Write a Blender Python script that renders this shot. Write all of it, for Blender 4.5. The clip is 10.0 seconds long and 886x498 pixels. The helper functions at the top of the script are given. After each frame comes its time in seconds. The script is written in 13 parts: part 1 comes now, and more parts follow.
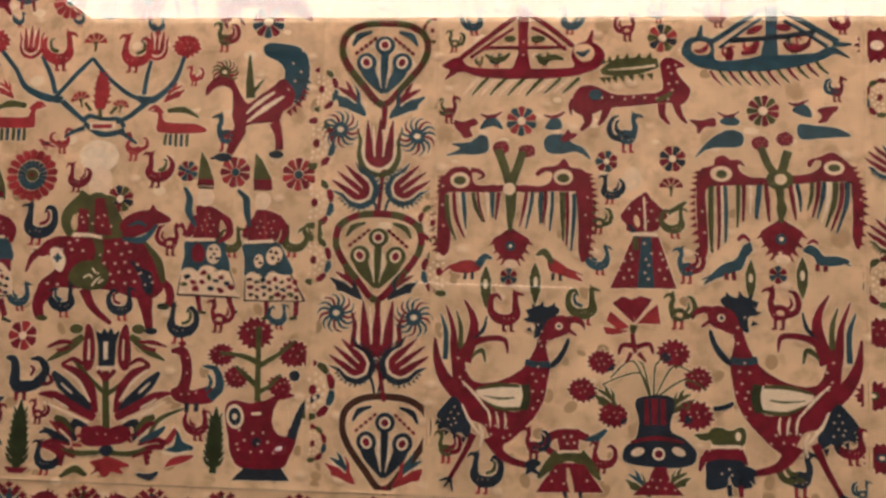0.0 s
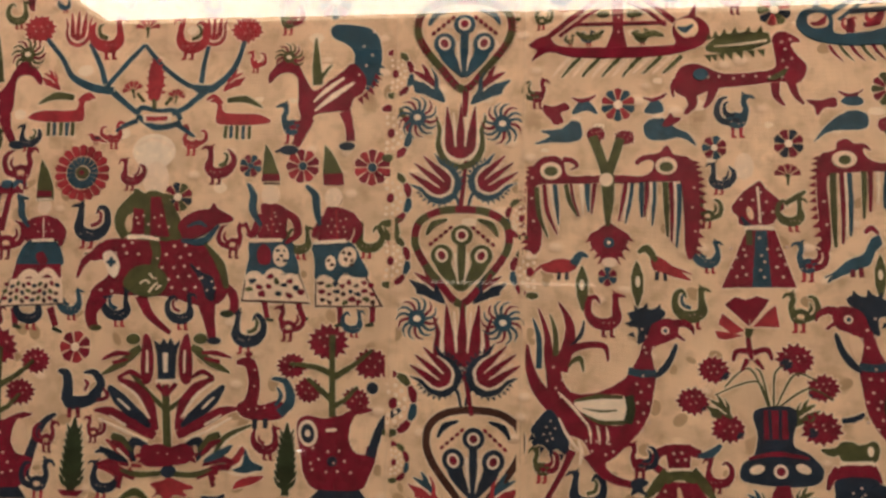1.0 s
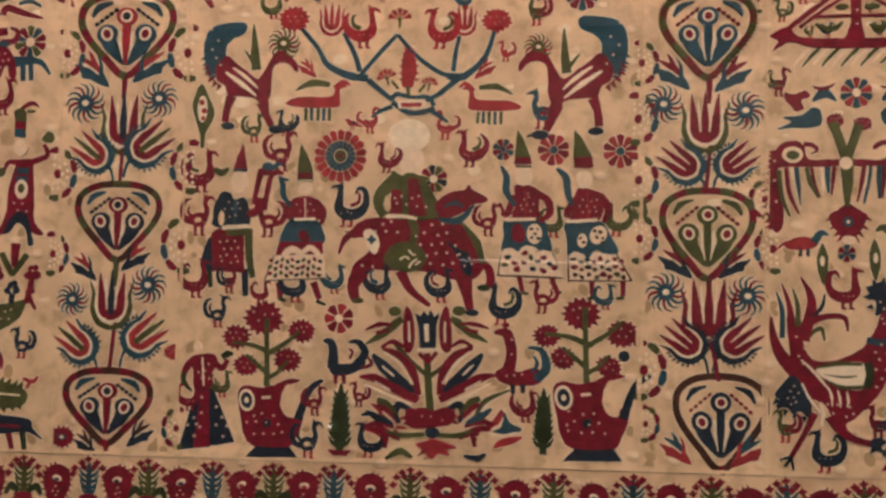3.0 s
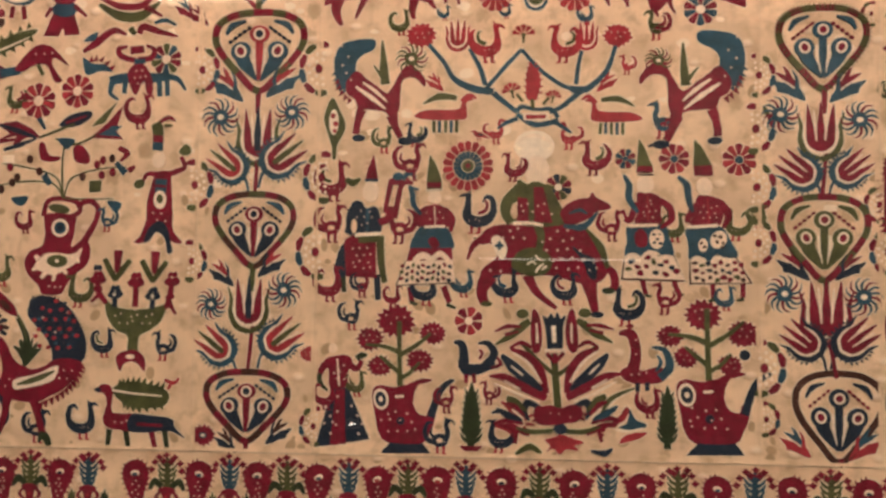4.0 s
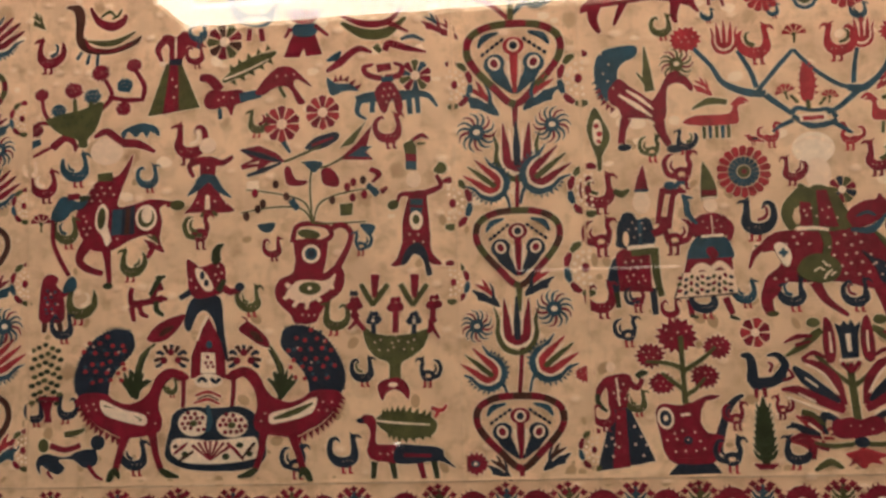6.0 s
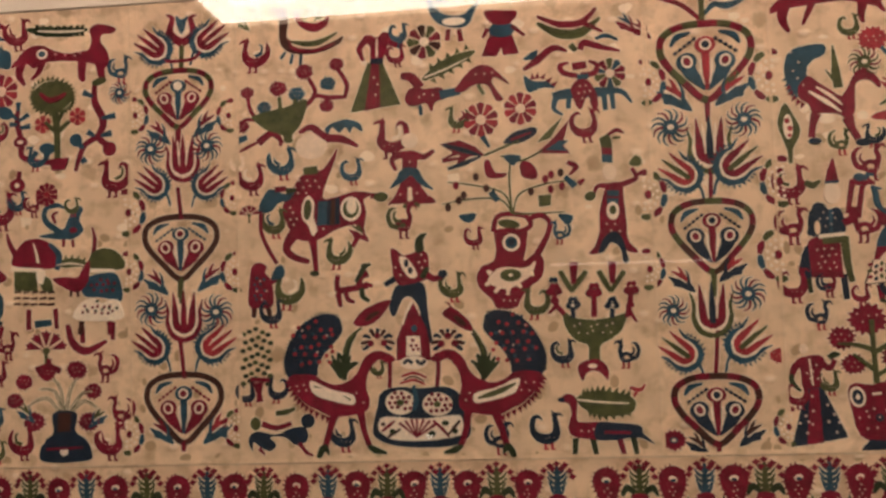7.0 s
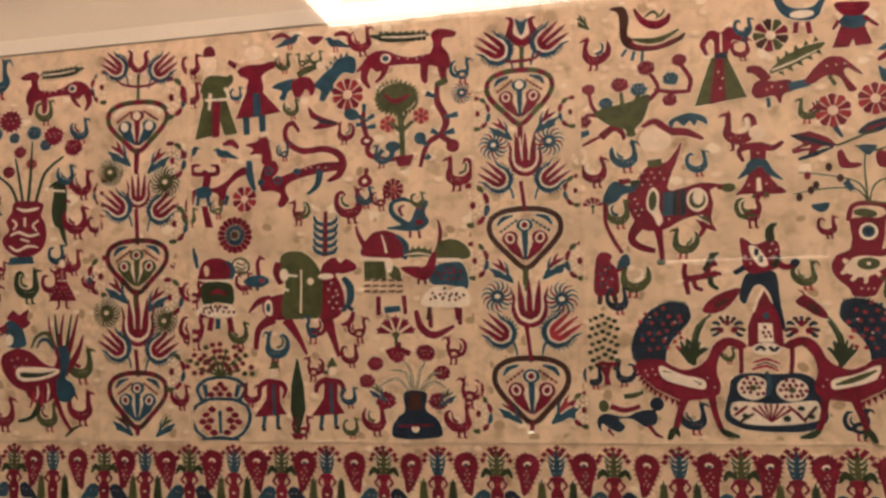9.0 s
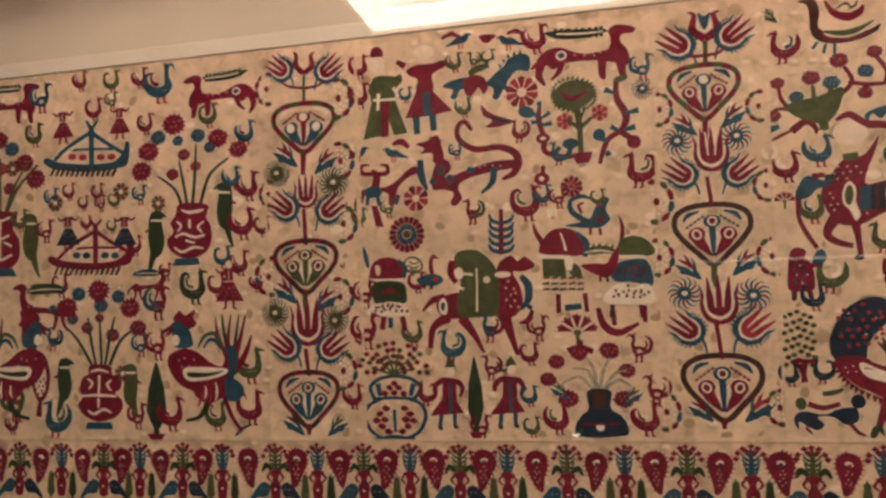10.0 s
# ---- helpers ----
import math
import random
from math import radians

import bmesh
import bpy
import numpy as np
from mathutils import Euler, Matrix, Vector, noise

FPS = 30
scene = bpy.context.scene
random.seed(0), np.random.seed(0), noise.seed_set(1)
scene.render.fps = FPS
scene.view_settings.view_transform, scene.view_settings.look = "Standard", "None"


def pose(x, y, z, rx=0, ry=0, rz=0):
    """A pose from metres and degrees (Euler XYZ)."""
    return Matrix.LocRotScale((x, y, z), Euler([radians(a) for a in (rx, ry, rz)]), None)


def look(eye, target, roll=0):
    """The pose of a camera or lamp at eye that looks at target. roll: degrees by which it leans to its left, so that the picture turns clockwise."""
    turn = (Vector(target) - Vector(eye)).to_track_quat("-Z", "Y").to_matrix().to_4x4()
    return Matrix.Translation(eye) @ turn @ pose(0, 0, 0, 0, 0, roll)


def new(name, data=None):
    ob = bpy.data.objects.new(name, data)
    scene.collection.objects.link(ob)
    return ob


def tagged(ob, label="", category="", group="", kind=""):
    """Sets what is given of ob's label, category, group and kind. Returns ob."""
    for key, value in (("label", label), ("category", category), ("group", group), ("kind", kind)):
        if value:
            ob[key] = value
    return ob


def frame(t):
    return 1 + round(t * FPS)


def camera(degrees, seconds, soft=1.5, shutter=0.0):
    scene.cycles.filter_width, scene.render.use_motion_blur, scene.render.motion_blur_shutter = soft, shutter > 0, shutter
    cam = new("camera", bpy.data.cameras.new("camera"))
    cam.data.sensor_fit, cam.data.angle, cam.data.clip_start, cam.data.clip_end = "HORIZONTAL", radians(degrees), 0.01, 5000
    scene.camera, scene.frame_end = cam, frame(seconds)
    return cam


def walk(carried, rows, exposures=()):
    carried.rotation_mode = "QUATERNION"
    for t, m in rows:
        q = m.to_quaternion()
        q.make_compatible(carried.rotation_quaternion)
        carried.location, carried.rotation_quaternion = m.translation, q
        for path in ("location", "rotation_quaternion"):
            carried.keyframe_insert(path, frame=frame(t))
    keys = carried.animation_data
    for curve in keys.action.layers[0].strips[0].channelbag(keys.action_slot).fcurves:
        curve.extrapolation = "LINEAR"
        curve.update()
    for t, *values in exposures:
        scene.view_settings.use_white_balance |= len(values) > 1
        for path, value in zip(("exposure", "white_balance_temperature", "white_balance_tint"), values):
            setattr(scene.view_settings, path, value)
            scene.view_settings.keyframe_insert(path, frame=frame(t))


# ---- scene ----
cam = camera(69.8, 10.0, soft=2.7)
PATH = [
    (0, (0.108, -0.643, 1.39), (-0.019, 1.349, 1.53), 1.9),
    (0.5, (0.069, -0.614, 1.388), (-0.094, 1.375, 1.52), 1.7),
    (1, (0.03, -0.59, 1.392), (-0.127, 1.399, 1.527), 1.2),
    (1.5, (-0.019, -0.582, 1.39), (-0.187, 1.408, 1.495), 1.5),
    (2, (-0.085, -0.598, 1.385), (-0.234, 1.395, 1.458), 1.4),
    (2.5, (-0.151, -0.621, 1.379), (-0.293, 1.373, 1.454), 1.4),
    (3.8, (-0.317, -0.692, 1.394), (-0.475, 1.301, 1.446), 0.8),
    (4, (-0.344, -0.695, 1.389), (-0.5, 1.298, 1.449), 0.8),
    (4.5, (-0.421, -0.708, 1.398), (-0.604, 1.283, 1.469), 0.2),
    (5, (-0.489, -0.69, 1.4), (-0.68, 1.299, 1.486), -0.0),
    (5.2, (-0.505, -0.685, 1.396), (-0.709, 1.302, 1.497), -0.2),
    (6.3, (-0.711, -0.703, 1.393), (-0.862, 1.289, 1.499), -2.0),
    (6.5, (-0.762, -0.72, 1.398), (-0.921, 1.271, 1.495), -2.0),
    (7, (-0.855, -0.75, 1.39), (-1.027, 1.241, 1.481), -1.7),
    (7.5, (-0.937, -0.784, 1.388), (-1.149, 1.203, 1.471), -1.7),
    (8, (-1.012, -0.813, 1.386), (-1.252, 1.172, 1.447), -1.8),
    (8.5, (-1.094, -0.821, 1.38), (-1.392, 1.156, 1.445), -1.5),
    (9, (-1.204, -0.829, 1.388), (-1.552, 1.139, 1.479), -1.6),
    (9.5, (-1.308, -0.847, 1.395), (-1.672, 1.117, 1.495), -2.1),
    (10, (-1.419, -0.867, 1.388), (-1.817, 1.09, 1.49), -2.0),
]
walk(cam, [(t, look(eye, target, roll)) for t, eye, target, roll in PATH],
     [(0.0, 0.0), (1.0, 0.0), (2.0, -0.06), (2.5, -0.10), (4.0, 0.32), (4.5, 0.11), (5.0, 0.06), (6.5, 0.0), (7.5, 0.04), (8.0, 0.12), (8.5, 0.12), (9.0, 0.22), (9.5, 0.12), (10.0, 0.06)])

# ---- light ----
world = bpy.data.worlds.new("dim_room")
world.use_nodes = True
world.node_tree.nodes["Background"].inputs[0].default_value = (0.9, 0.75, 0.6, 1)
world.node_tree.nodes["Background"].inputs[1].default_value = 0.02
scene.world = world
COVE_BRIGHT, COVE_SOFT, WASH_LIGHT = 9.2, 2.1, 6.3


# ---- materials ----
def surface(name, colour, rough=0.8, vary=0.15, fine=600.0, broad=14.0, bump=0.0, dark=None, metal=0.0, weave=0.0, sheen=0.0, fleck=False):
    """A material with colour that varies at two scales, fine relief and, for cloth, a weave."""
    m = bpy.data.materials.new(name)
    m.use_nodes = True
    nt = m.node_tree
    N, L = nt.nodes, nt.links
    b = N["Principled BSDF"]
    b.inputs["Roughness"].default_value, b.inputs["Metallic"].default_value = rough, metal
    if sheen:
        b.inputs["Sheen Weight"].default_value = sheen
    b.inputs["Specular IOR Level"].default_value = 0.12
    co = N.new("ShaderNodeTexCoord").outputs["Object"]

    def nz(scale, detail):
        n = N.new("ShaderNodeTexNoise")
        n.inputs["Scale"].default_value, n.inputs["Detail"].default_value = scale, detail
        L.new(co, n.inputs["Vector"])
        return n.outputs["Fac"]

    def mix(fac, c1, c2, lo, hi):
        r = N.new("ShaderNodeMapRange")
        r.inputs["From Min"].default_value, r.inputs["From Max"].default_value = lo, hi
        L.new(fac, r.inputs["Value"])
        x = N.new("ShaderNodeMix")
        x.data_type = "RGBA"
        L.new(r.outputs[0], x.inputs["Factor"])
        for sock, c in ((x.inputs[6], c1), (x.inputs[7], c2)):
            if isinstance(c, tuple):
                sock.default_value = (*c, 1)
            else:
                L.new(c, sock)
        return x.outputs[2]

    lo = dark or tuple(c * (1 - vary) for c in colour)
    hi = tuple(min(1, c * (1 + vary)) for c in colour)
    c = mix(nz(broad, 4), lo, hi, 0.32, 0.68)
    grain = nz(fine, 2)
    c = mix(grain, c, tuple(k * (1 - 1.6 * vary) for k in colour), 0.5, 0.95)
    if fleck:
        f = nz(330, 3)
        c = mix(f, c, tuple(k * 1.45 + 0.025 * q for k, q in zip(colour, (1.0, 0.72, 0.48))), 0.56, 0.86)
    L.new(c, b.inputs["Base Color"])
    if bump:
        height = grain
        if weave:
            total = None
            for axis in ("X", "Z"):
                w = N.new("ShaderNodeTexWave")
                w.bands_direction = axis
                w.inputs["Scale"].default_value, w.inputs["Distortion"].default_value = weave, 1.2
                L.new(co, w.inputs["Vector"])
                if total:
                    a = N.new("ShaderNodeMath")
                    L.new(total, a.inputs[0]), L.new(w.outputs["Fac"], a.inputs[1])
                    total = a.outputs[0]
                else:
                    total = w.outputs["Fac"]
            a = N.new("ShaderNodeMath")
            L.new(total, a.inputs[0]), L.new(grain, a.inputs[1])
            height = a.outputs[0]
        bp = N.new("ShaderNodeBump")
        bp.inputs["Strength"].default_value, bp.inputs["Distance"].default_value = 0.6, bump
        L.new(height, bp.inputs["Height"])
        L.new(bp.outputs[0], b.inputs["Normal"])
    return m


def linen_material():
    """Old undyed linen: weave, yellowed patches, small brown stains, highlights painted on the puffs."""
    m = surface("old_linen", (0.81, 0.550, 0.340), 0.9, 0.16, 900, 17, 0.00025, weave=420)
    nt = m.node_tree
    N, L = nt.nodes, nt.links
    b = N["Principled BSDF"]
    base = b.inputs["Base Color"].links[0].from_socket
    co = N.new("ShaderNodeTexCoord").outputs["Object"]
    vo = N.new("ShaderNodeTexVoronoi")
    vo.inputs["Scale"].default_value = 26
    ns = N.new("ShaderNodeTexNoise")
    ns.inputs["Scale"].default_value = 60
    add = N.new("ShaderNodeVectorMath")
    add.operation = "MULTIPLY_ADD"
    L.new(ns.outputs["Color"], add.inputs[0])
    add.inputs[1].default_value = (0.012, 0.012, 0.012)
    L.new(co, add.inputs[2])
    L.new(add.outputs[0], vo.inputs["Vector"])
    r = N.new("ShaderNodeMapRange")
    r.inputs["From Min"].default_value, r.inputs["From Max"].default_value = 0.30, 0.20
    L.new(vo.outputs["Distance"], r.inputs["Value"])
    pick = N.new("ShaderNodeSeparateColor")
    L.new(vo.outputs["Color"], pick.inputs[0])
    r2 = N.new("ShaderNodeMapRange")
    r2.inputs["From Min"].default_value, r2.inputs["From Max"].default_value = 0.45, 0.95
    L.new(pick.outputs[0], r2.inputs["Value"])
    mul = N.new("ShaderNodeMath")
    mul.operation = "MULTIPLY"
    L.new(r.outputs[0], mul.inputs[0]), L.new(r2.outputs[0], mul.inputs[1])
    half = N.new("ShaderNodeMath")
    half.operation = "MULTIPLY"
    half.inputs[1].default_value = 0.62
    L.new(mul.outputs[0], half.inputs[0])
    x = N.new("ShaderNodeMix")
    x.data_type = "RGBA"
    L.new(half.outputs[0], x.inputs["Factor"])
    bl = N.new("ShaderNodeTexNoise")
    bl.inputs["Scale"].default_value, bl.inputs["Detail"].default_value, bl.inputs["Roughness"].default_value = 48, 5, 0.62
    L.new(co, bl.inputs["Vector"])
    bm_ = N.new("ShaderNodeMapRange")
    bm_.inputs["From Min"].default_value, bm_.inputs["From Max"].default_value, bm_.inputs["To Max"].default_value = 0.47, 0.75, 0.66
    L.new(bl.outputs["Fac"], bm_.inputs["Value"])
    soil = N.new("ShaderNodeMix")
    soil.data_type = "RGBA"
    L.new(bm_.outputs[0], soil.inputs["Factor"])
    L.new(base, soil.inputs[6])
    soil.inputs[7].default_value = (0.36, 0.21, 0.105, 1)
    L.new(soil.outputs[2], x.inputs[6])
    x.inputs[7].default_value = (0.36, 0.22, 0.11, 1)
    L.new(x.outputs[2], b.inputs["Base Color"])
    # soft puffs between the stitched figures
    st = N.new("ShaderNodeMapping")
    st.inputs["Scale"].default_value = (38, 1, 56)
    L.new(co, st.inputs["Vector"])
    pv = N.new("ShaderNodeTexVoronoi")
    pv.inputs["Scale"].default_value = 1.0
    L.new(st.outputs[0], pv.inputs["Vector"])
    pr = N.new("ShaderNodeMapRange")
    pr.interpolation_type = "SMOOTHERSTEP"
    pr.inputs["From Min"].default_value, pr.inputs["From Max"].default_value = 0.42, 0.0
    L.new(pv.outputs["Distance"], pr.inputs["Value"])
    ps = N.new("ShaderNodeSeparateColor")
    L.new(pv.outputs["Color"], ps.inputs[0])
    pm = N.new("ShaderNodeMath")
    pm.operation = "MULTIPLY"
    L.new(pr.outputs[0], pm.inputs[0]), L.new(ps.outputs[1], pm.inputs[1])
    big = N.new("ShaderNodeTexNoise")
    big.inputs["Scale"].default_value, big.inputs["Detail"].default_value = 11.0, 2.0
    L.new(co, big.inputs["Vector"])
    pa = N.new("ShaderNodeMath")
    L.new(pm.outputs[0], pa.inputs[0]), L.new(big.outputs["Fac"], pa.inputs[1])
    bp = N.new("ShaderNodeBump")
    bp.inputs["Strength"].default_value, bp.inputs["Distance"].default_value = 1.0, 0.0024
    # highlights on the puff tops, painted into the linen colour
    puff_light = N.new("ShaderNodeMapRange")
    puff_light.inputs["From Min"].default_value, puff_light.inputs["From Max"].default_value = 0.25, 0.75
    puff_light.inputs["To Max"].default_value = 0.7
    L.new(pm.outputs[0], puff_light.inputs["Value"])
    pale = N.new("ShaderNodeMix")
    pale.data_type = "RGBA"
    L.new(puff_light.outputs[0], pale.inputs["Factor"])
    L.new(x.outputs[2], pale.inputs[6])
    pale.inputs[7].default_value = (0.90, 0.68, 0.47, 1)
    L.new(pale.outputs[2], b.inputs["Base Color"])
    L.new(pa.outputs[0], bp.inputs["Height"])
    old = b.inputs["Normal"].links[0].from_node
    L.new(bp.outputs[0], old.inputs["Normal"])
    return m


def glow(name, colour, strength):
    m = bpy.data.materials.new(name)
    m.use_nodes = True
    b = m.node_tree.nodes["Principled BSDF"]
    b.inputs["Base Color"].default_value = (0.9, 0.9, 0.9, 1)
    b.inputs["Emission Color"].default_value = (*colour, 1)
    b.inputs["Emission Strength"].default_value = strength
    return m


def silk(name, colour, vary=0.3):
    return surface(name, colour, 0.68, vary, 480, 70, 0.0003, weave=330, fleck=True)


LINEN = linen_material()
RED = silk("crimson_silk", (0.185, 0.006, 0.020))
ROSE = silk("rose_silk", (0.34, 0.026, 0.034))
TEAL = silk("blue_teal_silk", (0.022, 0.068, 0.095))
NAVY = silk("dark_navy_silk", (0.011, 0.022, 0.038))
GREEN = silk("olive_silk", (0.076, 0.080, 0.025))
FOREST = silk("dark_green_silk", (0.026, 0.038, 0.014))
CREAM = silk("cream_silk", (0.86, 0.68, 0.49), 0.08)
KNOT = silk("pale_knot_silk", (0.62, 0.43, 0.34), 0.1)
STRAW = silk("straw_silk", (0.83, 0.61, 0.42), 0.06)
BROWN = silk("brown_silk", (0.062, 0.019, 0.012))
STAIN = surface("tea_stain", (0.46, 0.295, 0.16), 0.9, 0.12, 900, 60)
# pale linen for the painted puff highlights and the halo round large fields
PALE = surface("highlight_halo_linen", (0.90, 0.70, 0.49), 0.9, 0.08, 900, 60, 0.0002, weave=420)
# assumed walls behind the viewpoint, kept dark to limit haze in the glass
DUSK = surface("taupe_assumed_wall", (0.20, 0.165, 0.125), 0.8, 0.05, 300, 2, 0.0002)
WALL = surface("beige_wall_paint", (0.60, 0.48, 0.34), 0.7, 0.04, 300, 2, 0.0002)
BATTEN = surface("cream_batten_paint", (0.70, 0.57, 0.42), 0.6, 0.05, 300, 6)
CEIL = surface("warm_white_ceiling", (0.76, 0.62, 0.46), 0.8, 0.03, 200, 1.5)
TRIM = surface("cream_trim_paint", (0.66, 0.54, 0.40), 0.6, 0.03, 200, 3)
FLOOR = surface("oak_floor", (0.10, 0.06, 0.035), 0.45, 0.2, 90, 4)
COVE = glow("cove_tube", (1.0, 0.93, 0.82), COVE_BRIGHT)
SOFT = glow("cove_diffuser", (1.0, 0.88, 0.76), COVE_SOFT)
# glow of the added overhead lamp, tuned for brightness of the textile
WASH = glow("added_washer_glow", (1.0, 0.80, 0.75), WASH_LIGHT)
SLOT = glow("case_strip_light", (1.0, 0.9, 0.75), 2.0)
SPARK = glow("marker_lamp", (1.0, 0.92, 0.8), 9.0)
METAL = surface("brushed_metal", (0.5, 0.47, 0.42), 0.35, 0.05, 400, 8, metal=1.0)
GLASS = bpy.data.materials.new("case_glass")
GLASS.use_nodes = True
_g = GLASS.node_tree.nodes["Principled BSDF"]
_g.inputs["Transmission Weight"].default_value = 1.0
_g.inputs["Roughness"].default_value = 0.0
_g.inputs["IOR"].default_value = 1.5
_g.inputs["Base Color"].default_value = (1, 1, 1, 1)


UNLINED = (CREAM, STRAW, KNOT, LINEN, STAIN, PALE)


# ---- building helpers ----
def mesh_object(name, verts, faces, mats, parent=None, slots=None):
    me = bpy.data.meshes.new(name)
    me.from_pydata(verts, [], faces)
    for m in mats:
        me.materials.append(m)
    if slots:
        me.polygons.foreach_set("material_index", slots)
    me.update()
    ob = new(name, me)
    ob.parent = parent
    return ob


def box(name, lo, hi, mat, parent=None, bevel=0.0):
    """A box between two corners with softened edges."""
    bm = bmesh.new()
    bmesh.ops.create_cube(bm, size=1)
    for v in bm.verts:
        v.co = Vector([lo[i] + (hi[i] - lo[i]) * (v.co[i] + 0.5) for i in range(3)])
    if bevel:
        bmesh.ops.bevel(bm, geom=bm.edges[:], offset=bevel, segments=2, profile=0.7, affect="EDGES")
    me = bpy.data.meshes.new(name)
    bm.to_mesh(me), bm.free()
    me.materials.append(mat)
    ob = new(name, me)
    ob.parent = parent
    return ob


# ---- the room ----
X0, X1, Y0, Y1, H = -6.0, 4.6, -4.46, 0.035, 3.345
tagged(box("floor", (X0, Y0, -0.1), (X1, Y1, 0), FLOOR), "dark oak gallery floor", "floor", kind="structure")
tagged(box("wall_north", (X0 - 0.2, Y1, -0.1), (X1 + 0.2, Y1 + 0.2, H + 0.4), WALL), "plain beige painted gallery wall behind the textile", "wall", kind="structure")
tagged(box("wall_south", (X0 - 0.2, Y0 - 0.2, -0.1), (X1 + 0.2, Y0, H + 0.4), DUSK), "assumed taupe wall across the room, dark to cut reflected haze", "wall", kind="structure")
tagged(box("wall_west", (X0 - 0.2, Y0, -0.1), (X0, Y1, H + 0.4), DUSK), "assumed taupe side wall out of view, dark to cut bounced light", "wall", kind="structure")
tagged(box("wall_east", (X1, Y0, -0.1), (X1 + 0.2, Y1, H + 0.4), DUSK), "assumed taupe side wall out of view, dark to cut bounced light", "wall", kind="structure")
# ceiling with a rectangular recess for the cove light
CX0, CX1, CY0, CY1 = -2.87, 3.4, -3.89, -3.2
SKEW = 0.02  # the recess runs slightly askew to the wall


def askew(ob):
    for v in ob.data.vertices:
        v.co.y += SKEW * (v.co.x - CX0)
    return ob


bm_parts = [((X0, Y0, H), (CX0, Y1, H + 0.2)), ((CX1, Y0, H), (X1, Y1, H + 0.2)), ((CX0, Y0, H), (CX1, CY0, H + 0.2)), ((CX0, CY1, H), (CX1, Y1, H + 0.2)), ((CX0, CY0, H + 0.12), (CX1, CY1, H + 0.2))]
verts, faces = [], []
for lo, hi in bm_parts:
    o = len(verts)
    verts += [(x, y, z) for z in (lo[2], hi[2]) for y in (lo[1], hi[1]) for x in (lo[0], hi[0])]
    faces += [tuple(o + i for i in f) for f in ((0, 2, 3, 1), (4, 5, 7, 6), (0, 1, 5, 4), (2, 6, 7, 3), (0, 4, 6, 2), (1, 3, 7, 5))]
verts = [(x, y + SKEW * (x - CX0) if y in (CY0, CY1) else y, z) for x, y, z in verts]
tagged(mesh_object("ceiling", verts, faces, [CEIL]), "warm beige ceiling with a rectangular light recess", "ceiling", kind="structure")
for lo, hi in (((CX0 - 0.16, CY0 - 0.16, H - 0.015), (CX1 + 0.16, CY0, H)), ((CX0 - 0.16, CY0, H - 0.015), (CX0, CY1, H)), ((CX1, CY0, H - 0.015), (CX1 + 0.16, CY1, H)), ((CX0 - 0.16, CY1, H - 0.015), (CX1 + 0.16, CY1 + 0.16, H))):
    tagged(askew(box("trim", lo, hi, TRIM, None, 0.004)), "cream moulding round the ceiling light", "moulding", kind="structure")
cove = tagged(new("cove_light"), "glowing white cove light recessed in the ceiling", "ceiling light")
B = 0.27
for lo, hi in (((CX0, CY0), (CX1, CY0 + B)), ((CX0, CY1 - B), (CX1, CY1)), ((CX0, CY0 + B), (CX0 + B * 0.75, CY1 - B)), ((CX1 - B, CY0 + B), (CX1, CY1 - B))):
    askew(box("light_strip", (*lo, H + 0.02), (*hi, H + 0.06), COVE, cove))
askew(box("diffuser", (CX0 + B * 0.75, CY0 + B, H + 0.06), (CX1 - B, CY1 - B, H + 0.08), SOFT, cove))
# added lamp, not seen, that lights the textile steeply from above
wash = tagged(new("unseen_washer"), "added warm lamp out of view above the textile", "ceiling light")
box("housing", (-2.35, -0.28, 1.986), (1.6, -0.12, 2.036), METAL, wash, 0.004)
box("lamp_lens", (-2.30, -0.25, 1.98), (1.55, -0.15, 1.986), WASH, wash)
for hx in (-2.1, -0.4, 1.3):
    box("hanger", (hx - 0.006, -0.206, 2.036), (hx + 0.006, -0.194, H), METAL, wash)
# strip light of a case on the far wall, and a small marker lamp near the floor
rail = tagged(new("strip_light"), "slim lit strip lamp on the far gallery wall", "strip light")
box("housing", (-0.47, Y0, 1.452), (0.83, Y0 + 0.03, 1.486), METAL, rail, 0.003)
box("diffuser", (-0.45, Y0 + 0.03, 1.460), (0.81, Y0 + 0.036, 1.478), SLOT, rail)
mark = tagged(new("marker_lamp"), "tiny bright marker lamp low on the wall", "lamp")
box("housing", (-1.50, Y0, 0.09), (-1.40, Y0 + 0.03, 0.17), METAL, mark, 0.004)
box("lens", (-1.475, Y0 + 0.03, 0.12), (-1.425, Y0 + 0.036, 0.14), SPARK, mark)
# the glass in front of the textile
pane = tagged(box("glass_pane", (-2.78, -0.036, 0.85), (1.0, -0.030, 2.02), GLASS), "clear protective glass pane in front of the textile", "glass pane")
pane.visible_shadow = False
tagged(box("mounting_batten", (-2.75, -0.002, 1.745), (0.97, Y1, 1.768), BATTEN, None, 0.002), "cream wooden batten along the top of the textile", "batten")
tagged(box("backing_board", (-2.75, 0.004, 0.9), (0.97, Y1, 1.744), WALL), "beige board that carries the textile", "backing board")

# ---- the embroidered textile ----
TEXTILE = tagged(new("embroidered_hanging"), "old linen hanging with crimson, blue and green silk embroidery", "textile")


def pucker(x, z):
    """How far the linen stands off its flat, in metres."""
    return 0.00022 * noise.noise(Vector((x * 5, z * 6, 3.1))) + 0.00005 * noise.noise(Vector((x * 19, z * 24, 9.7)))


SEAMS = (-2.62, -2.41, -1.859, -1.715, -1.306, -1.169, -0.677, -0.539, -0.064, 0.057, 0.479, 0.62, 0.93)


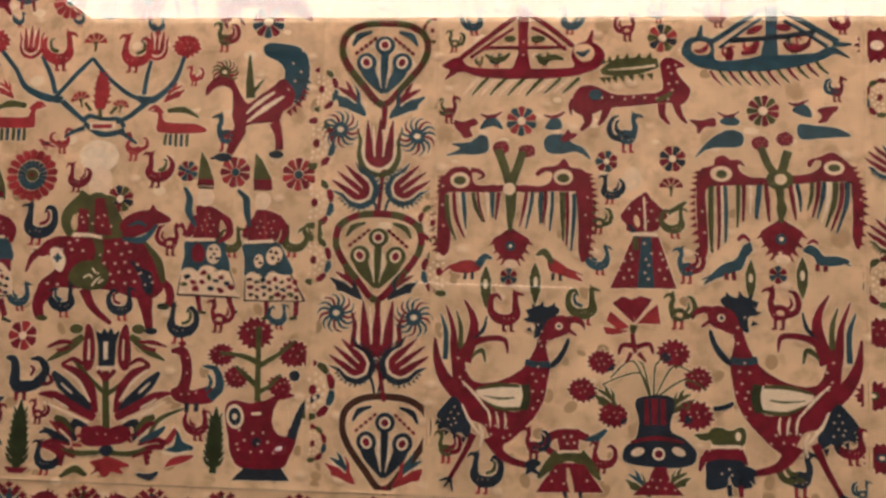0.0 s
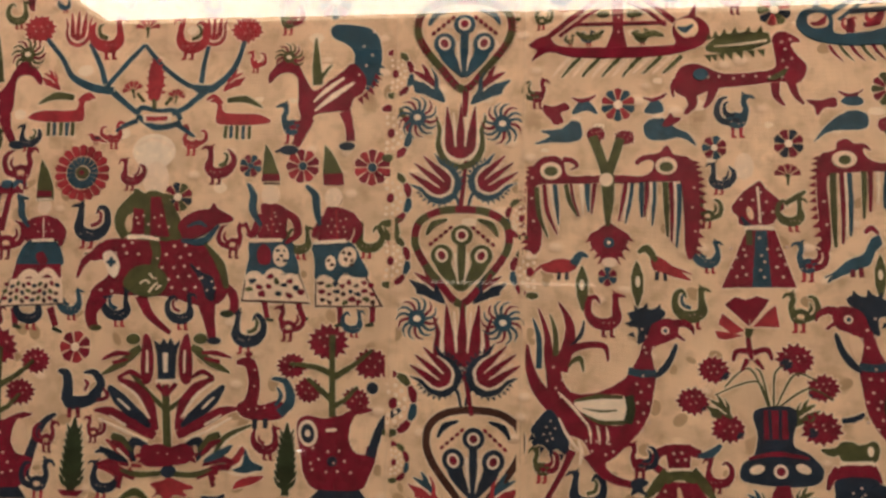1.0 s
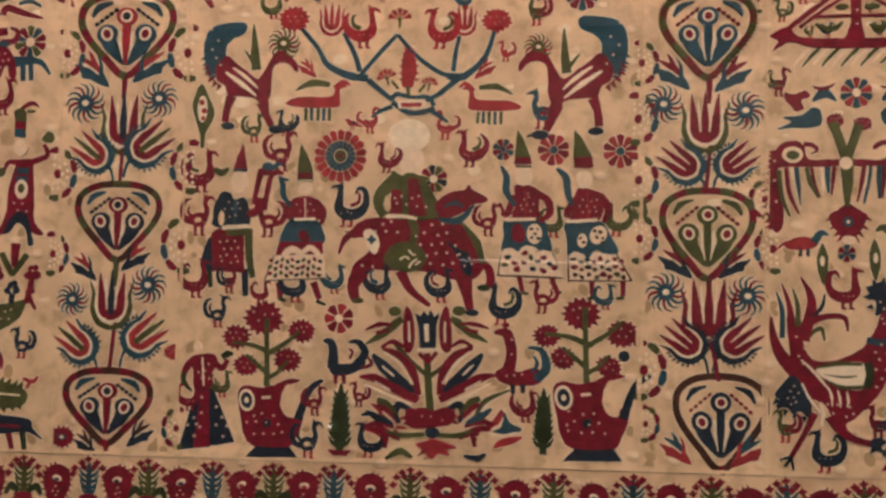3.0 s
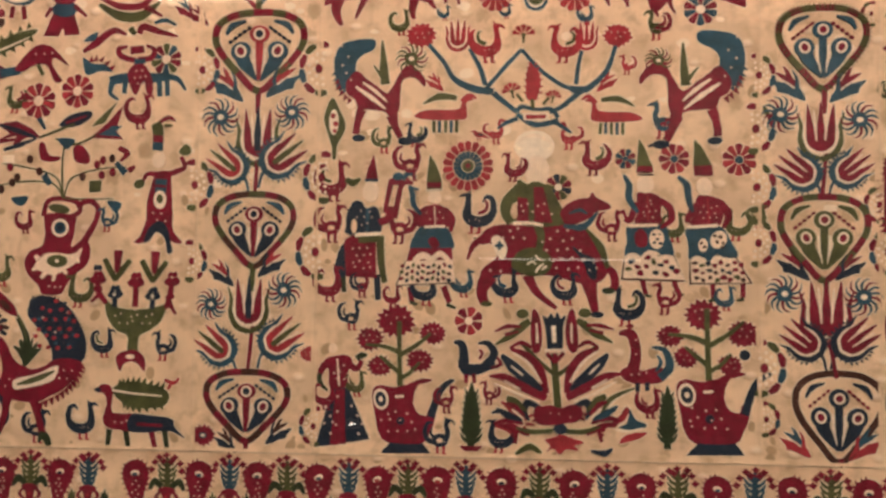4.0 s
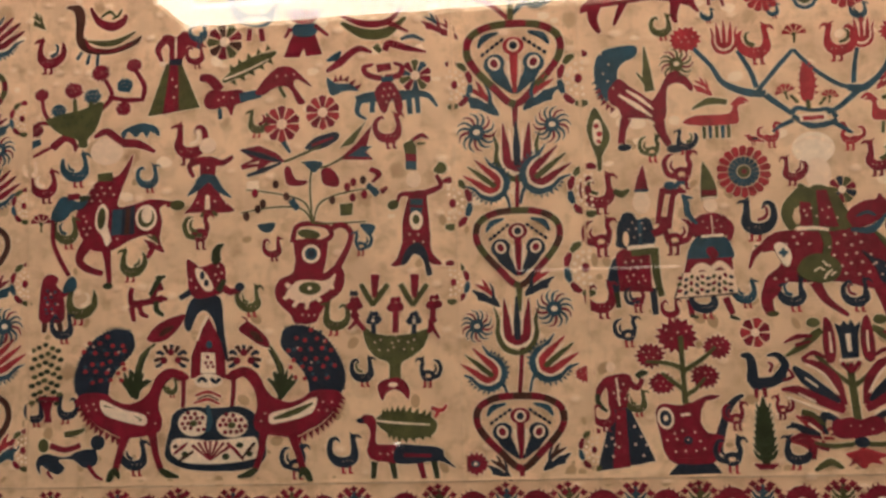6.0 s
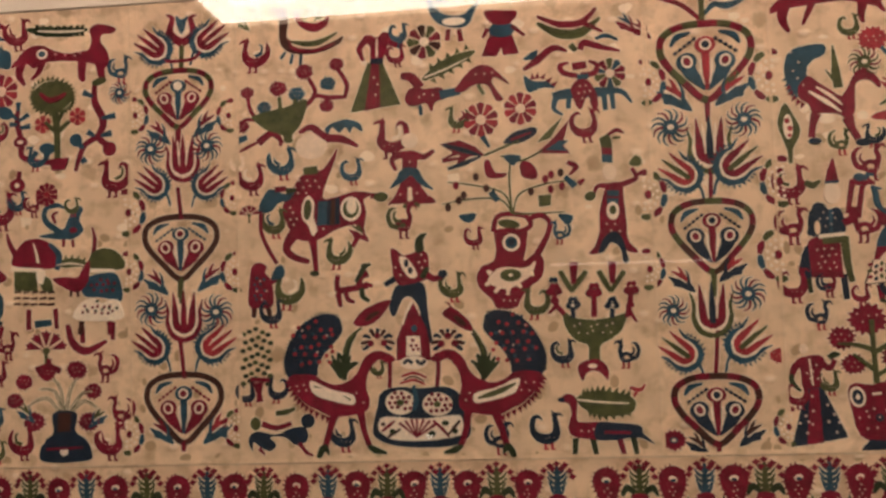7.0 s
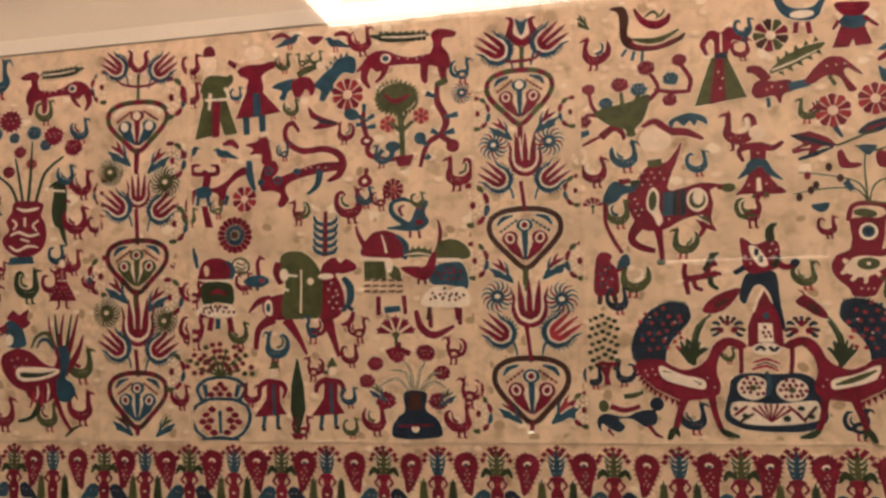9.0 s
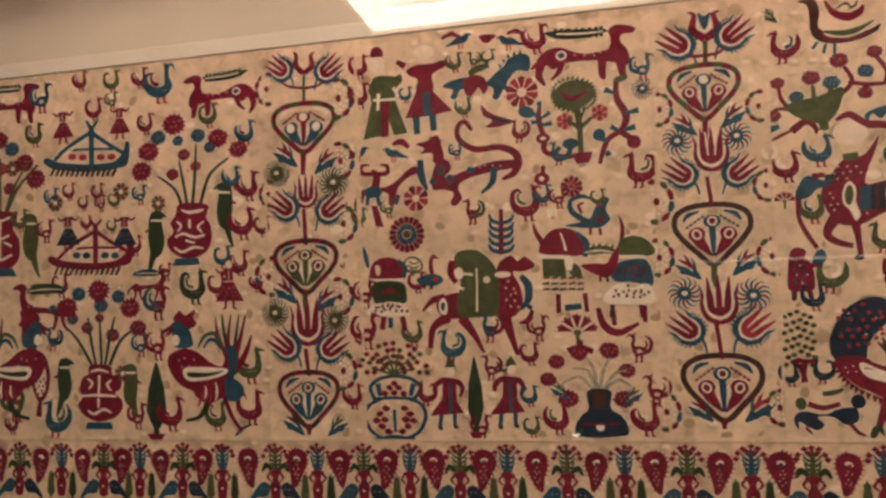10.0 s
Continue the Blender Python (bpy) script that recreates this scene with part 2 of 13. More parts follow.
def cloth(name, xa, xb, za, zb, edge=(0, 0), step=0.005):
    """A length of linen; edge: how far its lower and upper edges rise for each metre."""
    nx, nz = max(2, int((xb - xa) / step)), max(2, int((zb - za) / step))
    verts, faces = [], []
    for j in range(nz + 1):
        for i in range(nx + 1):
            x = xa + (xb - xa) * i / nx
            z0, z1 = za + edge[0] * x, zb + edge[1] * x
            z = z0 + (z1 - z0) * j / nz
            e = min(x - xa, xb - x, z - z0, z1 - z)
            y = -0.001 - pucker(x, z) * min(1, e / 0.006) - 0.0009 * max(0, 1 - e / 0.004)
            verts.append((x, y, z))
    for j in range(nz):
        for i in range(nx):
            a = j * (nx + 1) + i
            faces.append((a, a + 1, a + nx + 2, a + nx + 1))
    ob = mesh_object(name, verts, faces, [LINEN], TEXTILE)
    ob.data.polygons.foreach_set("use_smooth", [True] * len(faces))
    return ob


def bottom(x):
    return 1.1875 + 0.0085 * x


for xa, xb in zip(SEAMS, SEAMS[1:]):
    cloth("linen_panel", xa + 0.00015, xb - 0.00015, 1.190, 1.743, (0.0125, 0))
cloth("linen_border", -2.62, 0.93, 1.095, 1.1890, (0.0125, 0.0125))
cloth("linen_hem", -2.62, 0.93, 0.96, 1.0937, (0, 0.0125))

# drawing with silk: units are millimetres from the motif's centre, x to the right and y up
NOW = {}


def begin(name, x, z, s=1.0, flip=False, rot=0.0, label=""):
    finish()
    NOW.update(name=name, x=x, z=z, s=s, f=-1 if flip else 1, c=math.cos(radians(rot)), n=math.sin(radians(rot)), v=[], p=[], m=[], mats=[], k=0, label=label)


def finish():
    if NOW.get("v"):
        ob = mesh_object(NOW["name"], NOW["v"], NOW["p"], NOW["mats"], TEXTILE, NOW["m"])
        if NOW["label"]:
            ob["label"] = NOW["label"]
    NOW.clear()


def spline(pts, closed, n):
    out, k = [], len(pts)
    for i in range(k if closed else k - 1):
        p = [Vector(pts[(i + d) % k] if closed else pts[min(k - 1, max(0, i + d))]) for d in (-1, 0, 1, 2)]
        for j in range(n):
            t = j / n
            out.append(0.5 * (2 * p[1] + (p[2] - p[0]) * t + (2 * p[0] - 5 * p[1] + 4 * p[2] - p[3]) * t * t + (3 * p[1] - p[0] - 3 * p[2] + p[3]) * t ** 3))
    if not closed:
        out.append(Vector(pts[-1]))
    return out


def fill(mat, loop, ragged=0.5):
    """One field of stitches: a slightly raised patch with rounded, uneven edges."""
    loop = [Vector(p) for p in loop]
    area = sum(a.x * b.y - b.x * a.y for a, b in zip(loop, loop[1:] + loop[:1]))
    if NOW["f"] * area < 0:
        loop.reverse()
    if mat not in NOW["mats"]:
        NOW["mats"].append(mat)
    mi = NOW["mats"].index(mat)
    NOW["k"] += 1
    h = 0.00022 + 0.00006 * min(NOW["k"], 20) + 0.000006 * NOW["k"]
    w = []
    for p in loop:
        q = p * NOW["s"] * 0.001
        q = Vector((q.x * NOW["f"], q.y))
        q = Vector((q.x * NOW["c"] - q.y * NOW["n"] + NOW["x"], q.x * NOW["n"] + q.y * NOW["c"] + NOW["z"]))
        j = noise.noise(Vector((q.x * 620, q.y * 620, 1.3))) * ragged * 0.001
        w.append(q + Vector((j, -j)))
    if ragged > 0.2 and sum((a - b).length for a, b in zip(w, w[1:] + w[:1])) > 0.016:
        # stitch ends: a finely serrated outline
        fine, flip_end = [], 1
        for a, b in zip(w, w[1:] + w[:1]):
            k = max(1, round((b - a).length / 0.0012))
            d = (b - a).normalized() if (b - a).length > 1e-9 else Vector((1, 0))
            for t in range(k):
                flip_end = -flip_end
                e = flip_end * random.uniform(0.05, 0.42) * 0.001
                fine.append(a.lerp(b, t / k) + Vector((d.y, -d.x)) * e)
        w = fine
    n, o = len(w), len(NOW["v"])
    for i, q in enumerate(w):
        d = (w[(i + 1) % n] - w[i - 1])
        d = Vector((d.y, -d.x)).normalized() * 0.00040 if d.length > 1e-9 else Vector((0, 0))
        y = -0.001 - pucker(q.x, q.y)
        NOW["v"] += [(q.x, y - h, q.y), (q.x + d.x, y + 0.0003, q.y + d.y)]
    NOW["p"].append(tuple(o + 2 * i for i in range(n)))
    NOW["m"].append(mi)
    for i in range(n):
        j = (i + 1) % n
        NOW["p"].append((o + 2 * i, o + 2 * i + 1, o + 2 * j + 1, o + 2 * j))
        NOW["m"].append(mi)
    if mat not in UNLINED and sum((a - b).length for a, b in zip(w, w[1:] + w[:1])) > 0.03:
        # pale ring round the larger fields: painted edge halo plus cream outline stitches
        if PALE not in NOW["mats"]:
            NOW["mats"].append(PALE)
        pi, o = NOW["mats"].index(PALE), len(NOW["v"])
        for i, q in enumerate(w):
            d = w[(i + 2) % n] - w[i - 2]
            d = Vector((d.y, -d.x)).normalized() if d.length > 1e-9 else Vector((0, 0))
            for k in (0.0002, 0.0010):
                e = q + d * k
                NOW["v"].append((e.x, -0.00112 - 0.000001 * NOW["k"] - pucker(e.x, e.y), e.y))
        for i in range(n):
            j = (i + 1) % n
            NOW["p"].append((o + 2 * i, o + 2 * i + 1, o + 2 * j + 1, o + 2 * j))
            NOW["m"].append(pi)


def shape(mat, pts, n=5):
    fill(mat, spline(pts, True, n))


def poly(mat, pts):
    out = []
    for a, b in zip(pts, pts[1:] + pts[:1]):
        out += [Vector(a).lerp(Vector(b), k / 8) for k in range(8)]
    fill(mat, out)


def line(mat, pts, w=3, n=6):
    """A tapering stroke along a smooth path."""
    w = list(w) if isinstance(w, (list, tuple)) else [w, w]
    c = spline(pts, False, n)
    left, right = [], []
    for i, p in enumerate(c):
        d = c[min(i + 1, len(c) - 1)] - c[max(i - 1, 0)]
        d = Vector((-d.y, d.x)).normalized() if d.length > 1e-9 else Vector((0, 1))
        u = i / (len(c) - 1) * (len(w) - 1)
        a = min(int(u), len(w) - 2)
        h = (w[a] + (w[a + 1] - w[a]) * (u - a)) / 2
        left.append(p + d * h), right.append(p - d * h)
    fill(mat, left + right[::-1], 0.4)


def oval(mat, x, y, rx, ry=None, rot=0.0):
    ry = ry or rx
    n = 8 if max(rx, ry) * NOW["s"] < 3 else 18
    c, s = math.cos(radians(rot)), math.sin(radians(rot))
    fill(mat, [(x + rx * math.cos(a) * c - ry * math.sin(a) * s, y + rx * math.cos(a) * s + ry * math.sin(a) * c) for a in [2 * math.pi * i / n for i in range(n)]], 0.12)


def leaf(mat, x0, y0, x1, y1, w):
    line(mat, [(x0, y0), ((x0 * 2 + x1) / 3, (y0 * 2 + y1) / 3), ((x0 + x1 * 2) / 3, (y0 + y1 * 2) / 3), (x1, y1)], [0.3, w, w * 0.9, 0.3], 4)


def dots(mat, x, y, rx, ry, gap=7.0, r=0.9):
    """Small knots spread over an oval field."""
    j = 0
    for b in np.arange(-ry, ry + 0.1, gap * 0.85):
        j += 1
        for a in np.arange(-rx + (j % 2) * gap / 2, rx + 0.1, gap):
            q = random.uniform(-0.2, 0.2) * gap
            if (a / rx) ** 2 + (b / ry) ** 2 < 1:
                oval(mat, x + a + q, y + b - q, r)


def teeth(mat, pts, count, length, w=2.5, side=1):
    """A fringe of small points along a path."""
    c = spline(pts, False, 12)
    for k in range(count):
        u = (k + 0.5) / count * (len(c) - 1)
        i = min(int(u), len(c) - 2)
        p, d = c[i].lerp(c[i + 1], u - i), (c[i + 1] - c[i]).normalized()
        t = Vector((-d.y, d.x)) * side
        fill(mat, [p - d * w / 2 - t, p + t * length + d * w * 0.3, p + d * w / 2 - t], 0.1)


# ---- motifs that come again and again ----
def hen(x, z, h, col=RED, wing=None, flip=False, kind="hen", rot=0):
    """A small bird, h millimetres high."""
    begin("bird", x, z, h / 95, flip, rot)
    legs = ROSE if col in (TEAL, NAVY, GREEN) else col
    if kind != "pigeon":
        for a in (-9, 9):
            line(legs, [(a, -18), (a, -48)], [9, 7], 2)
            line(legs, [(a - 3, -48), (a + 8, -50)], [6, 4], 2)
    v, u = random.uniform(-1, 1), random.uniform(-1, 1)
    plume = col if wing in (None, CREAM) else wing
    if kind == "hen":
        way = random.random()
        if way < 0.36:
            line(col, [(-16, 26 + 6 * v), (-26, 38), (-40, 28 + 4 * u), (-42, 2), (-26, -18), (2, -22), (20, -8), (20 + 3 * v, 16), (17, 40)], [2, 9, 13, 16, 24, 28, 24, 14 + 2 * u, 12])
        elif way < 0.68:
            line(col, [(-34 + 8 * v, 36 + 6 * u), (-44, 20), (-42, 0), (-24, -18), (2, -22), (20, -8), (20 - 4 * v, 16), (17, 40)], [2, 13, 18, 25, 28, 24, 14 + 2 * u, 12])
            line(wing or col, [(-10, -4), (-24, 4), (-28, 22 + 6 * v)], [8, 8, 2])
        else:
            shape(col, [(-24, -6), (-18, -24), (0, -30), (16, -24), (22, -8), (12, 4), (-8, 6)])
            line(col, [(14, -8), (20, 12), (15, 28), (17, 40)], [18, 13, 12, 12])
            line(plume, [(-14, -18), (-36, -10), (-44, 12 + 4 * v), (-36, 34), (-20, 40 + 4 * u)], [15, 14, 13, 10, 2])
            line(plume, [(-18, -4), (-28, 8), (-24, 24)], [7, 7, 2])
            oval(LINEN if wing is None else plume, -2, -12, 9, 6)
        if wing:
            line(wing, [(-6, -2), (-24, 6), (-27, 24), (-18, 30)], [8, 8, 6, 2])
        oval(col, 18, 41, 8, 6.5)
        line(col, [(20, 44), (32, 43 + 3 * v), (40, 35 + 5 * u)], [8, 6, 1])
        line(col, [(18, 45), (10 - 5 * v, 53)], [6, 1], 2)
    elif kind == "goose":
        line(col, [(-24, -12), (-46, 2), (-44, 26), (-28, 30)], [16, 13, 9, 4])
        shape(col, [(-30, -10), (-16, -27), (12, -27), (26, -12), (20, 4), (0, -4), (-16, 2)])
        line(col, [(16, -12), (24, 8), (12, 28), (18, 44)], [20, 12, 10, 10])
        oval(col, 21, 45, 9, 6)
        leaf(col, 24, 46, 42, 40, 7)
        if wing:
            leaf(wing, -18, -8, 10, -16, 8)
    elif kind == "pigeon":
        shape(col, [(-70, -28), (-40, -8), (-14, 12), (12, 14), (26, 26), (42, 24), (38, 0), (20, -18), (-12, -22)])
        leaf(wing or col, -30, -6, 14, 0, 14)
        leaf(col, 36, 22, 56, 16, 8)
        for a in (-6, 10):
            line(legs, [(a, -14), (a, -46)], [6, 5], 2)
    if kind != "pigeon" and h > 24:
        dots(KNOT, 2, -20, 24, 8, 12, 1.3)
    finish()


def rosette(x, z, r, n=10, cols=(RED,), heart=TEAL, ring=None, eye=None, rot=0):
    begin("rosette", x, z, r / 100, rot=rot)
    inner = 30
    if ring:
        for i in range(n):
            a, b = 2 * math.pi * (i + 0.1) / n, 2 * math.pi * (i + 0.9) / n
            fill(ring, [(q * math.cos(t), q * math.sin(t)) for q, t in ((28, a), (56, a), (58, (a + b) / 2), (56, b), (28, b))], 0.1)
        inner = 62
    for i in range(n):
        a, b, m = (2 * math.pi * (i + k) / n for k in (0.1, 0.9, 0.5))
        fill(cols[i % len(cols)], [(q * math.cos(t), q * math.sin(t)) for q, t in ((inner, a), (94, a), (102, m), (94, b), (inner, b))], 0.15)
    oval(heart, 0, 0, 22 if ring else 24)
    if eye:
        oval(eye, 0, 0, 10)
    finish()


def swirl(x, z, r, n=14, col=TEAL, tip=RED, eye=CREAM, flip=False):
    begin("pinwheel_flower", x, z, r / 100, flip)
    for i in range(n):
        t = 2 * math.pi * i / n
        pts = [(q * math.cos(t + d), q * math.sin(t + d)) for q, d in ((34, 0), (64, 0.10), (84, 0.28), (98, 0.55))]
        line(tip if i % 3 == 1 else col, pts, [13, 12, 8, 1], 4)
    oval(col, 0, 0, 38)
    oval(eye, 0, 0, 17, 14)
    finish()


HEART_RIM = spline([(0, -53), (24, -28), (42, -4), (50, 16), (47, 36), (33, 48), (14, 53), (-14, 53), (-33, 48), (-47, 36), (-50, 16), (-42, -4), (-24, -28)], True, 4)


def heart(x, z, w, h, ring=(RED, GREEN), eyes=TEAL, stem=GREEN, core=RED, fringe=None, rot=0, side=None):
    """A pear-shaped flower head with three eyed stalks, w by h millimetres, tip down."""
    begin("heart_flower", x, z, w / 103, rot=rot)
    f = 0.90 * h / w
    side = side or RED
    red = core if core != CREAM else RED
    pts = [(p.x, p.y * f) for p in HEART_RIM] + [(0, -53 * f)]
    seg = 3 if len(ring) > 1 else len(pts)
    for i in range(0, len(pts) - 1, seg):
        line(ring[(i // seg) % len(ring)], pts[i:i + seg + 1], 7.8, 2)
    if fringe:
        teeth(fringe, pts, 64, 5.5, 2.2, -1)
    for sx in (-1, 1):
        line(eyes if eyes != RED else TEAL, [(sx * 38, 24 * f), (sx * 31, 36 * f), (sx * 16, 42 * f)], [2, 7, 2])
        for q in range(5):
            oval(red, sx * (33 - q * 5.2), (14 + q * 4.6) * f, 2.6, 1.7, -sx * 40)
        line(side, [(sx * 21, 0), (sx * 17, -14 * f), (sx * 8, -28 * f), (sx * 1, -38 * f)], [19, 15, 9, 3])
        oval(side, sx * 21, 1 * f, 11.5, 12.5 * f, -sx * 25)
        oval(CREAM, sx * 21, 1 * f, 6.6, 7.6, -sx * 25)
        oval(eyes if eyes != side else RED, sx * 21, 1 * f, 4.0, 5.0, -sx * 25)
        line(CREAM, [(sx * 6.5, 4 * f), (sx * 6, -14 * f), (sx * 2.5, -32 * f)], [2.6, 2.6, 1.2])
    line(stem, [(0, 18 * f), (0, -8 * f), (0, -38 * f)], [9, 7.5, 4])
    oval(stem, 0, 24 * f, 11.5, 11.5 * f)
    oval(CREAM, 0, 24 * f, 6.8)
    oval(core if core != stem else RED, 0, 24 * f, 4.4)
    finish()


def bloom(outer, inner, mid, serrate, centre=None):
    """The bulb of a tulip, tip up: a lyre-shaped cup, a pale gap and three petals joined below."""
    for sx in (-1, 1):
        line(outer, [(0, -47), (sx * 21, -38), (sx * 32, -16), (sx * 31, 8), (sx * 38, 32)], [10, 14, 13, 8, 1] if serrate else [9, 10, 9, 7, 1])
        if serrate:
            teeth(outer, [(sx * 10, -48), (sx * 34, -36), (sx * 41, -10), (sx * 37, 10)], 8, 6, 6, -sx)
        line(mid, [(0, -37), (sx * 18, -29), (sx * 27, -8), (sx * 25, 16)], [4, 5, 4, 1])
        line(inner, [(0, -28), (sx * 13, -18), (sx * 17, 6), (sx * 21, 46)], [10, 17, 13, 1])
    line(inner, [(0, -33), (0, -20)], [14, 15])
    line(centre or inner, [(0, -24), (0, 2), (0, 50)], [9, 13, 1])
    for sx in (-1, 1):
        line(mid, [(sx * 7, -16), (sx * 8.5, 6), (sx * 11, 36)], [1.5, 4, 1.5])


def tulip(x, z, h, outer=GREEN, inner=RED, mid=CREAM, rot=0, flip=False, centre=None):
    """An upright open tulip, h millimetres high."""
    begin("tulip", x, z, h / 100, flip, rot)
    bloom(outer, inner, mid, False, centre)
    finish()


def side_tulip(x, z, h, cup=TEAL, inner=RED, flip=False, centre=None):
    """A tulip that leans outward from its stem; it leans to the left unless flipped."""
    begin("leaning_tulip", x, z, h * 0.92 / 100, flip, -52 if flip else 52)
    line(cup, [(0, -42), (-4, -58), (-20, -78)], [9, 6, 5])
    bloom(cup, inner, CREAM, True, centre)
    finish()


def leaf_bird(x, z, h, col=TEAL, tip=RED, flip=False, rot=0):
    """A small leaf with a forked coloured tip."""
    begin("forked_leaf", x, z, h / 100, flip, rot)
    shape(col, [(50, -50), (34, -14), (14, 4), (-16, 4), (-52, 14), (-34, -10), (-30, -24), (-6, -30), (20, -42)])
    line(tip, [(22, -6), (4, 16), (-2, 34), (-14, 52)], [14, 17, 12, 2])
    line(tip, [(4, 8), (-16, 22), (-38, 34)], [14, 13, 2])
    line(col, [(26, -10), (24, 16), (12, 40)], [12, 9, 1])
    line(CREAM, [(18, -14), (-6, 4), (-34, 18)], [4, 4, 1])
    finish()


def carnation(x, z, w, col=RED, cup=GREEN, n=5, flip=False, rot=0):
    begin("carnation", x, z, w / 100, flip, rot)
    line(cup, [(0, -50), (0, -12)], [7, 10], 2)
    for i in range(n):
        a = radians(180 * (i + 0.5) / n)
        b = 1.25 / n
        fill(col, [(r * math.cos(a + t), r * 0.9 * math.sin(a + t) - 14) for r, t in ((10, 0), (48, -b), (44, -b * 0.5), (52, -b * 0.1), (45, b * 0.4), (49, b))])
    oval(cup, 0, -14, 9, 7)
    finish()


def peony(x, z, w, col=RED, eye=None, rot=0, squash=0.85):
    begin("peony", x, z, w / 100, rot=rot)
    n = 15
    pts = []
    for i in range(n):
        for r, d in ((40, 0), (52, 0.5)):
            t = 2 * math.pi * (i + d) / n
            q = r * random.uniform(0.93, 1.07)
            pts.append((q * math.cos(t), q * math.sin(t) * squash))
    fill(col, pts)
    if eye:
        oval(eye, 0, 0, 16, 12)
        oval(CREAM, 0, 0, 8, 6)
    elif w > 17:
        dots(KNOT, 0, 0, 32, 26, 22, 2.4)
    finish()


def cypress(x, z, h, w, col=FOREST, serrated=False, pot=True, rot=0):
    begin("cypress_tree", x, z, 1, rot=rot)
    a = h / 2
    line(col, [(0, a), (0, a * 0.3), (0, -a * 0.3), (0, -a * 0.75)], [0.5, w * (0.55 if serrated else 0.8), w * (0.72 if serrated else 1), w * 0.3])
    if serrated:
        for k in range(8):
            y = a * (0.62 - 0.19 * k)
            b = w * (0.26 + 0.03 * min(k, 6))
            for sx in (-1, 1):
                line(col, [(0, y - a * 0.12), (sx * b * 0.6, y), (sx * b, y + a * 0.2)], [h * 0.05, h * 0.05, 0.4], 3)
    else:
        dots(TEAL, 0, 0, w * 0.25, a * 0.6, 6, 0.7)
    line(col, [(0, -a * 0.7), (0, -a)], [w * 0.22, w * 0.3], 2)
    if pot:
        poly(RED, [(-w * 0.45, -a * 0.9), (w * 0.45, -a * 0.9), (w * 0.25, -a * 1.05), (-w * 0.25, -a * 1.05)])
    finish()


def sprig(x, z, h, flip=False, cols=(RED, GREEN), rot=0):
    """The half-round garland of coloured segments and pale knots at the seams."""
    begin("garland", x, z, h / 100, flip, rot)
    for i in range(6):
        a, b = 72 + i * 36, 72 + i * 36 + 33
        line((cols[0], cols[1], ROSE, TEAL)[i % 2 + 2 * (i == 3)], [(22 + 42 * math.cos(radians(t)), 50 * math.sin(radians(t))) for t in (a, (a + b) / 2, b)], [8, 15, 8], 4)
    for r, n in ((27, 8), (16, 5)):
        for k in range(n):
            t = radians(84 + 192 * k / (n - 1))
            oval(CREAM, 22 + r * math.cos(t), r * 1.2 * math.sin(t), 3.4)
    oval(cols[0], 16, 0, 7, 9)
    finish()


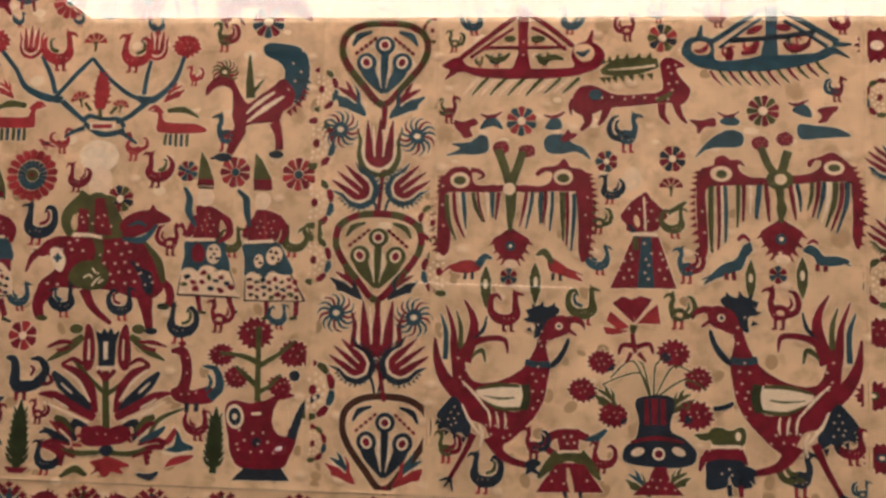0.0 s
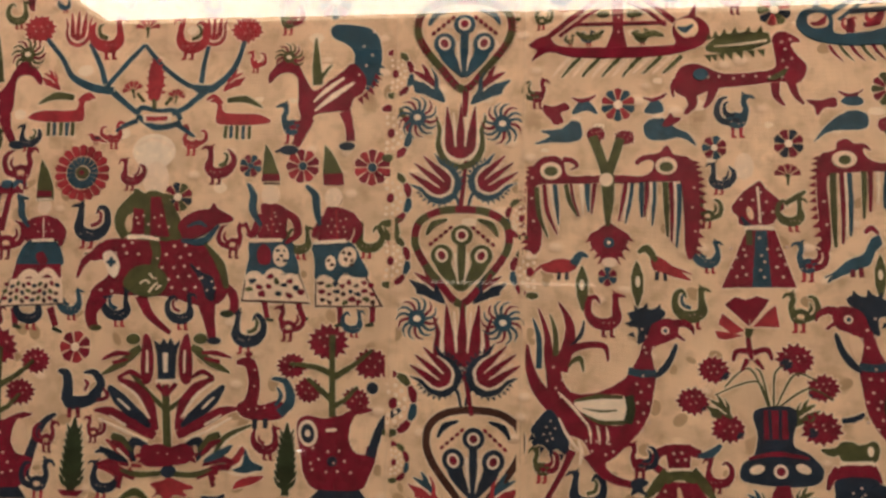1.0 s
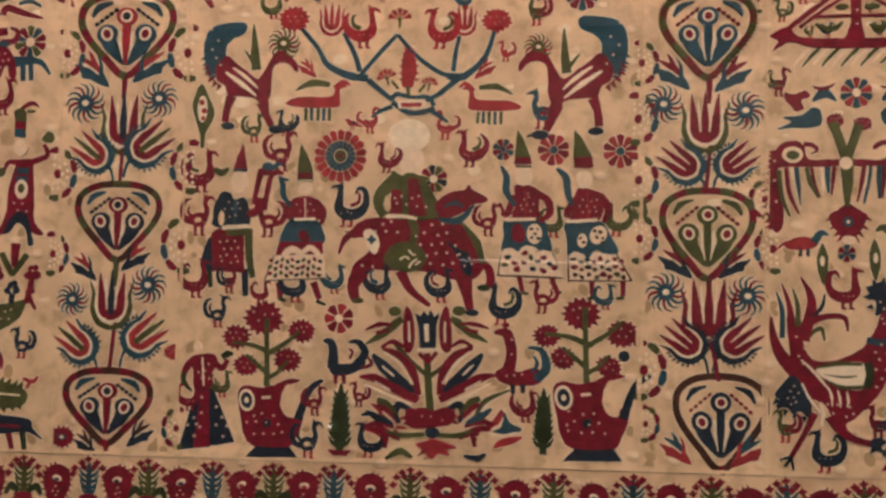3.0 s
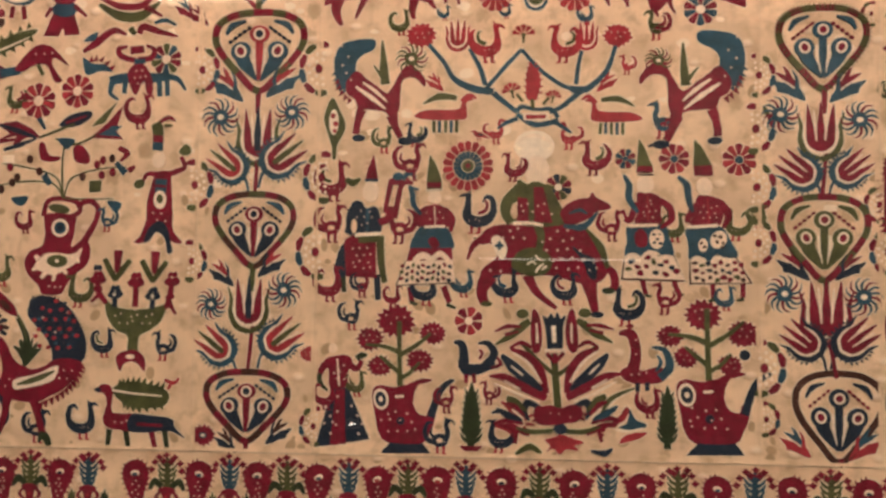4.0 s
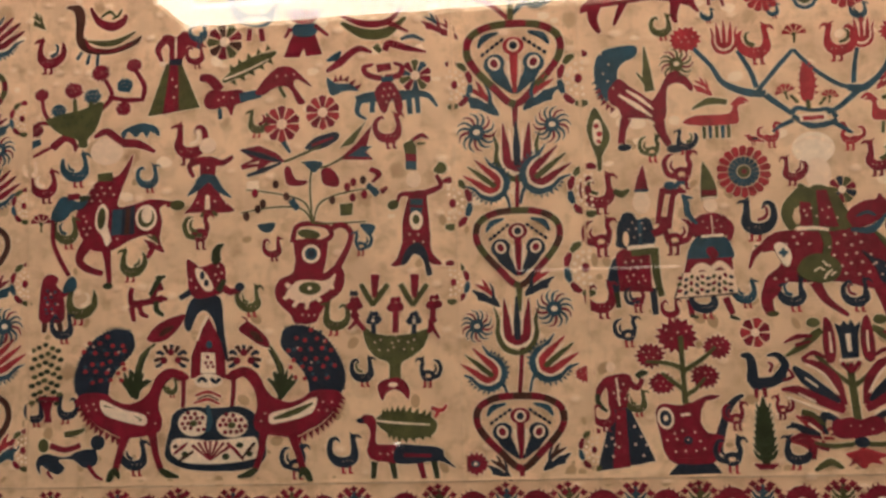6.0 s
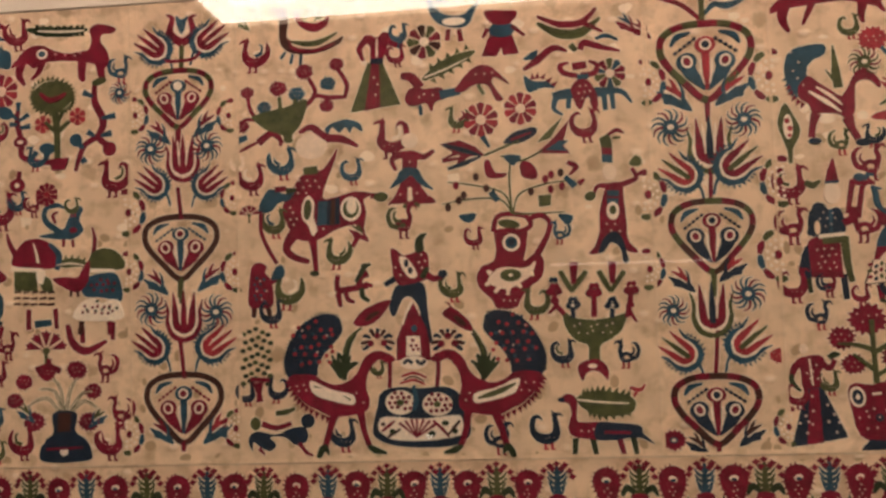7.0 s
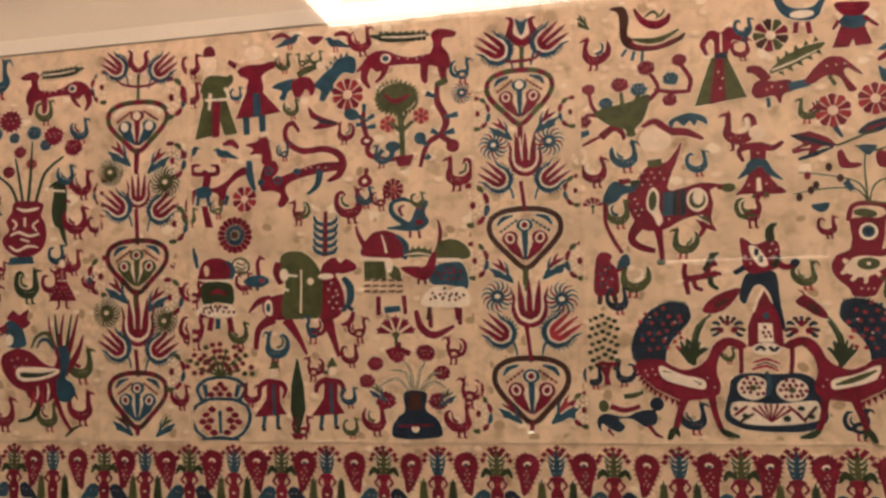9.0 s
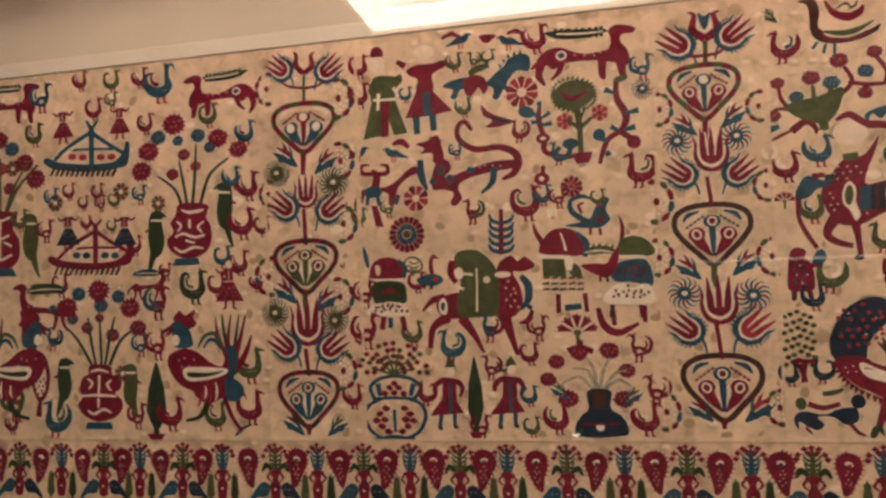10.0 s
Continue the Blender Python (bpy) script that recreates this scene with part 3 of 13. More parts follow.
def figure(x, z, h, skirt=RED, top=RED, hat=None, sleeve=None, apron=None, stripe=None, flip=False, wide=1.0, legs=NAVY, arm="akimbo", brim=None):
    """An embroidered figure reduced to plain fields: skirt, bodice, sleeves and hat, h millimetres from foot to brow."""
    begin("embroidered_figure", x, z, h / 100, flip)
    w, a = wide, 0.35 + 0.42 * wide
    sleeve = sleeve or top
    for sx in (-1, 1):
        line(legs, [(sx * 8 * a, -34), (sx * 8 * a, -48)], [5, 5], 2)
        line(legs, [(sx * 8 * a, -48), (sx * 14 * a, -50)], [4, 2], 2)
    if arm == "akimbo":
        for sx in (-1, 1):
            line(sleeve, [(sx * 5 * a, 22), (sx * 15 * a, 18), (sx * 17 * a, 8), (sx * 8 * a, 1)], [5, 6, 5.5, 3])
    elif arm == "up":
        line(sleeve, [(-6 * a, 22), (-15 * a, 16), (-16 * a, 7), (-9 * a, 1)], [6, 7, 6, 4])
        line(sleeve, [(6 * a, 20), (17 * a, 12), (21 * a, 26)], [6, 6, 4])
    elif arm == "out":
        for sx in (-1, 1):
            line(sleeve, [(sx * 6 * a, 22), (sx * 18 * a, 16), (sx * 27 * a, 24)], [6, 5, 3])
    poly(skirt, [(-8 * a, 1), (8 * a, 1), (19 * w, -36), (-19 * w, -36)])
    if apron:
        shape(apron, [(-16 * w, -16), (-6 * w, -13), (0, -17), (6 * w, -12), (16 * w, -16), (21 * w, -38), (0, -38), (-21 * w, -38)], 4)
        for j in range(5):
            for i in range(9):
                a0 = random.uniform(0, 180)
                oval((RED, NAVY, GREEN, RED, BROWN)[(i * 2 + j) % 5], (-16.5 + 4.1 * i + random.uniform(-1, 1)) * w * (0.86 + 0.05 * (4 - j)), -35.5 + 4.1 * j + random.uniform(-0.8, 0.8), 2.3, 1.5, a0)
        for k, r in ((-5, 3.0), (4, 3.6)):
            oval(apron, k * w, -8 - r * 0.3, r, r * 0.9)
            for q in range(3):
                oval((RED, GREEN)[q % 2], k * w + 1.7 * math.cos(q * 2.1), -8 - r * 0.3 + 1.7 * math.sin(q * 2.1), 0.8)
    else:
        dots(KNOT, 0, -20, 13 * w, 14, 9, 0.8)
    if stripe:
        poly(stripe, [(-3 * a, 1), (3 * a, 1), (5 * w, -36), (-5 * w, -36)])
    shape(top, [(-7.5 * a, 0), (-7.5 * a, 12), (-7 * a, 23), (7 * a, 23), (7.5 * a, 12), (7.5 * a, 0)])
    dots(KNOT, 0, 12, 6 * a, 8, 5, 0.6)
    line(CREAM, [(-9 * a, 0.5), (9 * a, 0.5)], [1.8, 1.8], 2)
    line(CREAM, [(0, 3), (0, 21)], [1.0, 1.0], 3)
    oval(STRAW, 0, 31, 6, 7.5)
    for sx in (-1, 1) if hat else ():
        line(BROWN, [(sx * 4.5, 38), (sx * 6.8, 33), (sx * 5.6, 25)], [1.2, 1.6, 1.0])
    if hat:
        poly(hat, [(-7.5, 38), (7.5, 38), (6.5, 50), (1, 64), (-5, 54)])
        line(brim or RED, [(-7.5, 41), (7.5, 41)], [6, 6], 2)
    finish()


def stag(x, z, w, col=RED, feather=GREEN, saddle=None, flip=False, legcol=None, rot=0):
    """A deer-like beast with a feather on its back, w millimetres long; it looks to the right."""
    begin("stag", x, z, w / 100, flip, rot)
    legs = legcol or col
    for a, b in ((-38, -44), (-26, -20), (18, 12), (28, 34)):
        line(legs, [(a, -8), (a + 1, -20), (b, -34)], [10, 6, 5])
    shape(col, [(-46, -8), (-40, 5), (-18, 0), (10, 2), (26, 8), (35, -2), (31, -13), (8, -8), (-14, -9), (-32, -14)])
    line(col, [(28, 0), (34, 16), (32, 30)], [16, 10, 9])
    shape(col, [(26, 30), (32, 37), (44, 36), (52, 30), (42, 28), (34, 24)])
    line(col, [(-44, -2), (-54, -10), (-58, -22)], [7, 6, 3])
    if saddle:
        oval(saddle, -20, -2, 8, 6)
    line(feather, [(26, 25), (6, 29), (-24, 29), (-44, 25)], [3, 15, 14, 2])
    teeth(feather, [(18, 22), (-6, 22), (-40, 24)], 9, 5, 6, -1)
    teeth(feather, [(18, 34), (-6, 36), (-40, 30)], 9, 5, 6, 1)
    line(CREAM, [(22, 26), (-6, 28), (-36, 27)], [1.6, 1.8, 1], 4)
    dots(KNOT, -4, -2, 32, 6, 10, 1)
    finish()


def smear(x, z, r, ry=None):
    """A faint brown tea-coloured spot in the linen."""
    begin("stain", x, z, 1)
    NOW["k"] = -4
    oval(STAIN, 0, 0, r, ry or r * 0.7, random.uniform(0, 180))
    finish()


def border_unit(x, z, teal):
    """One vase of the bottom border with its branches."""
    begin("border_vase", x, z, 1)
    stem = TEAL if teal else GREEN
    line(stem, [(0, -4), (0, 14), (0, 33)], [8, 6, 4])
    for y, l in ((4, 8), (10, 10), (16, 11), (22, 11), (28, 9)):
        for sx in (-1, 1):
            line(stem, [(0, y - 4), (sx * l * 0.6, y - 1), (sx * l, y + 5)], [3.5, 3.2, 1])
    for a, b in ((-15, 27), (-9, 33), (0, 36), (9, 33), (15, 27), (-18, 20), (18, 20), (-5, 29), (5, 29)):
        tuft(a + random.uniform(-1, 1), b + random.uniform(-1, 1))
    shape(RED, [(-6, -6), (-4, -13), (-8, -21), (-7, -33), (-5, -42), (5, -42), (7, -33), (8, -21), (4, -13), (6, -6), (10, -2), (0, 1), (-10, -2)])
    line(RED, [(-7, -4), (-12, -10), (-7, -16)], [2.4, 3, 2])
    line(RED, [(7, -4), (12, -10), (7, -16)], [2.4, 3, 2])
    oval(CREAM, 0, -27, 2.2, 1.5)
    oval(ROSE, 0, -10, 2.0, 1.6)
    if not teal:
        for sx in (-1, 1):
            line(FOREST, [(sx * 6, 1), (sx * 14, 7), (sx * 20, -2)], [4, 8, 2])
    finish()
    for sx in (-1, 1):
        if teal:
            cypress(x + sx * 0.0195, z - 0.024, 42, 15, FOREST if sx > 0 else GREEN, True, False)
        else:
            begin("border_bird", x + sx * 0.0225, z - 0.0305, 1.5, sx < 0)
            shape(TEAL if sx < 0 else NAVY, [(-9, 5), (-3, 9), (4, 4), (13, -9), (10, -11), (4, -6), (-6, -5)])
            dots(KNOT, -3, 2, 6, 3, 4, 0.5)
            finish()


def tuft(a, b):
    fill(RED, [(a + 1.75 * r * math.cos(t), b + 1.5 * r * math.sin(t)) for r, t in ((2.6, 0.3), (1.5, 1.0), (2.8, 1.7), (1.5, 2.4), (2.7, 3.1), (1.6, 4.0), (2.4, 4.8), (1.4, 5.5))], 0.2)


def border_drop(x, z, lean):
    """A serrated crimson drop between two vases of the border."""
    begin("border_drop", x, z, random.uniform(1.04, 1.16), lean < 0)
    k = random.uniform(-2, 2)
    out = [(-11, 22), (-15 + k, 10), (-9, -5), (-1, -20), (6 + k, -23), (9, -5), (13, 9), (10, 21), (0, 26)]
    shape(RED, out)
    teeth(RED, out[:4], 9, 3, 2.6, -1)
    teeth(RED, out[5:], 8, 3, 2.6, -1)
    oval(CREAM, -1, 13, 4.2, 2.6, random.uniform(-25, 25))
    oval((TEAL, ROSE, NAVY)[random.randrange(3)], -1, 12, 2.8, 1.7)
    dots(KNOT, 0, -4, 5, 12, 5, 0.6)
    finish()


# ---- the bottom border ----
VASES = (-2.438, -2.364, -2.289, -2.212, -2.137, -2.074, -2.002, -1.937, -1.853, -1.788, -1.719, -1.652, -1.582, -1.517, -1.438, -1.365, -1.288, -1.212, -1.142,
         -1.064, -0.993, -0.931, -0.865, -0.796, -0.704, -0.632, -0.567, -0.498, -0.433, -0.370, -0.291, -0.220, -0.147, -0.069, 0.007, 0.078, 0.15, 0.222, 0.294, 0.366, 0.438, 0.51, 0.582)
for i, bx in enumerate(VASES):
    bz = bottom(bx) + 0.0045 * (bx + 2.29)
    ahead = VASES[i + 1] if i + 1 < len(VASES) else bx + 0.072
    border_unit(bx, bz - 0.0495, i % 2 == 1)
    if bx < 0.55:
        border_drop((bx + ahead) / 2 + (0.010 if ahead - bx > 0.085 else 0.0), bz - 0.0475, 1 if i % 2 else -1)

# ---- tea-coloured spots scattered over the lower linen ----
for i in range(240):
    sx, sz = random.uniform(-2.4, 0.6), 1.18 + 0.34 * random.random() ** 1.5
    r = random.uniform(3.0, 7.5)
    smear(round(sx, 4), round(sz, 4), r, r * random.uniform(0.5, 0.9))

# ---- pale spots painted as highlights on the puffs of the upper linen ----
for i in range(150):
    begin("puff_highlight", round(random.uniform(-2.4, 0.6), 4), round(1.735 - 0.30 * random.random() ** 1.4, 4))
    NOW["k"] = -4
    r, e = random.uniform(4.0, 10.0), random.uniform(0.45, 0.85)
    shape(PALE, [(r * random.uniform(0.7, 1.15) * math.cos(a), r * e * random.uniform(0.7, 1.15) * math.sin(a)) for a in [2 * math.pi * k / 8 for k in range(8)]], 3)
    finish()

# ---- columns of heart flowers ----
begin("stem", 0.002, 1.581)
line(RED, [(0.0, 3.0), (0.0, -24.0)], [6.6, 4.2])
line(RED, [(2.0, -60.0), (-3.0, -115.0)], [4.2, 4.2])
finish()
heart(0.0, 1.626, 91.2, 93.0, ring=(RED, GREEN), eyes=TEAL, stem=TEAL, core=RED, fringe=GREEN, side=TEAL)
begin("stem", 0.003, 1.381)
line(GREEN, [(0.0, 3.0), (0.0, -23.0)], [6.6, 4.2])
line(RED, [(2.0, -57.0), (10.0, -101.0)], [4.2, 4.2])
finish()
heart(0.001, 1.425, 90.0, 94.2, ring=(RED, GREEN), eyes=GREEN, stem=GREEN, core=RED, fringe=None, side=GREEN)
begin("stem", 0.017, 1.194)
line(RED, [(0.0, 4.0), (0.0, -7.0)], [6.6, 3.3])
finish()
heart(0.015, 1.239, 88.8, 98.5, ring=(BROWN,), eyes=NAVY, stem=NAVY, core=RED, fringe=None, side=NAVY)
tulip(-0.002, 1.538, 63.0, GREEN, RED)
tulip(0.003, 1.348, 72.0, RED, RED)
side_tulip(-0.025, 1.497, 54.0, TEAL, RED, flip=False)
side_tulip(0.029, 1.499, 50.6, TEAL, RED, flip=True)
side_tulip(-0.021, 1.319, 52.8, NAVY, RED, flip=False)
side_tulip(0.032, 1.321, 55.2, NAVY, RED, flip=True)
swirl(-0.043, 1.556, 20.4, flip=False)
swirl(0.037, 1.55, 20.4, flip=True)
swirl(-0.039, 1.367, 20.4, flip=False)
swirl(0.04, 1.365, 20.4, flip=True)
leaf_bird(-0.035, 1.589, 36.0, TEAL, RED, flip=False)
leaf_bird(0.025, 1.587, 36.0, TEAL, RED, flip=True)
leaf_bird(-0.03, 1.398, 33.0, NAVY, RED, flip=False)
leaf_bird(0.027, 1.397, 30.2, NAVY, RED, flip=True)
leaf_bird(-0.028, 1.213, 30.3, ROSE, TEAL, flip=False)
leaf_bird(0.041, 1.213, 33.0, ROSE, TEAL, flip=True)
sprig(-0.058, 1.598, 42.0, flip=True)
sprig(-0.06, 1.541, 48.0, flip=True)
sprig(-0.059, 1.479, 48.0, flip=True)
sprig(-0.058, 1.42, 45.0, flip=True)
sprig(-0.051, 1.289, 54.0, flip=True)
sprig(0.057, 1.412, 44.0, flip=False)
sprig(0.05, 1.461, 36.0, flip=False)
sprig(0.045, 1.662, 24.0, flip=False)
sprig(-0.052, 1.236, 33.0, flip=True)
begin("stem", -0.609, 1.586)
line(RED, [(0.0, 4.0), (-1.0, -26.0)], [7.2, 4.6])
line(RED, [(1.0, -65.0), (-2.0, -120.0)], [4.6, 4.6])
finish()
heart(-0.609, 1.63, 105.0, 96.4, ring=(RED, GREEN), eyes=RED, stem=ROSE, core=NAVY, fringe=None, side=TEAL)
begin("stem", -0.611, 1.385)
line(GREEN, [(0.0, 4.0), (-1.0, -25.0)], [7.2, 4.6])
line(RED, [(1.0, -63.0), (-4.0, -118.0)], [4.6, 4.6])
finish()
heart(-0.611, 1.428, 92.3, 87.5, ring=(BROWN, RED, GREEN), eyes=RED, stem=RED, core=NAVY, fringe=None, side=NAVY)
begin("stem", -0.615, 1.193)
line(RED, [(0.0, 3.0), (0.0, -9.0)], [7.8, 3.9])
finish()
heart(-0.615, 1.232, 94.9, 82.2, ring=(BROWN, RED), eyes=RED, stem=RED, core=NAVY, fringe=None, side=NAVY)
tulip(-0.609, 1.534, 68.3, GREEN, RED, centre=NAVY)
tulip(-0.615, 1.345, 63.7, GREEN, RED, centre=NAVY)
side_tulip(-0.643, 1.503, 55.3, TEAL, ROSE, flip=False, centre=GREEN)
side_tulip(-0.579, 1.512, 61.8, TEAL, RED, flip=True, centre=GREEN)
side_tulip(-0.652, 1.299, 55.3, TEAL, ROSE, flip=False, centre=GREEN)
side_tulip(-0.577, 1.309, 58.5, TEAL, ROSE, flip=True, centre=GREEN)
swirl(-0.652, 1.556, 22.4, flip=False)
swirl(-0.57, 1.561, 20.8, flip=True)
swirl(-0.658, 1.345, 18.2, flip=False)
swirl(-0.575, 1.362, 20.8, flip=True)
leaf_bird(-0.646, 1.593, 38.5, TEAL, ROSE, flip=False)
leaf_bird(-0.581, 1.598, 39.0, TEAL, ROSE, flip=True)
leaf_bird(-0.647, 1.38, 29.3, NAVY, ROSE, flip=False)
leaf_bird(-0.59, 1.392, 31.2, NAVY, ROSE, flip=True)
leaf_bird(-0.638, 1.194, 26.0, NAVY, BROWN, flip=False)
leaf_bird(-0.578, 1.206, 28.8, NAVY, BROWN, flip=True)
sprig(-0.667, 1.61, 48.8, flip=True)
sprig(-0.549, 1.61, 55.3, flip=False)
sprig(-0.672, 1.479, 52.0, flip=True)
sprig(-0.543, 1.488, 52.0, flip=False)
sprig(-0.675, 1.393, 42.3, flip=True)
sprig(-0.549, 1.405, 55.3, flip=False)
sprig(-0.545, 1.213, 39.0, flip=False)
peony(-0.664, 1.199, 28.6, RED, TEAL)
peony(-0.545, 1.292, 20.8, ROSE)
begin("tulip", -0.611, 1.691)
line(RED, [(-50.0, 18.0), (-23.0, 8.0), (-3.0, -10.0)], [3.5, 6.3, 4.9])
line(TEAL, [(57.0, 16.0), (30.0, 4.0), (14.0, 6.0), (1.0, -7.0)], [4.2, 8.4, 6.3, 3.5])
line(CREAM, [(59.0, 21.0), (34.0, 10.0), (17.0, 10.0)], [1.4, 2.8, 1.4])
line(RED, [(54.0, 25.0), (30.0, 16.0), (8.0, 11.0)], [2.1, 5.6, 1.4])
line(GREEN, [(0.0, 33.0), (0.0, -14.0)], [6.3, 6.3])
finish()
begin("stem", -1.243, 1.584)
line(RED, [(0.0, 5.0), (-2.0, -29.0)], [8.2, 5.2])
line(RED, [(-2.0, -73.0), (2.0, -113.0)], [5.2, 5.2])
finish()
heart(-1.243, 1.621, 87.0, 76.5, ring=(RED, GREEN), eyes=RED, stem=TEAL, core=CREAM, fringe=None)
begin("stem", -1.242, 1.397)
line(GREEN, [(0.0, 4.0), (-2.0, -29.0)], [8.2, 5.2])
line(RED, [(-2.0, -72.0), (3.0, -120.0)], [5.2, 5.2])
finish()
heart(-1.242, 1.436, 94.5, 82.6, ring=(BROWN,), eyes=RED, stem=TEAL, core=TEAL, fringe=None)
begin("stem", -1.241, 1.2)
line(RED, [(1.0, 4.0), (0.0, -10.0)], [9, 4.5])
finish()
heart(-1.24, 1.241, 96.0, 88.0, ring=(BROWN,), eyes=RED, stem=TEAL, core=RED, fringe=None)
tulip(-1.238, 1.547, 60.0, RED, RED)
tulip(-1.239, 1.353, 63.7, RED, RED)
side_tulip(-1.278, 1.518, 51.0, TEAL, RED, flip=False)
side_tulip(-1.204, 1.516, 51.0, TEAL, RED, flip=True)
side_tulip(-1.281, 1.318, 54.0, TEAL, RED, flip=False)
side_tulip(-1.199, 1.319, 57.0, TEAL, ROSE, flip=True)
swirl(-1.279, 1.56, 20.2, flip=False)
swirl(-1.207, 1.561, 20.2, flip=True)
swirl(-1.28, 1.362, 21.7, flip=False)
swirl(-1.198, 1.357, 21.8, flip=True)
leaf_bird(-1.269, 1.58, 30.0, TEAL, RED, flip=False)
leaf_bird(-1.209, 1.588, 31.5, TEAL, RED, flip=True)
leaf_bird(-1.274, 1.395, 31.5, TEAL, RED, flip=False)
leaf_bird(-1.205, 1.399, 32.2, TEAL, RED, flip=True)
leaf_bird(-1.268, 1.214, 30.0, TEAL, RED, flip=False)
leaf_bird(-1.198, 1.217, 36.0, TEAL, ROSE, flip=True)
sprig(-1.292, 1.603, 41.2, flip=True)
sprig(-1.3, 1.482, 52.5, flip=True)
sprig(-1.301, 1.409, 45.0, flip=True)
sprig(-1.181, 1.405, 45.0, flip=False)
sprig(-1.182, 1.495, 37.5, flip=False)
sprig(-1.302, 1.211, 45.0, flip=True)
sprig(-1.182, 1.217, 42.0, flip=False)
sprig(-1.185, 1.597, 37.5, flip=False)
begin("tulip", -1.238, 1.7)
line(GREEN, [(-1.0, -41.0), (0.0, -11.0)], [6, 6])
line(RED, [(-1.0, -31.0), (-22.0, -30.0), (-36.0, -20.0)], [4.5, 3.7, 2.2])
line(RED, [(-1.0, -31.0), (16.0, -29.0), (27.0, -18.0)], [4.5, 3.7, 2.2])
line(RED, [(0.0, -9.0), (-15.0, 4.0), (-12.0, 23.0), (-20.0, 28.0)], [10.5, 9.7, 6, 1.5])
line(CREAM, [(0.0, 0.0), (-8.0, 8.0), (-6.0, 23.0)], [2.2, 3, 1.5])
line(RED, [(0.0, -9.0), (15.0, 2.0), (12.0, 22.0), (20.0, 25.0)], [10.5, 9.7, 6, 1.5])
line(CREAM, [(0.0, 0.0), (7.0, 7.0), (6.0, 22.0)], [2.2, 3, 1.5])
shape(TEAL, [(0.0, 3.0), (6.0, 15.0), (8.0, 25.0), (0.0, 21.0), (-7.0, 26.0), (-6.0, 15.0)])
finish()
side_tulip(-1.275, 1.689, 56.0, TEAL, RED, flip=False)
side_tulip(-1.202, 1.695, 55.5, TEAL, RED, flip=True)
begin("stem", -1.798, 1.584)
line(RED, [(0.0, 5.0), (-2.0, -33.0)], [9.9, 6.3])
line(RED, [(-2.0, -83.0), (0.0, -136.0)], [6.3, 6.3])
finish()
heart(-1.797, 1.62, 97.2, 78.0, ring=(RED, GREEN), eyes=CREAM, stem=RED, core=CREAM, fringe=None, side=TEAL)
begin("stem", -1.8, 1.379)
line(GREEN, [(0.0, 5.0), (-3.0, -32.0)], [9.9, 6.3])
line(RED, [(-2.0, -81.0), (2.0, -120.0)], [6.3, 6.3])
finish()
heart(-1.799, 1.416, 97.2, 81.7, ring=(BROWN, RED), eyes=RED, stem=GREEN, core=RED, fringe=None, side=GREEN)
begin("stem", -1.799, 1.186)
line(RED, [(0.0, 5.0), (-1.0, -11.0)], [10.2, 5.1])
finish()
heart(-1.799, 1.225, 91.8, 84.1, ring=(BROWN, RED), eyes=RED, stem=TEAL, core=RED, fringe=None, side=TEAL)
tulip(-1.796, 1.527, 51.0, RED, RED)
tulip(-1.798, 1.338, 72.2, RED, RED)
side_tulip(-1.832, 1.507, 55.8, TEAL, RED, flip=False)
side_tulip(-1.757, 1.5, 56.1, TEAL, RED, flip=True)
side_tulip(-1.835, 1.304, 57.8, TEAL, RED, flip=False)
side_tulip(-1.76, 1.301, 57.8, TEAL, RED, flip=True)
swirl(-1.841, 1.556, 21.6, 18, GREEN, BROWN, STRAW, flip=False)
swirl(-1.753, 1.537, 24.3, 18, GREEN, BROWN, STRAW, flip=True)
swirl(-1.848, 1.351, 22.5, 18, GREEN, BROWN, STRAW, flip=False)
swirl(-1.756, 1.338, 22.1, 18, GREEN, BROWN, STRAW, flip=True)
leaf_bird(-1.827, 1.582, 37.8, TEAL, RED, flip=False)
leaf_bird(-1.764, 1.569, 35.7, TEAL, RED, flip=True)
leaf_bird(-1.832, 1.382, 37.8, TEAL, RED, flip=False)
leaf_bird(-1.769, 1.368, 37.8, TEAL, RED, flip=True)
leaf_bird(-1.823, 1.191, 32.4, TEAL, BROWN, flip=False)
leaf_bird(-1.756, 1.189, 30.6, TEAL, GREEN, flip=True)
sprig(-1.862, 1.683, 45.6, flip=False)
sprig(-1.733, 1.659, 56.1, flip=True)
sprig(-1.861, 1.526, 36.0, flip=False)
sprig(-1.733, 1.567, 51.0, flip=True)
sprig(-1.731, 1.476, 51.0, flip=True)
sprig(-1.866, 1.404, 54.0, flip=False)
sprig(-1.739, 1.371, 51.0, flip=True)
sprig(-1.737, 1.266, 51.0, flip=True)
begin("tulip", -1.795, 1.702)
line(GREEN, [(-1.0, -46.0), (0.0, -4.0)], [5.4, 4.5])
line(RED, [(0.0, -23.0), (-24.0, -18.0), (-37.0, -9.0)], [4.5, 3.6, 1.8])
line(RED, [(0.0, -23.0), (21.0, -21.0), (35.0, -13.0)], [4.5, 3.6, 1.8])
line(RED, [(0.0, -1.0), (-12.0, 12.0), (-11.0, 27.0), (-16.0, 33.0)], [7.2, 9, 5.4, 1.8])
line(RED, [(0.0, -1.0), (13.0, 9.0), (12.0, 25.0), (18.0, 29.0)], [7.2, 9, 5.4, 1.8])
finish()
side_tulip(-1.834, 1.713, 50.4, TEAL, RED, flip=False)
side_tulip(-1.755, 1.705, 52.2, TEAL, RED, flip=True)
peony(0.492, 1.65, 41.3, RED, CREAM)
sprig(0.488, 1.597, 35.0, flip=False)
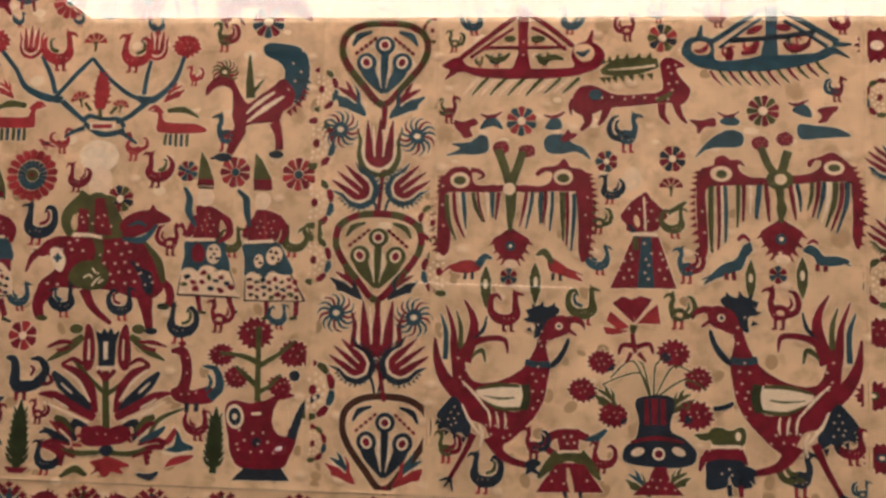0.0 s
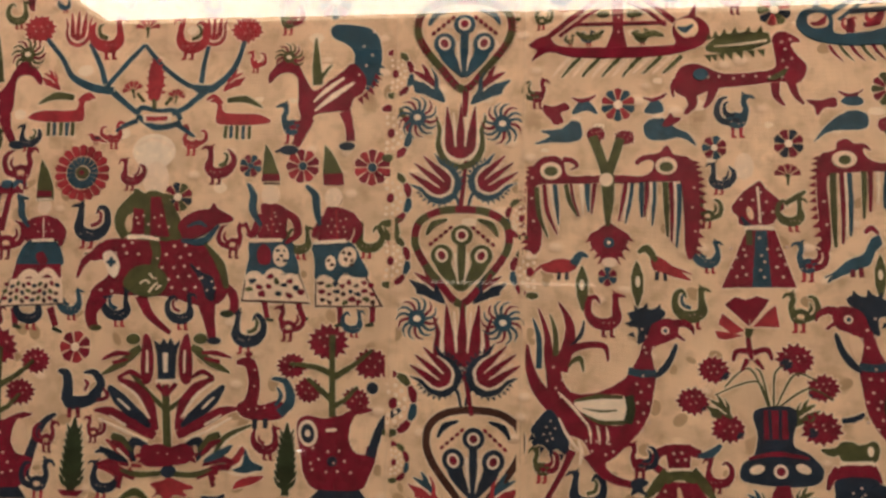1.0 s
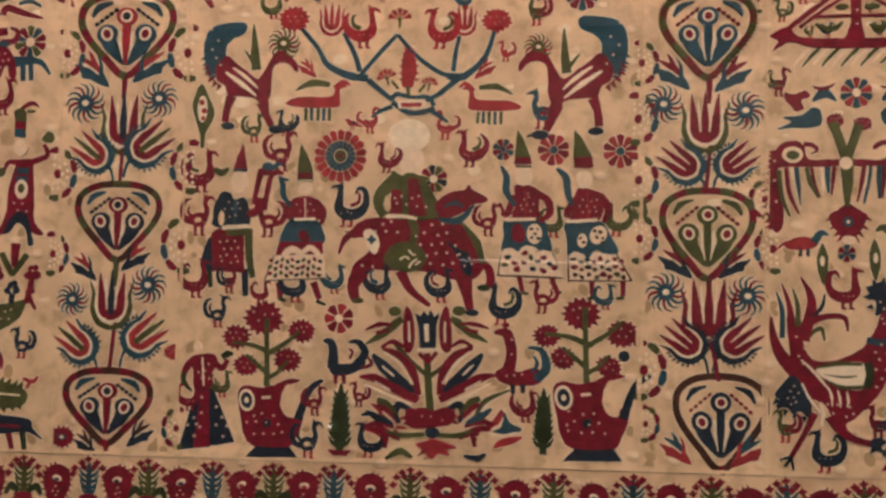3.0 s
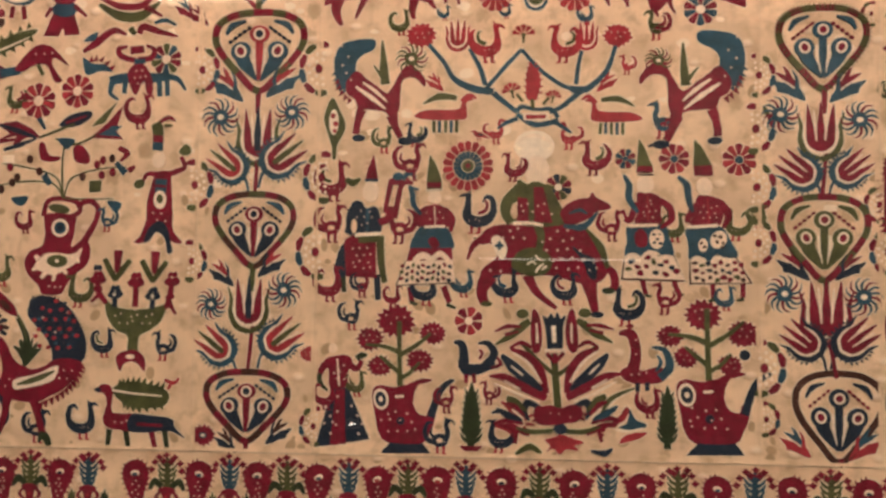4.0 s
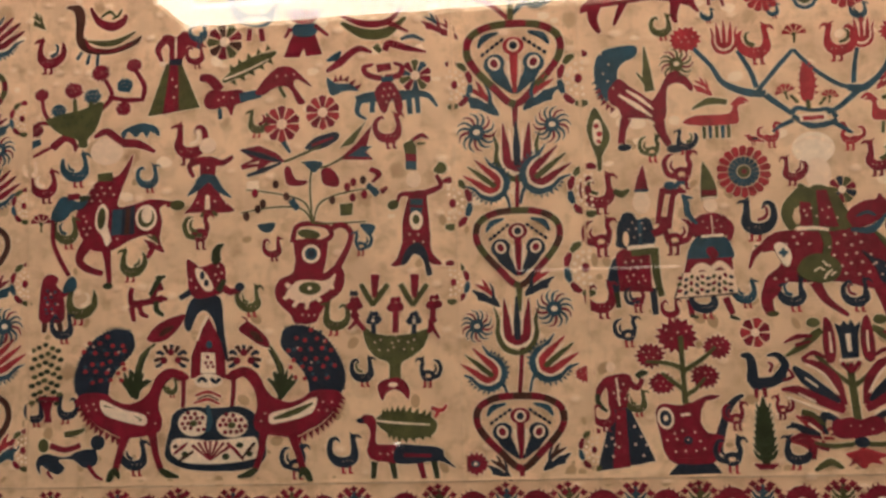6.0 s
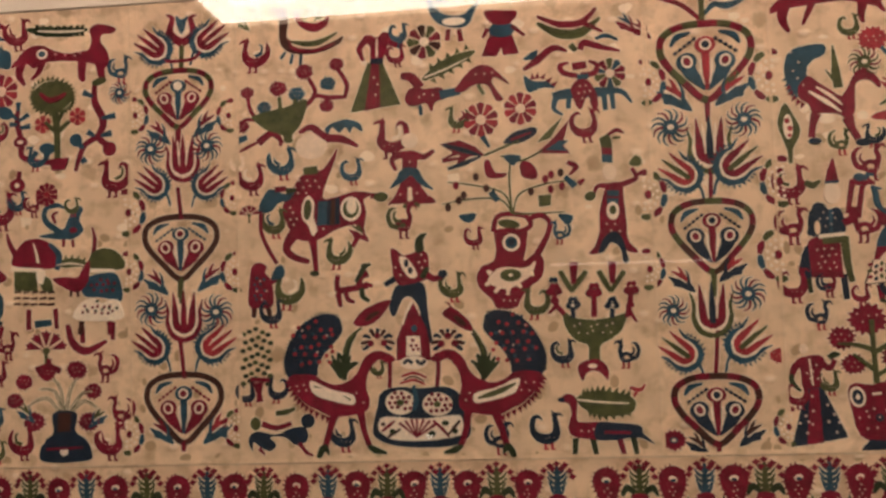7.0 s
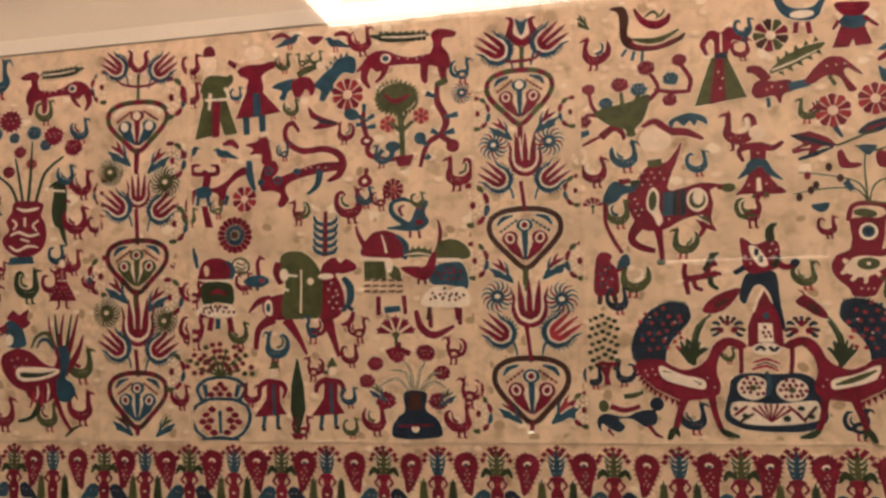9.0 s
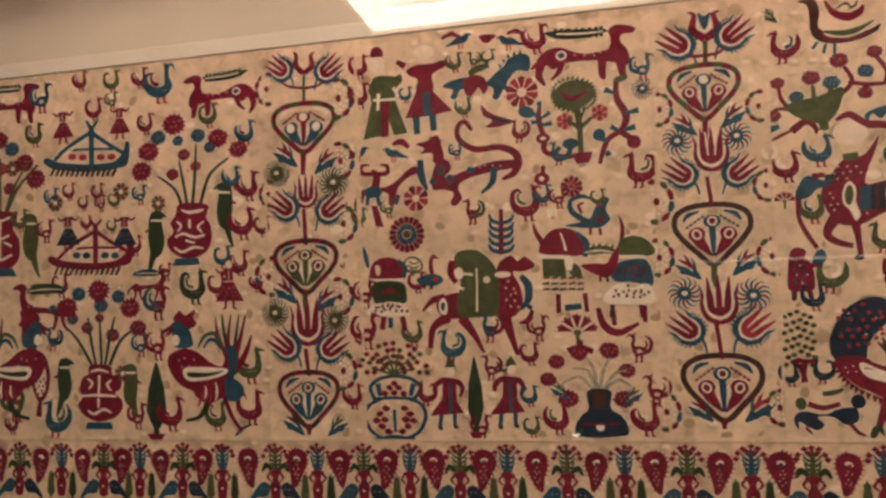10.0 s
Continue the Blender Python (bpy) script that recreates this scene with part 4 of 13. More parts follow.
sprig(0.487, 1.415, 45.0, flip=False)
side_tulip(0.497, 1.459, 40.0, GREEN, RED)
peony(0.493, 1.366, 35.0, RED)
peony(0.484, 1.306, 35.0, RED, GREEN)
peony(0.491, 1.248, 35.0, RED, TEAL)
side_tulip(0.496, 1.532, 38.5, TEAL, RED)

# ---- rooster panel ----


begin("two_headed_eagle", 0.133, 1.497, label="crimson two-headed eagle with striped wings")
shape(RED, [(-13.3, 4.3), (-31.6, 3.9), (-37.5, 7.9), (-38.9, 16), (-44.8, 22.3), (-52.9, 22.7), (-61.5, 19.6), (-68.2, 11.3), (-72.4, -0.5), (-74.1, -20.9), (-73.9, -44.1), (-71, -61.3), (-65, -69.2), (-59.5, -61), (-58.9, -43.7), (-61.8, -26.4), (-65.2, -9.1), (-59, -3.7), (-36, -3.2), (-13.1, -2.6)])
line(RED, [(-40.1, 19.5), (-32, 18.5), (-26.7, 13.9), (-32.9, 9.7)], [5.1, 4.6, 3.4, 1.1])
teeth(RED, [(-68.3, 13), (-74, -6.4), (-75.2, -38.3), (-72, -64.2)], 12, 5.1, 5.1, -1)
shape(RED, [(12.4, 4.9), (31.2, 4.2), (40.7, 9.6), (42.3, 17.7), (35.4, 19.9), (27.6, 15.1), (25.8, 18), (33.1, 23.3), (46.1, 25.9), (53.9, 33), (60.3, 24.5), (71.6, 22.4), (79.1, 14.5), (82.2, -2.7), (82.7, -34.1), (80.8, -56.9), (73.8, -71.9), (69.7, -57.3), (69.2, -34.5), (66.4, -3.1), (60.7, 0.2), (32.5, -1), (12.6, -2)])
teeth(RED, [(77.3, 18.5), (83.3, -2.7), (83.8, -34.1), (78.7, -65.5)], 13, 5.1, 5.1, 1)
line(RED, [(-16, 0.8), (0, 1.7), (15.4, 1.5)], [6.3, 6.3])
line(GREEN, [(-63.6, -6.7), (-61, -32.2), (-52.9, -52.7)], [4, 4, 1.1])
line(RED, [(-56.7, -4.2), (-53.6, -29.1), (-44.3, -50.2)], [3.4, 4, 1.1])
line(CREAM, [(-51.5, -4.1), (-48, -26), (-42.8, -46.1)], [2.3, 2.3, 0.6])
line(TEAL, [(-46.9, -4), (-45.2, -23.1), (-43.5, -41.5)], [4, 4, 1.1])
line(GREEN, [(-37.1, -3.8), (-33.8, -18.7), (-26, -33.6)], [3.4, 4, 1.1])
line(RED, [(-32.5, -3.7), (-29.8, -18.6), (-24.2, -33.5)], [2.3, 2.3, 0.6])
line(CREAM, [(-23.4, -3.4), (-21.9, -16.1), (-21.4, -31.1)], [2.9, 2.9, 0.6])
line(TEAL, [(-17.6, -3.3), (-17.3, -16), (-16.4, -28.7)], [4.6, 4, 1.1])
line(RED, [(-10.8, -3.1), (-12.1, -15.9), (-13.5, -30.9)], [3.4, 2.9, 0.6])
line(RED, [(17.2, -2.5), (14.7, -18.7), (10.6, -37.2)], [3.4, 3.4, 0.6])
line(CREAM, [(20, -2.4), (18.1, -18.6), (14, -37.1)], [2.3, 2.3, 0.6])
line(TEAL, [(22.8, -2.4), (20.9, -18.5), (16.9, -39.3)], [3.4, 3.4, 0.6])
line(TEAL, [(31.3, -1.6), (31.1, -17.1), (31.5, -33.8)], [4, 4, 1.1])
line(RED, [(36.4, -1.5), (35.6, -17), (33.7, -33.1)], [3.4, 3.4, 0.6])
line(CREAM, [(39.3, -1.4), (39.6, -18.1), (37.2, -36.5)], [2.3, 2.3, 0.6])
line(TEAL, [(42.7, -1.3), (42.5, -18), (40.7, -41)], [3.4, 3.4, 1.1])
line(GREEN, [(52.3, -1.1), (53.3, -23.5), (54.4, -50.9)], [4.6, 4.6, 1.1])
line(RED, [(57.4, -1), (58.4, -26.2), (57.8, -55.3)], [3.4, 3.4, 1.1])
line(CREAM, [(60.8, -0.9), (61.2, -26.1), (60.1, -57.5)], [2.3, 2.3, 0.6])
line(TEAL, [(64.2, -2.6), (64.6, -26), (62.4, -60.3)], [4, 4, 1.1])
oval(STRAW, -50.8, 8.7, 9.7, 8)
oval(GREEN, -50.8, 8.2, 6.3, 4.6)
oval(STRAW, 53.1, 13.9, 9.7, 8)
oval(GREEN, 53.1, 12.8, 6.3, 4.6)
line(GREEN, [(-13.1, 41), (-6.3, 24.2), (-0.1, 4.1)], [8, 8])
line(GREEN, [(12.2, 39.2), (7.4, 24.5), (1, 4.1)], [8, 8])
line(GREEN, [(0.4, 5.2), (1.6, -17.9), (1.3, -27.7), (1.1, -42)], [12.6, 9.7, 7.4, 2.3])
oval(STRAW, -0.6, 0.6, 6.3, 6.3)
dots(KNOT, 75.3, -28.6, 4.6, 34.3, 11.4, 1.1)
dots(KNOT, -67.5, -26.5, 4, 31.4, 11.4, 1.1)
finish()


peony(0.123, 1.54, 18.7, RED)
peony(0.149, 1.537, 18.7, RED)
peony(0.379, 1.549, 18.7, RED)
peony(0.403, 1.554, 18.7, RED)


def shield_flower(x, z, s=1.0, flip=False):
    begin("shield_flower", x, z, s, flip)
    poly(RED, [(0.0, 20.0), (19.0, 8.0), (15.0, -4.0), (7.0, -14.0), (-6.0, -14.0), (-16.0, -2.0), (-18.0, 7.0)])
    teeth(RED, [(-18.0, 7.0), (-11.0, -7.0), (-5.0, -16.0)], 4, 6, 4.2, -1)
    teeth(RED, [(19.0, 8.0), (13.0, -7.0), (6.0, -16.0)], 4, 6, 4.2, 1)
    oval(TEAL, 0.0, 1.0, 4.8)
    oval(CREAM, 0.0, 1.0, 1.8)
    oval(STRAW, 1.0, -17.0, 7.2, 4.2)
    finish()


shield_flower(0.135, 1.439, 1.0)
shield_flower(0.399, 1.453, 1.1)
rosette(0.134, 1.409, 8.8, n=6, cols=(RED, TEAL))
rosette(0.396, 1.419, 8.8, n=6, cols=(RED, TEAL))
rosette(0.398, 1.437, 5.0, n=6, cols=(GREEN, STRAW))


def rooster(x, z, s=1.0, flip=False):
    begin("rooster", x, z, s, flip, label="crimson rooster with striped tail and pale wing")
    line(RED, [(-54.5, 43.8), (-52.1, 23), (-43.5, 3.8), (-27.7, -12.3)], [1.7, 7.9, 12.3, 16.8])
    line(TEAL, [(-49.6, 67.7), (-43.9, 48.7), (-44.1, 22.8)], [1.1, 5, 5])
    line(RED, [(-44.8, 76.9), (-37.2, 54.6), (-34.8, 32.1), (-28.8, 4.4)], [1.1, 5, 9, 12.3])
    line(GREEN, [(-34.3, 71.6), (-29.3, 54.8), (-28.6, 32.4), (-24.5, 10.1)], [1.1, 4.5, 5.6, 4.5])
    line(RED, [(-26.7, 83.2), (-17.7, 66.5), (-16.6, 49.7), (-24.8, 21.3)], [1.1, 6.7, 10.1, 13.5])
    line(NAVY, [(-3.6, 67), (-7.1, 52.8), (-16.4, 42.9)], [1.1, 3.9, 1.7])
    line(RED, [(-21.9, 37.1), (-4.1, 44.5), (14.5, 44.1), (17.7, 30.8)], [9, 5.6, 5, 1.1])
    line(GREEN, [(-17.6, 24.9), (-12.1, 31.3), (-6.5, 32.1), (-4, 21)], [1.1, 4.5, 4.5, 1.1])
    shape(RED, [(65.5, 69.5), (54.4, 64.6), (49.6, 52.1), (43.9, 34), (33.1, 16.9), (16.6, 6.2), (0, 1.1), (-15.3, 2.7), (-23.5, 15.8), (-25.2, 32.5), (-34.2, 32.1), (-37.1, 15.2), (-33, -6.9), (-27.3, -26.1), (-17.5, -35.1), (-4.5, -40), (3.1, -52.3), (10, -60.2), (21, -55.3), (34.6, -42.6), (47, -28.4), (54.4, -13.2), (57.4, 2.4), (59.8, 19.1), (56.7, 32.9), (56.5, 42.3), (65.9, 48.2), (76.9, 53.1), (79.5, 63.3), (73.8, 69.8)])
    line(RED, [(72.8, 64.1), (82.8, 66.7), (90.6, 63.1), (92.9, 57.1)], [9, 6.2, 4.5, 0.6])
    line(RED, [(75.7, 57.5), (85.3, 51.2)], [4.5, 1.1])
    shape(LINEN, [(58.7, 43.5), (63.1, 46.5), (67.6, 43.9), (66.2, 34.9), (61.3, 26.9), (57.9, 31.2)])
    shape(NAVY, [(75.9, 47.5), (70.6, 35.1), (61.4, 23.6), (58.2, 16.8), (66.4, 21), (74.5, 31.9), (78.7, 45.9)])
    line(TEAL, [(35.8, 23.1), (47, 20.8), (59.8, 21.9)], [6.2, 6.2])
    shape(NAVY, [(36.8, 75.2), (42.9, 77.1), (48.5, 80.1), (55.8, 78.1), (61.3, 80), (68.1, 76.3), (65.4, 70.6), (56.1, 64.7), (50.2, 51), (43.6, 47.4), (44.4, 60.3), (36.5, 64), (39.1, 70.8)])
    teeth(NAVY, [(40.7, 51.8), (36.9, 68.5), (45.7, 78.9), (65.3, 78.4)], 6, 4.5, 5, 1)
    oval(CREAM, 67.9, 59.5, 3.4, 3.4)
    oval(TEAL, 67.9, 59.5, 2, 2)
    shape(CREAM, [(-12.2, -6.1), (5.6, -1.4), (31.9, 0.2), (32.4, -23.5), (11.8, -23.9), (-2.3, -17.8)])
    line(GREEN, [(-12.2, -5.5), (8.4, -0.8), (30.8, -0.4)], [1.7, 3.9, 3.4])
    line(GREEN, [(-5.2, -15.8), (11.8, -23.3), (32.4, -22.4)], [1.1, 3.9, 3.9])
    line(GREEN, [(-5.3, -11.3), (11.6, -13.4), (25.5, -12.2)], [0.6, 2.2, 1.7])
    line(FOREST, [(35.8, 0.9), (37.7, -11.1), (34.7, -23.4)], [7.9, 7.9])
    line(CREAM, [(-26.5, 2.2), (-13.7, -10), (0.2, -26.6)], [1.1, 2.8, 1.1])
    line(CREAM, [(-1, -23.3), (2, -32), (2.8, -41.9)], [0.6, 2.2, 0.6])
    line(CREAM, [(8, -26.2), (9.9, -33.9), (10.7, -42.6)], [0.6, 2.2, 0.6])
    line(CREAM, [(16.4, -27), (17.7, -35.2), (16.8, -42.4)], [0.6, 2.2, 0.6])
    shape(NAVY, [(-32.8, -13.6), (-44.3, -23), (-50.8, -32.7), (-46.7, -37.5), (-49.3, -44.3), (-39.7, -44.9), (-33.9, -50.2), (-26.6, -48.2), (-19.2, -52.8), (-16.2, -42.2), (-22.1, -29.8)])
    teeth(NAVY, [(-50.1, -36.6), (-40.7, -47.8), (-20.3, -54.5)], 5, 5, 4.5, -1)
    line(CREAM, [(-25.8, -20.5), (-18.6, -35.2), (-8.1, -49)], [1.1, 2.8, 1.1])
    line(CREAM, [(-8.4, -40.2), (-5.3, -48.9), (-6.7, -61)], [1.1, 2.8, 1.1])
    line(RED, [(-13.7, -49.3), (-22.1, -68.3), (-35.8, -93.1)], [7.3, 5, 3.9])
    line(NAVY, [(-34.2, -91.9), (-45.8, -95.8)], [2.8, 1.1])
    line(NAVY, [(-35.3, -93.1), (-32.7, -105)], [2.8, 1.1])
    line(NAVY, [(-35.3, -93.1), (-41.1, -102.1)], [2.8, 1.1])
    line(RED, [(5.3, -50.6), (12.4, -65.6), (24.3, -73.2), (40.9, -77.3)], [20.2, 9, 6.7, 5])
    shape(NAVY, [(37, -74.8), (46.3, -71), (53.5, -74.5), (48.1, -79.1), (52.7, -85.9), (43.8, -83.1), (38.4, -86.1), (39.3, -80.1)])
    dots(KNOT, 47.5, -3.5, 9, 33.7, 9.5, 1.1)
    dots(KNOT, -28.5, 12.8, 5.6, 22.4, 9.5, 1.1)
    dots(KNOT, 9.7, -46.5, 14.6, 11.2, 9.5, 1.1)
    dots(KNOT, 52, 46.6, 7.9, 15.7, 8.4, 1.1)
    dots(KNOT, -35.5, -33.7, 7.9, 12.3, 6.7, 1)
    finish()


rooster(0.117, 1.302)
rooster(0.415, 1.311, 1.08, flip=True)
begin("spotted_beast", 0.254, 1.596, label="crimson spotted beast with a green feather")
shape(RED, [(-61.0, -9.0), (-55.0, 6.0), (-40.0, 10.0), (-17.0, 1.0), (11.0, 2.0), (29.0, 6.0), (28.0, 24.0), (27.0, 34.0), (35.0, 40.0), (47.0, 35.0), (51.0, 30.0), (43.0, 28.0), (48.0, 18.0), (57.0, 7.0), (53.0, -5.0), (44.0, -10.0), (34.0, -7.0), (0.0, -11.0), (-22.0, -13.0), (-45.0, -21.0), (-57.0, -18.0)])
line(RED, [(-48.0, -12.0), (-44.0, -27.0), (-51.0, -37.0)], [13.2, 8.4, 3])
line(RED, [(-25.0, -11.0), (-29.0, -24.0), (-34.0, -31.0)], [9.6, 6, 2.4])
line(RED, [(29.0, -8.0), (30.0, -20.0), (37.0, -29.0)], [8.4, 6, 1.8])
line(RED, [(43.0, -6.0), (47.0, -19.0), (54.0, -28.0)], [8.4, 5.4, 1.8])
line(RED, [(-59.0, -5.0), (-62.0, -12.0), (-61.0, -21.0)], [5.4, 4.2, 1.2])
line(GREEN, [(25.0, 34.0), (5.0, 31.0), (-17.0, 28.0), (-32.0, 24.0)], [8.4, 18, 18, 3.6])
teeth(GREEN, [(-32.0, 17.0), (-11.0, 19.0), (20.0, 22.0)], 7, 5.4, 6, -1)
teeth(GREEN, [(-32.0, 33.0), (-12.0, 38.0), (19.0, 40.0)], 6, 4.8, 6, 1)
line(CREAM, [(22.0, 31.0), (0.0, 28.0), (-25.0, 26.0)], [1.8, 1.8, 0.6])
oval(TEAL, -37.0, 0.0, 6.6, 5.4)
line(GREEN, [(23.0, -5.0), (33.0, -1.0), (40.0, 5.0)], [1.8, 5.4, 1.2])
dots(KNOT, 0.0, -4.0, 42, 7.2, 10.8, 1.1)
dots(KNOT, 39.0, 18.0, 9.6, 20.4, 9.6, 1.1)
finish()


begin("oared_ship", 0.143, 1.636, label="crimson embroidered ship with pale oars")
line(STRAW, [(-44, -23.7), (-52, -31.5), (-61, -42.4)], [3.5, 3.5, 1.2])
line(GREEN, [(-34.7, -23.6), (-42.7, -31.4), (-51.6, -42.2)], [3.5, 3.5, 1.2])
line(STRAW, [(-25.5, -23.5), (-33.4, -31.3), (-42.3, -42.1)], [3.5, 3.5, 1.2])
line(GREEN, [(-16.2, -23.4), (-24.1, -31.2), (-33.1, -42)], [3.5, 3.5, 1.2])
line(STRAW, [(-6.9, -23.3), (-14.8, -31.1), (-23.8, -41.9)], [3.5, 3.5, 1.2])
line(GREEN, [(2.3, -23.2), (-5.6, -31), (-14.6, -41.7)], [3.5, 3.5, 1.2])
line(STRAW, [(11.5, -23.1), (3.6, -30.8), (-5.3, -41.6)], [3.5, 3.5, 1.2])
line(GREEN, [(20.7, -22.9), (12.8, -30.7), (3.9, -41.5)], [3.5, 3.5, 1.2])
line(STRAW, [(29.9, -22.8), (22, -30.6), (13, -39)], [3.5, 3.5, 1.2])
line(GREEN, [(39.1, -22.7), (31.2, -30.5), (22.2, -38.9)], [3.5, 3.5, 1.2])
line(STRAW, [(48.2, -22.6), (40.4, -30.4), (31.4, -38.8)], [3.5, 3.5, 1.2])
line(GREEN, [(57.4, -22.5), (49.5, -30.3), (40.5, -38.6)], [3.5, 3.5, 1.2])
shape(RED, [(-82.5, -10.4), (-65.7, -2.4), (-56.1, -11.3), (-37.4, -13.5), (-14.1, -13.8), (9, -13.6), (43.4, -12.6), (52.5, -9.6), (48.9, 0.5), (53.3, 11.2), (65.8, 15.5), (77.3, 10.2), (82.6, -0.4), (76.5, -11.1), (60.7, -17.8), (32.2, -22.8), (-13.9, -23.9), (-42.9, -22.5), (-63.5, -17.4), (-79.6, -25.9), (-74.6, -16.3)])
line(RED, [(-65.6, -4.2), (-38.2, 17.6), (-6.3, 43.1)], [4.6, 4.6])
line(RED, [(-54, -2.9), (-32.3, 14.1), (-10.6, 28.6)], [2.9, 2.9])
line(RED, [(5.3, 44.3), (28.2, 28.9), (51, 10)], [4.6, 4.6])
line(RED, [(8, 30), (25.5, 21.1), (43.1, 6.4)], [2.9, 2.9])
line(RED, [(-0.7, 51.5), (-0.6, 23.9), (-0.1, 3), (-1.4, -14.3)], [12.7, 9.3, 9.3, 19.7])
line(RED, [(-39.1, 8), (-0.2, 8.9), (43, 9.3)], [2.9, 2.9])
shape(LINEN, [(51.1, 4.1), (54.5, 11.2), (65.9, 11.9), (71.7, 5.4), (69.6, -2.9), (59.3, -5.4)])
line(TEAL, [(53.4, 4.1), (60.3, 1.8), (67.1, 6.6)], [2.3, 6.4, 2.3])
line(GREEN, [(-38.9, 0.8), (-30.6, -3.9), (-21.3, -3.8), (-13.4, 2.3)], [1.7, 5.2, 5.2, 1.7])
line(GREEN, [(12.1, 0.1), (21.4, -3.4), (31.7, -0.9), (41, -3.2)], [1.7, 5.2, 5.2, 1.7])
oval(GREEN, -13.8, 17.8, 5.8, 2.9)
oval(GREEN, 15.2, 18, 6.9, 2.9)
line(RED, [(65.9, 12.5), (70.2, 27.4)], [6.9, 1.2])
dots(CREAM, 0.4, -17.8, 69.4, 2.9, 12.7, 1.2)
dots(CREAM, 0, 0, 3.5, 13.9, 8.1, 1)
finish()




begin("oared_ship", 0.388, 1.644, label="blue embroidered ship with red oars")
line(RED, [(-57.6, -21.6), (-53.2, -28.5), (-45.4, -36.6)], [2.8, 2.8, 0.6])
line(GREEN, [(-48.2, -21.5), (-43.7, -28.4), (-35.9, -36.4)], [2.8, 2.8, 0.6])
line(RED, [(-38.7, -21.4), (-34.3, -28.3), (-26.5, -36.3)], [2.8, 2.8, 0.6])
line(GREEN, [(-29.3, -21.3), (-24.9, -28.2), (-17.2, -36.2)], [2.8, 2.8, 0.6])
line(RED, [(-19.9, -21.2), (-15.5, -28.1), (-7.8, -36.1)], [2.8, 2.8, 0.6])
line(GREEN, [(-10.5, -21), (-6.1, -28), (1.6, -36)], [2.8, 2.8, 0.6])
line(RED, [(-1.2, -20.9), (3.2, -27.8), (10.9, -35.9)], [2.8, 2.8, 0.6])
line(GREEN, [(8.2, -18.8), (12.6, -25.7), (20.2, -33.4)], [2.8, 2.8, 0.6])
line(RED, [(17.5, -16.7), (21.9, -23.6), (29.5, -31)], [2.8, 2.8, 0.6])
line(GREEN, [(26.9, -14.6), (31.2, -21.5), (38.8, -28.6)], [2.8, 2.8, 0.6])
line(RED, [(36.2, -12.4), (40.5, -19.3), (48.1, -26.2)], [2.8, 2.8, 0.6])
line(GREEN, [(45.5, -10.3), (49.8, -17.2), (57.4, -23.8)], [2.8, 2.8, 0.6])
shape(TEAL, [(-85.7, -0.8), (-81.3, 9.9), (-69.5, 13.5), (-56.6, 11.2), (-53.8, 0.7), (-51, -11), (-22.1, -9), (-8.3, -5.9), (16.5, -4.5), (43.9, -2.5), (60.4, 4), (77.6, -7.4), (64.6, -2.9), (52.1, -8.8), (32.9, -14.8), (5.4, -20.3), (-27.7, -21.8), (-52.6, -20.9), (-72.1, -15.9), (-82.8, -7.8)])
shape(LINEN, [(-76.7, 1.7), (-72.3, 7.6), (-63.3, 7.6), (-57.7, 1.8), (-61, -5.2), (-72.2, -5.3)])
shape(RED, [(-74.5, -0.7), (-66.6, 0.6), (-60, 6.5), (-61, -1.7), (-70, -4.2)])
line(TEAL, [(-56.6, 7.7), (-33.2, 24.3), (-7.6, 43.3)], [5, 5])
line(TEAL, [(-48.8, 1.9), (-27.7, 18.5), (-7.7, 32.7)], [2.8, 2.8])
line(TEAL, [(13.4, 41), (38.6, 26), (66.9, 8.7)], [5, 5])
line(TEAL, [(14.5, 30.5), (35.8, 17.8), (56, 4)], [2.8, 2.8])
line(TEAL, [(2.3, 45.7), (1.7, 17.5), (0, -10.5)], [12.1, 9.9, 18.8])
line(NAVY, [(-38.8, 9.6), (1.1, 12.8), (44.1, 19)], [4.4, 4.4])
line(TEAL, [(-68.9, 11.1), (-66.8, 25.3)], [7.7, 1.1])
line(TEAL, [(61.5, 6.4), (78.9, 6.5)], [5.5, 1.1])
shape(RED, [(-27.7, -1.4), (-19.9, -0.2), (-15.5, 6.9), (-9.9, 8.1), (-13.3, -2.5), (-24.3, -4.9)])
line(RED, [(-38.8, -9.7), (-39.9, 3.2)], [7.2, 2.2])
shape(RED, [(13.3, 8.3), (22, 4.9), (35.2, 7.3), (39.7, 14.3), (39.1, 5), (28.6, -0.9), (18.7, 0.2)])
oval(RED, -14.3, 20.9, 8.3, 3.3, rot=25)
oval(RED, 13.3, 23.5, 7.7, 3.3, rot=-10)
finish()


hen(0.116, 1.631, 14.4, TEAL)
hen(0.099, 1.629, 10.8, GREEN)
hen(0.165, 1.632, 14.3, GREEN, wing=STRAW)
hen(0.156, 1.653, 9.6, GREEN)
hen(0.322, 1.645, 15.4, ROSE)
hen(0.349, 1.641, 14.3, ROSE)
hen(0.367, 1.648, 14.3, ROSE, flip=True)
hen(0.412, 1.65, 16.5, ROSE, wing=NAVY)
begin("pale_face", 0.255, 1.511)
oval(STRAW, 0.0, 0.0, 8.3, 12.1)
finish()
begin("skirt", 0.266, 1.447, label="crimson dress with a teal panel and pale belt")
poly(RED, [(-8.9, 6), (14.9, 6.6), (32.9, -44.5), (-31.5, -46)])
poly(TEAL, [(-1.7, 5.6), (7.7, 5.9), (11.5, -44.6), (-5, -45.1)])
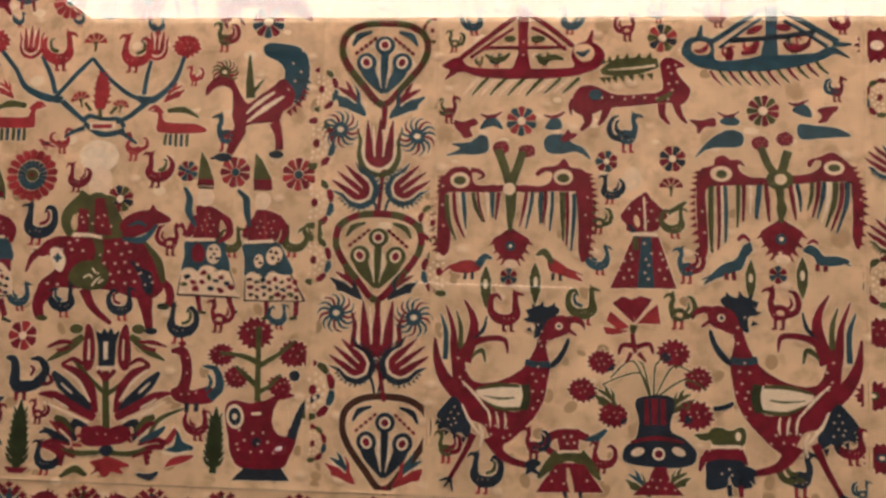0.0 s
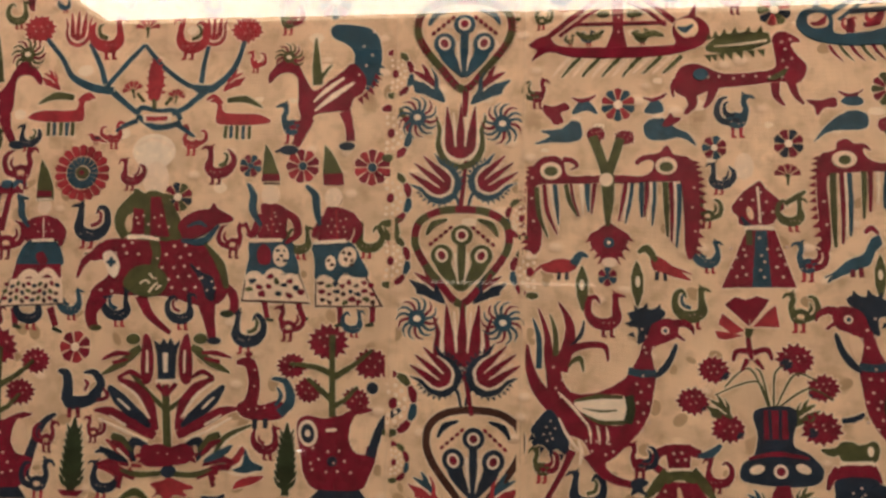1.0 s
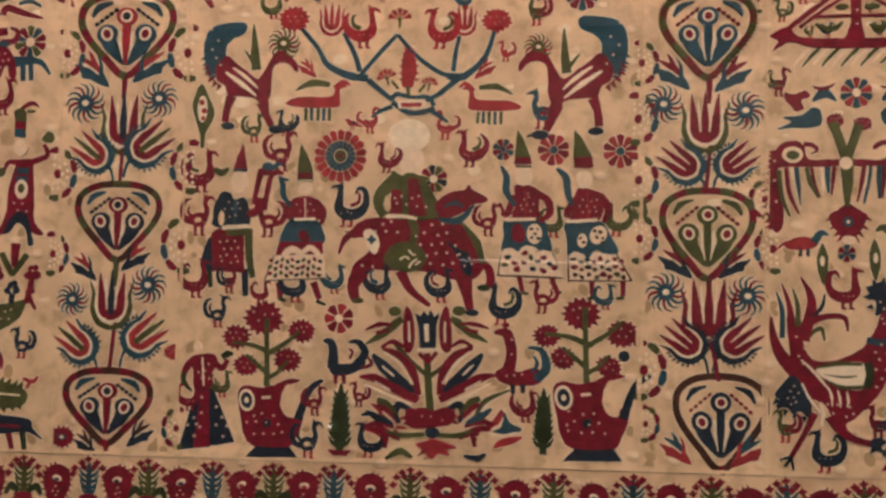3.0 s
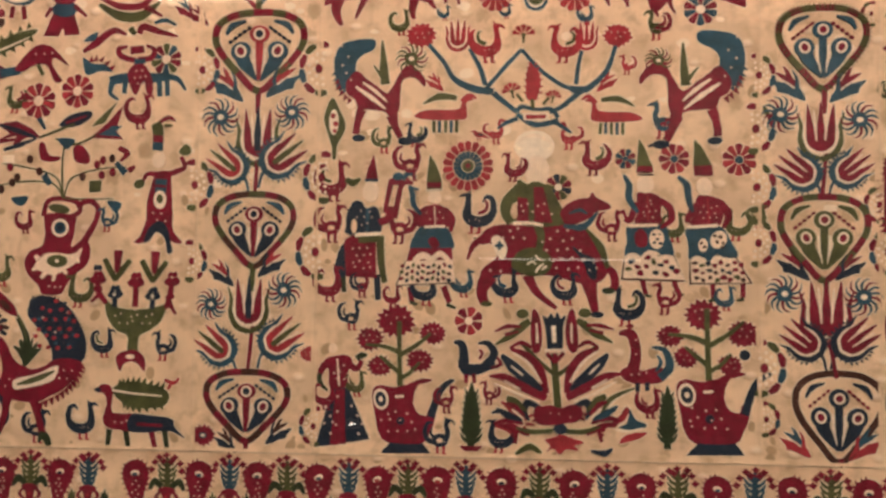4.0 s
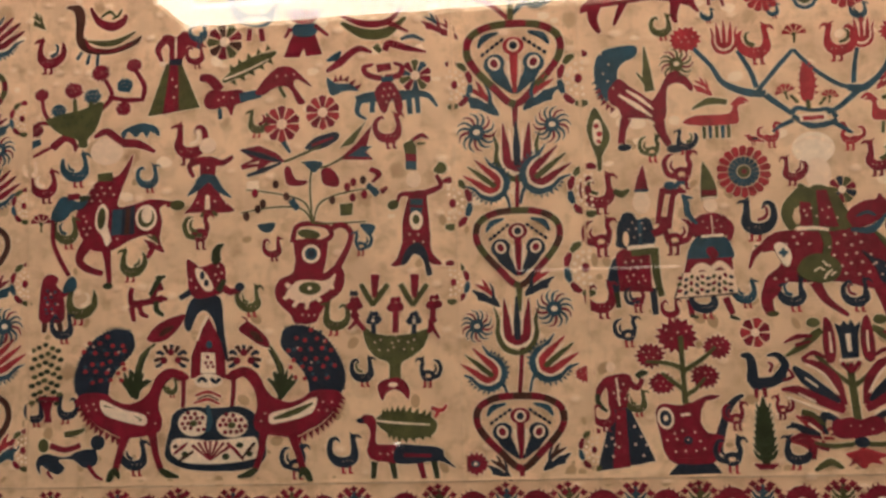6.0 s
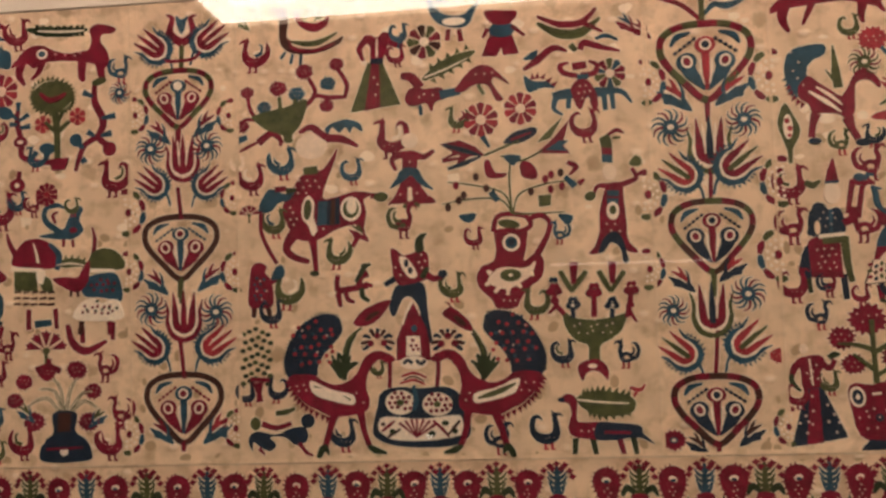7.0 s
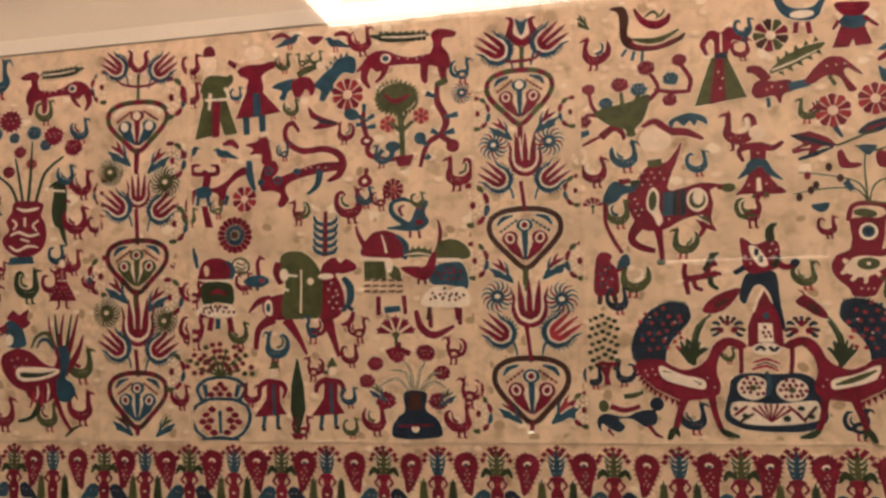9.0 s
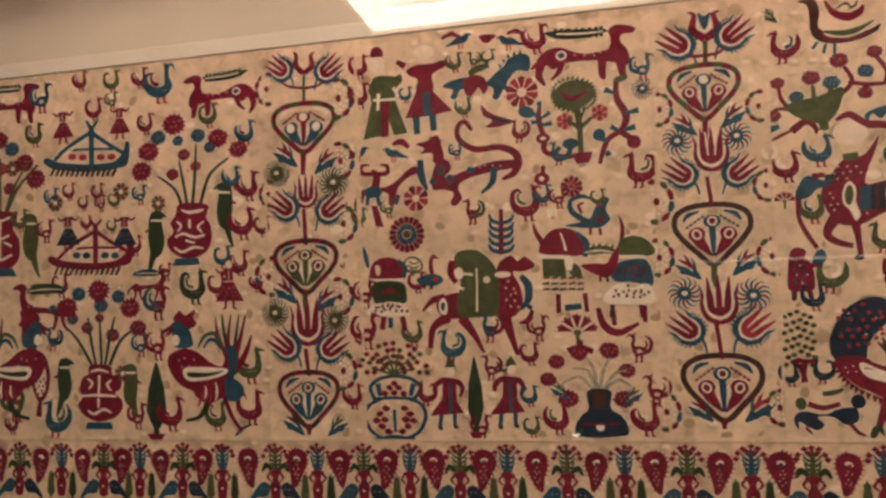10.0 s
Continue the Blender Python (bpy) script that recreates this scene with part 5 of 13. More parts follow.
shape(RED, [(-22.5, 25.5), (-14.3, 38.2), (-5.5, 45.3), (2.2, 50.6), (7.9, 43.3), (15.7, 36.7), (23.5, 27.8), (16.9, 19.7), (11.5, 11.6), (-14, 10.9), (-16.3, 17.7)])
line(GREEN, [(23.5, 30.1), (33.4, 36), (42.2, 41.9)], [2.8, 5.5, 2.2])
oval(LINEN, -6.3, 21.4, 2.8, 6.1, rot=15)
line(NAVY, [(-14.1, 17.7), (-8.4, 10), (-6.1, 3.2)], [2.2, 5.5, 2.8])
line(GREEN, [(-7.3, 5.5), (-7.1, -7)], [5, 5])
line(CREAM, [(0.1, 45.4), (1.4, 28.4), (2.1, 12.5)], [1.9, 1.9])
line(CREAM, [(-11.7, 7.6), (1.6, 9.1), (13.7, 7.7)], [3.3, 3.3])
dots(KNOT, -17.4, -23.1, 11.1, 21, 10, 1.2)
dots(KNOT, 19.5, -22, 8.9, 21, 10, 1.2)
dots(KNOT, 3.6, -22.4, 5, 22.1, 8.3, 1.1)
dots(KNOT, 0.2, 28.3, 17.7, 13.3, 10, 1.1)
finish()
hen(0.072, 1.651, 21.6, GREEN, flip=True)
hen(0.069, 1.579, 27.5, RED, wing=GREEN)
hen(0.249, 1.558, 38.4, TEAL, wing=NAVY)
hen(0.233, 1.5, 27.6, NAVY, flip=True)
hen(0.222, 1.469, 27.5, GREEN, flip=True)
hen(0.297, 1.468, 29.7, GREEN)
hen(0.224, 1.429, 28.6, TEAL)
hen(0.309, 1.426, 34.1, TEAL, wing=RED, flip=True)
hen(0.134, 1.375, 38.5, RED)
hen(0.21, 1.383, 36.3, GREEN, wing=TEAL)
hen(0.301, 1.381, 34.1, GREEN, flip=True)
hen(0.397, 1.387, 39.6, RED, flip=True)
hen(0.453, 1.605, 24.0, RED, wing=TEAL)
hen(0.459, 1.674, 24.2, RED)
hen(0.163, 1.246, 30.8, RED, wing=NAVY, flip=True)
hen(0.114, 1.216, 38.5, NAVY, wing=GREEN, flip=True)
hen(0.416, 1.229, 41.8, NAVY, wing=GREEN)
hen(0.077, 1.239, 29.7, GREEN, wing=RED, flip=True)
hen(0.465, 1.258, 34.1, RED)
hen(0.229, 1.236, 28.6, RED, flip=True)
hen(0.473, 1.216, 20.0, TEAL)
hen(0.248, 1.667, 27.5, RED)
hen(0.092, 1.672, 27.5, TEAL)
hen(0.19, 1.674, 27.5, TEAL, flip=True)
hen(0.338, 1.682, 27.5, RED)
hen(0.279, 1.682, 19.8, TEAL)
rosette(0.143, 1.568, 15.4, n=10, cols=(ROSE, TEAL), heart=CREAM)
rosette(0.382, 1.582, 16.0, n=11, cols=(RED, GREEN), heart=CREAM)
rosette(0.283, 1.656, 14.8, n=9, cols=(ROSE, GREEN, NAVY), heart=CREAM)
rosette(0.229, 1.528, 11.0, n=7, cols=(RED, TEAL), heart=CREAM)
rosette(0.294, 1.532, 13.2, n=8, cols=(RED, NAVY), heart=CREAM)
carnation(0.293, 1.506, 24.2, RED, GREEN)
begin("pointed_leaf", 0.111, 1.4)
leaf(GREEN, 0.0, 19.0, 1.0, -23.0, 11)
oval(CREAM, 0.0, 1.0, 2.2, 5)
finish()
begin("pointed_leaf", 0.161, 1.404)
leaf(GREEN, -1.0, 20.0, 0.0, -22.0, 11)
oval(CREAM, 0.0, 1.0, 2.2, 5)
finish()
begin("pointed_leaf", 0.37, 1.414)
leaf(GREEN, 0.0, 19.0, 0.0, -22.0, 10)
oval(CREAM, 0.0, 1.0, 2, 4.5)
finish()
begin("pointed_leaf", 0.419, 1.418)
leaf(GREEN, 0.0, 19.0, 0.0, -22.0, 11)
oval(CREAM, 0.0, 1.0, 2.2, 5)
finish()
begin("fan_flower", 0.26, 1.38, label="crimson fan-shaped flower")
poly(RED, [(-2.0, -13.0), (-23.0, 6.0), (-14.0, 13.0), (-3.0, 10.0)])
poly(RED, [(-1.0, -12.0), (-4.0, 11.0), (5.0, 14.0), (16.0, 11.0)])
poly(ROSE, [(1.0, -13.0), (13.0, 0.0), (21.0, 6.0), (24.0, -13.0)])
poly(ROSE, [(-6.0, -17.0), (-25.0, -2.0), (-29.0, -11.0), (-17.0, -20.0)])
poly(ROSE, [(-7.0, -21.0), (-32.0, -17.0), (-29.0, -24.0), (-22.0, -25.0)])
line(GREEN, [(-2.0, -15.0), (-3.0, -23.0)], [7.7, 3.3])
line(RED, [(-3.0, -23.0), (-2.0, -34.0), (0.0, -42.0)], [3.9, 5, 2.8])
line(RED, [(-2.0, -35.0), (-13.0, -35.0), (-16.0, -44.0)], [5, 4.4, 2.2])
line(RED, [(1.0, -36.0), (13.0, -33.0), (17.0, -42.0)], [5, 4.4, 2.2])
line(RED, [(-4.0, -42.0), (-9.0, -52.0)], [4.4, 1.7])
line(RED, [(3.0, -42.0), (10.0, -50.0)], [4.4, 1.7])
finish()
begin("flower_vase", 0.283, 1.249, label="dark blue vase with crimson panels and flowers")
line(GREEN, [(-9.0, 47.0), (-20.0, 70.0), (-55.0, 57.0)], [1.6, 1.6, 1.1])
line(GREEN, [(-9.0, 47.0), (-25.0, 81.0), (-47.0, 64.0)], [1.6, 1.6, 1.1])
line(GREEN, [(-8.0, 47.0), (-15.0, 76.0), (-20.0, 81.0)], [1.6, 1.6, 1.1])
line(GREEN, [(-5.0, 48.0), (-4.0, 76.0), (4.0, 85.0)], [1.6, 1.6, 1.1])
line(GREEN, [(-3.0, 48.0), (13.0, 77.0), (32.0, 72.0)], [1.6, 1.6, 1.1])
line(GREEN, [(-1.0, 48.0), (24.0, 65.0), (45.0, 56.0)], [1.6, 1.6, 1.1])
shape(NAVY, [(-21.0, 45.0), (13.0, 47.0), (11.0, 17.0), (24.0, 9.0), (36.0, -4.0), (31.0, -16.0), (8.0, -20.0), (-30.0, -17.0), (-33.0, -4.0), (-22.0, 7.0), (-19.0, 23.0)])
poly(RED, [(-14.0, 45.0), (6.0, 46.0), (7.0, 21.0), (-14.0, 20.0)])
line(NAVY, [(-9.0, 45.0), (-8.0, 20.0)], [2.7, 2.7])
line(NAVY, [(0.0, 46.0), (0.0, 21.0)], [2.7, 2.7])
line(RED, [(-27.0, 3.0), (-3.0, 8.0), (24.0, 5.0)], [2.2, 4.4, 2.2])
oval(STRAW, -20.0, -6.0, 6.6, 3.8, rot=20)
oval(STRAW, 19.0, -4.0, 6.6, 3.8, rot=-20)
oval(CREAM, 0.0, -7.0, 6)
oval(RED, 0.0, -7.0, 3.8)
poly(RED, [(-4.0, -20.0), (7.0, -19.0), (11.0, -32.0), (24.0, -45.0), (-24.0, -47.0), (-9.0, -33.0)])
dots(KNOT, 0.0, -38.0, 16.5, 7.7, 7.7, 1)
finish()
peony(0.227, 1.328, 28.6, RED)
peony(0.235, 1.324, 12.1, NAVY)
peony(0.297, 1.339, 33.0, RED)
peony(0.289, 1.335, 12.1, NAVY)
peony(0.32, 1.315, 28.0, RED)
peony(0.313, 1.31, 12.1, NAVY)
peony(0.209, 1.3, 28.6, RED)
peony(0.216, 1.296, 12.1, NAVY)
peony(0.318, 1.28, 35.2, RED)
peony(0.31, 1.276, 11.0, NAVY)
peony(0.239, 1.277, 29.7, RED)
peony(0.247, 1.273, 12.1, NAVY)
leaf_bird(0.233, 1.293, 25.3, GREEN, GREEN)
leaf_bird(0.304, 1.292, 25.0, GREEN, GREEN, flip=True)
leaf_bird(0.264, 1.213, 24.2, GREEN, TEAL)
leaf_bird(0.302, 1.218, 22.0, GREEN, GREEN, flip=True)
smear(0.198, 1.283, 7.2)
smear(0.376, 1.326, 7.2)
smear(0.149, 1.265, 7.2)
smear(0.327, 1.62, 7.2)
smear(0.227, 1.209, 7.2)
smear(0.176, 1.293, 7.1)
smear(0.309, 1.39, 7.2)
smear(0.117, 1.392, 7.8)
smear(0.339, 1.319, 6.5)
smear(0.155, 1.21, 7.2)
smear(0.355, 1.21, 6.5)
smear(0.21, 1.395, 7.2)
smear(0.451, 1.337, 7.2)
smear(0.387, 1.206, 6.5)

# ---- rider panel ----


def plume_beast(x, z, s=1.0, flip=False):
    begin("peacock_horse", x, z, s, flip, label="crimson beast with a teal plumed tail")
    shape(TEAL, [(-8.3, 56.3), (-32.3, 54), (-44, 47), (-48.8, 32.3), (-48.1, 17.6), (-43.3, 4.7), (-35.9, 0), (-29, 5.8), (-24.5, 14.6), (-24, 29.3), (-16.6, 38.1), (-4.8, 43.9), (-2.1, 51.5)])
    teeth(TEAL, [(-47.7, 20.5), (-43.4, 5.8), (-35.8, -2.4)], 5, 5.4, 4.8, -1)
    teeth(RED, [(-44.8, 10.5), (-39.4, -3.5), (-29.4, -12.9)], 5, 6, 5.4, -1)
    shape(RED, [(-21.8, 19.9), (-29.4, 15.2), (-35, 5.8), (-33.3, -5.9), (-24.6, -11.7), (-20, -22.2), (-5, -23.3), (10, -26.2), (16.9, -36), (22, -29.1), (25.7, -18.6), (25.8, -5.8), (27.6, 8.2), (36.3, 12.8), (44.7, 10.5), (52.7, 2.4), (53.5, 10.5), (45.5, 20.4), (37.6, 25.1), (28.8, 22.2), (23.3, 12.8), (17.7, 2.9), (10.9, -4.7), (-0.1, 2.9), (-12.4, 11.7)])
    line(CREAM, [(-24, 2.3), (-5.5, -10.5), (10.5, -23.3)], [2.4, 5.4, 1.2])
    line(CREAM, [(-15.8, 7), (-1, -3.5), (11.9, -15.1)], [1.8, 4.2, 1.2])
    line(RED, [(-16.9, -23.4), (-21.2, -36.2), (-22.9, -50.2)], [10.7, 7.2, 7.8])
    oval(NAVY, -19.8, -54.8, 7.2, 3.6)
    line(RED, [(17.3, -30.2), (20.7, -41.8), (27.2, -54.5)], [13.1, 7.8, 6.6])
    oval(NAVY, 32.6, -58.5, 8.3, 4.2)
    line(NAVY, [(36.7, -57.9), (45.1, -60.2)], [3, 1.2])
    dots(KNOT, -37.2, 29.3, 8.3, 22.7, 11.9, 1.1)
    dots(KNOT, -27, 2.9, 5.4, 8.3, 8.3, 1.1)
    finish()


plume_beast(-0.474, 1.587)
plume_beast(-0.131, 1.587, 1.07, flip=True)
swirl(-0.436, 1.62, 18.2, col=GREEN, tip=RED)
swirl(-0.169, 1.615, 14.8, col=GREEN, tip=RED)
begin("tall_leaf", -0.469, 1.612)
line(GREEN, [(0.0, 29.0), (2.0, 0.0), (4.0, -20.0)], [1.3, 9.1, 10.4])
line(GREEN, [(4.0, -17.0), (-9.0, 1.0)], [5.8, 1.3])
finish()
begin("tall_leaf", -0.143, 1.607)
line(GREEN, [(0.0, 27.0), (1.0, 0.0), (3.0, -19.0)], [1.2, 8.4, 9.6])
line(GREEN, [(3.0, -16.0), (16.0, 1.0)], [5.4, 1.2])
finish()
begin("anchor_tree", -0.296, 1.585, label="teal branching tree with crimson flowers")
line(TEAL, [(-123.0, 53.0), (-104.0, 31.0), (-92.0, 12.0), (-70.0, 1.0), (-49.0, -2.0)], [4.7, 4.7, 6.1, 8.4, 7.5])
line(TEAL, [(-76.0, 46.0), (-64.0, 24.0), (-58.0, 5.0)], [4.2, 5.1, 5.6])
line(TEAL, [(-58.0, 0.0), (-36.0, 26.0), (-19.0, 44.0)], [4.7, 4.7, 4.2])
line(TEAL, [(-19.0, 44.0), (1.0, 22.0), (22.0, 6.0), (34.0, 1.0)], [4.2, 4.2, 4.7, 4.7])
line(TEAL, [(34.0, 1.0), (43.0, -1.0), (55.0, 2.0), (73.0, 21.0), (82.0, 47.0)], [6.6, 8.4, 6.6, 5.1, 4.2])
line(TEAL, [(40.0, 5.0), (42.0, 24.0), (46.0, 42.0)], [4.7, 4.7, 3.7])
line(TEAL, [(46.0, -2.0), (25.0, -19.0), (12.0, -25.0)], [6.1, 5.1, 4.7])
line(TEAL, [(-49.0, -4.0), (-33.0, -17.0), (-23.0, -25.0)], [6.6, 5.1, 4.7])
line(TEAL, [(-24.0, -25.0), (-18.0, -19.0), (-3.0, -22.0), (14.0, -22.0), (21.0, -31.0)], [5.6, 4.7, 3.7, 4.7, 4.7])
line(TEAL, [(-23.0, -27.0), (-6.0, -38.0), (12.0, -37.0), (21.0, -33.0)], [4.7, 5.6, 5.6, 4.7])
line(TEAL, [(-23.0, -32.0), (-36.0, -37.0), (-44.0, -43.0)], [4.7, 3.7, 1.9])
line(TEAL, [(18.0, -36.0), (30.0, -44.0), (36.0, -48.0)], [4.7, 3.7, 1.9])
poly(CREAM, [(-17.0, -26.0), (10.0, -26.0), (11.0, -34.0), (-16.0, -34.0)])
poly(ROSE, [(-14.0, -28.0), (8.0, -28.0), (8.0, -32.0), (-13.0, -33.0)])
finish()
begin("spike_flower", -0.303, 1.595)
shape(ROSE, [(0.0, 23.0), (5.0, 14.0), (9.0, 0.0), (7.0, -15.0), (4.0, -22.0), (-5.0, -21.0), (-7.0, -9.0), (-6.0, 10.0)])
teeth(ROSE, [(-7.0, -16.0), (-6.0, 3.0), (-2.0, 20.0)], 6, 3, 3.6, 1)
teeth(ROSE, [(9.0, -16.0), (8.0, 3.0), (3.0, 19.0)], 6, 3, 3.6, -1)
line(GREEN, [(0.0, -21.0), (1.0, -31.0)], [3.6, 3.6])
line(GREEN, [(-10.0, -23.0), (-17.0, -15.0)], [2.4, 2.4])
line(GREEN, [(12.0, -26.0), (18.0, -19.0)], [2.4, 2.4])
finish()
carnation(-0.326, 1.586, 21.6, ROSE, GREEN, rot=15)
carnation(-0.28, 1.579, 18.0, ROSE, GREEN, rot=-10)
carnation(-0.313, 1.649, 26.0, ROSE, GREEN)
peony(-0.426, 1.646, 33.8, ROSE)
peony(-0.212, 1.643, 31.2, ROSE)
tulip(-0.385, 1.646, 36.4, ROSE, ROSE)
tulip(-0.245, 1.644, 33.6, ROSE, ROSE)
tulip(-0.3, 1.69, 36.0, TEAL, GREEN)
hen(-0.351, 1.637, 41.6, ROSE, wing=GREEN)
hen(-0.27, 1.635, 39.6, ROSE, wing=GREEN, flip=True)
hen(-0.448, 1.661, 27.3, GREEN)
hen(-0.4, 1.671, 15.6, TEAL)
hen(-0.332, 1.672, 15.6, TEAL)
hen(-0.245, 1.666, 20.4, TEAL)
hen(-0.171, 1.654, 31.2, GREEN, wing=RED, flip=True)
hen(-0.202, 1.611, 20.4, ROSE, wing=CREAM, flip=True)
leaf_bird(-0.41, 1.594, 20.4, ROSE, ROSE)
leaf_bird(-0.223, 1.593, 21.6, ROSE, ROSE, flip=True)
rosette(-0.344, 1.691, 19.2, n=12, cols=(ROSE,), heart=TEAL)
rosette(-0.258, 1.691, 20.4, n=12, cols=(ROSE,), heart=TEAL)
rosette(-0.125, 1.67, 17.6, n=10, cols=(RED, TEAL), heart=CREAM)
begin("spotted_beast", -0.477, 1.693, label="crimson beast along the top edge")
shape(RED, [(-61.0, -11.0), (-45.0, 6.0), (-19.0, 13.0), (26.0, 14.0), (64.0, 14.0), (67.0, 4.0), (58.0, -9.0), (45.0, -6.0), (20.0, -1.0), (-6.0, -3.0), (-35.0, -6.0)])
line(RED, [(-41.0, 1.0), (-45.0, -18.0), (-38.0, -34.0)], [15.6, 10.4, 3.9])
line(RED, [(-11.0, 0.0), (-18.0, -16.0), (-23.0, -27.0)], [9.1, 5.9, 2])
line(RED, [(44.0, -2.0), (41.0, -18.0), (43.0, -28.0)], [11.7, 7.8, 3.3])
line(RED, [(56.0, 4.0), (61.0, -9.0), (67.0, -17.0)], [10.4, 5.9, 2.6])
finish()
begin("spotted_beast", -0.116, 1.686)
shape(RED, [(-64.0, 15.0), (-29.0, 16.0), (18.0, 12.0), (35.0, -1.0), (38.0, -14.0), (29.0, -12.0), (18.0, -8.0), (-5.0, -1.0), (-35.0, -1.0), (-53.0, -17.0), (-62.0, -13.0)])
line(RED, [(-58.0, 5.0), (-57.0, -13.0), (-53.0, -23.0)], [8.8, 5.5, 1.6])
line(RED, [(-38.0, 5.0), (-41.0, -8.0), (-35.0, -20.0)], [7.7, 4.4, 1.6])
finish()
begin("hoopoe_legs", -0.394, 1.69)
line(TEAL, [(-19.0, 20.0), (0.0, 5.0), (22.0, 15.0)], [12, 15.6, 7.2])
line(RED, [(-5.0, 3.0), (-5.0, -8.0)], [3.6, 3.6])
line(RED, [(7.0, 3.0), (10.0, -10.0)], [3.6, 3])
finish()
begin("hoopoe_legs", -0.219, 1.69)
line(RED, [(-15.0, 19.0), (-6.0, -3.0), (-2.0, -14.0)], [7.2, 6, 1.8])
line(RED, [(6.0, 15.0), (15.0, -6.0), (18.0, -16.0)], [7.2, 6, 1.8])
finish()
begin("striped_beast", -0.404, 1.565, label="small crimson beast with green leaf back")
shape(ROSE, [(-28.0, -9.0), (-15.0, -2.0), (10.0, -2.0), (22.0, 0.0), (27.0, 13.0), (38.0, 9.0), (30.0, 6.0), (30.0, -10.0), (22.0, -13.0), (-9.0, -13.0)])
line(ROSE, [(25.0, 6.0), (33.0, 14.0), (41.0, 10.0)], [7.8, 5.8, 1.3])
line(GREEN, [(19.0, 11.0), (0.0, 13.0), (-18.0, 5.0)], [5.2, 7.8, 1.3])
line(GREEN, [(-6.0, -14.0), (-6.0, -27.0)], [3.9, 3.2])
line(TEAL, [(0.0, -14.0), (0.0, -27.0)], [3.9, 3.2])
line(GREEN, [(7.0, -14.0), (7.0, -27.0)], [3.9, 3.2])
line(TEAL, [(13.0, -14.0), (13.0, -27.0)], [3.9, 3.2])
line(GREEN, [(19.0, -14.0), (19.0, -27.0)], [3.9, 3.2])
finish()
begin("striped_beast", -0.211, 1.562, label="small crimson beast with green leaf back")
shape(ROSE, [(26.0, -10.0), (14.0, -3.0), (-9.0, -2.0), (-21.0, 0.0), (-26.0, 13.0), (-36.0, 10.0), (-28.0, 7.0), (-29.0, -9.0), (-21.0, -13.0), (8.0, -13.0)])
line(ROSE, [(-24.0, 7.0), (-32.0, 15.0), (-39.0, 11.0)], [6.6, 5, 1.1])
line(GREEN, [(-18.0, 11.0), (0.0, 12.0), (17.0, 4.0)], [4.4, 6.6, 1.1])
line(GREEN, [(5.0, -14.0), (5.0, -27.0)], [3.3, 2.8])
line(TEAL, [(-1.0, -14.0), (-1.0, -27.0)], [3.3, 2.8])
line(GREEN, [(-7.0, -14.0), (-7.0, -27.0)], [3.3, 2.8])
line(TEAL, [(-13.0, -14.0), (-13.0, -26.0)], [3.3, 2.8])
line(GREEN, [(-18.0, -14.0), (-19.0, -26.0)], [3.3, 2.8])
finish()
hen(-0.36, 1.536, 15.6, ROSE, wing=NAVY, flip=True, kind="pigeon")
hen(-0.342, 1.539, 26.0, ROSE, kind="goose")
hen(-0.263, 1.534, 28.8, ROSE, flip=True, kind="goose")
hen(-0.164, 1.551, 38.4, TEAL, wing=RED, flip=True)
hen(-0.431, 1.536, 26.0, NAVY, wing=GREEN, flip=True)
hen(-0.465, 1.53, 28.6, GREEN)
begin("eyed_leaf", -0.521, 1.555)
shape(GREEN, [(-4.0, 22.0), (5.0, 9.0), (12.0, -10.0), (4.0, -29.0), (-1.0, -35.0), (-8.0, -17.0), (-12.0, 0.0)])
oval(CREAM, -1.0, -5.0, 5.4, 14.4)
oval(ROSE, -2.0, 2.0, 3)
oval(ROSE, 1.0, -7.0, 3)
oval(ROSE, 0.0, -15.0, 2.4)
line(GREEN, [(0.0, -32.0), (0.0, -47.0)], [5.4, 3.6])
finish()
rosette(-0.372, 1.501, 27.6, n=18, cols=(ROSE,), ring=TEAL, heart=GREEN, eye=RED)
rosette(-0.274, 1.478, 14.4, n=9, cols=(RED, GREEN, NAVY), heart=CREAM)
rosette(-0.203, 1.509, 11.0, n=8, cols=(RED, TEAL))
rosette(-0.152, 1.509, 16.2, n=9, cols=(RED, ROSE))
rosette(-0.085, 1.508, 17.4, n=10, cols=(RED, ROSE), heart=TEAL)
begin("rider", -0.299, 1.429, label="crimson spotted horse with a green-coated rider")
oval(CREAM, -1.2, 93.8, 21.6, 17.1)
oval(STRAW, 1.9, 66.6, 13.1, 17.1)
line(STRAW, [(-20.3, 98.8), (-1.6, 105.7), (17.5, 97.4)], [1.7, 2.3, 1.7])
shape(RED, [(-59.9, -6.8), (-48.8, 4.7), (-28.8, 8.5), (-0.2, 6.7), (22.3, 11.6), (50.7, 6.5), (65, -4.4), (72.2, -20.9), (78.2, -37.5), (73.5, -49.8), (59.1, -55.7), (41.1, -52.8), (24.1, -47.6), (1.4, -45.9), (-21.3, -46.5), (-35.6, -45.7), (-46.2, -54.9), (-52.2, -61.2), (-58.8, -53), (-55.8, -40.5), (-43.6, -30.1), (-39.3, -20.5), (-47.6, -12.7), (-56.7, -14)])
line(RED, [(-54.7, -6.7), (-65.9, -14.8), (-72.3, -30.7)], [8, 6.8, 1.7])
line(RED, [(-48.7, -47.1), (-56.2, -63), (-53.4, -77.5)], [19.3, 12.5, 9.7])
oval(GREEN, -51.1, -78, 6.3, 2.8)
line(RED, [(-7.1, -46.1), (3.1, -64.9), (24, -81.5)], [12.5, 8, 4])
line(RED, [(57.8, -49), (61.7, -68.3), (65.5, -85.4)], [19.3, 10.8, 7.4])
oval(NAVY, 67.3, -87.5, 6.8, 3.4)
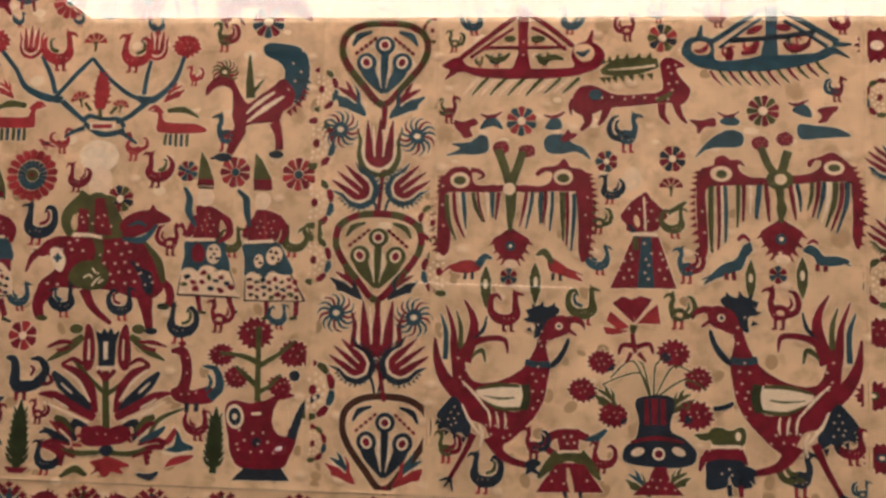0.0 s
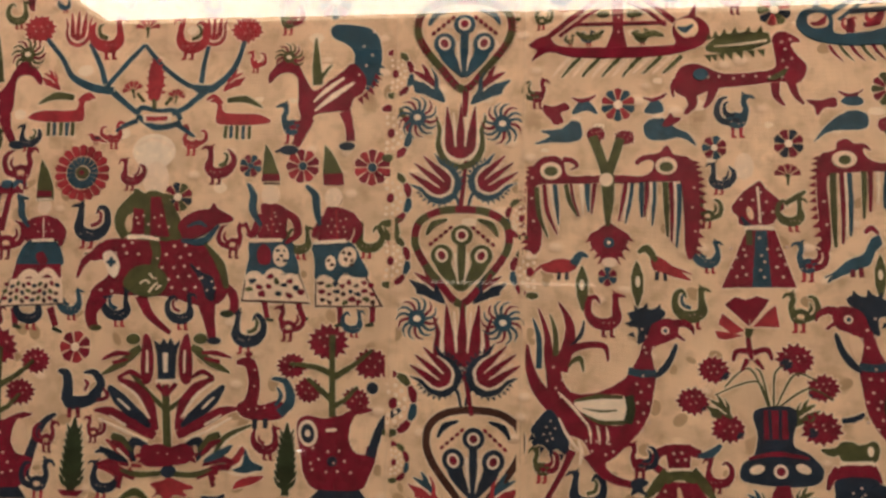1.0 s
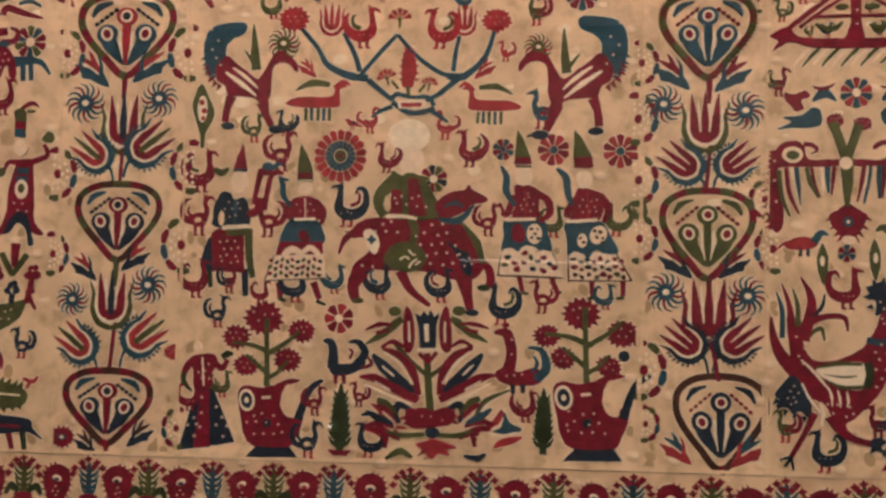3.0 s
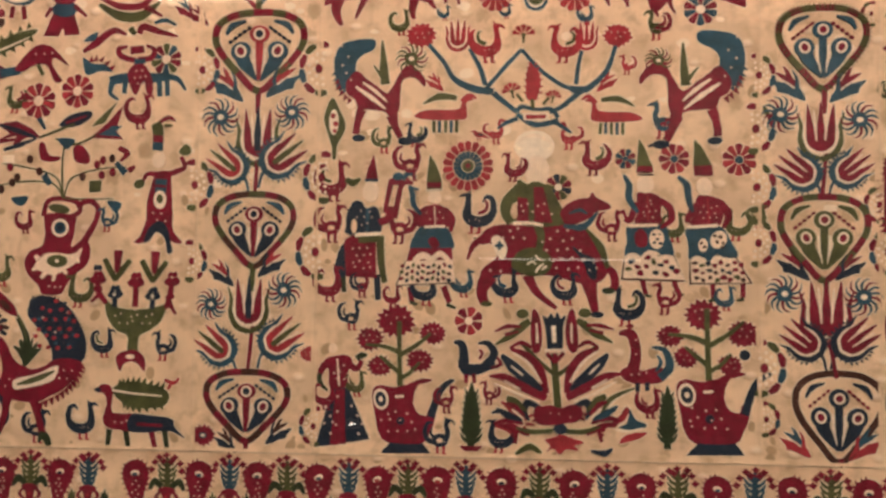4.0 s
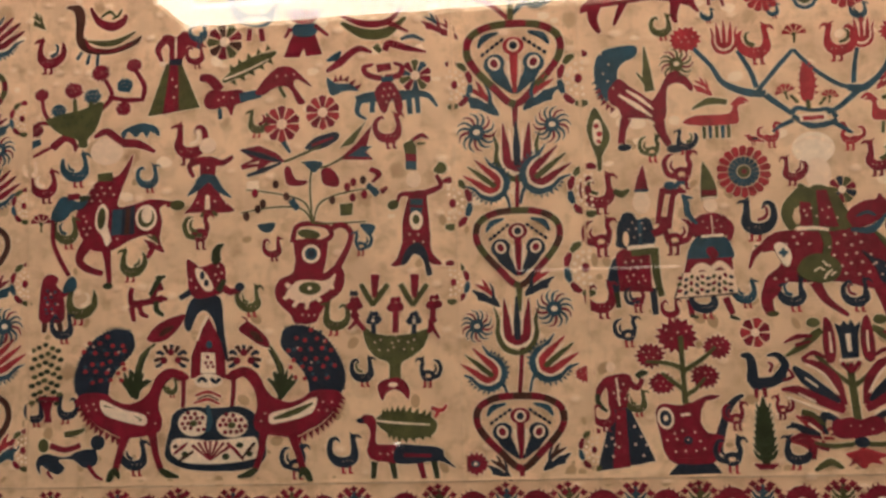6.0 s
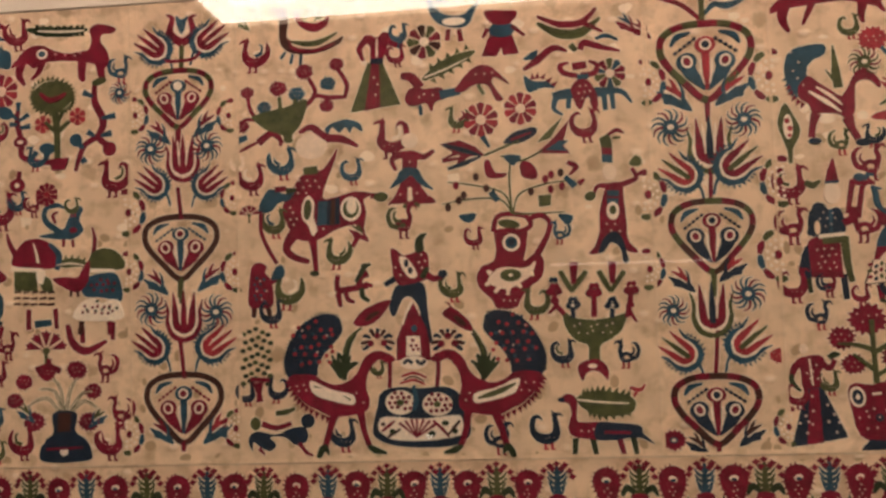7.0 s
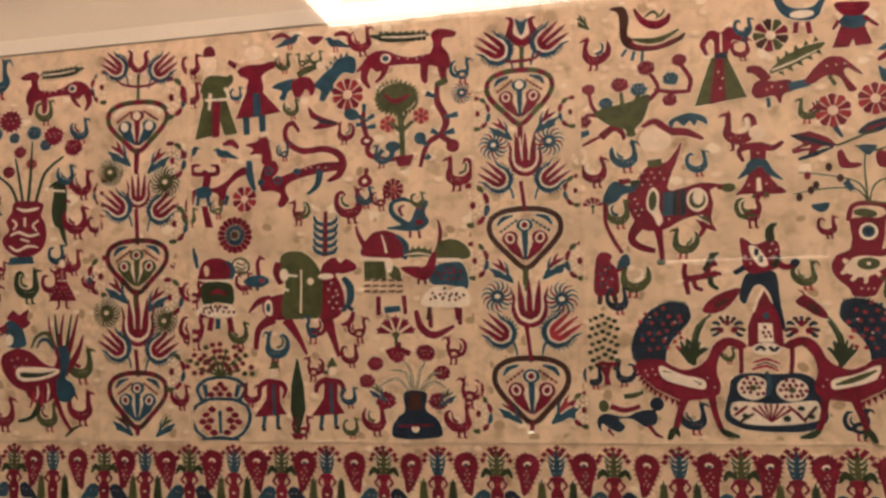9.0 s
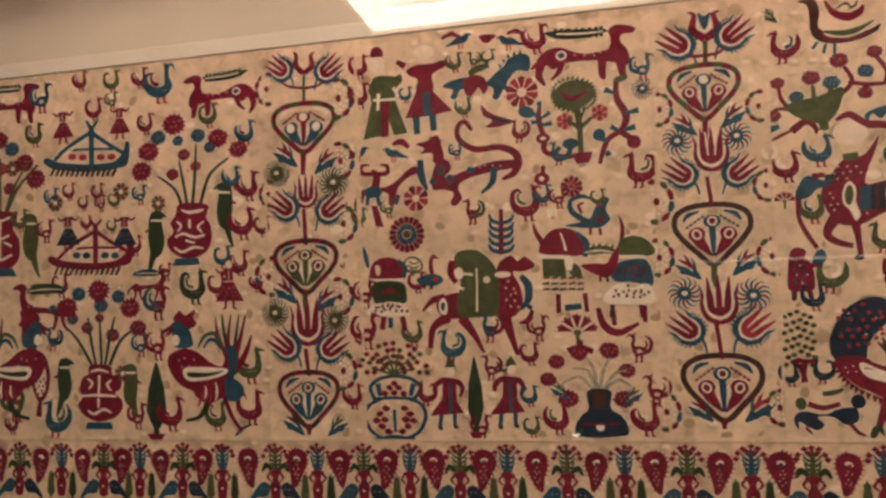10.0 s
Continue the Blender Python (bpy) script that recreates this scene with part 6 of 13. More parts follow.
line(RED, [(73.1, -33.1), (83.4, -42.9), (85.4, -56.1), (77.8, -62.9)], [5.7, 8.5, 8.5, 3.4])
oval(FOREST, 78.8, -61.8, 6.8, 3.4)
line(GREEN, [(-13, 50.6), (-28.5, 33.4), (-31.5, 20.9), (-25.4, 9.7)], [12.5, 13.6, 10.2, 8])
shape(GREEN, [(-18.9, 56.2), (-8.5, 52.3), (-1.7, 55.2), (12.7, 50.9), (25.1, 34.2), (31.5, 9.5), (-19.7, 9.2), (-18, 27.9)])
poly(RED, [(-18.3, 38), (-8, 36.5), (-6, 10), (-19.7, 9.8)])
poly(RED, [(-1.5, 49), (8.7, 49.2), (19, 10.5), (-0.3, 10.1)])
shape(LINEN, [(-23.8, 30.6), (-19.7, 29), (-18.8, 17.7), (-22.1, 14.3), (-25.8, 21)])
shape(RED, [(27.7, 23), (34.2, 30.4), (47, 36.7), (57.7, 38), (61.5, 43.7), (65.6, 38.1), (79.2, 31), (79.3, 26), (64.9, 23), (59.4, 16.7), (46.1, 10.4), (33.7, 8.5), (27.9, 14)])
line(TEAL, [(31, 7.3), (51.8, 6.6), (67.1, 22.5)], [3.4, 7.4, 2.3])
line(TEAL, [(36.2, 20.3), (47.4, 24.4), (55.9, 20.6)], [1.7, 4.5, 1.7])
line(GREEN, [(22, 24), (28.1, 8.4)], [4.5, 7.4])
shape(CREAM, [(-46.6, -7.6), (-38.7, -4.1), (-31, -13), (-30.1, -23.1), (-35, -29.4), (-41.5, -22.2)])
oval(TEAL, -37.8, -14.8, 5.1, 2.3)
oval(TEAL, -37.8, -14.8, 2.3, 5.1)
shape(GREEN, [(-23.9, -37.6), (-19.7, -24), (-5.2, -16.9), (12, -21.1), (19.2, -33.2), (10.5, -45.2), (-7.1, -46.7)])
line(CREAM, [(-8, -35), (-2.4, -31.5), (2.2, -34.7)], [1.7, 1.7])
line(CREAM, [(1.3, -43.1), (5.7, -36.9), (10.1, -33.4)], [2.3, 1.7])
line(CREAM, [(0.8, -24.7), (5.5, -30.2)], [2.3, 1.7])
line(CREAM, [(8, -40.2), (13.6, -36.1)], [1.7, 1.7])
line(GREEN, [(2, 10.2), (7, -5.5), (4.1, -21.2)], [8.5, 7.4])
line(GREEN, [(54.7, 4.4), (70.4, -15.4), (77.6, -37.5)], [1.7, 8, 4.5])
shape(NAVY, [(40.1, -14.9), (51.5, -22.5), (64, -28.9), (65.7, -48.8), (57.8, -46.8), (52.9, -32.5)])
line(CREAM, [(-23.1, 9.7), (-6, 10), (8.9, 7.5)], [4, 3.4])
dots(KNOT, 29, -21.8, 28.4, 27.3, 11.9, 1.3)
dots(KNOT, -22.6, -6.1, 22.7, 10.2, 11.4, 1.3)
dots(KNOT, -44.3, -43.1, 12.5, 8, 10.2, 1.3)
dots(KNOT, -0.8, 25.3, 19.3, 11.4, 9.1, 1.1)
dots(KNOT, 57.5, -35.2, 10.2, 11.4, 9.7, 1.1)
finish()
begin("ball", -0.361, 1.42)
oval(STRAW, 0.0, 0.0, 6)
line(GREEN, [(-5.0, 2.0), (5.0, 2.0)], [1.2, 1.2])
line(GREEN, [(-5.0, -2.0), (5.0, -2.0)], [1.2, 1.2])
finish()


def lady(x, z, s=1.0, flip=False):
    begin("embroidered_figure", x, z, s, flip)
    line(RED, [(-27.0, -58.0), (-25.0, -75.0)], [7.7, 6])
    line(RED, [(10.0, -57.0), (17.0, -75.0)], [7.7, 6])
    line(FOREST, [(-27.0, -75.0), (-19.0, -78.0)], [4.4, 2.7])
    line(FOREST, [(14.0, -77.0), (24.0, -81.0)], [4.4, 2.7])
    shape(TEAL, [(-15.0, 9.0), (11.0, 9.0), (20.0, -5.0), (19.0, -16.0), (-7.0, -15.0), (-27.0, -17.0), (-25.0, -3.0)])
    poly(RED, [(-28.0, -15.0), (19.0, -14.0), (20.0, -27.0), (-32.0, -30.0)])
    shape(RED, [(-8.0, -6.0), (-1.0, -2.0), (5.0, -11.0), (-2.0, -15.0)])
    poly(STRAW, [(-33.0, -30.0), (20.0, -28.0), (23.0, -52.0), (-43.0, -57.0)])
    line(STRAW, [(-24.0, -30.0), (-13.0, -23.0), (-2.0, -29.0)], [5.5, 7.7, 5.5])
    line(STRAW, [(-3.0, -27.0), (6.0, -21.0), (16.0, -28.0)], [4.4, 6.6, 4.4])
    line(BROWN, [(-43.0, -57.0), (-11.0, -55.0), (23.0, -53.0)], [1.1, 1.1, 1.1])
    line(BROWN, [(-33.0, -30.0), (-43.0, -57.0)], [1.1, 1.1])
    oval(RED, -36.0, -35.0, 2.7, 1.8)
    oval(NAVY, -30.0, -37.0, 2.7, 1.8, rot=37)
    oval(GREEN, -24.0, -34.0, 2.7, 1.8, rot=74)
    oval(BROWN, -18.0, -36.0, 2.7, 1.8, rot=111)
    oval(RED, -13.0, -34.0, 2.7, 1.8, rot=148)
    oval(NAVY, -7.0, -36.0, 2.7, 1.8, rot=185)
    oval(GREEN, -1.0, -34.0, 2.7, 1.8, rot=222)
    oval(BROWN, 5.0, -36.0, 2.7, 1.8, rot=259)
    oval(RED, 11.0, -33.0, 2.7, 1.8, rot=296)
    oval(NAVY, 17.0, -35.0, 2.7, 1.8, rot=333)
    oval(GREEN, -37.0, -42.0, 2.7, 1.8, rot=370)
    oval(BROWN, -31.0, -44.0, 2.7, 1.8, rot=407)
    oval(RED, -25.0, -41.0, 2.7, 1.8, rot=444)
    oval(NAVY, -19.0, -43.0, 2.7, 1.8, rot=481)
    oval(GREEN, -13.0, -41.0, 2.7, 1.8, rot=518)
    oval(BROWN, -7.0, -43.0, 2.7, 1.8, rot=555)
    oval(RED, -1.0, -41.0, 2.7, 1.8, rot=592)
    oval(NAVY, 4.0, -43.0, 2.7, 1.8, rot=629)
    oval(GREEN, 10.0, -41.0, 2.7, 1.8, rot=666)
    oval(BROWN, 16.0, -43.0, 2.7, 1.8, rot=703)
    oval(RED, -37.0, -49.0, 2.7, 1.8, rot=740)
    oval(NAVY, -31.0, -51.0, 2.7, 1.8, rot=777)
    oval(GREEN, -25.0, -48.0, 2.7, 1.8, rot=814)
    oval(BROWN, -19.0, -51.0, 2.7, 1.8, rot=851)
    oval(RED, -14.0, -48.0, 2.7, 1.8, rot=888)
    oval(NAVY, -8.0, -50.0, 2.7, 1.8, rot=925)
    oval(GREEN, -2.0, -48.0, 2.7, 1.8, rot=962)
    oval(BROWN, 4.0, -50.0, 2.7, 1.8, rot=999)
    oval(RED, 10.0, -48.0, 2.7, 1.8, rot=1036)
    oval(NAVY, 16.0, -50.0, 2.7, 1.8, rot=1073)
    shape(RED, [(-17.0, 28.0), (-9.0, 33.0), (7.0, 33.0), (16.0, 22.0), (16.0, 10.0), (-17.0, 10.0), (-19.0, 19.0)])
    line(RED, [(10.0, 30.0), (19.0, 18.0), (17.0, 4.0)], [5.5, 7.1, 3.3])
    line(RED, [(-16.0, 28.0), (-22.0, 18.0), (-17.0, 9.0)], [4.4, 5.5, 2.7])
    dots(KNOT, -1.0, 21.0, 13.2, 8.8, 7.7, 0.9)
    line(CREAM, [(-12.0, 9.0), (11.0, 10.0)], [2.7, 2.7])
    line(CREAM, [(-1.0, 32.0), (0.0, 11.0)], [1.1, 1.1])
    line(TEAL, [(-30.0, 55.0), (-26.0, 46.0), (-25.0, 35.0), (-16.0, 22.0)], [2.2, 6, 6, 3.3])
    line(TEAL, [(-30.0, 53.0), (-19.0, 51.0)], [4.4, 1.6])
    oval(STRAW, -1.0, 42.0, 7.1, 7.1)
    poly(GREEN, [(-7.0, 90.0), (0.0, 79.0), (6.0, 63.0), (7.0, 50.0), (-10.0, 49.0), (-10.0, 66.0)])
    line(RED, [(-10.0, 56.0), (6.0, 56.0)], [6, 6])
    line(CREAM, [(-10.0, 50.0), (7.0, 51.0)], [1.6, 1.6])
    finish()


lady(-0.407, 1.425, 0.98)
begin("embroidered_figure", -0.176, 1.435)
line(RED, [(-9.0, -54.0), (-5.0, -71.0)], [5.5, 4.9])
line(FOREST, [(-6.0, -72.0), (1.0, -73.0)], [3.8, 2.2])
line(RED, [(24.0, -55.0), (28.0, -68.0)], [5.5, 4.9])
line(FOREST, [(27.0, -69.0), (34.0, -71.0)], [3.8, 2.2])
poly(BROWN, [(-28.0, -32.0), (24.0, -28.0), (36.0, -57.0), (-31.0, -56.0)])
poly(STRAW, [(-27.0, -32.0), (23.0, -29.0), (35.0, -55.0), (-29.0, -54.0)])
shape(TEAL, [(-23.0, 3.0), (13.0, 3.0), (19.0, -10.0), (24.0, -27.0), (15.0, -31.0), (6.0, -25.0), (-3.0, -24.0), (-10.0, -30.0), (-18.0, -27.0), (-27.0, -31.0), (-25.0, -14.0)])
shape(RED, [(-17.0, -8.0), (-11.0, -1.0), (-4.0, -8.0), (-5.0, -20.0), (-15.0, -19.0)])
oval(STRAW, 6.0, -12.0, 7.7, 10.4)
oval(STRAW, -19.0, -34.0, 8.8, 7.1)
oval(STRAW, -1.0, -32.0, 8.2, 7.7)
oval(STRAW, 16.0, -35.0, 9.3, 6.6)
shape(NAVY, [(3.0, -8.0), (1.0, -8.0), (2.0, -6.0), (4.0, -6.0), (5.0, -8.0)])
shape(NAVY, [(8.0, -7.0), (9.0, -6.0), (10.0, -7.0), (11.0, -8.0), (9.0, -8.0)])
shape(NAVY, [(6.0, -13.0), (5.0, -12.0), (5.0, -11.0), (8.0, -11.0), (8.0, -13.0)])
shape(NAVY, [(2.0, -15.0), (4.0, -14.0), (5.0, -16.0), (4.0, -17.0), (2.0, -17.0)])
shape(NAVY, [(9.0, -18.0), (8.0, -16.0), (10.0, -15.0), (13.0, -16.0), (11.0, -18.0)])
shape(NAVY, [(-22.0, -39.0), (-24.0, -35.0), (-20.0, -34.0), (-17.0, -35.0), (-19.0, -38.0)])
shape(RED, [(-16.0, -43.0), (-17.0, -40.0), (-13.0, -40.0), (-10.0, -42.0), (-13.0, -44.0)])
shape(GREEN, [(-20.0, -45.0), (-25.0, -46.0), (-27.0, -44.0), (-24.0, -42.0), (-21.0, -43.0)])
shape(RED, [(0.0, -32.0), (-3.0, -34.0), (-7.0, -33.0), (-5.0, -30.0), (-2.0, -29.0)])
shape(GREEN, [(1.0, -38.0), (1.0, -34.0), (3.0, -33.0), (5.0, -36.0), (4.0, -39.0)])
shape(RED, [(-3.0, -43.0), (-6.0, -43.0), (-7.0, -40.0), (-4.0, -39.0), (-2.0, -41.0)])
shape(NAVY, [(9.0, -38.0), (13.0, -39.0), (12.0, -41.0), (9.0, -41.0), (7.0, -40.0)])
shape(RED, [(15.0, -34.0), (18.0, -34.0), (18.0, -38.0), (15.0, -38.0), (12.0, -36.0)])
shape(NAVY, [(20.0, -44.0), (19.0, -41.0), (21.0, -40.0), (24.0, -40.0), (24.0, -44.0)])
shape(RED, [(23.0, -45.0), (27.0, -43.0), (30.0, -45.0), (29.0, -48.0), (25.0, -48.0)])
shape(NAVY, [(2.0, -48.0), (3.0, -46.0), (7.0, -46.0), (8.0, -49.0), (4.0, -50.0)])
shape(RED, [(-14.0, -47.0), (-10.0, -45.0), (-8.0, -48.0), (-9.0, -51.0), (-14.0, -50.0)])
shape(RED, [(16.0, -47.0), (19.0, -50.0), (16.0, -52.0), (13.0, -50.0), (12.0, -47.0)])
line(RED, [(8.0, 30.0), (19.0, 22.0), (21.0, 9.0), (10.0, 0.0)], [5.5, 7.7, 6.6, 2.7])
line(RED, [(-14.0, 27.0), (-18.0, 18.0), (-22.0, 8.0), (-28.0, 9.0)], [6, 6.6, 6.6, 3.8])
line(RED, [(-30.0, 19.0), (-25.0, 9.0)], [3.3, 2.7])
shape(RED, [(-15.0, 36.0), (-6.0, 38.0), (4.0, 36.0), (11.0, 30.0), (10.0, 16.0), (9.0, 4.0), (-16.0, 4.0), (-13.0, 19.0)])
line(ROSE, [(-4.0, 34.0), (-3.0, 6.0)], [1.6, 1.6])
dots(KNOT, -2.0, 19.0, 11, 13.2, 7.1, 0.9)
line(STRAW, [(-24.0, 2.0), (7.0, 3.0)], [3.3, 3.3])
line(TEAL, [(-29.0, 57.0), (-23.0, 45.0), (-23.0, 31.0), (-14.0, 16.0)], [2.2, 6.6, 7.1, 3.3])
oval(STRAW, -6.0, 46.0, 8.8, 9.3)
poly(GREEN, [(-13.0, 95.0), (-7.0, 86.0), (1.0, 66.0), (-15.0, 66.0)])
poly(RED, [(-15.0, 66.0), (1.0, 66.0), (2.0, 60.0), (-15.0, 59.0)])
line(BROWN, [(-14.0, 57.0), (2.0, 57.0)], [1.1, 1.1])
finish()
begin("embroidered_figure", -0.118, 1.433)
line(RED, [(6.0, -57.0), (7.0, -72.0)], [5.5, 4.9])
line(FOREST, [(8.0, -73.0), (2.0, -75.0)], [4.4, 2.2])
line(RED, [(37.0, -56.0), (37.0, -71.0)], [5.5, 4.9])
line(FOREST, [(38.0, -72.0), (31.0, -74.0)], [4.4, 2.2])
poly(BROWN, [(-18.0, -29.0), (28.0, -24.0), (47.0, -56.0), (-18.0, -58.0)])
poly(STRAW, [(-17.0, -30.0), (27.0, -25.0), (44.0, -55.0), (-16.0, -56.0)])
shape(TEAL, [(-20.0, 2.0), (13.0, 4.0), (25.0, -12.0), (32.0, -27.0), (18.0, -29.0), (10.0, -25.0), (2.0, -34.0), (-4.0, -29.0), (-18.0, -31.0), (-19.0, -16.0)])
oval(STRAW, 12.0, -10.0, 8.2, 9.9, rot=-30)
oval(STRAW, -4.0, -16.0, 4.9, 7.1)
oval(STRAW, -10.0, -34.0, 7.1, 6.6)
shape(BROWN, [(8.0, -4.0), (10.0, -6.0), (9.0, -8.0), (7.0, -7.0), (6.0, -6.0)])
shape(BROWN, [(16.0, -7.0), (14.0, -9.0), (12.0, -8.0), (12.0, -6.0), (14.0, -5.0)])
shape(BROWN, [(12.0, -14.0), (10.0, -14.0), (9.0, -13.0), (9.0, -11.0), (12.0, -11.0)])
shape(BROWN, [(17.0, -12.0), (18.0, -13.0), (17.0, -15.0), (15.0, -14.0), (15.0, -13.0)])
shape(BROWN, [(17.0, -19.0), (15.0, -19.0), (14.0, -17.0), (16.0, -16.0), (18.0, -17.0)])
shape(BROWN, [(-4.0, -14.0), (-6.0, -15.0), (-8.0, -15.0), (-7.0, -13.0), (-5.0, -12.0)])
shape(BROWN, [(0.0, -18.0), (-2.0, -19.0), (-4.0, -19.0), (-4.0, -17.0), (-2.0, -16.0)])
shape(BROWN, [(-12.0, -33.0), (-9.0, -35.0), (-12.0, -37.0), (-16.0, -36.0), (-15.0, -34.0)])
shape(GREEN, [(-7.0, -36.0), (-3.0, -36.0), (-2.0, -38.0), (-6.0, -39.0), (-8.0, -38.0)])
shape(NAVY, [(2.0, -33.0), (4.0, -35.0), (1.0, -38.0), (-1.0, -36.0), (-1.0, -34.0)])
shape(RED, [(10.0, -38.0), (8.0, -40.0), (5.0, -37.0), (6.0, -36.0), (11.0, -36.0)])
shape(RED, [(14.0, -31.0), (16.0, -33.0), (16.0, -36.0), (13.0, -36.0), (12.0, -34.0)])
shape(BROWN, [(19.0, -38.0), (20.0, -36.0), (22.0, -35.0), (23.0, -36.0), (23.0, -38.0)])
shape(RED, [(29.0, -36.0), (27.0, -35.0), (26.0, -33.0), (29.0, -32.0), (31.0, -34.0)])
shape(RED, [(32.0, -36.0), (34.0, -34.0), (37.0, -35.0), (37.0, -38.0), (34.0, -39.0)])
shape(RED, [(-10.0, -45.0), (-13.0, -45.0), (-15.0, -42.0), (-11.0, -41.0), (-8.0, -42.0)])
shape(RED, [(-2.0, -45.0), (-4.0, -47.0), (-6.0, -46.0), (-6.0, -44.0), (-4.0, -44.0)])
shape(NAVY, [(1.0, -44.0), (-1.0, -42.0), (2.0, -41.0), (5.0, -41.0), (5.0, -44.0)])
shape(BROWN, [(11.0, -44.0), (11.0, -46.0), (8.0, -47.0), (7.0, -45.0), (8.0, -43.0)])
shape(NAVY, [(18.0, -42.0), (17.0, -44.0), (15.0, -44.0), (14.0, -41.0), (16.0, -41.0)])
shape(NAVY, [(22.0, -43.0), (24.0, -43.0), (26.0, -46.0), (22.0, -46.0), (19.0, -44.0)])
shape(RED, [(26.0, -43.0), (28.0, -40.0), (31.0, -40.0), (32.0, -42.0), (30.0, -43.0)])
shape(RED, [(37.0, -43.0), (39.0, -44.0), (38.0, -46.0), (35.0, -46.0), (34.0, -43.0)])
shape(BROWN, [(-11.0, -53.0), (-13.0, -50.0), (-11.0, -49.0), (-8.0, -50.0), (-9.0, -52.0)])
shape(BROWN, [(-5.0, -54.0), (-6.0, -51.0), (-2.0, -52.0), (-2.0, -53.0), (-2.0, -55.0)])
shape(BROWN, [(5.0, -49.0), (5.0, -51.0), (3.0, -52.0), (1.0, -51.0), (3.0, -48.0)])
shape(GREEN, [(13.0, -51.0), (13.0, -54.0), (9.0, -55.0), (9.0, -52.0), (10.0, -51.0)])
shape(RED, [(21.0, -50.0), (19.0, -52.0), (14.0, -51.0), (14.0, -49.0), (18.0, -47.0)])
shape(RED, [(21.0, -52.0), (23.0, -50.0), (27.0, -51.0), (26.0, -53.0), (23.0, -55.0)])
shape(GREEN, [(30.0, -51.0), (27.0, -49.0), (31.0, -47.0), (34.0, -49.0), (32.0, -52.0)])
shape(BROWN, [(35.0, -51.0), (38.0, -50.0), (39.0, -51.0), (39.0, -54.0), (36.0, -54.0)])
line(RED, [(13.0, 31.0), (22.0, 17.0), (17.0, 3.0)], [6, 7.7, 3.3])
line(RED, [(-9.0, 28.0), (-18.0, 16.0), (-21.0, 8.0)], [6.6, 6.6, 4.4])
shape(RED, [(-10.0, 35.0), (-2.0, 37.0), (8.0, 35.0), (16.0, 29.0), (13.0, 6.0), (-16.0, 5.0), (-13.0, 19.0)])
line(ROSE, [(0.0, 34.0), (2.0, 6.0)], [1.6, 1.6])
dots(KNOT, 1.0, 19.0, 12.1, 12.1, 7.1, 0.9)
line(CREAM, [(-20.0, 3.0), (11.0, 5.0)], [3.3, 3.3])
line(TEAL, [(-30.0, 57.0), (-21.0, 48.0), (-19.0, 34.0), (-15.0, 19.0)], [2.7, 6.6, 6.6, 3.3])
oval(STRAW, -3.0, 46.0, 8.2, 9.3)
poly(GREEN, [(-13.0, 96.0), (-6.0, 89.0), (5.0, 69.0), (-14.0, 68.0)])
poly(RED, [(-14.0, 68.0), (5.0, 69.0), (6.0, 58.0), (-13.0, 58.0)])
finish()
begin("goose", -0.185, 1.293, label="tall crimson goose with a teal tail")
shape(RED, [(-22.0, -12.0), (-14.0, -6.0), (1.0, -10.0), (18.0, -5.0), (27.0, -13.0), (20.0, -22.0), (-4.0, -24.0), (-18.0, -20.0)])
line(RED, [(-10.0, -14.0), (-6.0, 8.0), (-11.0, 28.0), (-24.0, 29.0)], [14.3, 11, 11, 3.3])
line(RED, [(-15.0, 35.0), (-9.0, 38.0)], [5.5, 3.3])
line(TEAL, [(19.0, -17.0), (29.0, -5.0), (24.0, 12.0), (10.0, 15.0)], [8.8, 9.4, 6.1, 1.7])
line(TEAL, [(15.0, -10.0), (20.0, -1.0), (16.0, 7.0)], [2.8, 3.9, 1.7])
line(NAVY, [(-4.0, -23.0), (-4.0, -32.0)], [5, 3.9])
line(NAVY, [(6.0, -22.0), (6.0, -31.0)], [5, 3.9])
dots(KNOT, -2.0, -16.0, 18.7, 4.4, 8.8, 0.9)
dots(KNOT, -8.0, 10.0, 3.3, 16.5, 8.8, 0.9)
finish()
begin("duck", -0.357, 1.295, label="dark blue bird with a crimson-edged tail")
shape(NAVY, [(-23.0, -5.0), (-15.0, -9.0), (1.0, -9.0), (9.0, -2.0), (17.0, -6.0), (13.0, -14.0), (1.0, -20.0), (-14.0, -22.0), (-21.0, -16.0)])
line(NAVY, [(-17.0, -14.0), (-17.0, 2.0), (-20.0, 12.0), (-28.0, 14.0)], [12.1, 9.9, 8.3, 2.8])
line(NAVY, [(7.0, -10.0), (16.0, 2.0), (9.0, 13.0), (-2.0, 13.0)], [8.8, 8.8, 6.1, 1.7])
line(RED, [(13.0, -13.0), (23.0, -9.0), (19.0, -1.0)], [3.3, 4.4, 1.7])
line(RED, [(0.0, -4.0), (3.0, 3.0), (-1.0, 6.0)], [2.8, 3.3, 1.7])
line(RED, [(-14.0, -21.0), (-14.0, -30.0)], [4.4, 3.3])
line(RED, [(-6.0, -20.0), (-5.0, -30.0)], [4.4, 3.3])
finish()
begin("embroidered_figure", -0.485, 1.426)
line(FOREST, [(-24.0, -43.0), (-22.0, -65.0)], [5.9, 5.2])
line(NAVY, [(14.0, -45.0), (16.0, -73.0)], [7.2, 6.5])
shape(NAVY, [(-21.0, -12.0), (-28.0, -18.0), (-34.0, -43.0), (-22.0, -48.0), (-14.0, -34.0)])
poly(RED, [(-23.0, -9.0), (12.0, -7.0), (14.0, -49.0), (-20.0, -48.0)])
line(RED, [(-21.0, -10.0), (-11.0, -6.0), (10.0, -9.0)], [6.5, 7.8, 5.2])
line(GREEN, [(-7.0, -6.0), (17.0, -5.0)], [9.1, 9.1])
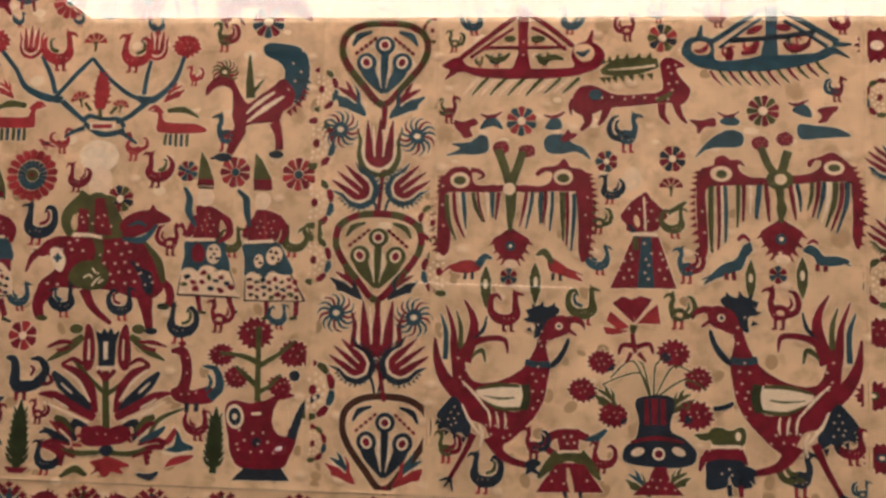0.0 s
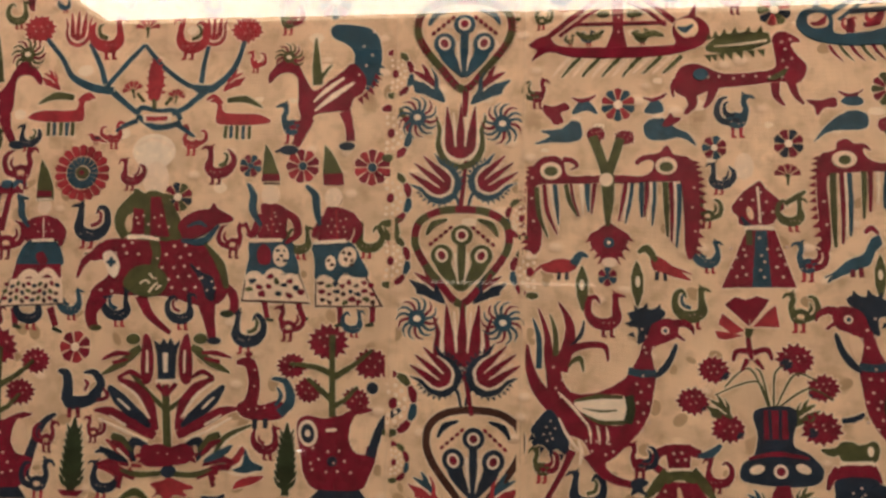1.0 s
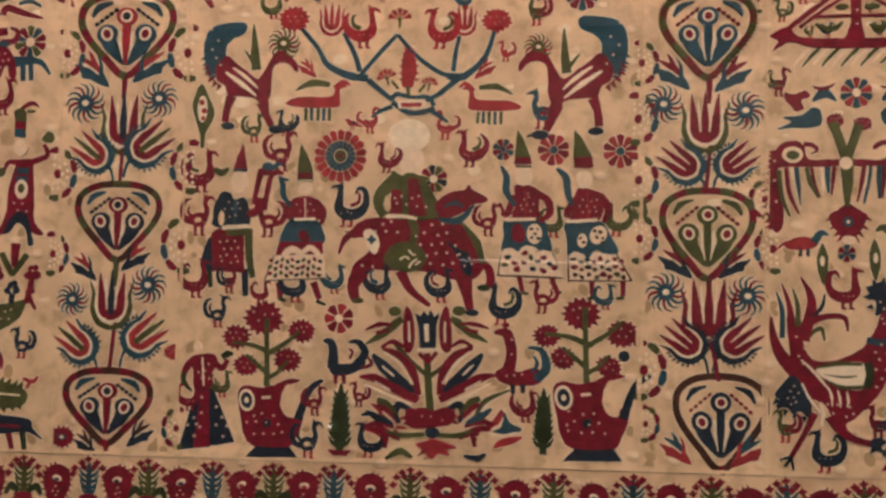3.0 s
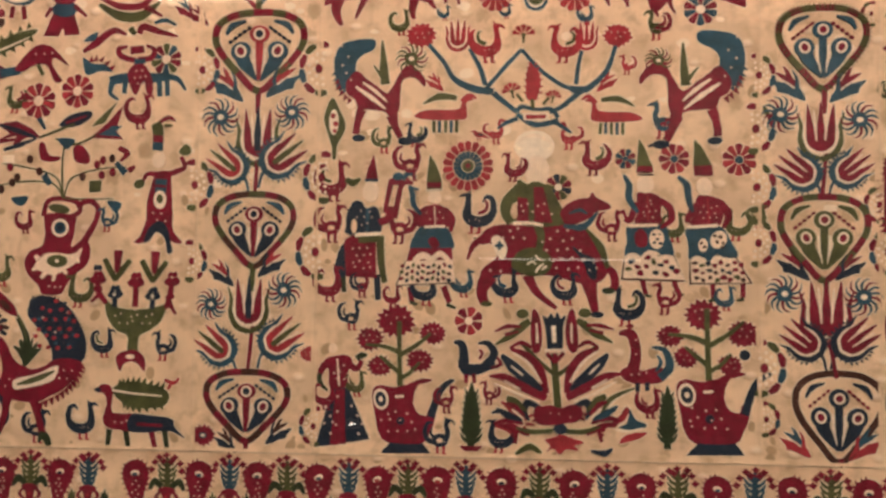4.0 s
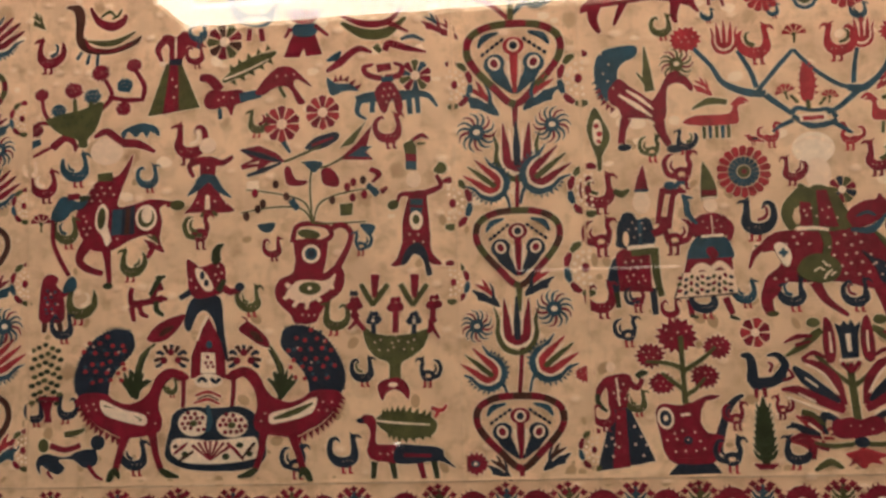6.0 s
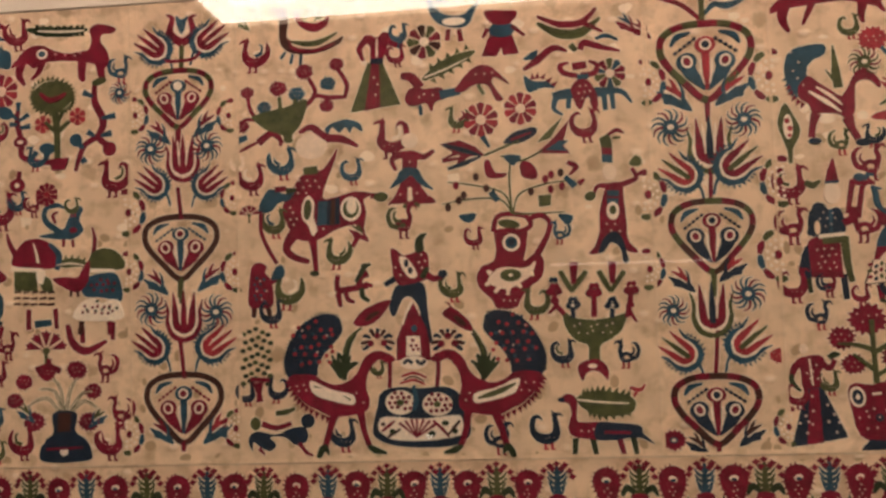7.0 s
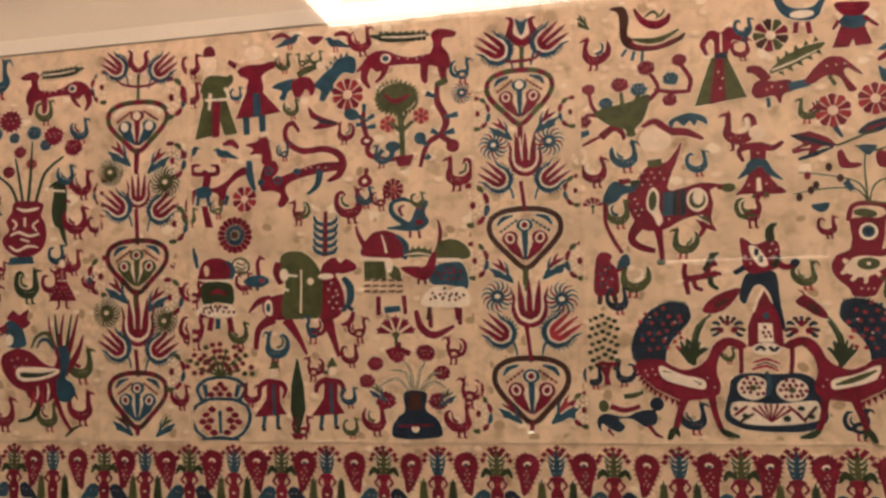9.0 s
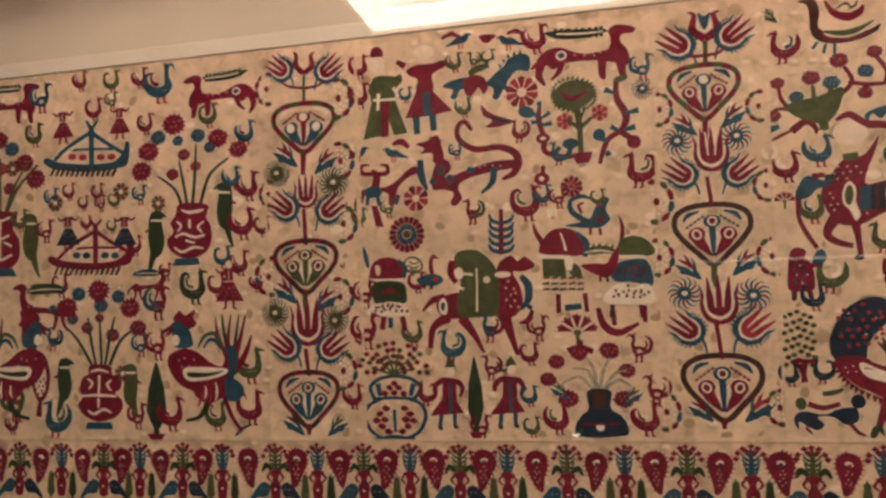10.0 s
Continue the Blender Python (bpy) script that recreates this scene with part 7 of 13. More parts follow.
line(GREEN, [(17.0, -3.0), (19.0, -34.0), (23.0, -54.0)], [9.1, 7.8, 5.9])
dots(KNOT, -3.0, -29.0, 14.3, 16.9, 8.5, 1)
shape(NAVY, [(-20.0, 22.0), (-13.0, 35.0), (-4.0, 35.0), (1.0, 28.0), (10.0, 30.0), (16.0, 23.0), (16.0, 0.0), (-19.0, -1.0), (-21.0, 10.0)])
oval(LINEN, -12.0, 8.0, 3.3, 7.8)
line(TEAL, [(3.0, 28.0), (3.0, 2.0)], [3.9, 3.9])
dots(KNOT, 0.0, 15.0, 13, 11.7, 8.5, 1)
line(CREAM, [(-11.0, -2.0), (17.0, 0.0)], [3.9, 3.9])
line(RED, [(16.0, 12.0), (26.0, 17.0), (26.0, 26.0), (22.0, 29.0)], [7.8, 8.5, 5.9, 3.9])
line(RED, [(22.0, 23.0), (26.0, 45.0), (29.0, 60.0)], [4.6, 5.2, 5.9])
line(RED, [(28.0, 58.0), (41.0, 57.0)], [7.8, 5.2])
oval(TEAL, 36.0, 63.0, 5.9, 4.6)
oval(STRAW, 6.0, 46.0, 9.1, 11.7)
poly(RED, [(9.0, 87.0), (12.0, 71.0), (14.0, 59.0), (-1.0, 59.0), (3.0, 73.0)])
line(TEAL, [(-1.0, 59.0), (14.0, 59.0)], [2.6, 2.6])
line(GREEN, [(-22.0, 60.0), (-14.0, 56.0), (-6.0, 61.0)], [5.2, 7.8, 2.6])
finish()
begin("standard", -0.447, 1.468)
line(RED, [(-5.0, -25.0), (-2.0, -6.0), (3.0, 13.0), (15.0, 14.0)], [5.9, 5.9, 5.9, 3.9])
line(TEAL, [(3.0, 18.0), (10.0, 25.0), (18.0, 20.0)], [3.9, 5.9, 2])
finish()
hen(-0.521, 1.484, 42.9, RED, wing=GREEN)
hen(-0.522, 1.437, 40.3, RED)
hen(-0.523, 1.37, 37.7, RED)
hen(-0.487, 1.37, 27.6, RED, wing=NAVY)
hen(-0.435, 1.506, 39.6, RED)
hen(-0.237, 1.51, 36.0, RED, wing=GREEN, flip=True)
hen(-0.323, 1.5, 29.9, RED, flip=True)
hen(-0.363, 1.45, 42.9, NAVY, wing=RED, flip=True)
hen(-0.447, 1.436, 39.0, RED, flip=True)
hen(-0.217, 1.437, 31.9, RED)
hen(-0.088, 1.439, 31.9, GREEN, flip=True)
hen(-0.151, 1.436, 30.0, GREEN)
hen(-0.416, 1.366, 34.8, NAVY)
hen(-0.375, 1.373, 28.8, TEAL)
hen(-0.327, 1.371, 34.8, NAVY, wing=TEAL)
hen(-0.264, 1.369, 33.6, NAVY, wing=RED)
hen(-0.161, 1.36, 32.4, RED, flip=True)
hen(-0.098, 1.361, 24.2, TEAL)
hen(-0.202, 1.351, 39.6, NAVY, wing=GREEN, flip=True)
hen(-0.498, 1.336, 31.2, NAVY)
hen(-0.452, 1.358, 23.4, RED)
hen(-0.065, 1.448, 24.0, GREEN)


def flower_jug(x, z, s=1.0, flip=False):
    begin("jug", x, z, s, flip, label="crimson spotted jug with a dark spout")
    shape(RED, [(-27.0, 21.0), (-19.0, 29.0), (-3.0, 27.0), (10.0, 30.0), (23.0, 30.0), (20.0, 22.0), (19.0, 9.0), (25.0, -1.0), (33.0, -3.0), (38.0, -12.0), (36.0, -24.0), (29.0, -32.0), (10.0, -34.0), (-9.0, -33.0), (-19.0, -22.0), (-23.0, -4.0)])
    line(RED, [(14.0, 27.0), (27.0, 34.0), (39.0, 36.0)], [8.4, 6.6, 1.2])
    line(RED, [(22.0, -28.0), (34.0, -15.0), (40.0, 4.0)], [14.4, 10.8, 9])
    line(NAVY, [(38.0, -4.0), (45.0, 18.0), (52.0, 30.0), (63.0, 37.0)], [8.4, 7.2, 6.6, 3])
    poly(NAVY, [(-4.0, -31.0), (28.0, -30.0), (38.0, -43.0), (-17.0, -45.0)])
    shape(RED, [(-16.0, -27.0), (-4.0, -33.0), (29.0, -32.0), (33.0, -24.0), (9.0, -28.0)])
    oval(LINEN, 28.0, 18.0, 6.6, 13.8, rot=5)
    oval(CREAM, -17.0, 14.0, 8.4, 11.4, rot=10)
    oval(NAVY, -17.0, 14.0, 6, 8.4, rot=10)
    oval(CREAM, -17.0, 14.0, 2.4, 3)
    line(CREAM, [(-1.0, 17.0), (8.0, 18.0)], [2.4, 2.4])
    oval(NAVY, 5.0, -9.0, 4.2)
    dots(KNOT, 3.0, -11.0, 24, 16.8, 10.8, 1)
    line(GREEN, [(4.0, 29.0), (3.0, 55.0), (2.0, 99.0)], [6, 4.8, 4.8])
    line(GREEN, [(3.0, 43.0), (-8.0, 52.0), (-19.0, 61.0)], [4.8, 4.2, 2.4])
    line(GREEN, [(3.0, 62.0), (22.0, 74.0), (37.0, 87.0)], [5.4, 4.2, 2.4])
    line(GREEN, [(3.0, 65.0), (-13.0, 71.0), (-35.0, 73.0)], [5.4, 4.2, 2.4])
    line(GREEN, [(4.0, 37.0), (15.0, 44.0), (25.0, 55.0)], [4.8, 3.6, 2.4])
    finish()


flower_jug(-0.447, 1.231, 1.0)
flower_jug(-0.12, 1.244, 1.07)
peony(-0.449, 1.33, 42.9, RED)
peony(-0.408, 1.318, 30.0, RED)
peony(-0.477, 1.31, 31.2, RED)
peony(-0.466, 1.281, 27.6, RED)
peony(-0.422, 1.288, 29.9, RED)
peony(-0.122, 1.343, 39.6, RED)
peony(-0.081, 1.324, 33.0, RED)
peony(-0.156, 1.32, 28.6, RED)
peony(-0.139, 1.298, 27.5, RED)
peony(-0.094, 1.291, 26.4, RED)
begin("skirt", -0.509, 1.237, label="crimson bodice over a dark blue spotted skirt")
poly(NAVY, [(-9.1, 17.7), (8.6, 19.5), (33.3, -36.2), (-27.4, -46.7)])
poly(RED, [(-4.9, 17.3), (4.5, 17.6), (6.6, -41.8), (-11, -44.3)])
line(RED, [(-13.4, 48.1), (-21.3, 38.7), (-23.3, 30.7)], [8.8, 7.7, 4.7])
line(FOREST, [(-24, 34.1), (-23, 24), (-14.3, 15.2)], [4.7, 5.9, 2.4])
shape(RED, [(-17, 49.1), (-8.9, 53.3), (7.6, 54.4), (12.7, 45.6), (6.7, 34.1), (7.3, 20.6), (-11.5, 18.7), (-13.4, 35.6)])
line(RED, [(9.2, 45.4), (17.7, 40.1), (23.2, 49.3)], [7.1, 6.5, 4.7])
line(FOREST, [(17.2, 51.4), (22.9, 54.9), (28.8, 55.1)], [5.9, 7.1, 2.9])
line(CREAM, [(-4, 50.7), (-2.8, 36.6), (-1.5, 21.4)], [1.8, 1.8])
oval(STRAW, -9.3, 61.8, 4.7, 5.3)
dots(KNOT, -3.4, 36.5, 9.4, 14.1, 8.2, 1.1)
dots(KNOT, -14, -17.4, 8.2, 21.2, 10.6, 1.3)
dots(KNOT, 16.6, -16.2, 8.2, 21.2, 10.6, 1.3)
dots(KNOT, -2.9, -14.2, 4.7, 24.7, 9.4, 1.2)
finish()
rosette(-0.369, 1.332, 15.6, n=7, cols=(RED, ROSE), heart=CREAM)
begin("great_plant", -0.274, 1.279, label="crimson and dark blue flowering plant")
line(GREEN, [(3.0, -51.0), (0.0, -20.0), (-3.0, 20.0)], [8.3, 7.7, 7.2])
line(GREEN, [(-2.0, -3.0), (-22.0, 14.0), (-36.0, 30.0)], [5, 4.4, 6.1])
line(GREEN, [(1.0, -3.0), (22.0, 13.0), (42.0, 27.0)], [5, 4.4, 6.1])
line(RED, [(44.0, 27.0), (28.0, 19.0), (15.0, 3.0), (11.0, -22.0)], [2.2, 8.8, 9.4, 6.6])
line(CREAM, [(42.0, 23.0), (27.0, 11.0), (14.0, -10.0)], [1.7, 2.8, 1.7])
line(NAVY, [(54.0, 21.0), (43.0, 8.0), (24.0, -11.0), (14.0, -18.0)], [3.3, 12.1, 12.1, 2.8])
line(CREAM, [(45.0, 10.0), (34.0, -1.0)], [1.7, 2.2])
line(RED, [(68.0, 0.0), (53.0, -3.0), (32.0, -15.0), (11.0, -27.0)], [1.7, 8.8, 9.9, 7.2])
line(CREAM, [(53.0, -6.0), (37.0, -16.0)], [1.7, 2.2])
line(CREAM, [(63.0, -8.0), (41.0, -21.0), (19.0, -31.0)], [1.1, 2.2, 1.7])
line(RED, [(44.0, 28.0), (32.0, 33.0), (20.0, 26.0)], [2.2, 5, 1.7])
line(GREEN, [(25.0, 52.0), (41.0, 42.0), (59.0, 33.0)], [4.4, 8.3, 1.1])
line(GREEN, [(21.0, 56.0), (31.0, 51.0)], [6.6, 7.7])
line(RED, [(31.0, 51.0), (45.0, 51.0), (60.0, 47.0)], [2.8, 5, 1.1])
line(RED, [(34.0, 46.0), (49.0, 43.0)], [2.2, 3.9])
oval(GREEN, 29.0, 64.0, 6.6, 5)
line(NAVY, [(19.0, -36.0), (31.0, -31.0), (35.0, -39.0), (31.0, -49.0)], [4.4, 7.7, 6.6, 1.7])
line(RED, [(8.0, -44.0), (20.0, -38.0), (25.0, -45.0)], [8.8, 7.7, 2.2])
line(RED, [(37.0, -53.0), (50.0, -47.0), (68.0, -49.0)], [2.2, 7.7, 1.1])
line(RED, [(32.0, -65.0), (48.0, -56.0), (64.0, -52.0)], [2.8, 7.2, 1.7])
line(GREEN, [(32.0, -40.0), (42.0, -29.0), (52.0, -24.0)], [1.7, 7.7, 5])
line(TEAL, [(38.0, -49.0), (53.0, -42.0), (64.0, -34.0)], [2.8, 7.7, 1.7])
line(RED, [(35.0, -44.0), (45.0, -33.0), (53.0, -30.0)], [2.8, 6.1, 1.7])
line(CREAM, [(37.0, -48.0), (47.0, -37.0)], [1.1, 1.7])
line(GREEN, [(7.0, -62.0), (29.0, -62.0), (46.0, -56.0)], [3.9, 5, 2.2])
line(RED, [(44.0, -62.0), (52.0, -53.0)], [1.7, 3.9])
line(RED, [(44.0, -62.0), (51.0, -59.0)], [1.7, 3.9])
line(RED, [(44.0, -62.0), (49.0, -66.0)], [1.7, 3.9])
line(RED, [(44.0, -62.0), (48.0, -72.0)], [1.7, 3.9])
line(RED, [(-50.0, 24.0), (-33.0, 17.0), (-18.0, 2.0), (-11.0, -23.0)], [2.2, 8.8, 9.4, 6.6])
line(CREAM, [(-47.0, 20.0), (-30.0, 9.0), (-16.0, -12.0)], [1.7, 2.8, 1.7])
line(NAVY, [(-59.0, 17.0), (-47.0, 5.0), (-26.0, -13.0), (-15.0, -19.0)], [3.3, 12.1, 12.1, 2.8])
line(CREAM, [(-49.0, 6.0), (-36.0, -4.0)], [1.7, 2.2])
line(RED, [(-72.0, -6.0), (-56.0, -7.0), (-33.0, -18.0), (-11.0, -28.0)], [1.7, 8.8, 9.9, 7.2])
line(CREAM, [(-56.0, -10.0), (-39.0, -19.0)], [1.7, 2.2])
line(CREAM, [(-66.0, -14.0), (-42.0, -24.0), (-18.0, -33.0)], [1.1, 2.2, 1.7])
line(RED, [(-50.0, 25.0), (-38.0, 31.0), (-25.0, 25.0)], [2.2, 5, 1.7])
line(GREEN, [(-32.0, 50.0), (-48.0, 39.0), (-66.0, 28.0)], [4.4, 8.3, 1.1])
line(GREEN, [(-29.0, 54.0), (-39.0, 48.0)], [6.6, 7.7])
line(RED, [(-39.0, 48.0), (-53.0, 48.0), (-67.0, 42.0)], [2.8, 5, 1.1])
line(RED, [(-41.0, 43.0), (-56.0, 39.0)], [2.2, 3.9])
oval(GREEN, -37.0, 62.0, 6.6, 5)
line(NAVY, [(-18.0, -38.0), (-30.0, -33.0), (-34.0, -42.0), (-29.0, -52.0)], [4.4, 7.7, 6.6, 1.7])
line(RED, [(-7.0, -45.0), (-19.0, -40.0), (-23.0, -48.0)], [8.8, 7.7, 2.2])
line(RED, [(-35.0, -56.0), (-48.0, -52.0), (-67.0, -56.0)], [2.2, 7.7, 1.1])
line(RED, [(-29.0, -68.0), (-46.0, -60.0), (-62.0, -58.0)], [2.8, 7.2, 1.7])
line(GREEN, [(-31.0, -43.0), (-43.0, -33.0), (-53.0, -29.0)], [1.7, 7.7, 5])
line(NAVY, [(-36.0, -52.0), (-52.0, -47.0), (-64.0, -40.0)], [2.8, 7.7, 1.7])
line(RED, [(-34.0, -47.0), (-45.0, -37.0), (-54.0, -34.0)], [2.8, 6.1, 1.7])
line(CREAM, [(-35.0, -51.0), (-47.0, -41.0)], [1.1, 1.7])
line(GREEN, [(-4.0, -62.0), (-26.0, -64.0), (-43.0, -60.0)], [3.9, 5, 2.2])
line(RED, [(-41.0, -66.0), (-50.0, -58.0)], [1.7, 3.9])
line(RED, [(-41.0, -66.0), (-48.0, -64.0)], [1.7, 3.9])
line(RED, [(-41.0, -66.0), (-46.0, -70.0)], [1.7, 3.9])
line(RED, [(-41.0, -66.0), (-44.0, -77.0)], [1.7, 3.9])
shape(RED, [(17.0, 68.0), (11.0, 60.0), (9.0, 40.0), (13.0, 24.0), (21.0, 23.0), (22.0, 42.0)])
line(CREAM, [(15.0, 53.0), (15.0, 32.0)], [1.7, 2.8])
shape(RED, [(-26.0, 67.0), (-19.0, 59.0), (-16.0, 39.0), (-18.0, 23.0), (-25.0, 21.0), (-28.0, 40.0)])
line(CREAM, [(-22.0, 52.0), (-21.0, 31.0)], [1.7, 2.8])
poly(NAVY, [(-16.0, 61.0), (-10.0, 57.0), (-7.0, 63.0), (-3.0, 58.0), (0.0, 64.0), (4.0, 57.0), (9.0, 62.0), (6.0, 47.0), (6.0, 26.0), (-10.0, 25.0), (-12.0, 46.0)])
line(CREAM, [(-4.0, 50.0), (-3.0, 32.0)], [5, 4.4])
line(CREAM, [(-13.0, 23.0), (10.0, 24.0)], [2.2, 2.2])
line(RED, [(-2.0, 10.0), (-11.0, 20.0)], [2.8, 4.4])
line(RED, [(-2.0, 10.0), (-2.0, 20.0)], [2.8, 4.4])
line(RED, [(-2.0, 10.0), (7.0, 21.0)], [2.8, 4.4])
shape(RED, [(-21.0, -41.0), (-7.0, -35.0), (3.0, -38.0), (17.0, -34.0), (28.0, -41.0), (22.0, -51.0), (7.0, -54.0), (-6.0, -56.0), (-21.0, -54.0)])
teeth(RED, [(-21.0, -53.0), (-24.0, -47.0), (-19.0, -40.0)], 3, 4.4, 3.9, 1)
teeth(RED, [(25.0, -50.0), (30.0, -44.0), (23.0, -38.0)], 3, 4.4, 3.9, -1)
oval(NAVY, 4.0, -60.0, 7.2, 5.5)
dots(KNOT, 3.0, -46.0, 16.5, 6.6, 8.8, 0.9)
shape(ROSE, [(-12.0, -72.0), (-2.0, -69.0), (5.0, -66.0), (16.0, -69.0), (29.0, -74.0), (19.0, -77.0), (23.0, -82.0), (11.0, -81.0), (4.0, -87.0), (-3.0, -81.0), (-10.0, -84.0), (-6.0, -78.0)])
line(GREEN, [(-43.0, -88.0), (-28.0, -80.0), (-16.0, -86.0)], [2.8, 7.2, 2.8])
line(NAVY, [(37.0, -82.0), (51.0, -84.0), (59.0, -79.0)], [2.2, 6.6, 2.2])
finish()
cypress(-0.365, 1.23, 72.0, 27.6, FOREST, serrated=True)
cypress(-0.158, 1.235, 66.0, 24.0, FOREST, serrated=True, pot=False)
hen(-0.392, 1.247, 28.6, RED)
hen(-0.398, 1.207, 37.2, NAVY)
hen(-0.335, 1.209, 33.6, NAVY, flip=True)
hen(-0.346, 1.255, 24.0, RED, flip=True)
hen(-0.176, 1.249, 30.0, RED)
hen(-0.525, 1.247, 28.6, RED)
hen(-0.491, 1.261, 26.4, GREEN)
begin("dot", -0.079, 1.302)
oval(NAVY, 0.0, 0.0, 5.5)
finish()
smear(-0.425, 1.349, 7.8)
smear(-0.376, 1.263, 7.2)
smear(-0.209, 1.273, 6.6)
smear(-0.173, 1.303, 7.2)
smear(-0.346, 1.294, 7.2)
smear(-0.058, 1.352, 7.2)
smear(-0.526, 1.298, 7.2)
smear(-0.12, 1.367, 6.6)
smear(-0.564, 1.19, 7.8)
smear(-0.203, 1.207, 6.6)
smear(-0.489, 1.535, 7.8)
smear(-0.071, 1.581, 7.2)
smear(-0.302, 1.548, 7.2)
smear(-0.388, 1.48, 7.2)
smear(-0.243, 1.326, 7.2)

# ---- peacock panel ----


def peacock(x, z, s=1.0, flip=False):
    begin("peacock", x, z, s, flip, label="crimson peacock with a dark blue spotted tail")
    shape(NAVY, [(12.6, 69.4), (7.9, 78.5), (-10.5, 81.8), (-33.6, 71.8), (-49.9, 51.1), (-58.3, 28.8), (-55.9, 11.2), (-46.9, 0.6), (-31.7, 6), (-19.6, 7.2), (-16.4, 21.1), (-8.9, 34.9), (4.2, 48.6), (12.3, 58.9)])
    teeth(NAVY, [(9.3, 79.9), (-15.4, 82.6), (-44.6, 60.1), (-58.2, 32.3), (-56.6, 11.2)], 30, 1.4, 2.0, -1)
    shape(RED, [(-52.4, 7.7), (-35.2, 10.9), (-19.6, 8.6), (-11.2, 2.9), (4.2, -2.1), (21.2, 3.2), (31.3, 13.4), (35.8, 23.7), (43.1, 32.6), (54.4, 37.2), (68.2, 33.5), (76.3, 26.5), (67.9, 22.5), (56.9, 26.8), (48.3, 20.1), (42.4, 9.1), (40.5, -6.1), (44.3, -21.3), (41.1, -32.2), (27, -36.9), (9.5, -38.9), (-4.6, -38), (-18.5, -31), (-29, -26.1), (-39.5, -17.6), (-48.5, -6.3)])
    teeth(RED, [(-53.9, 4.9), (-45.8, -13.4), (-29.1, -29.5), (-4.7, -41.5)], 12, 6.4, 5.6, -1)
    shape(CREAM, [(-26.1, 3.1), (-0.2, -7.6), (24.9, -14.1), (24.6, -25.2), (2.9, -21.5), (-21.6, -12.9)])
    line(GREEN, [(-22.7, -3.2), (-7.4, -10.3), (6.6, -15.3), (21.9, -19.6)], [2.1, 6.4, 6.4, 2.1])
    line(RED, [(2.5, -34.7), (-4.4, -55.3), (-10.6, -76)], [10.6, 7.1, 7.1])
    shape(FOREST, [(-20.7, -85.6), (-16.2, -74.6), (-7.7, -71.9), (-5.2, -84.3), (-10.7, -80.1), (-15.1, -87)])
    line(RED, [(32.8, -31.5), (36.9, -55.6), (42.7, -73.4)], [9.9, 6.4, 6.4])
    line(FOREST, [(41.3, -73.4), (50.1, -78.9), (63.2, -82.3)], [4.2, 7.8, 2.1])
    dots(ROSE, -21.4, 45.6, 29.6, 31, 12, 2.3)
    dots(TEAL, -27.2, 42.2, 28.2, 31, 17.6, 1.7)
    dots(KNOT, -16.3, 49, 28.2, 28.2, 23.3, 1.1)
    dots(KNOT, -35.7, -7.9, 14.1, 9.9, 9.9, 1.1)
    dots(KNOT, 33.2, -17.7, 7.1, 12.7, 9.9, 1.1)
    finish()


peacock(-1.056, 1.269)
peacock(-0.862, 1.269, 1.0, flip=True)
begin("tall_leaf", -1.04, 1.295)
line(FOREST, [(-2.0, -23.0), (0.0, -3.0), (3.0, 16.0), (15.0, 34.0)], [5.6, 8.4, 8.4, 1.4])
line(FOREST, [(0.0, -10.0), (-16.0, 1.0)], [7, 1.4])
line(FOREST, [(0.0, -11.0), (16.0, -2.0)], [7, 1.4])
line(FOREST, [(0.0, -3.0), (-8.0, 10.0)], [6.3, 1.4])
finish()
begin("tall_leaf", -0.875, 1.291)
line(FOREST, [(-2.0, -22.0), (0.0, -3.0), (-2.0, 16.0), (-14.0, 34.0)], [5.2, 7.8, 7.8, 1.3])
line(FOREST, [(-1.0, -9.0), (-16.0, 1.0)], [6.5, 1.3])
line(FOREST, [(-1.0, -11.0), (15.0, -2.0)], [6.5, 1.3])
line(FOREST, [(0.0, -3.0), (-8.0, 10.0)], [5.9, 1.3])
finish()
begin("fountain_basin", -0.951, 1.230, label="dark blue fountain basin with crimson wheels")
line(RED, [(-35.8, 65.5), (-35.6, 48.3), (-36.8, 32.5)], [5.5, 4.8])
line(RED, [(22, 63.2), (21.4, 47.5), (19.5, 31.8)], [5.5, 4.8])
shape(NAVY, [(-51.4, 10.7), (-48.2, 24.4), (-38.9, 31.2), (-21.6, 33), (1.1, 31.4), (26.4, 33.1), (43.1, 26.8), (50.1, 13.1), (56.2, -3.8), (57.6, -20.7), (47.8, -31.5), (24, -36.8), (-17, -36.7), (-40.9, -32.5), (-56.6, -22.9), (-56.1, -6.4)])
shape(CREAM, [(-49.1, -4.4), (-36.5, -1.1), (-2.2, -4.1), (35.4, -0.3), (46.9, -1.7), (49.7, -17.3), (41.3, -24.7), (3.8, -29.3), (-30.5, -28.4), (-44.1, -22.9), (-50.8, -15.4)])
oval(CREAM, -24.2, 15.2, 17.8, 14.4)
oval(CREAM, 19.6, 12.8, 17.8, 13.7)
dots(RED, -24.2, 15.2, 15.7, 12.3, 6.8, 2.3)
dots(RED, 19.6, 12.8, 15.7, 12.3, 6.8, 2.3)
oval(GREEN, -24.2, 15.2, 4.1, 3.4)
oval(GREEN, 19.6, 12.8, 4.1, 3.4)
line(RED, [(-5.6, -25.1), (-25.7, -8.7)], [0.7, 2.7])
line(RED, [(-5.6, -25.1), (-18.7, -6)], [0.7, 2.7])
line(RED, [(-5.6, -25.1), (-11.8, -4.7)], [0.7, 2.7])
line(RED, [(-5.6, -25.1), (-5, -4.7)], [0.7, 2.7])
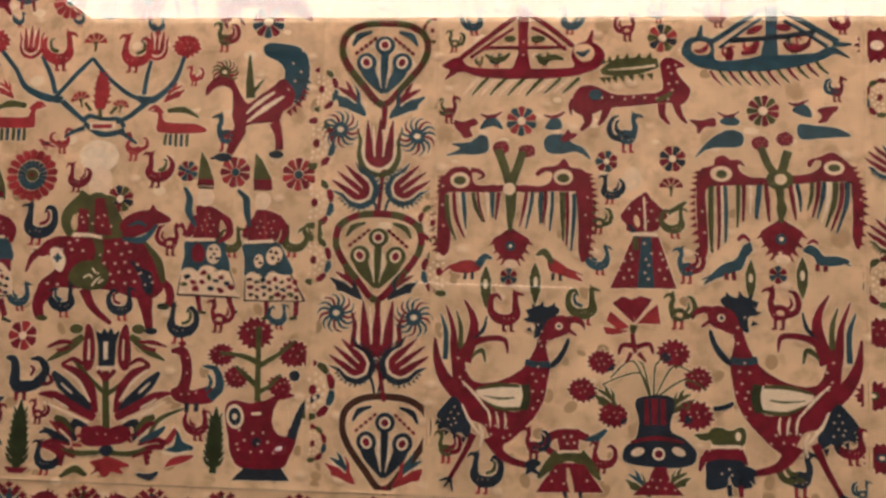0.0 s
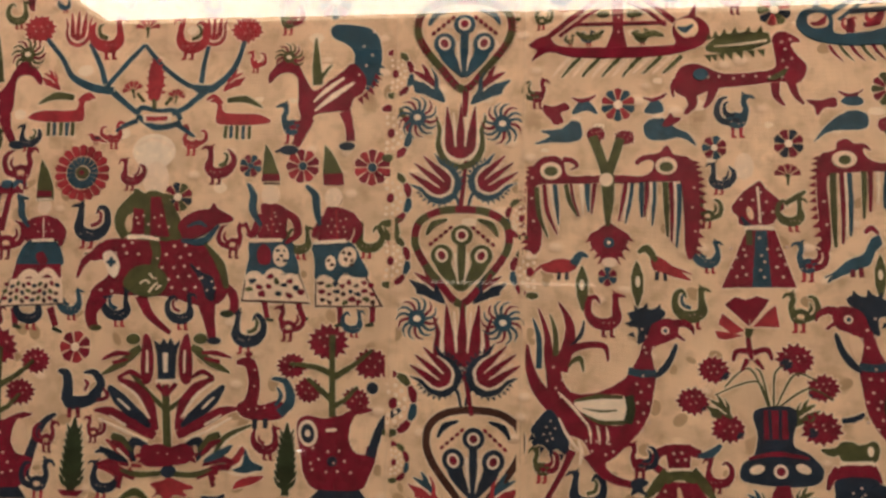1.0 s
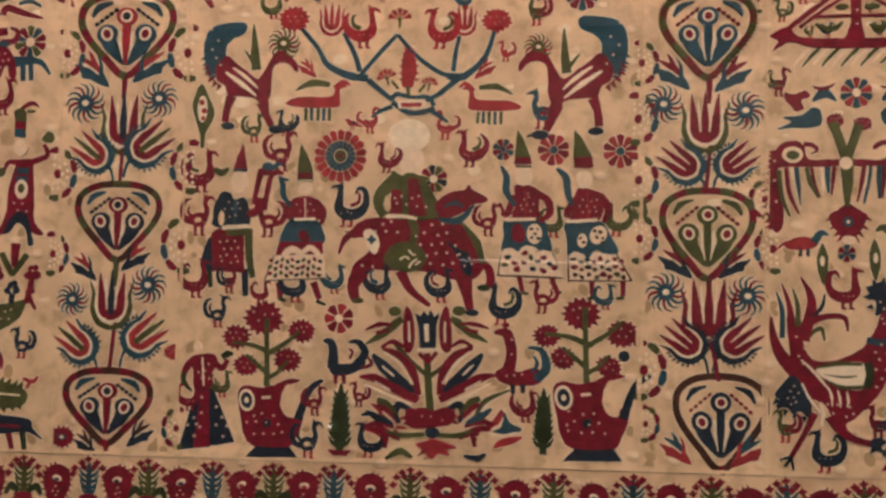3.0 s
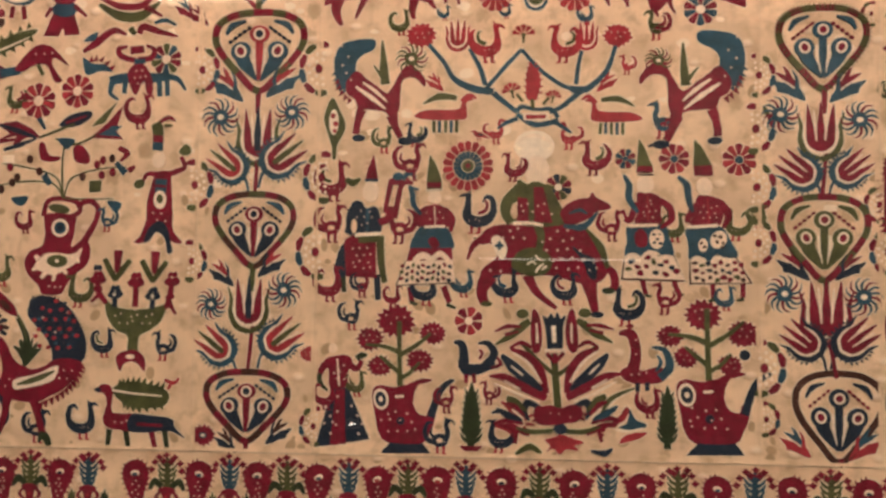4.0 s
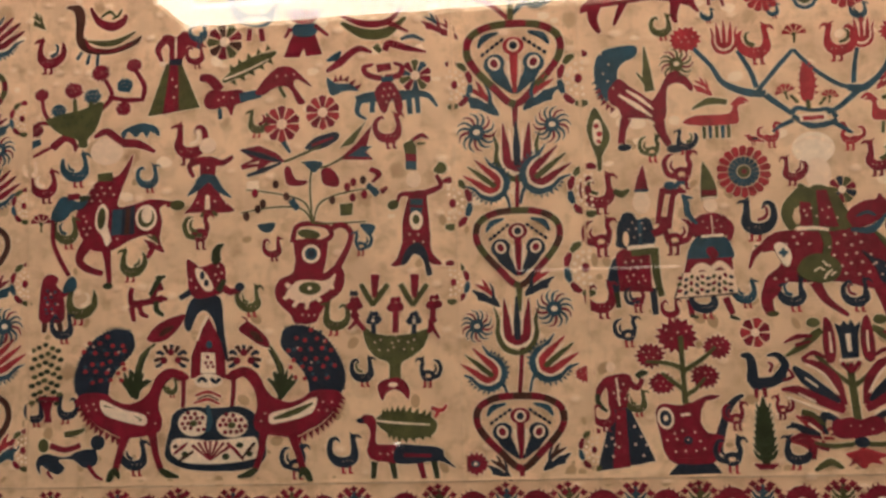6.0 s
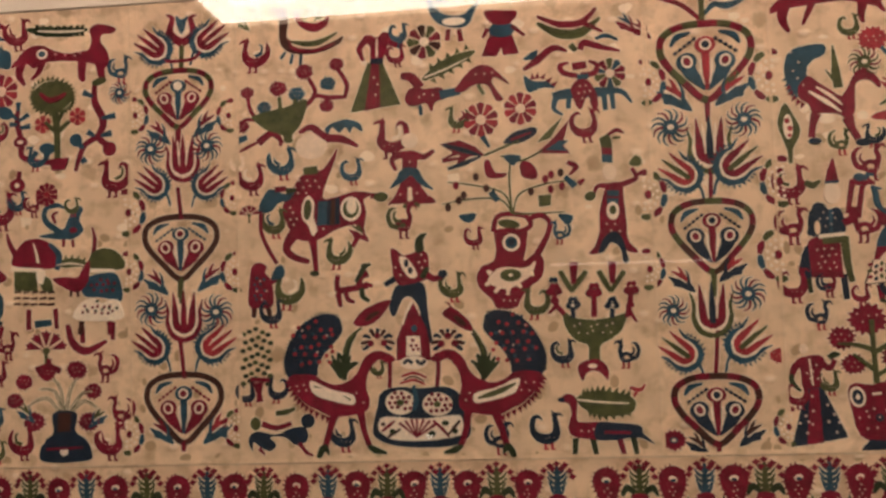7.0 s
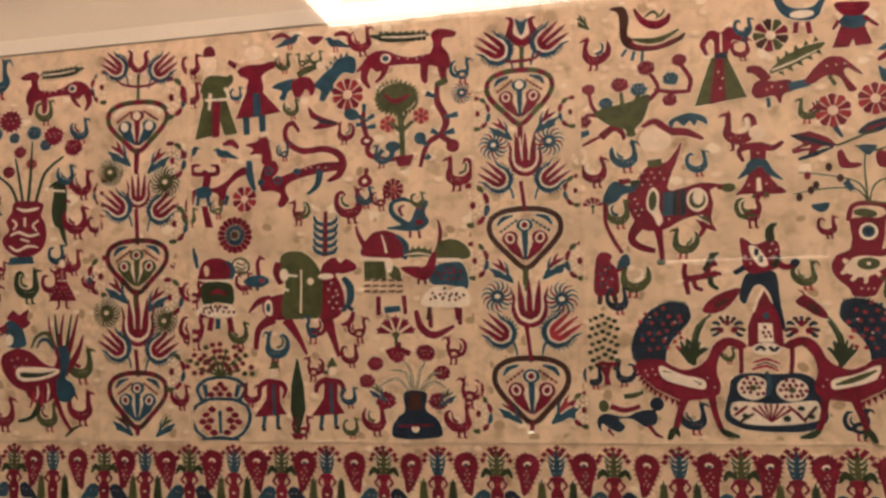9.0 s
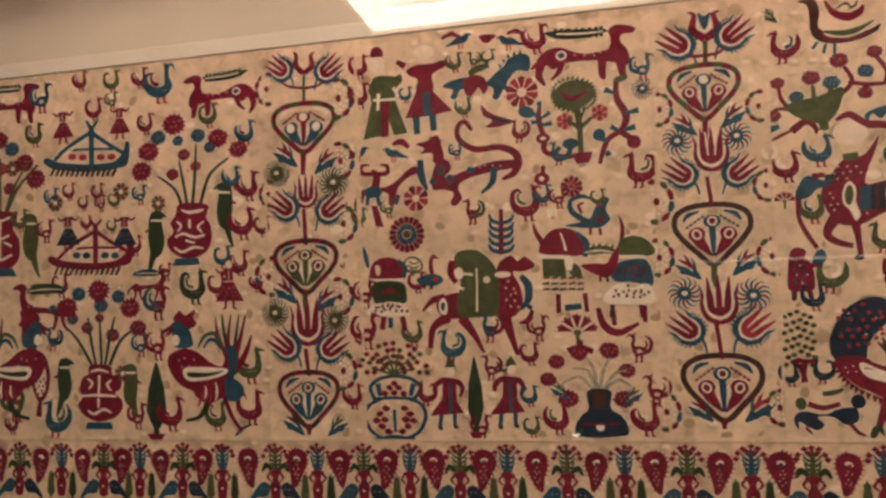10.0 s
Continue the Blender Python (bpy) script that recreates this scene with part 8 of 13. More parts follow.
line(RED, [(-5.6, -25.1), (2.6, -4.8)], [0.7, 2.7])
line(RED, [(-5.6, -25.1), (10, -6.2)], [0.7, 2.7])
line(RED, [(-5.6, -25.1), (16.7, -10.3)], [0.7, 2.7])
line(RED, [(-46.7, -18.1), (-38.2, -11.3), (-31.1, -5.9)], [2.1, 3.4, 1.4])
line(BROWN, [(-40, -25), (-31.6, -19.6), (-24.5, -15.5)], [2.1, 3.4, 1.4])
line(RED, [(14.1, -6.2), (24.7, -15.8), (32.5, -25.3)], [2.1, 3.4, 1.4])
line(BROWN, [(45.3, -6.5), (38.3, -14.5), (31.2, -22.6)], [2.1, 3.4, 1.4])
oval(FOREST, -34.3, -18.2, 3.4, 2.7)
oval(FOREST, 28.3, -9, 4.1, 2.7)
oval(FOREST, 12.3, -21.2, 4.1, 3.4)
oval(FOREST, 39.5, -18.6, 3.4, 2.7)
oval(BROWN, -45.1, -9.9, 2.7, 2.1)
line(TEAL, [(-7.8, 34.9), (-5.6, 17.1), (-8.7, 6.2)], [3.4, 6.2, 3.4])
dots(TEAL, -1.1, -32, 47.9, 2.7, 10.9, 1.1)
finish()
begin("fountain_tower", -0.957, 1.315, label="crimson fountain tower")
line(ROSE, [(-16.5, -39.6), (-1.2, -35.7), (13.7, -41.4)], [2.1, 3.4, 2.1])
line(ROSE, [(-18.1, -47.8), (-1.5, -43.9), (12.1, -49.6)], [2.1, 3.4, 2.1])
line(BROWN, [(-13.8, -43.7), (-1.3, -39.8), (10.8, -45.4)], [1.4, 2.1, 1.4])
poly(RED, [(0.2, 46.9), (9.2, 28.7), (18.2, 9.9), (19.2, -20.9), (-21.4, -20.3), (-20.6, 3.9), (-11.6, 26.5)])
line(CREAM, [(-13.1, 21), (-7, 38.1), (-1.2, 48.3)], [1.4, 2.8, 2.1])
line(NAVY, [(4.5, 51.6), (14.7, 27.2), (20.6, -0.4)], [2.8, 6.2, 3.4])
poly(CREAM, [(-8.7, 7.8), (7.1, 7.4), (7.7, -15.3), (-9.5, -15)])
dots(RED, -0.8, -3.4, 6.9, 9.6, 6.2, 2.1)
oval(CREAM, -0.8, -23.4, 16.5, 7.6)
line(NAVY, [(-13.2, -24.5), (-7.6, -20.5), (-2.2, -24.7)], [4.1, 4.1])
line(NAVY, [(2.1, -20.7), (7.4, -24.9), (13.1, -20.8)], [4.1, 4.1])
oval(TEAL, 0.5, 16.5, 3.4, 4.1)
finish()
begin("fan_flower", -1.001, 1.323)
line(NAVY, [(-8.0, -8.0), (-13.0, -13.0), (-18.0, -15.0)], [2.6, 4.5, 2.6])
line(BROWN, [(-9.0, -5.0), (-15.0, -7.0), (-20.0, -8.0)], [2.6, 4.5, 2.6])
line(NAVY, [(-8.0, -2.0), (-13.0, 1.0), (-17.0, 0.0)], [2.6, 4.5, 2.6])
line(BROWN, [(-4.0, 0.0), (-7.0, 7.0), (-9.0, 5.0)], [2.6, 4.5, 2.6])
line(NAVY, [(0.0, 1.0), (1.0, 9.0), (1.0, 8.0)], [2.6, 4.5, 2.6])
line(BROWN, [(5.0, 0.0), (8.0, 6.0), (10.0, 5.0)], [2.6, 4.5, 2.6])
line(NAVY, [(8.0, -2.0), (14.0, 1.0), (18.0, -1.0)], [2.6, 4.5, 2.6])
line(BROWN, [(9.0, -5.0), (16.0, -7.0), (21.0, -9.0)], [2.6, 4.5, 2.6])
line(NAVY, [(8.0, -8.0), (13.0, -14.0), (18.0, -15.0)], [2.6, 4.5, 2.6])
oval(RED, -8.0, -8.0, 3.6)
oval(RED, 0.0, 1.0, 3.6)
oval(RED, 8.0, -8.0, 3.6)
finish()
begin("fan_flower", -0.917, 1.322)
line(NAVY, [(-8.0, -8.0), (-13.0, -14.0), (-18.0, -15.0)], [2.8, 4.9, 2.8])
line(BROWN, [(-9.0, -6.0), (-15.0, -7.0), (-20.0, -9.0)], [2.8, 4.9, 2.8])
line(NAVY, [(-8.0, -2.0), (-13.0, 1.0), (-17.0, -1.0)], [2.8, 4.9, 2.8])
line(BROWN, [(-4.0, 0.0), (-7.0, 6.0), (-9.0, 4.0)], [2.8, 4.9, 2.8])
line(NAVY, [(0.0, 1.0), (0.0, 8.0), (0.0, 7.0)], [2.8, 4.9, 2.8])
line(BROWN, [(4.0, -1.0), (7.0, 5.0), (10.0, 4.0)], [2.8, 4.9, 2.8])
line(NAVY, [(8.0, -3.0), (13.0, 0.0), (17.0, -1.0)], [2.8, 4.9, 2.8])
line(BROWN, [(9.0, -6.0), (15.0, -8.0), (20.0, -9.0)], [2.8, 4.9, 2.8])
line(NAVY, [(8.0, -9.0), (13.0, -14.0), (17.0, -16.0)], [2.8, 4.9, 2.8])
oval(RED, -8.0, -9.0, 3.9)
oval(RED, 0.0, 0.0, 3.9)
oval(RED, 8.0, -9.0, 3.9)
finish()
begin("leaf_tuft", -1.045, 1.287)
line(FOREST, [(0.0, -12.0), (-10.0, 3.0), (-17.0, 9.0)], [5.6, 5.6, 1.4])
line(FOREST, [(0.0, -12.0), (-7.0, 5.0), (-11.0, 15.0)], [5.6, 5.6, 1.4])
line(FOREST, [(0.0, -12.0), (-3.0, 6.0), (-4.0, 18.0)], [5.6, 5.6, 1.4])
line(FOREST, [(0.0, -12.0), (3.0, 6.0), (6.0, 18.0)], [5.6, 5.6, 1.4])
line(FOREST, [(0.0, -12.0), (7.0, 4.0), (12.0, 14.0)], [5.6, 5.6, 1.4])
line(FOREST, [(0.0, -12.0), (11.0, 2.0), (18.0, 7.0)], [5.6, 5.6, 1.4])
finish()
begin("leaf_tuft", -0.874, 1.285)
line(FOREST, [(-1.0, -12.0), (-10.0, 2.0), (-16.0, 8.0)], [5.2, 5.2, 1.3])
line(FOREST, [(-1.0, -12.0), (-6.0, 4.0), (-10.0, 14.0)], [5.2, 5.2, 1.3])
line(FOREST, [(-1.0, -12.0), (-2.0, 5.0), (-4.0, 17.0)], [5.2, 5.2, 1.3])
line(FOREST, [(-1.0, -12.0), (3.0, 5.0), (6.0, 17.0)], [5.2, 5.2, 1.3])
line(FOREST, [(-1.0, -12.0), (7.0, 3.0), (12.0, 13.0)], [5.2, 5.2, 1.3])
line(FOREST, [(-1.0, -12.0), (10.0, 1.0), (17.0, 6.0)], [5.2, 5.2, 1.3])
finish()
begin("red_leaf", -1.005, 1.354)
shape(RED, [(-24.0, -16.0), (-18.0, -5.0), (-4.0, 5.0), (20.0, 12.0), (15.0, -1.0), (2.0, -14.0), (-11.0, -19.0)])
shape(BROWN, [(-10.0, -12.0), (-3.0, -3.0), (8.0, -1.0), (-1.0, -10.0)])
line(GREEN, [(-14.0, -20.0), (-30.0, -33.0), (-36.0, -50.0)], [2.8, 3.5, 2.8])
finish()
begin("red_leaf", -0.908, 1.345)
shape(RED, [(-15.0, 3.0), (-4.0, 13.0), (-12.0, 17.0), (5.0, 5.0), (17.0, -7.0), (20.0, -18.0), (7.0, -14.0), (-3.0, -7.0)])
shape(BROWN, [(-2.0, 0.0), (7.0, -2.0), (13.0, -11.0), (5.0, -10.0)])
line(GREEN, [(21.0, -17.0), (29.0, -31.0), (33.0, -47.0)], [2.6, 3.9, 2.6])
finish()
begin("embroidered_figure", -0.954, 1.391, label="small crimson coat with dark blue boots")
shape(NAVY, [(-21.1, -7.7), (-7.1, -4), (8.1, -5.8), (12.6, -15.6), (14, -35), (15.2, -59.8), (7.9, -52.7), (3, -33.3), (-6.3, -22), (-14.7, -24.5), (-20.6, -35.5), (-26.4, -45), (-31.7, -35.2), (-26.9, -17.3)])
shape(RED, [(-28, 35.7), (-19.8, 32.6), (-11.6, 26.8), (4.5, 31.8), (16.1, 27.2), (15.2, 0.9), (-0.2, -6.2), (-17.6, -7.8), (-25, 0.8), (-27.2, 18.2)])
shape(CREAM, [(-17.9, 25.6), (-7.6, 22.5), (2.9, 4.1), (-5.5, 0.2), (-14.9, 11.6)])
oval(NAVY, -9.8, 17.7, 2.8, 4.8)
oval(NAVY, -5.2, 9.2, 2.8, 4.1)
line(NAVY, [(-36.4, -7.3), (-24.3, -0.7)], [5.5, 6.9])
line(RED, [(12.6, 5.2), (22, -1.4), (33.1, 1.1)], [8.3, 7.6, 5.5])
oval(NAVY, 33.2, 3.8, 5.5, 4.8)
shape(FOREST, [(2.4, 30.5), (1.4, 43), (7.2, 51.2), (15.6, 52.3), (11.1, 44.1), (11.5, 32.9)])
line(FOREST, [(15.6, 12), (8.3, -0.3)], [5.5, 6.9])
dots(KNOT, 7.5, 17.1, 8.3, 12.4, 9, 1.2)
dots(KNOT, -20.6, 7.6, 5.5, 11.1, 9, 1.2)
finish()
begin("jug", -0.839, 1.402, label="crimson pitcher with a looped handle")
line(RED, [(-21.0, 40.0), (-16.0, 57.0), (-2.0, 61.0), (18.0, 57.0), (23.0, 46.0), (7.0, 39.0), (-10.0, 41.0)], [5.9, 5.9, 5.9, 5.9, 5.9, 5.9, 5.9])
oval(GREEN, -2.0, 49.0, 13, 5.2, rot=-10)
shape(RED, [(-18.0, 42.0), (10.0, 43.0), (19.0, 40.0), (17.0, 20.0), (14.0, 5.0), (28.0, 14.0), (37.0, 5.0), (34.0, -14.0), (18.0, -27.0), (9.0, -39.0), (2.0, -49.0), (-19.0, -49.0), (-24.0, -40.0), (-38.0, -26.0), (-42.0, -13.0), (-36.0, 0.0), (-22.0, 6.0), (-18.0, 21.0)])
oval(CREAM, 0.0, 27.0, 10.4, 10.4)
oval(TEAL, 0.0, 27.0, 7.2, 7.2)
oval(NAVY, 0.0, 27.0, 3.9, 3.9)
line(RED, [(19.0, 52.0), (34.0, 58.0), (45.0, 49.0), (41.0, 32.0), (30.0, 13.0)], [5.9, 6.5, 5.9, 6.5, 8.5])
shape(STRAW, [(-29.0, -17.0), (-18.0, -4.0), (-4.0, -2.0), (16.0, -3.0), (27.0, 4.0), (22.0, -11.0), (9.0, -20.0), (-5.0, -27.0), (-19.0, -24.0)])
line(STRAW, [(-23.0, -17.0), (-32.0, -22.0)], [5.9, 3.3])
line(STRAW, [(-15.0, -23.0), (-21.0, -31.0)], [5.9, 3.3])
line(STRAW, [(-5.0, -25.0), (-6.0, -34.0)], [5.9, 3.3])
line(STRAW, [(5.0, -20.0), (10.0, -26.0)], [5.9, 3.3])
line(STRAW, [(-25.0, -9.0), (-29.0, -5.0)], [5.9, 3.3])
line(STRAW, [(16.0, -9.0), (25.0, -11.0)], [5.9, 3.3])
oval(GREEN, -2.0, -11.0, 12.4, 7.2)
oval(CREAM, -2.0, -11.0, 2.6, 2)
dots(KNOT, -6.0, -42.0, 10.4, 4.6, 6.5, 1)
finish()
begin("flower_spray", -0.833, 1.499, label="thin-stemmed spray of small flowers")
line(GREEN, [(-4.0, -36.0), (-13.0, -12.0), (-46.0, -1.0), (-79.0, 4.0)], [2, 2, 1.3])
line(GREEN, [(-4.0, -36.0), (-17.0, -19.0), (-53.0, -17.0), (-86.0, -22.0)], [2, 2, 1.3])
line(GREEN, [(-3.0, -36.0), (6.0, -13.0), (39.0, -2.0), (71.0, 0.0)], [2, 2, 1.3])
line(GREEN, [(-2.0, -36.0), (18.0, -37.0), (57.0, -36.0)], [2, 2, 1.3])
line(GREEN, [(-4.0, -36.0), (-6.0, 7.0), (-2.0, 33.0)], [2, 2, 1.3])
shape(RED, [(-35.0, 21.0), (-31.0, 8.0), (-13.0, 7.0), (-9.0, 12.0), (-22.0, 14.0), (-28.0, 27.0), (-33.0, 29.0)])
shape(RED, [(7.0, 22.0), (17.0, 25.0), (27.0, 13.0), (25.0, 4.0), (10.0, 7.0)])
poly(GREEN, [(27.0, -16.0), (42.0, -15.0), (41.0, -28.0), (28.0, -29.0)])
shape(TEAL, [(-66.0, -36.0), (-47.0, -34.0), (-50.0, -43.0), (-59.0, -44.0)])
shape(TEAL, [(49.0, -39.0), (66.0, -41.0), (60.0, -51.0)])
line(TEAL, [(-28.0, -9.0), (-20.0, -20.0)], [7.8, 6.5])
line(TEAL, [(59.0, 5.0), (70.0, -7.0)], [5.2, 7.8])
oval(RED, 36.0, 3.0, 3.3, 4.6)
oval(RED, 43.0, 8.0, 3.3, 4.6)
oval(BROWN, 54.0, 10.0, 3.3, 4.6)
oval(BROWN, 19.0, -11.0, 3.3, 4.6)
oval(RED, 42.0, -9.0, 3.3, 4.6)
oval(RED, 55.0, -6.0, 3.3, 4.6)
oval(RED, -69.0, 0.0, 3.3, 4.6)
oval(BROWN, -60.0, -12.0, 3.3, 4.6)
oval(BROWN, -33.0, -5.0, 3.3, 4.6)
oval(BROWN, -45.0, 9.0, 3.3, 4.6)
oval(BROWN, -66.0, -18.0, 3.3, 4.6)
oval(BROWN, -79.0, -26.0, 3.3, 4.6)
line(RED, [(62.0, 22.0), (72.0, 16.0), (64.0, 7.0)], [5.9, 5.9, 2.6])
line(RED, [(74.0, -4.0), (81.0, 1.0)], [6.5, 2.6])
finish()
begin("great_tulips", -0.858, 1.533, label="crimson and dark blue star flowers")
poly(RED, [(-62.0, 16.0), (-39.0, 20.0), (-19.0, 11.0), (-8.0, 0.0), (-26.0, 0.0), (-43.0, -11.0), (-38.0, 2.0), (-61.0, -2.0), (-46.0, 5.0)])
line(NAVY, [(-58.0, 15.0), (-36.0, 8.0), (-13.0, 0.0)], [3.3, 6.5, 2.6])
line(NAVY, [(-53.0, -14.0), (-33.0, -8.0), (-13.0, -1.0)], [3.3, 5.9, 2])
line(RED, [(-59.0, -4.0), (-39.0, -2.0)], [5.2, 3.3])
shape(NAVY, [(14.0, 14.0), (27.0, 26.0), (50.0, 31.0), (52.0, 23.0), (33.0, 13.0)])
line(RED, [(22.0, 17.0), (47.0, 25.0)], [3.3, 2])
poly(RED, [(52.0, 0.0), (72.0, 17.0), (91.0, 38.0), (85.0, 18.0), (82.0, 9.0), (91.0, -2.0), (72.0, -1.0)])
poly(TEAL, [(62.0, 3.0), (79.0, 14.0), (90.0, 13.0), (82.0, 7.0), (88.0, 1.0)])
poly(GREEN, [(53.0, 13.0), (66.0, 26.0), (83.0, 41.0), (69.0, 17.0)])
line(GREEN, [(-10.0, 0.0), (14.0, 9.0), (33.0, 16.0)], [2.6, 2.6, 2])
line(GREEN, [(10.0, -1.0), (33.0, -8.0), (59.0, 3.0)], [2, 2.6, 2])
shape(TEAL, [(13.0, -1.0), (33.0, -2.0), (29.0, -10.0), (23.0, -13.0)])
line(TEAL, [(-11.0, 23.0), (-3.0, 10.0)], [6.5, 2.6])
finish()
begin("embroidered_figure", -0.721, 1.458)
shape(RED, [(-8.0, 30.0), (-4.0, 36.0), (11.0, 36.0), (13.0, 22.0), (15.0, -7.0), (16.0, -30.0), (27.0, -44.0), (16.0, -44.0), (9.0, -36.0), (3.0, -31.0), (-7.0, -33.0), (-16.0, -44.0), (-29.0, -45.0), (-22.0, -36.0), (-16.0, -19.0), (-15.0, 4.0), (-11.0, 20.0)])
shape(NAVY, [(-18.0, -43.0), (-11.0, -27.0), (0.0, -20.0), (9.0, -27.0), (14.0, -45.0), (16.0, -55.0), (10.0, -56.0), (7.0, -41.0), (1.0, -34.0), (-5.0, -34.0), (-13.0, -44.0)])
line(RED, [(-4.0, 33.0), (-16.0, 33.0), (-21.0, 23.0)], [6.5, 5.2, 3.3])
oval(GREEN, -25.0, 22.0, 6.5, 5.2, rot=20)
line(RED, [(11.0, 34.0), (28.0, 41.0), (23.0, 53.0)], [6.5, 5.9, 4.6])
shape(GREEN, [(21.0, 57.0), (27.0, 67.0), (34.0, 64.0), (33.0, 55.0)])
poly(TEAL, [(-6.0, 28.0), (8.0, 27.0), (6.0, 11.0), (-6.0, 12.0)])
line(RED, [(-6.0, 20.0), (7.0, 19.0)], [2.6, 2.6])
oval(CREAM, 0.0, 4.0, 7.2, 10.4)
oval(GREEN, 0.0, 5.0, 3.9, 5.2)
dots(KNOT, -1.0, -17.0, 11.7, 9.1, 9.1, 1)
poly(GREEN, [(-12.0, 89.0), (-2.0, 94.0), (2.0, 86.0), (2.0, 77.0), (-10.0, 78.0)])
poly(RED, [(-10.0, 78.0), (2.0, 77.0), (2.0, 69.0), (-10.0, 70.0)])
poly(TEAL, [(-10.0, 70.0), (2.0, 69.0), (2.0, 60.0), (-10.0, 61.0)])
line(RED, [(-2.0, 93.0), (8.0, 98.0), (16.0, 94.0)], [3.3, 4.6, 1.3])
line(GREEN, [(3.0, 89.0), (12.0, 89.0)], [2.6, 2])
oval(STRAW, -2.0, 49.0, 7.8, 9.1)
finish()
begin("flower_bowl", -0.748, 1.328, label="olive green flower bowl on a foot")
shape(GREEN, [(-34.0, 19.0), (-22.0, 12.0), (1.0, 9.0), (23.0, 12.0), (38.0, 15.0), (33.0, -1.0), (22.0, -12.0), (7.0, -21.0), (5.0, -39.0), (-6.0, -39.0), (-7.0, -21.0), (-21.0, -14.0), (-32.0, 1.0)])
shape(RED, [(-20.0, -45.0), (-10.0, -38.0), (5.0, -37.0), (14.0, -46.0), (14.0, -60.0), (6.0, -52.0), (-3.0, -49.0), (-11.0, -53.0), (-15.0, -61.0)])
oval(CREAM, -3.0, -44.0, 5.2, 2.6)
dots(KNOT, 0.0, -1.0, 27.3, 11.7, 9.1, 1)
line(RED, [(1.0, 12.0), (2.0, 42.0)], [6.5, 5.2])
line(RED, [(-33.0, 16.0), (-43.0, 30.0), (-43.0, 45.0)], [5.2, 5.9, 5.9])
line(RED, [(-40.0, 27.0), (-51.0, 17.0)], [4.6, 2.6])
line(RED, [(38.0, 11.0), (42.0, 28.0), (44.0, 43.0)], [4.6, 5.9, 5.9])
line(RED, [(41.0, 18.0), (49.0, 5.0)], [5.2, 2])
shape(RED, [(-8.0, 39.0), (-3.0, 45.0), (2.0, 44.0), (8.0, 45.0), (11.0, 39.0), (6.0, 35.0), (2.0, 37.0), (-3.0, 35.0)])
shape(RED, [(-4.0, 47.0), (-1.0, 51.0), (2.0, 50.0), (6.0, 51.0), (8.0, 47.0), (5.0, 45.0), (2.0, 46.0), (-1.0, 44.0)])
shape(RED, [(-53.0, 42.0), (-48.0, 47.0), (-43.0, 46.0), (-38.0, 48.0), (-34.0, 42.0), (-39.0, 38.0), (-44.0, 40.0), (-48.0, 38.0)])
shape(RED, [(-49.0, 48.0), (-46.0, 52.0), (-43.0, 51.0), (-40.0, 52.0), (-37.0, 48.0), (-40.0, 46.0), (-43.0, 47.0), (-46.0, 46.0)])
shape(NAVY, [(-49.0, 55.0), (-47.0, 59.0), (-44.0, 58.0), (-41.0, 59.0), (-39.0, 55.0), (-42.0, 53.0), (-44.0, 54.0), (-47.0, 53.0)])
shape(RED, [(35.0, 41.0), (40.0, 46.0), (44.0, 45.0), (50.0, 46.0), (53.0, 41.0), (48.0, 37.0), (44.0, 39.0), (39.0, 37.0)])
shape(RED, [(39.0, 48.0), (42.0, 52.0), (45.0, 51.0), (48.0, 53.0), (50.0, 49.0), (47.0, 46.0), (44.0, 48.0), (41.0, 46.0)])
shape(NAVY, [(-31.0, 25.0), (-27.0, 31.0), (-23.0, 29.0), (-17.0, 31.0), (-14.0, 26.0), (-19.0, 22.0), (-23.0, 24.0), (-27.0, 22.0)])
shape(NAVY, [(-28.0, 32.0), (-25.0, 36.0), (-22.0, 35.0), (-19.0, 36.0), (-17.0, 32.0), (-20.0, 30.0), (-22.0, 31.0), (-25.0, 30.0)])
shape(NAVY, [(13.0, 24.0), (18.0, 30.0), (22.0, 28.0), (27.0, 30.0), (30.0, 24.0), (26.0, 21.0), (22.0, 23.0), (17.0, 21.0)])
shape(NAVY, [(17.0, 31.0), (20.0, 34.0), (22.0, 34.0), (25.0, 35.0), (27.0, 31.0), (24.0, 29.0), (22.0, 30.0), (19.0, 29.0)])
shape(RED, [(-48.0, 31.0), (-46.0, 35.0), (-43.0, 34.0), (-40.0, 35.0), (-38.0, 31.0), (-41.0, 30.0), (-43.0, 31.0), (-46.0, 29.0)])
shape(RED, [(37.0, 24.0), (40.0, 27.0), (42.0, 27.0), (45.0, 28.0), (47.0, 24.0), (45.0, 22.0), (42.0, 23.0), (39.0, 22.0)])
oval(CREAM, -23.0, 26.0, 2)
line(NAVY, [(-23.0, 23.0), (-23.0, 12.0)], [4.6, 5.2])
oval(CREAM, 22.0, 25.0, 2)
line(NAVY, [(22.0, 21.0), (21.0, 11.0)], [4.6, 5.2])
line(GREEN, [(-36.0, 66.0), (-28.0, 51.0), (-23.0, 42.0)], [5.2, 5.9, 3.9])
line(GREEN, [(-6.0, 65.0), (-17.0, 51.0), (-23.0, 42.0)], [5.2, 5.9, 3.9])
line(RED, [(-20.0, 76.0), (-21.0, 51.0)], [9.8, 5.2])
line(GREEN, [(8.0, 65.0), (16.0, 50.0), (21.0, 41.0)], [5.2, 5.9, 3.9])
line(GREEN, [(37.0, 64.0), (27.0, 50.0), (21.0, 41.0)], [5.2, 5.9, 3.9])
line(RED, [(24.0, 75.0), (23.0, 50.0)], [9.8, 5.2])
finish()
begin("stag", -0.739, 1.218, label="crimson and blue stag under a green feather")
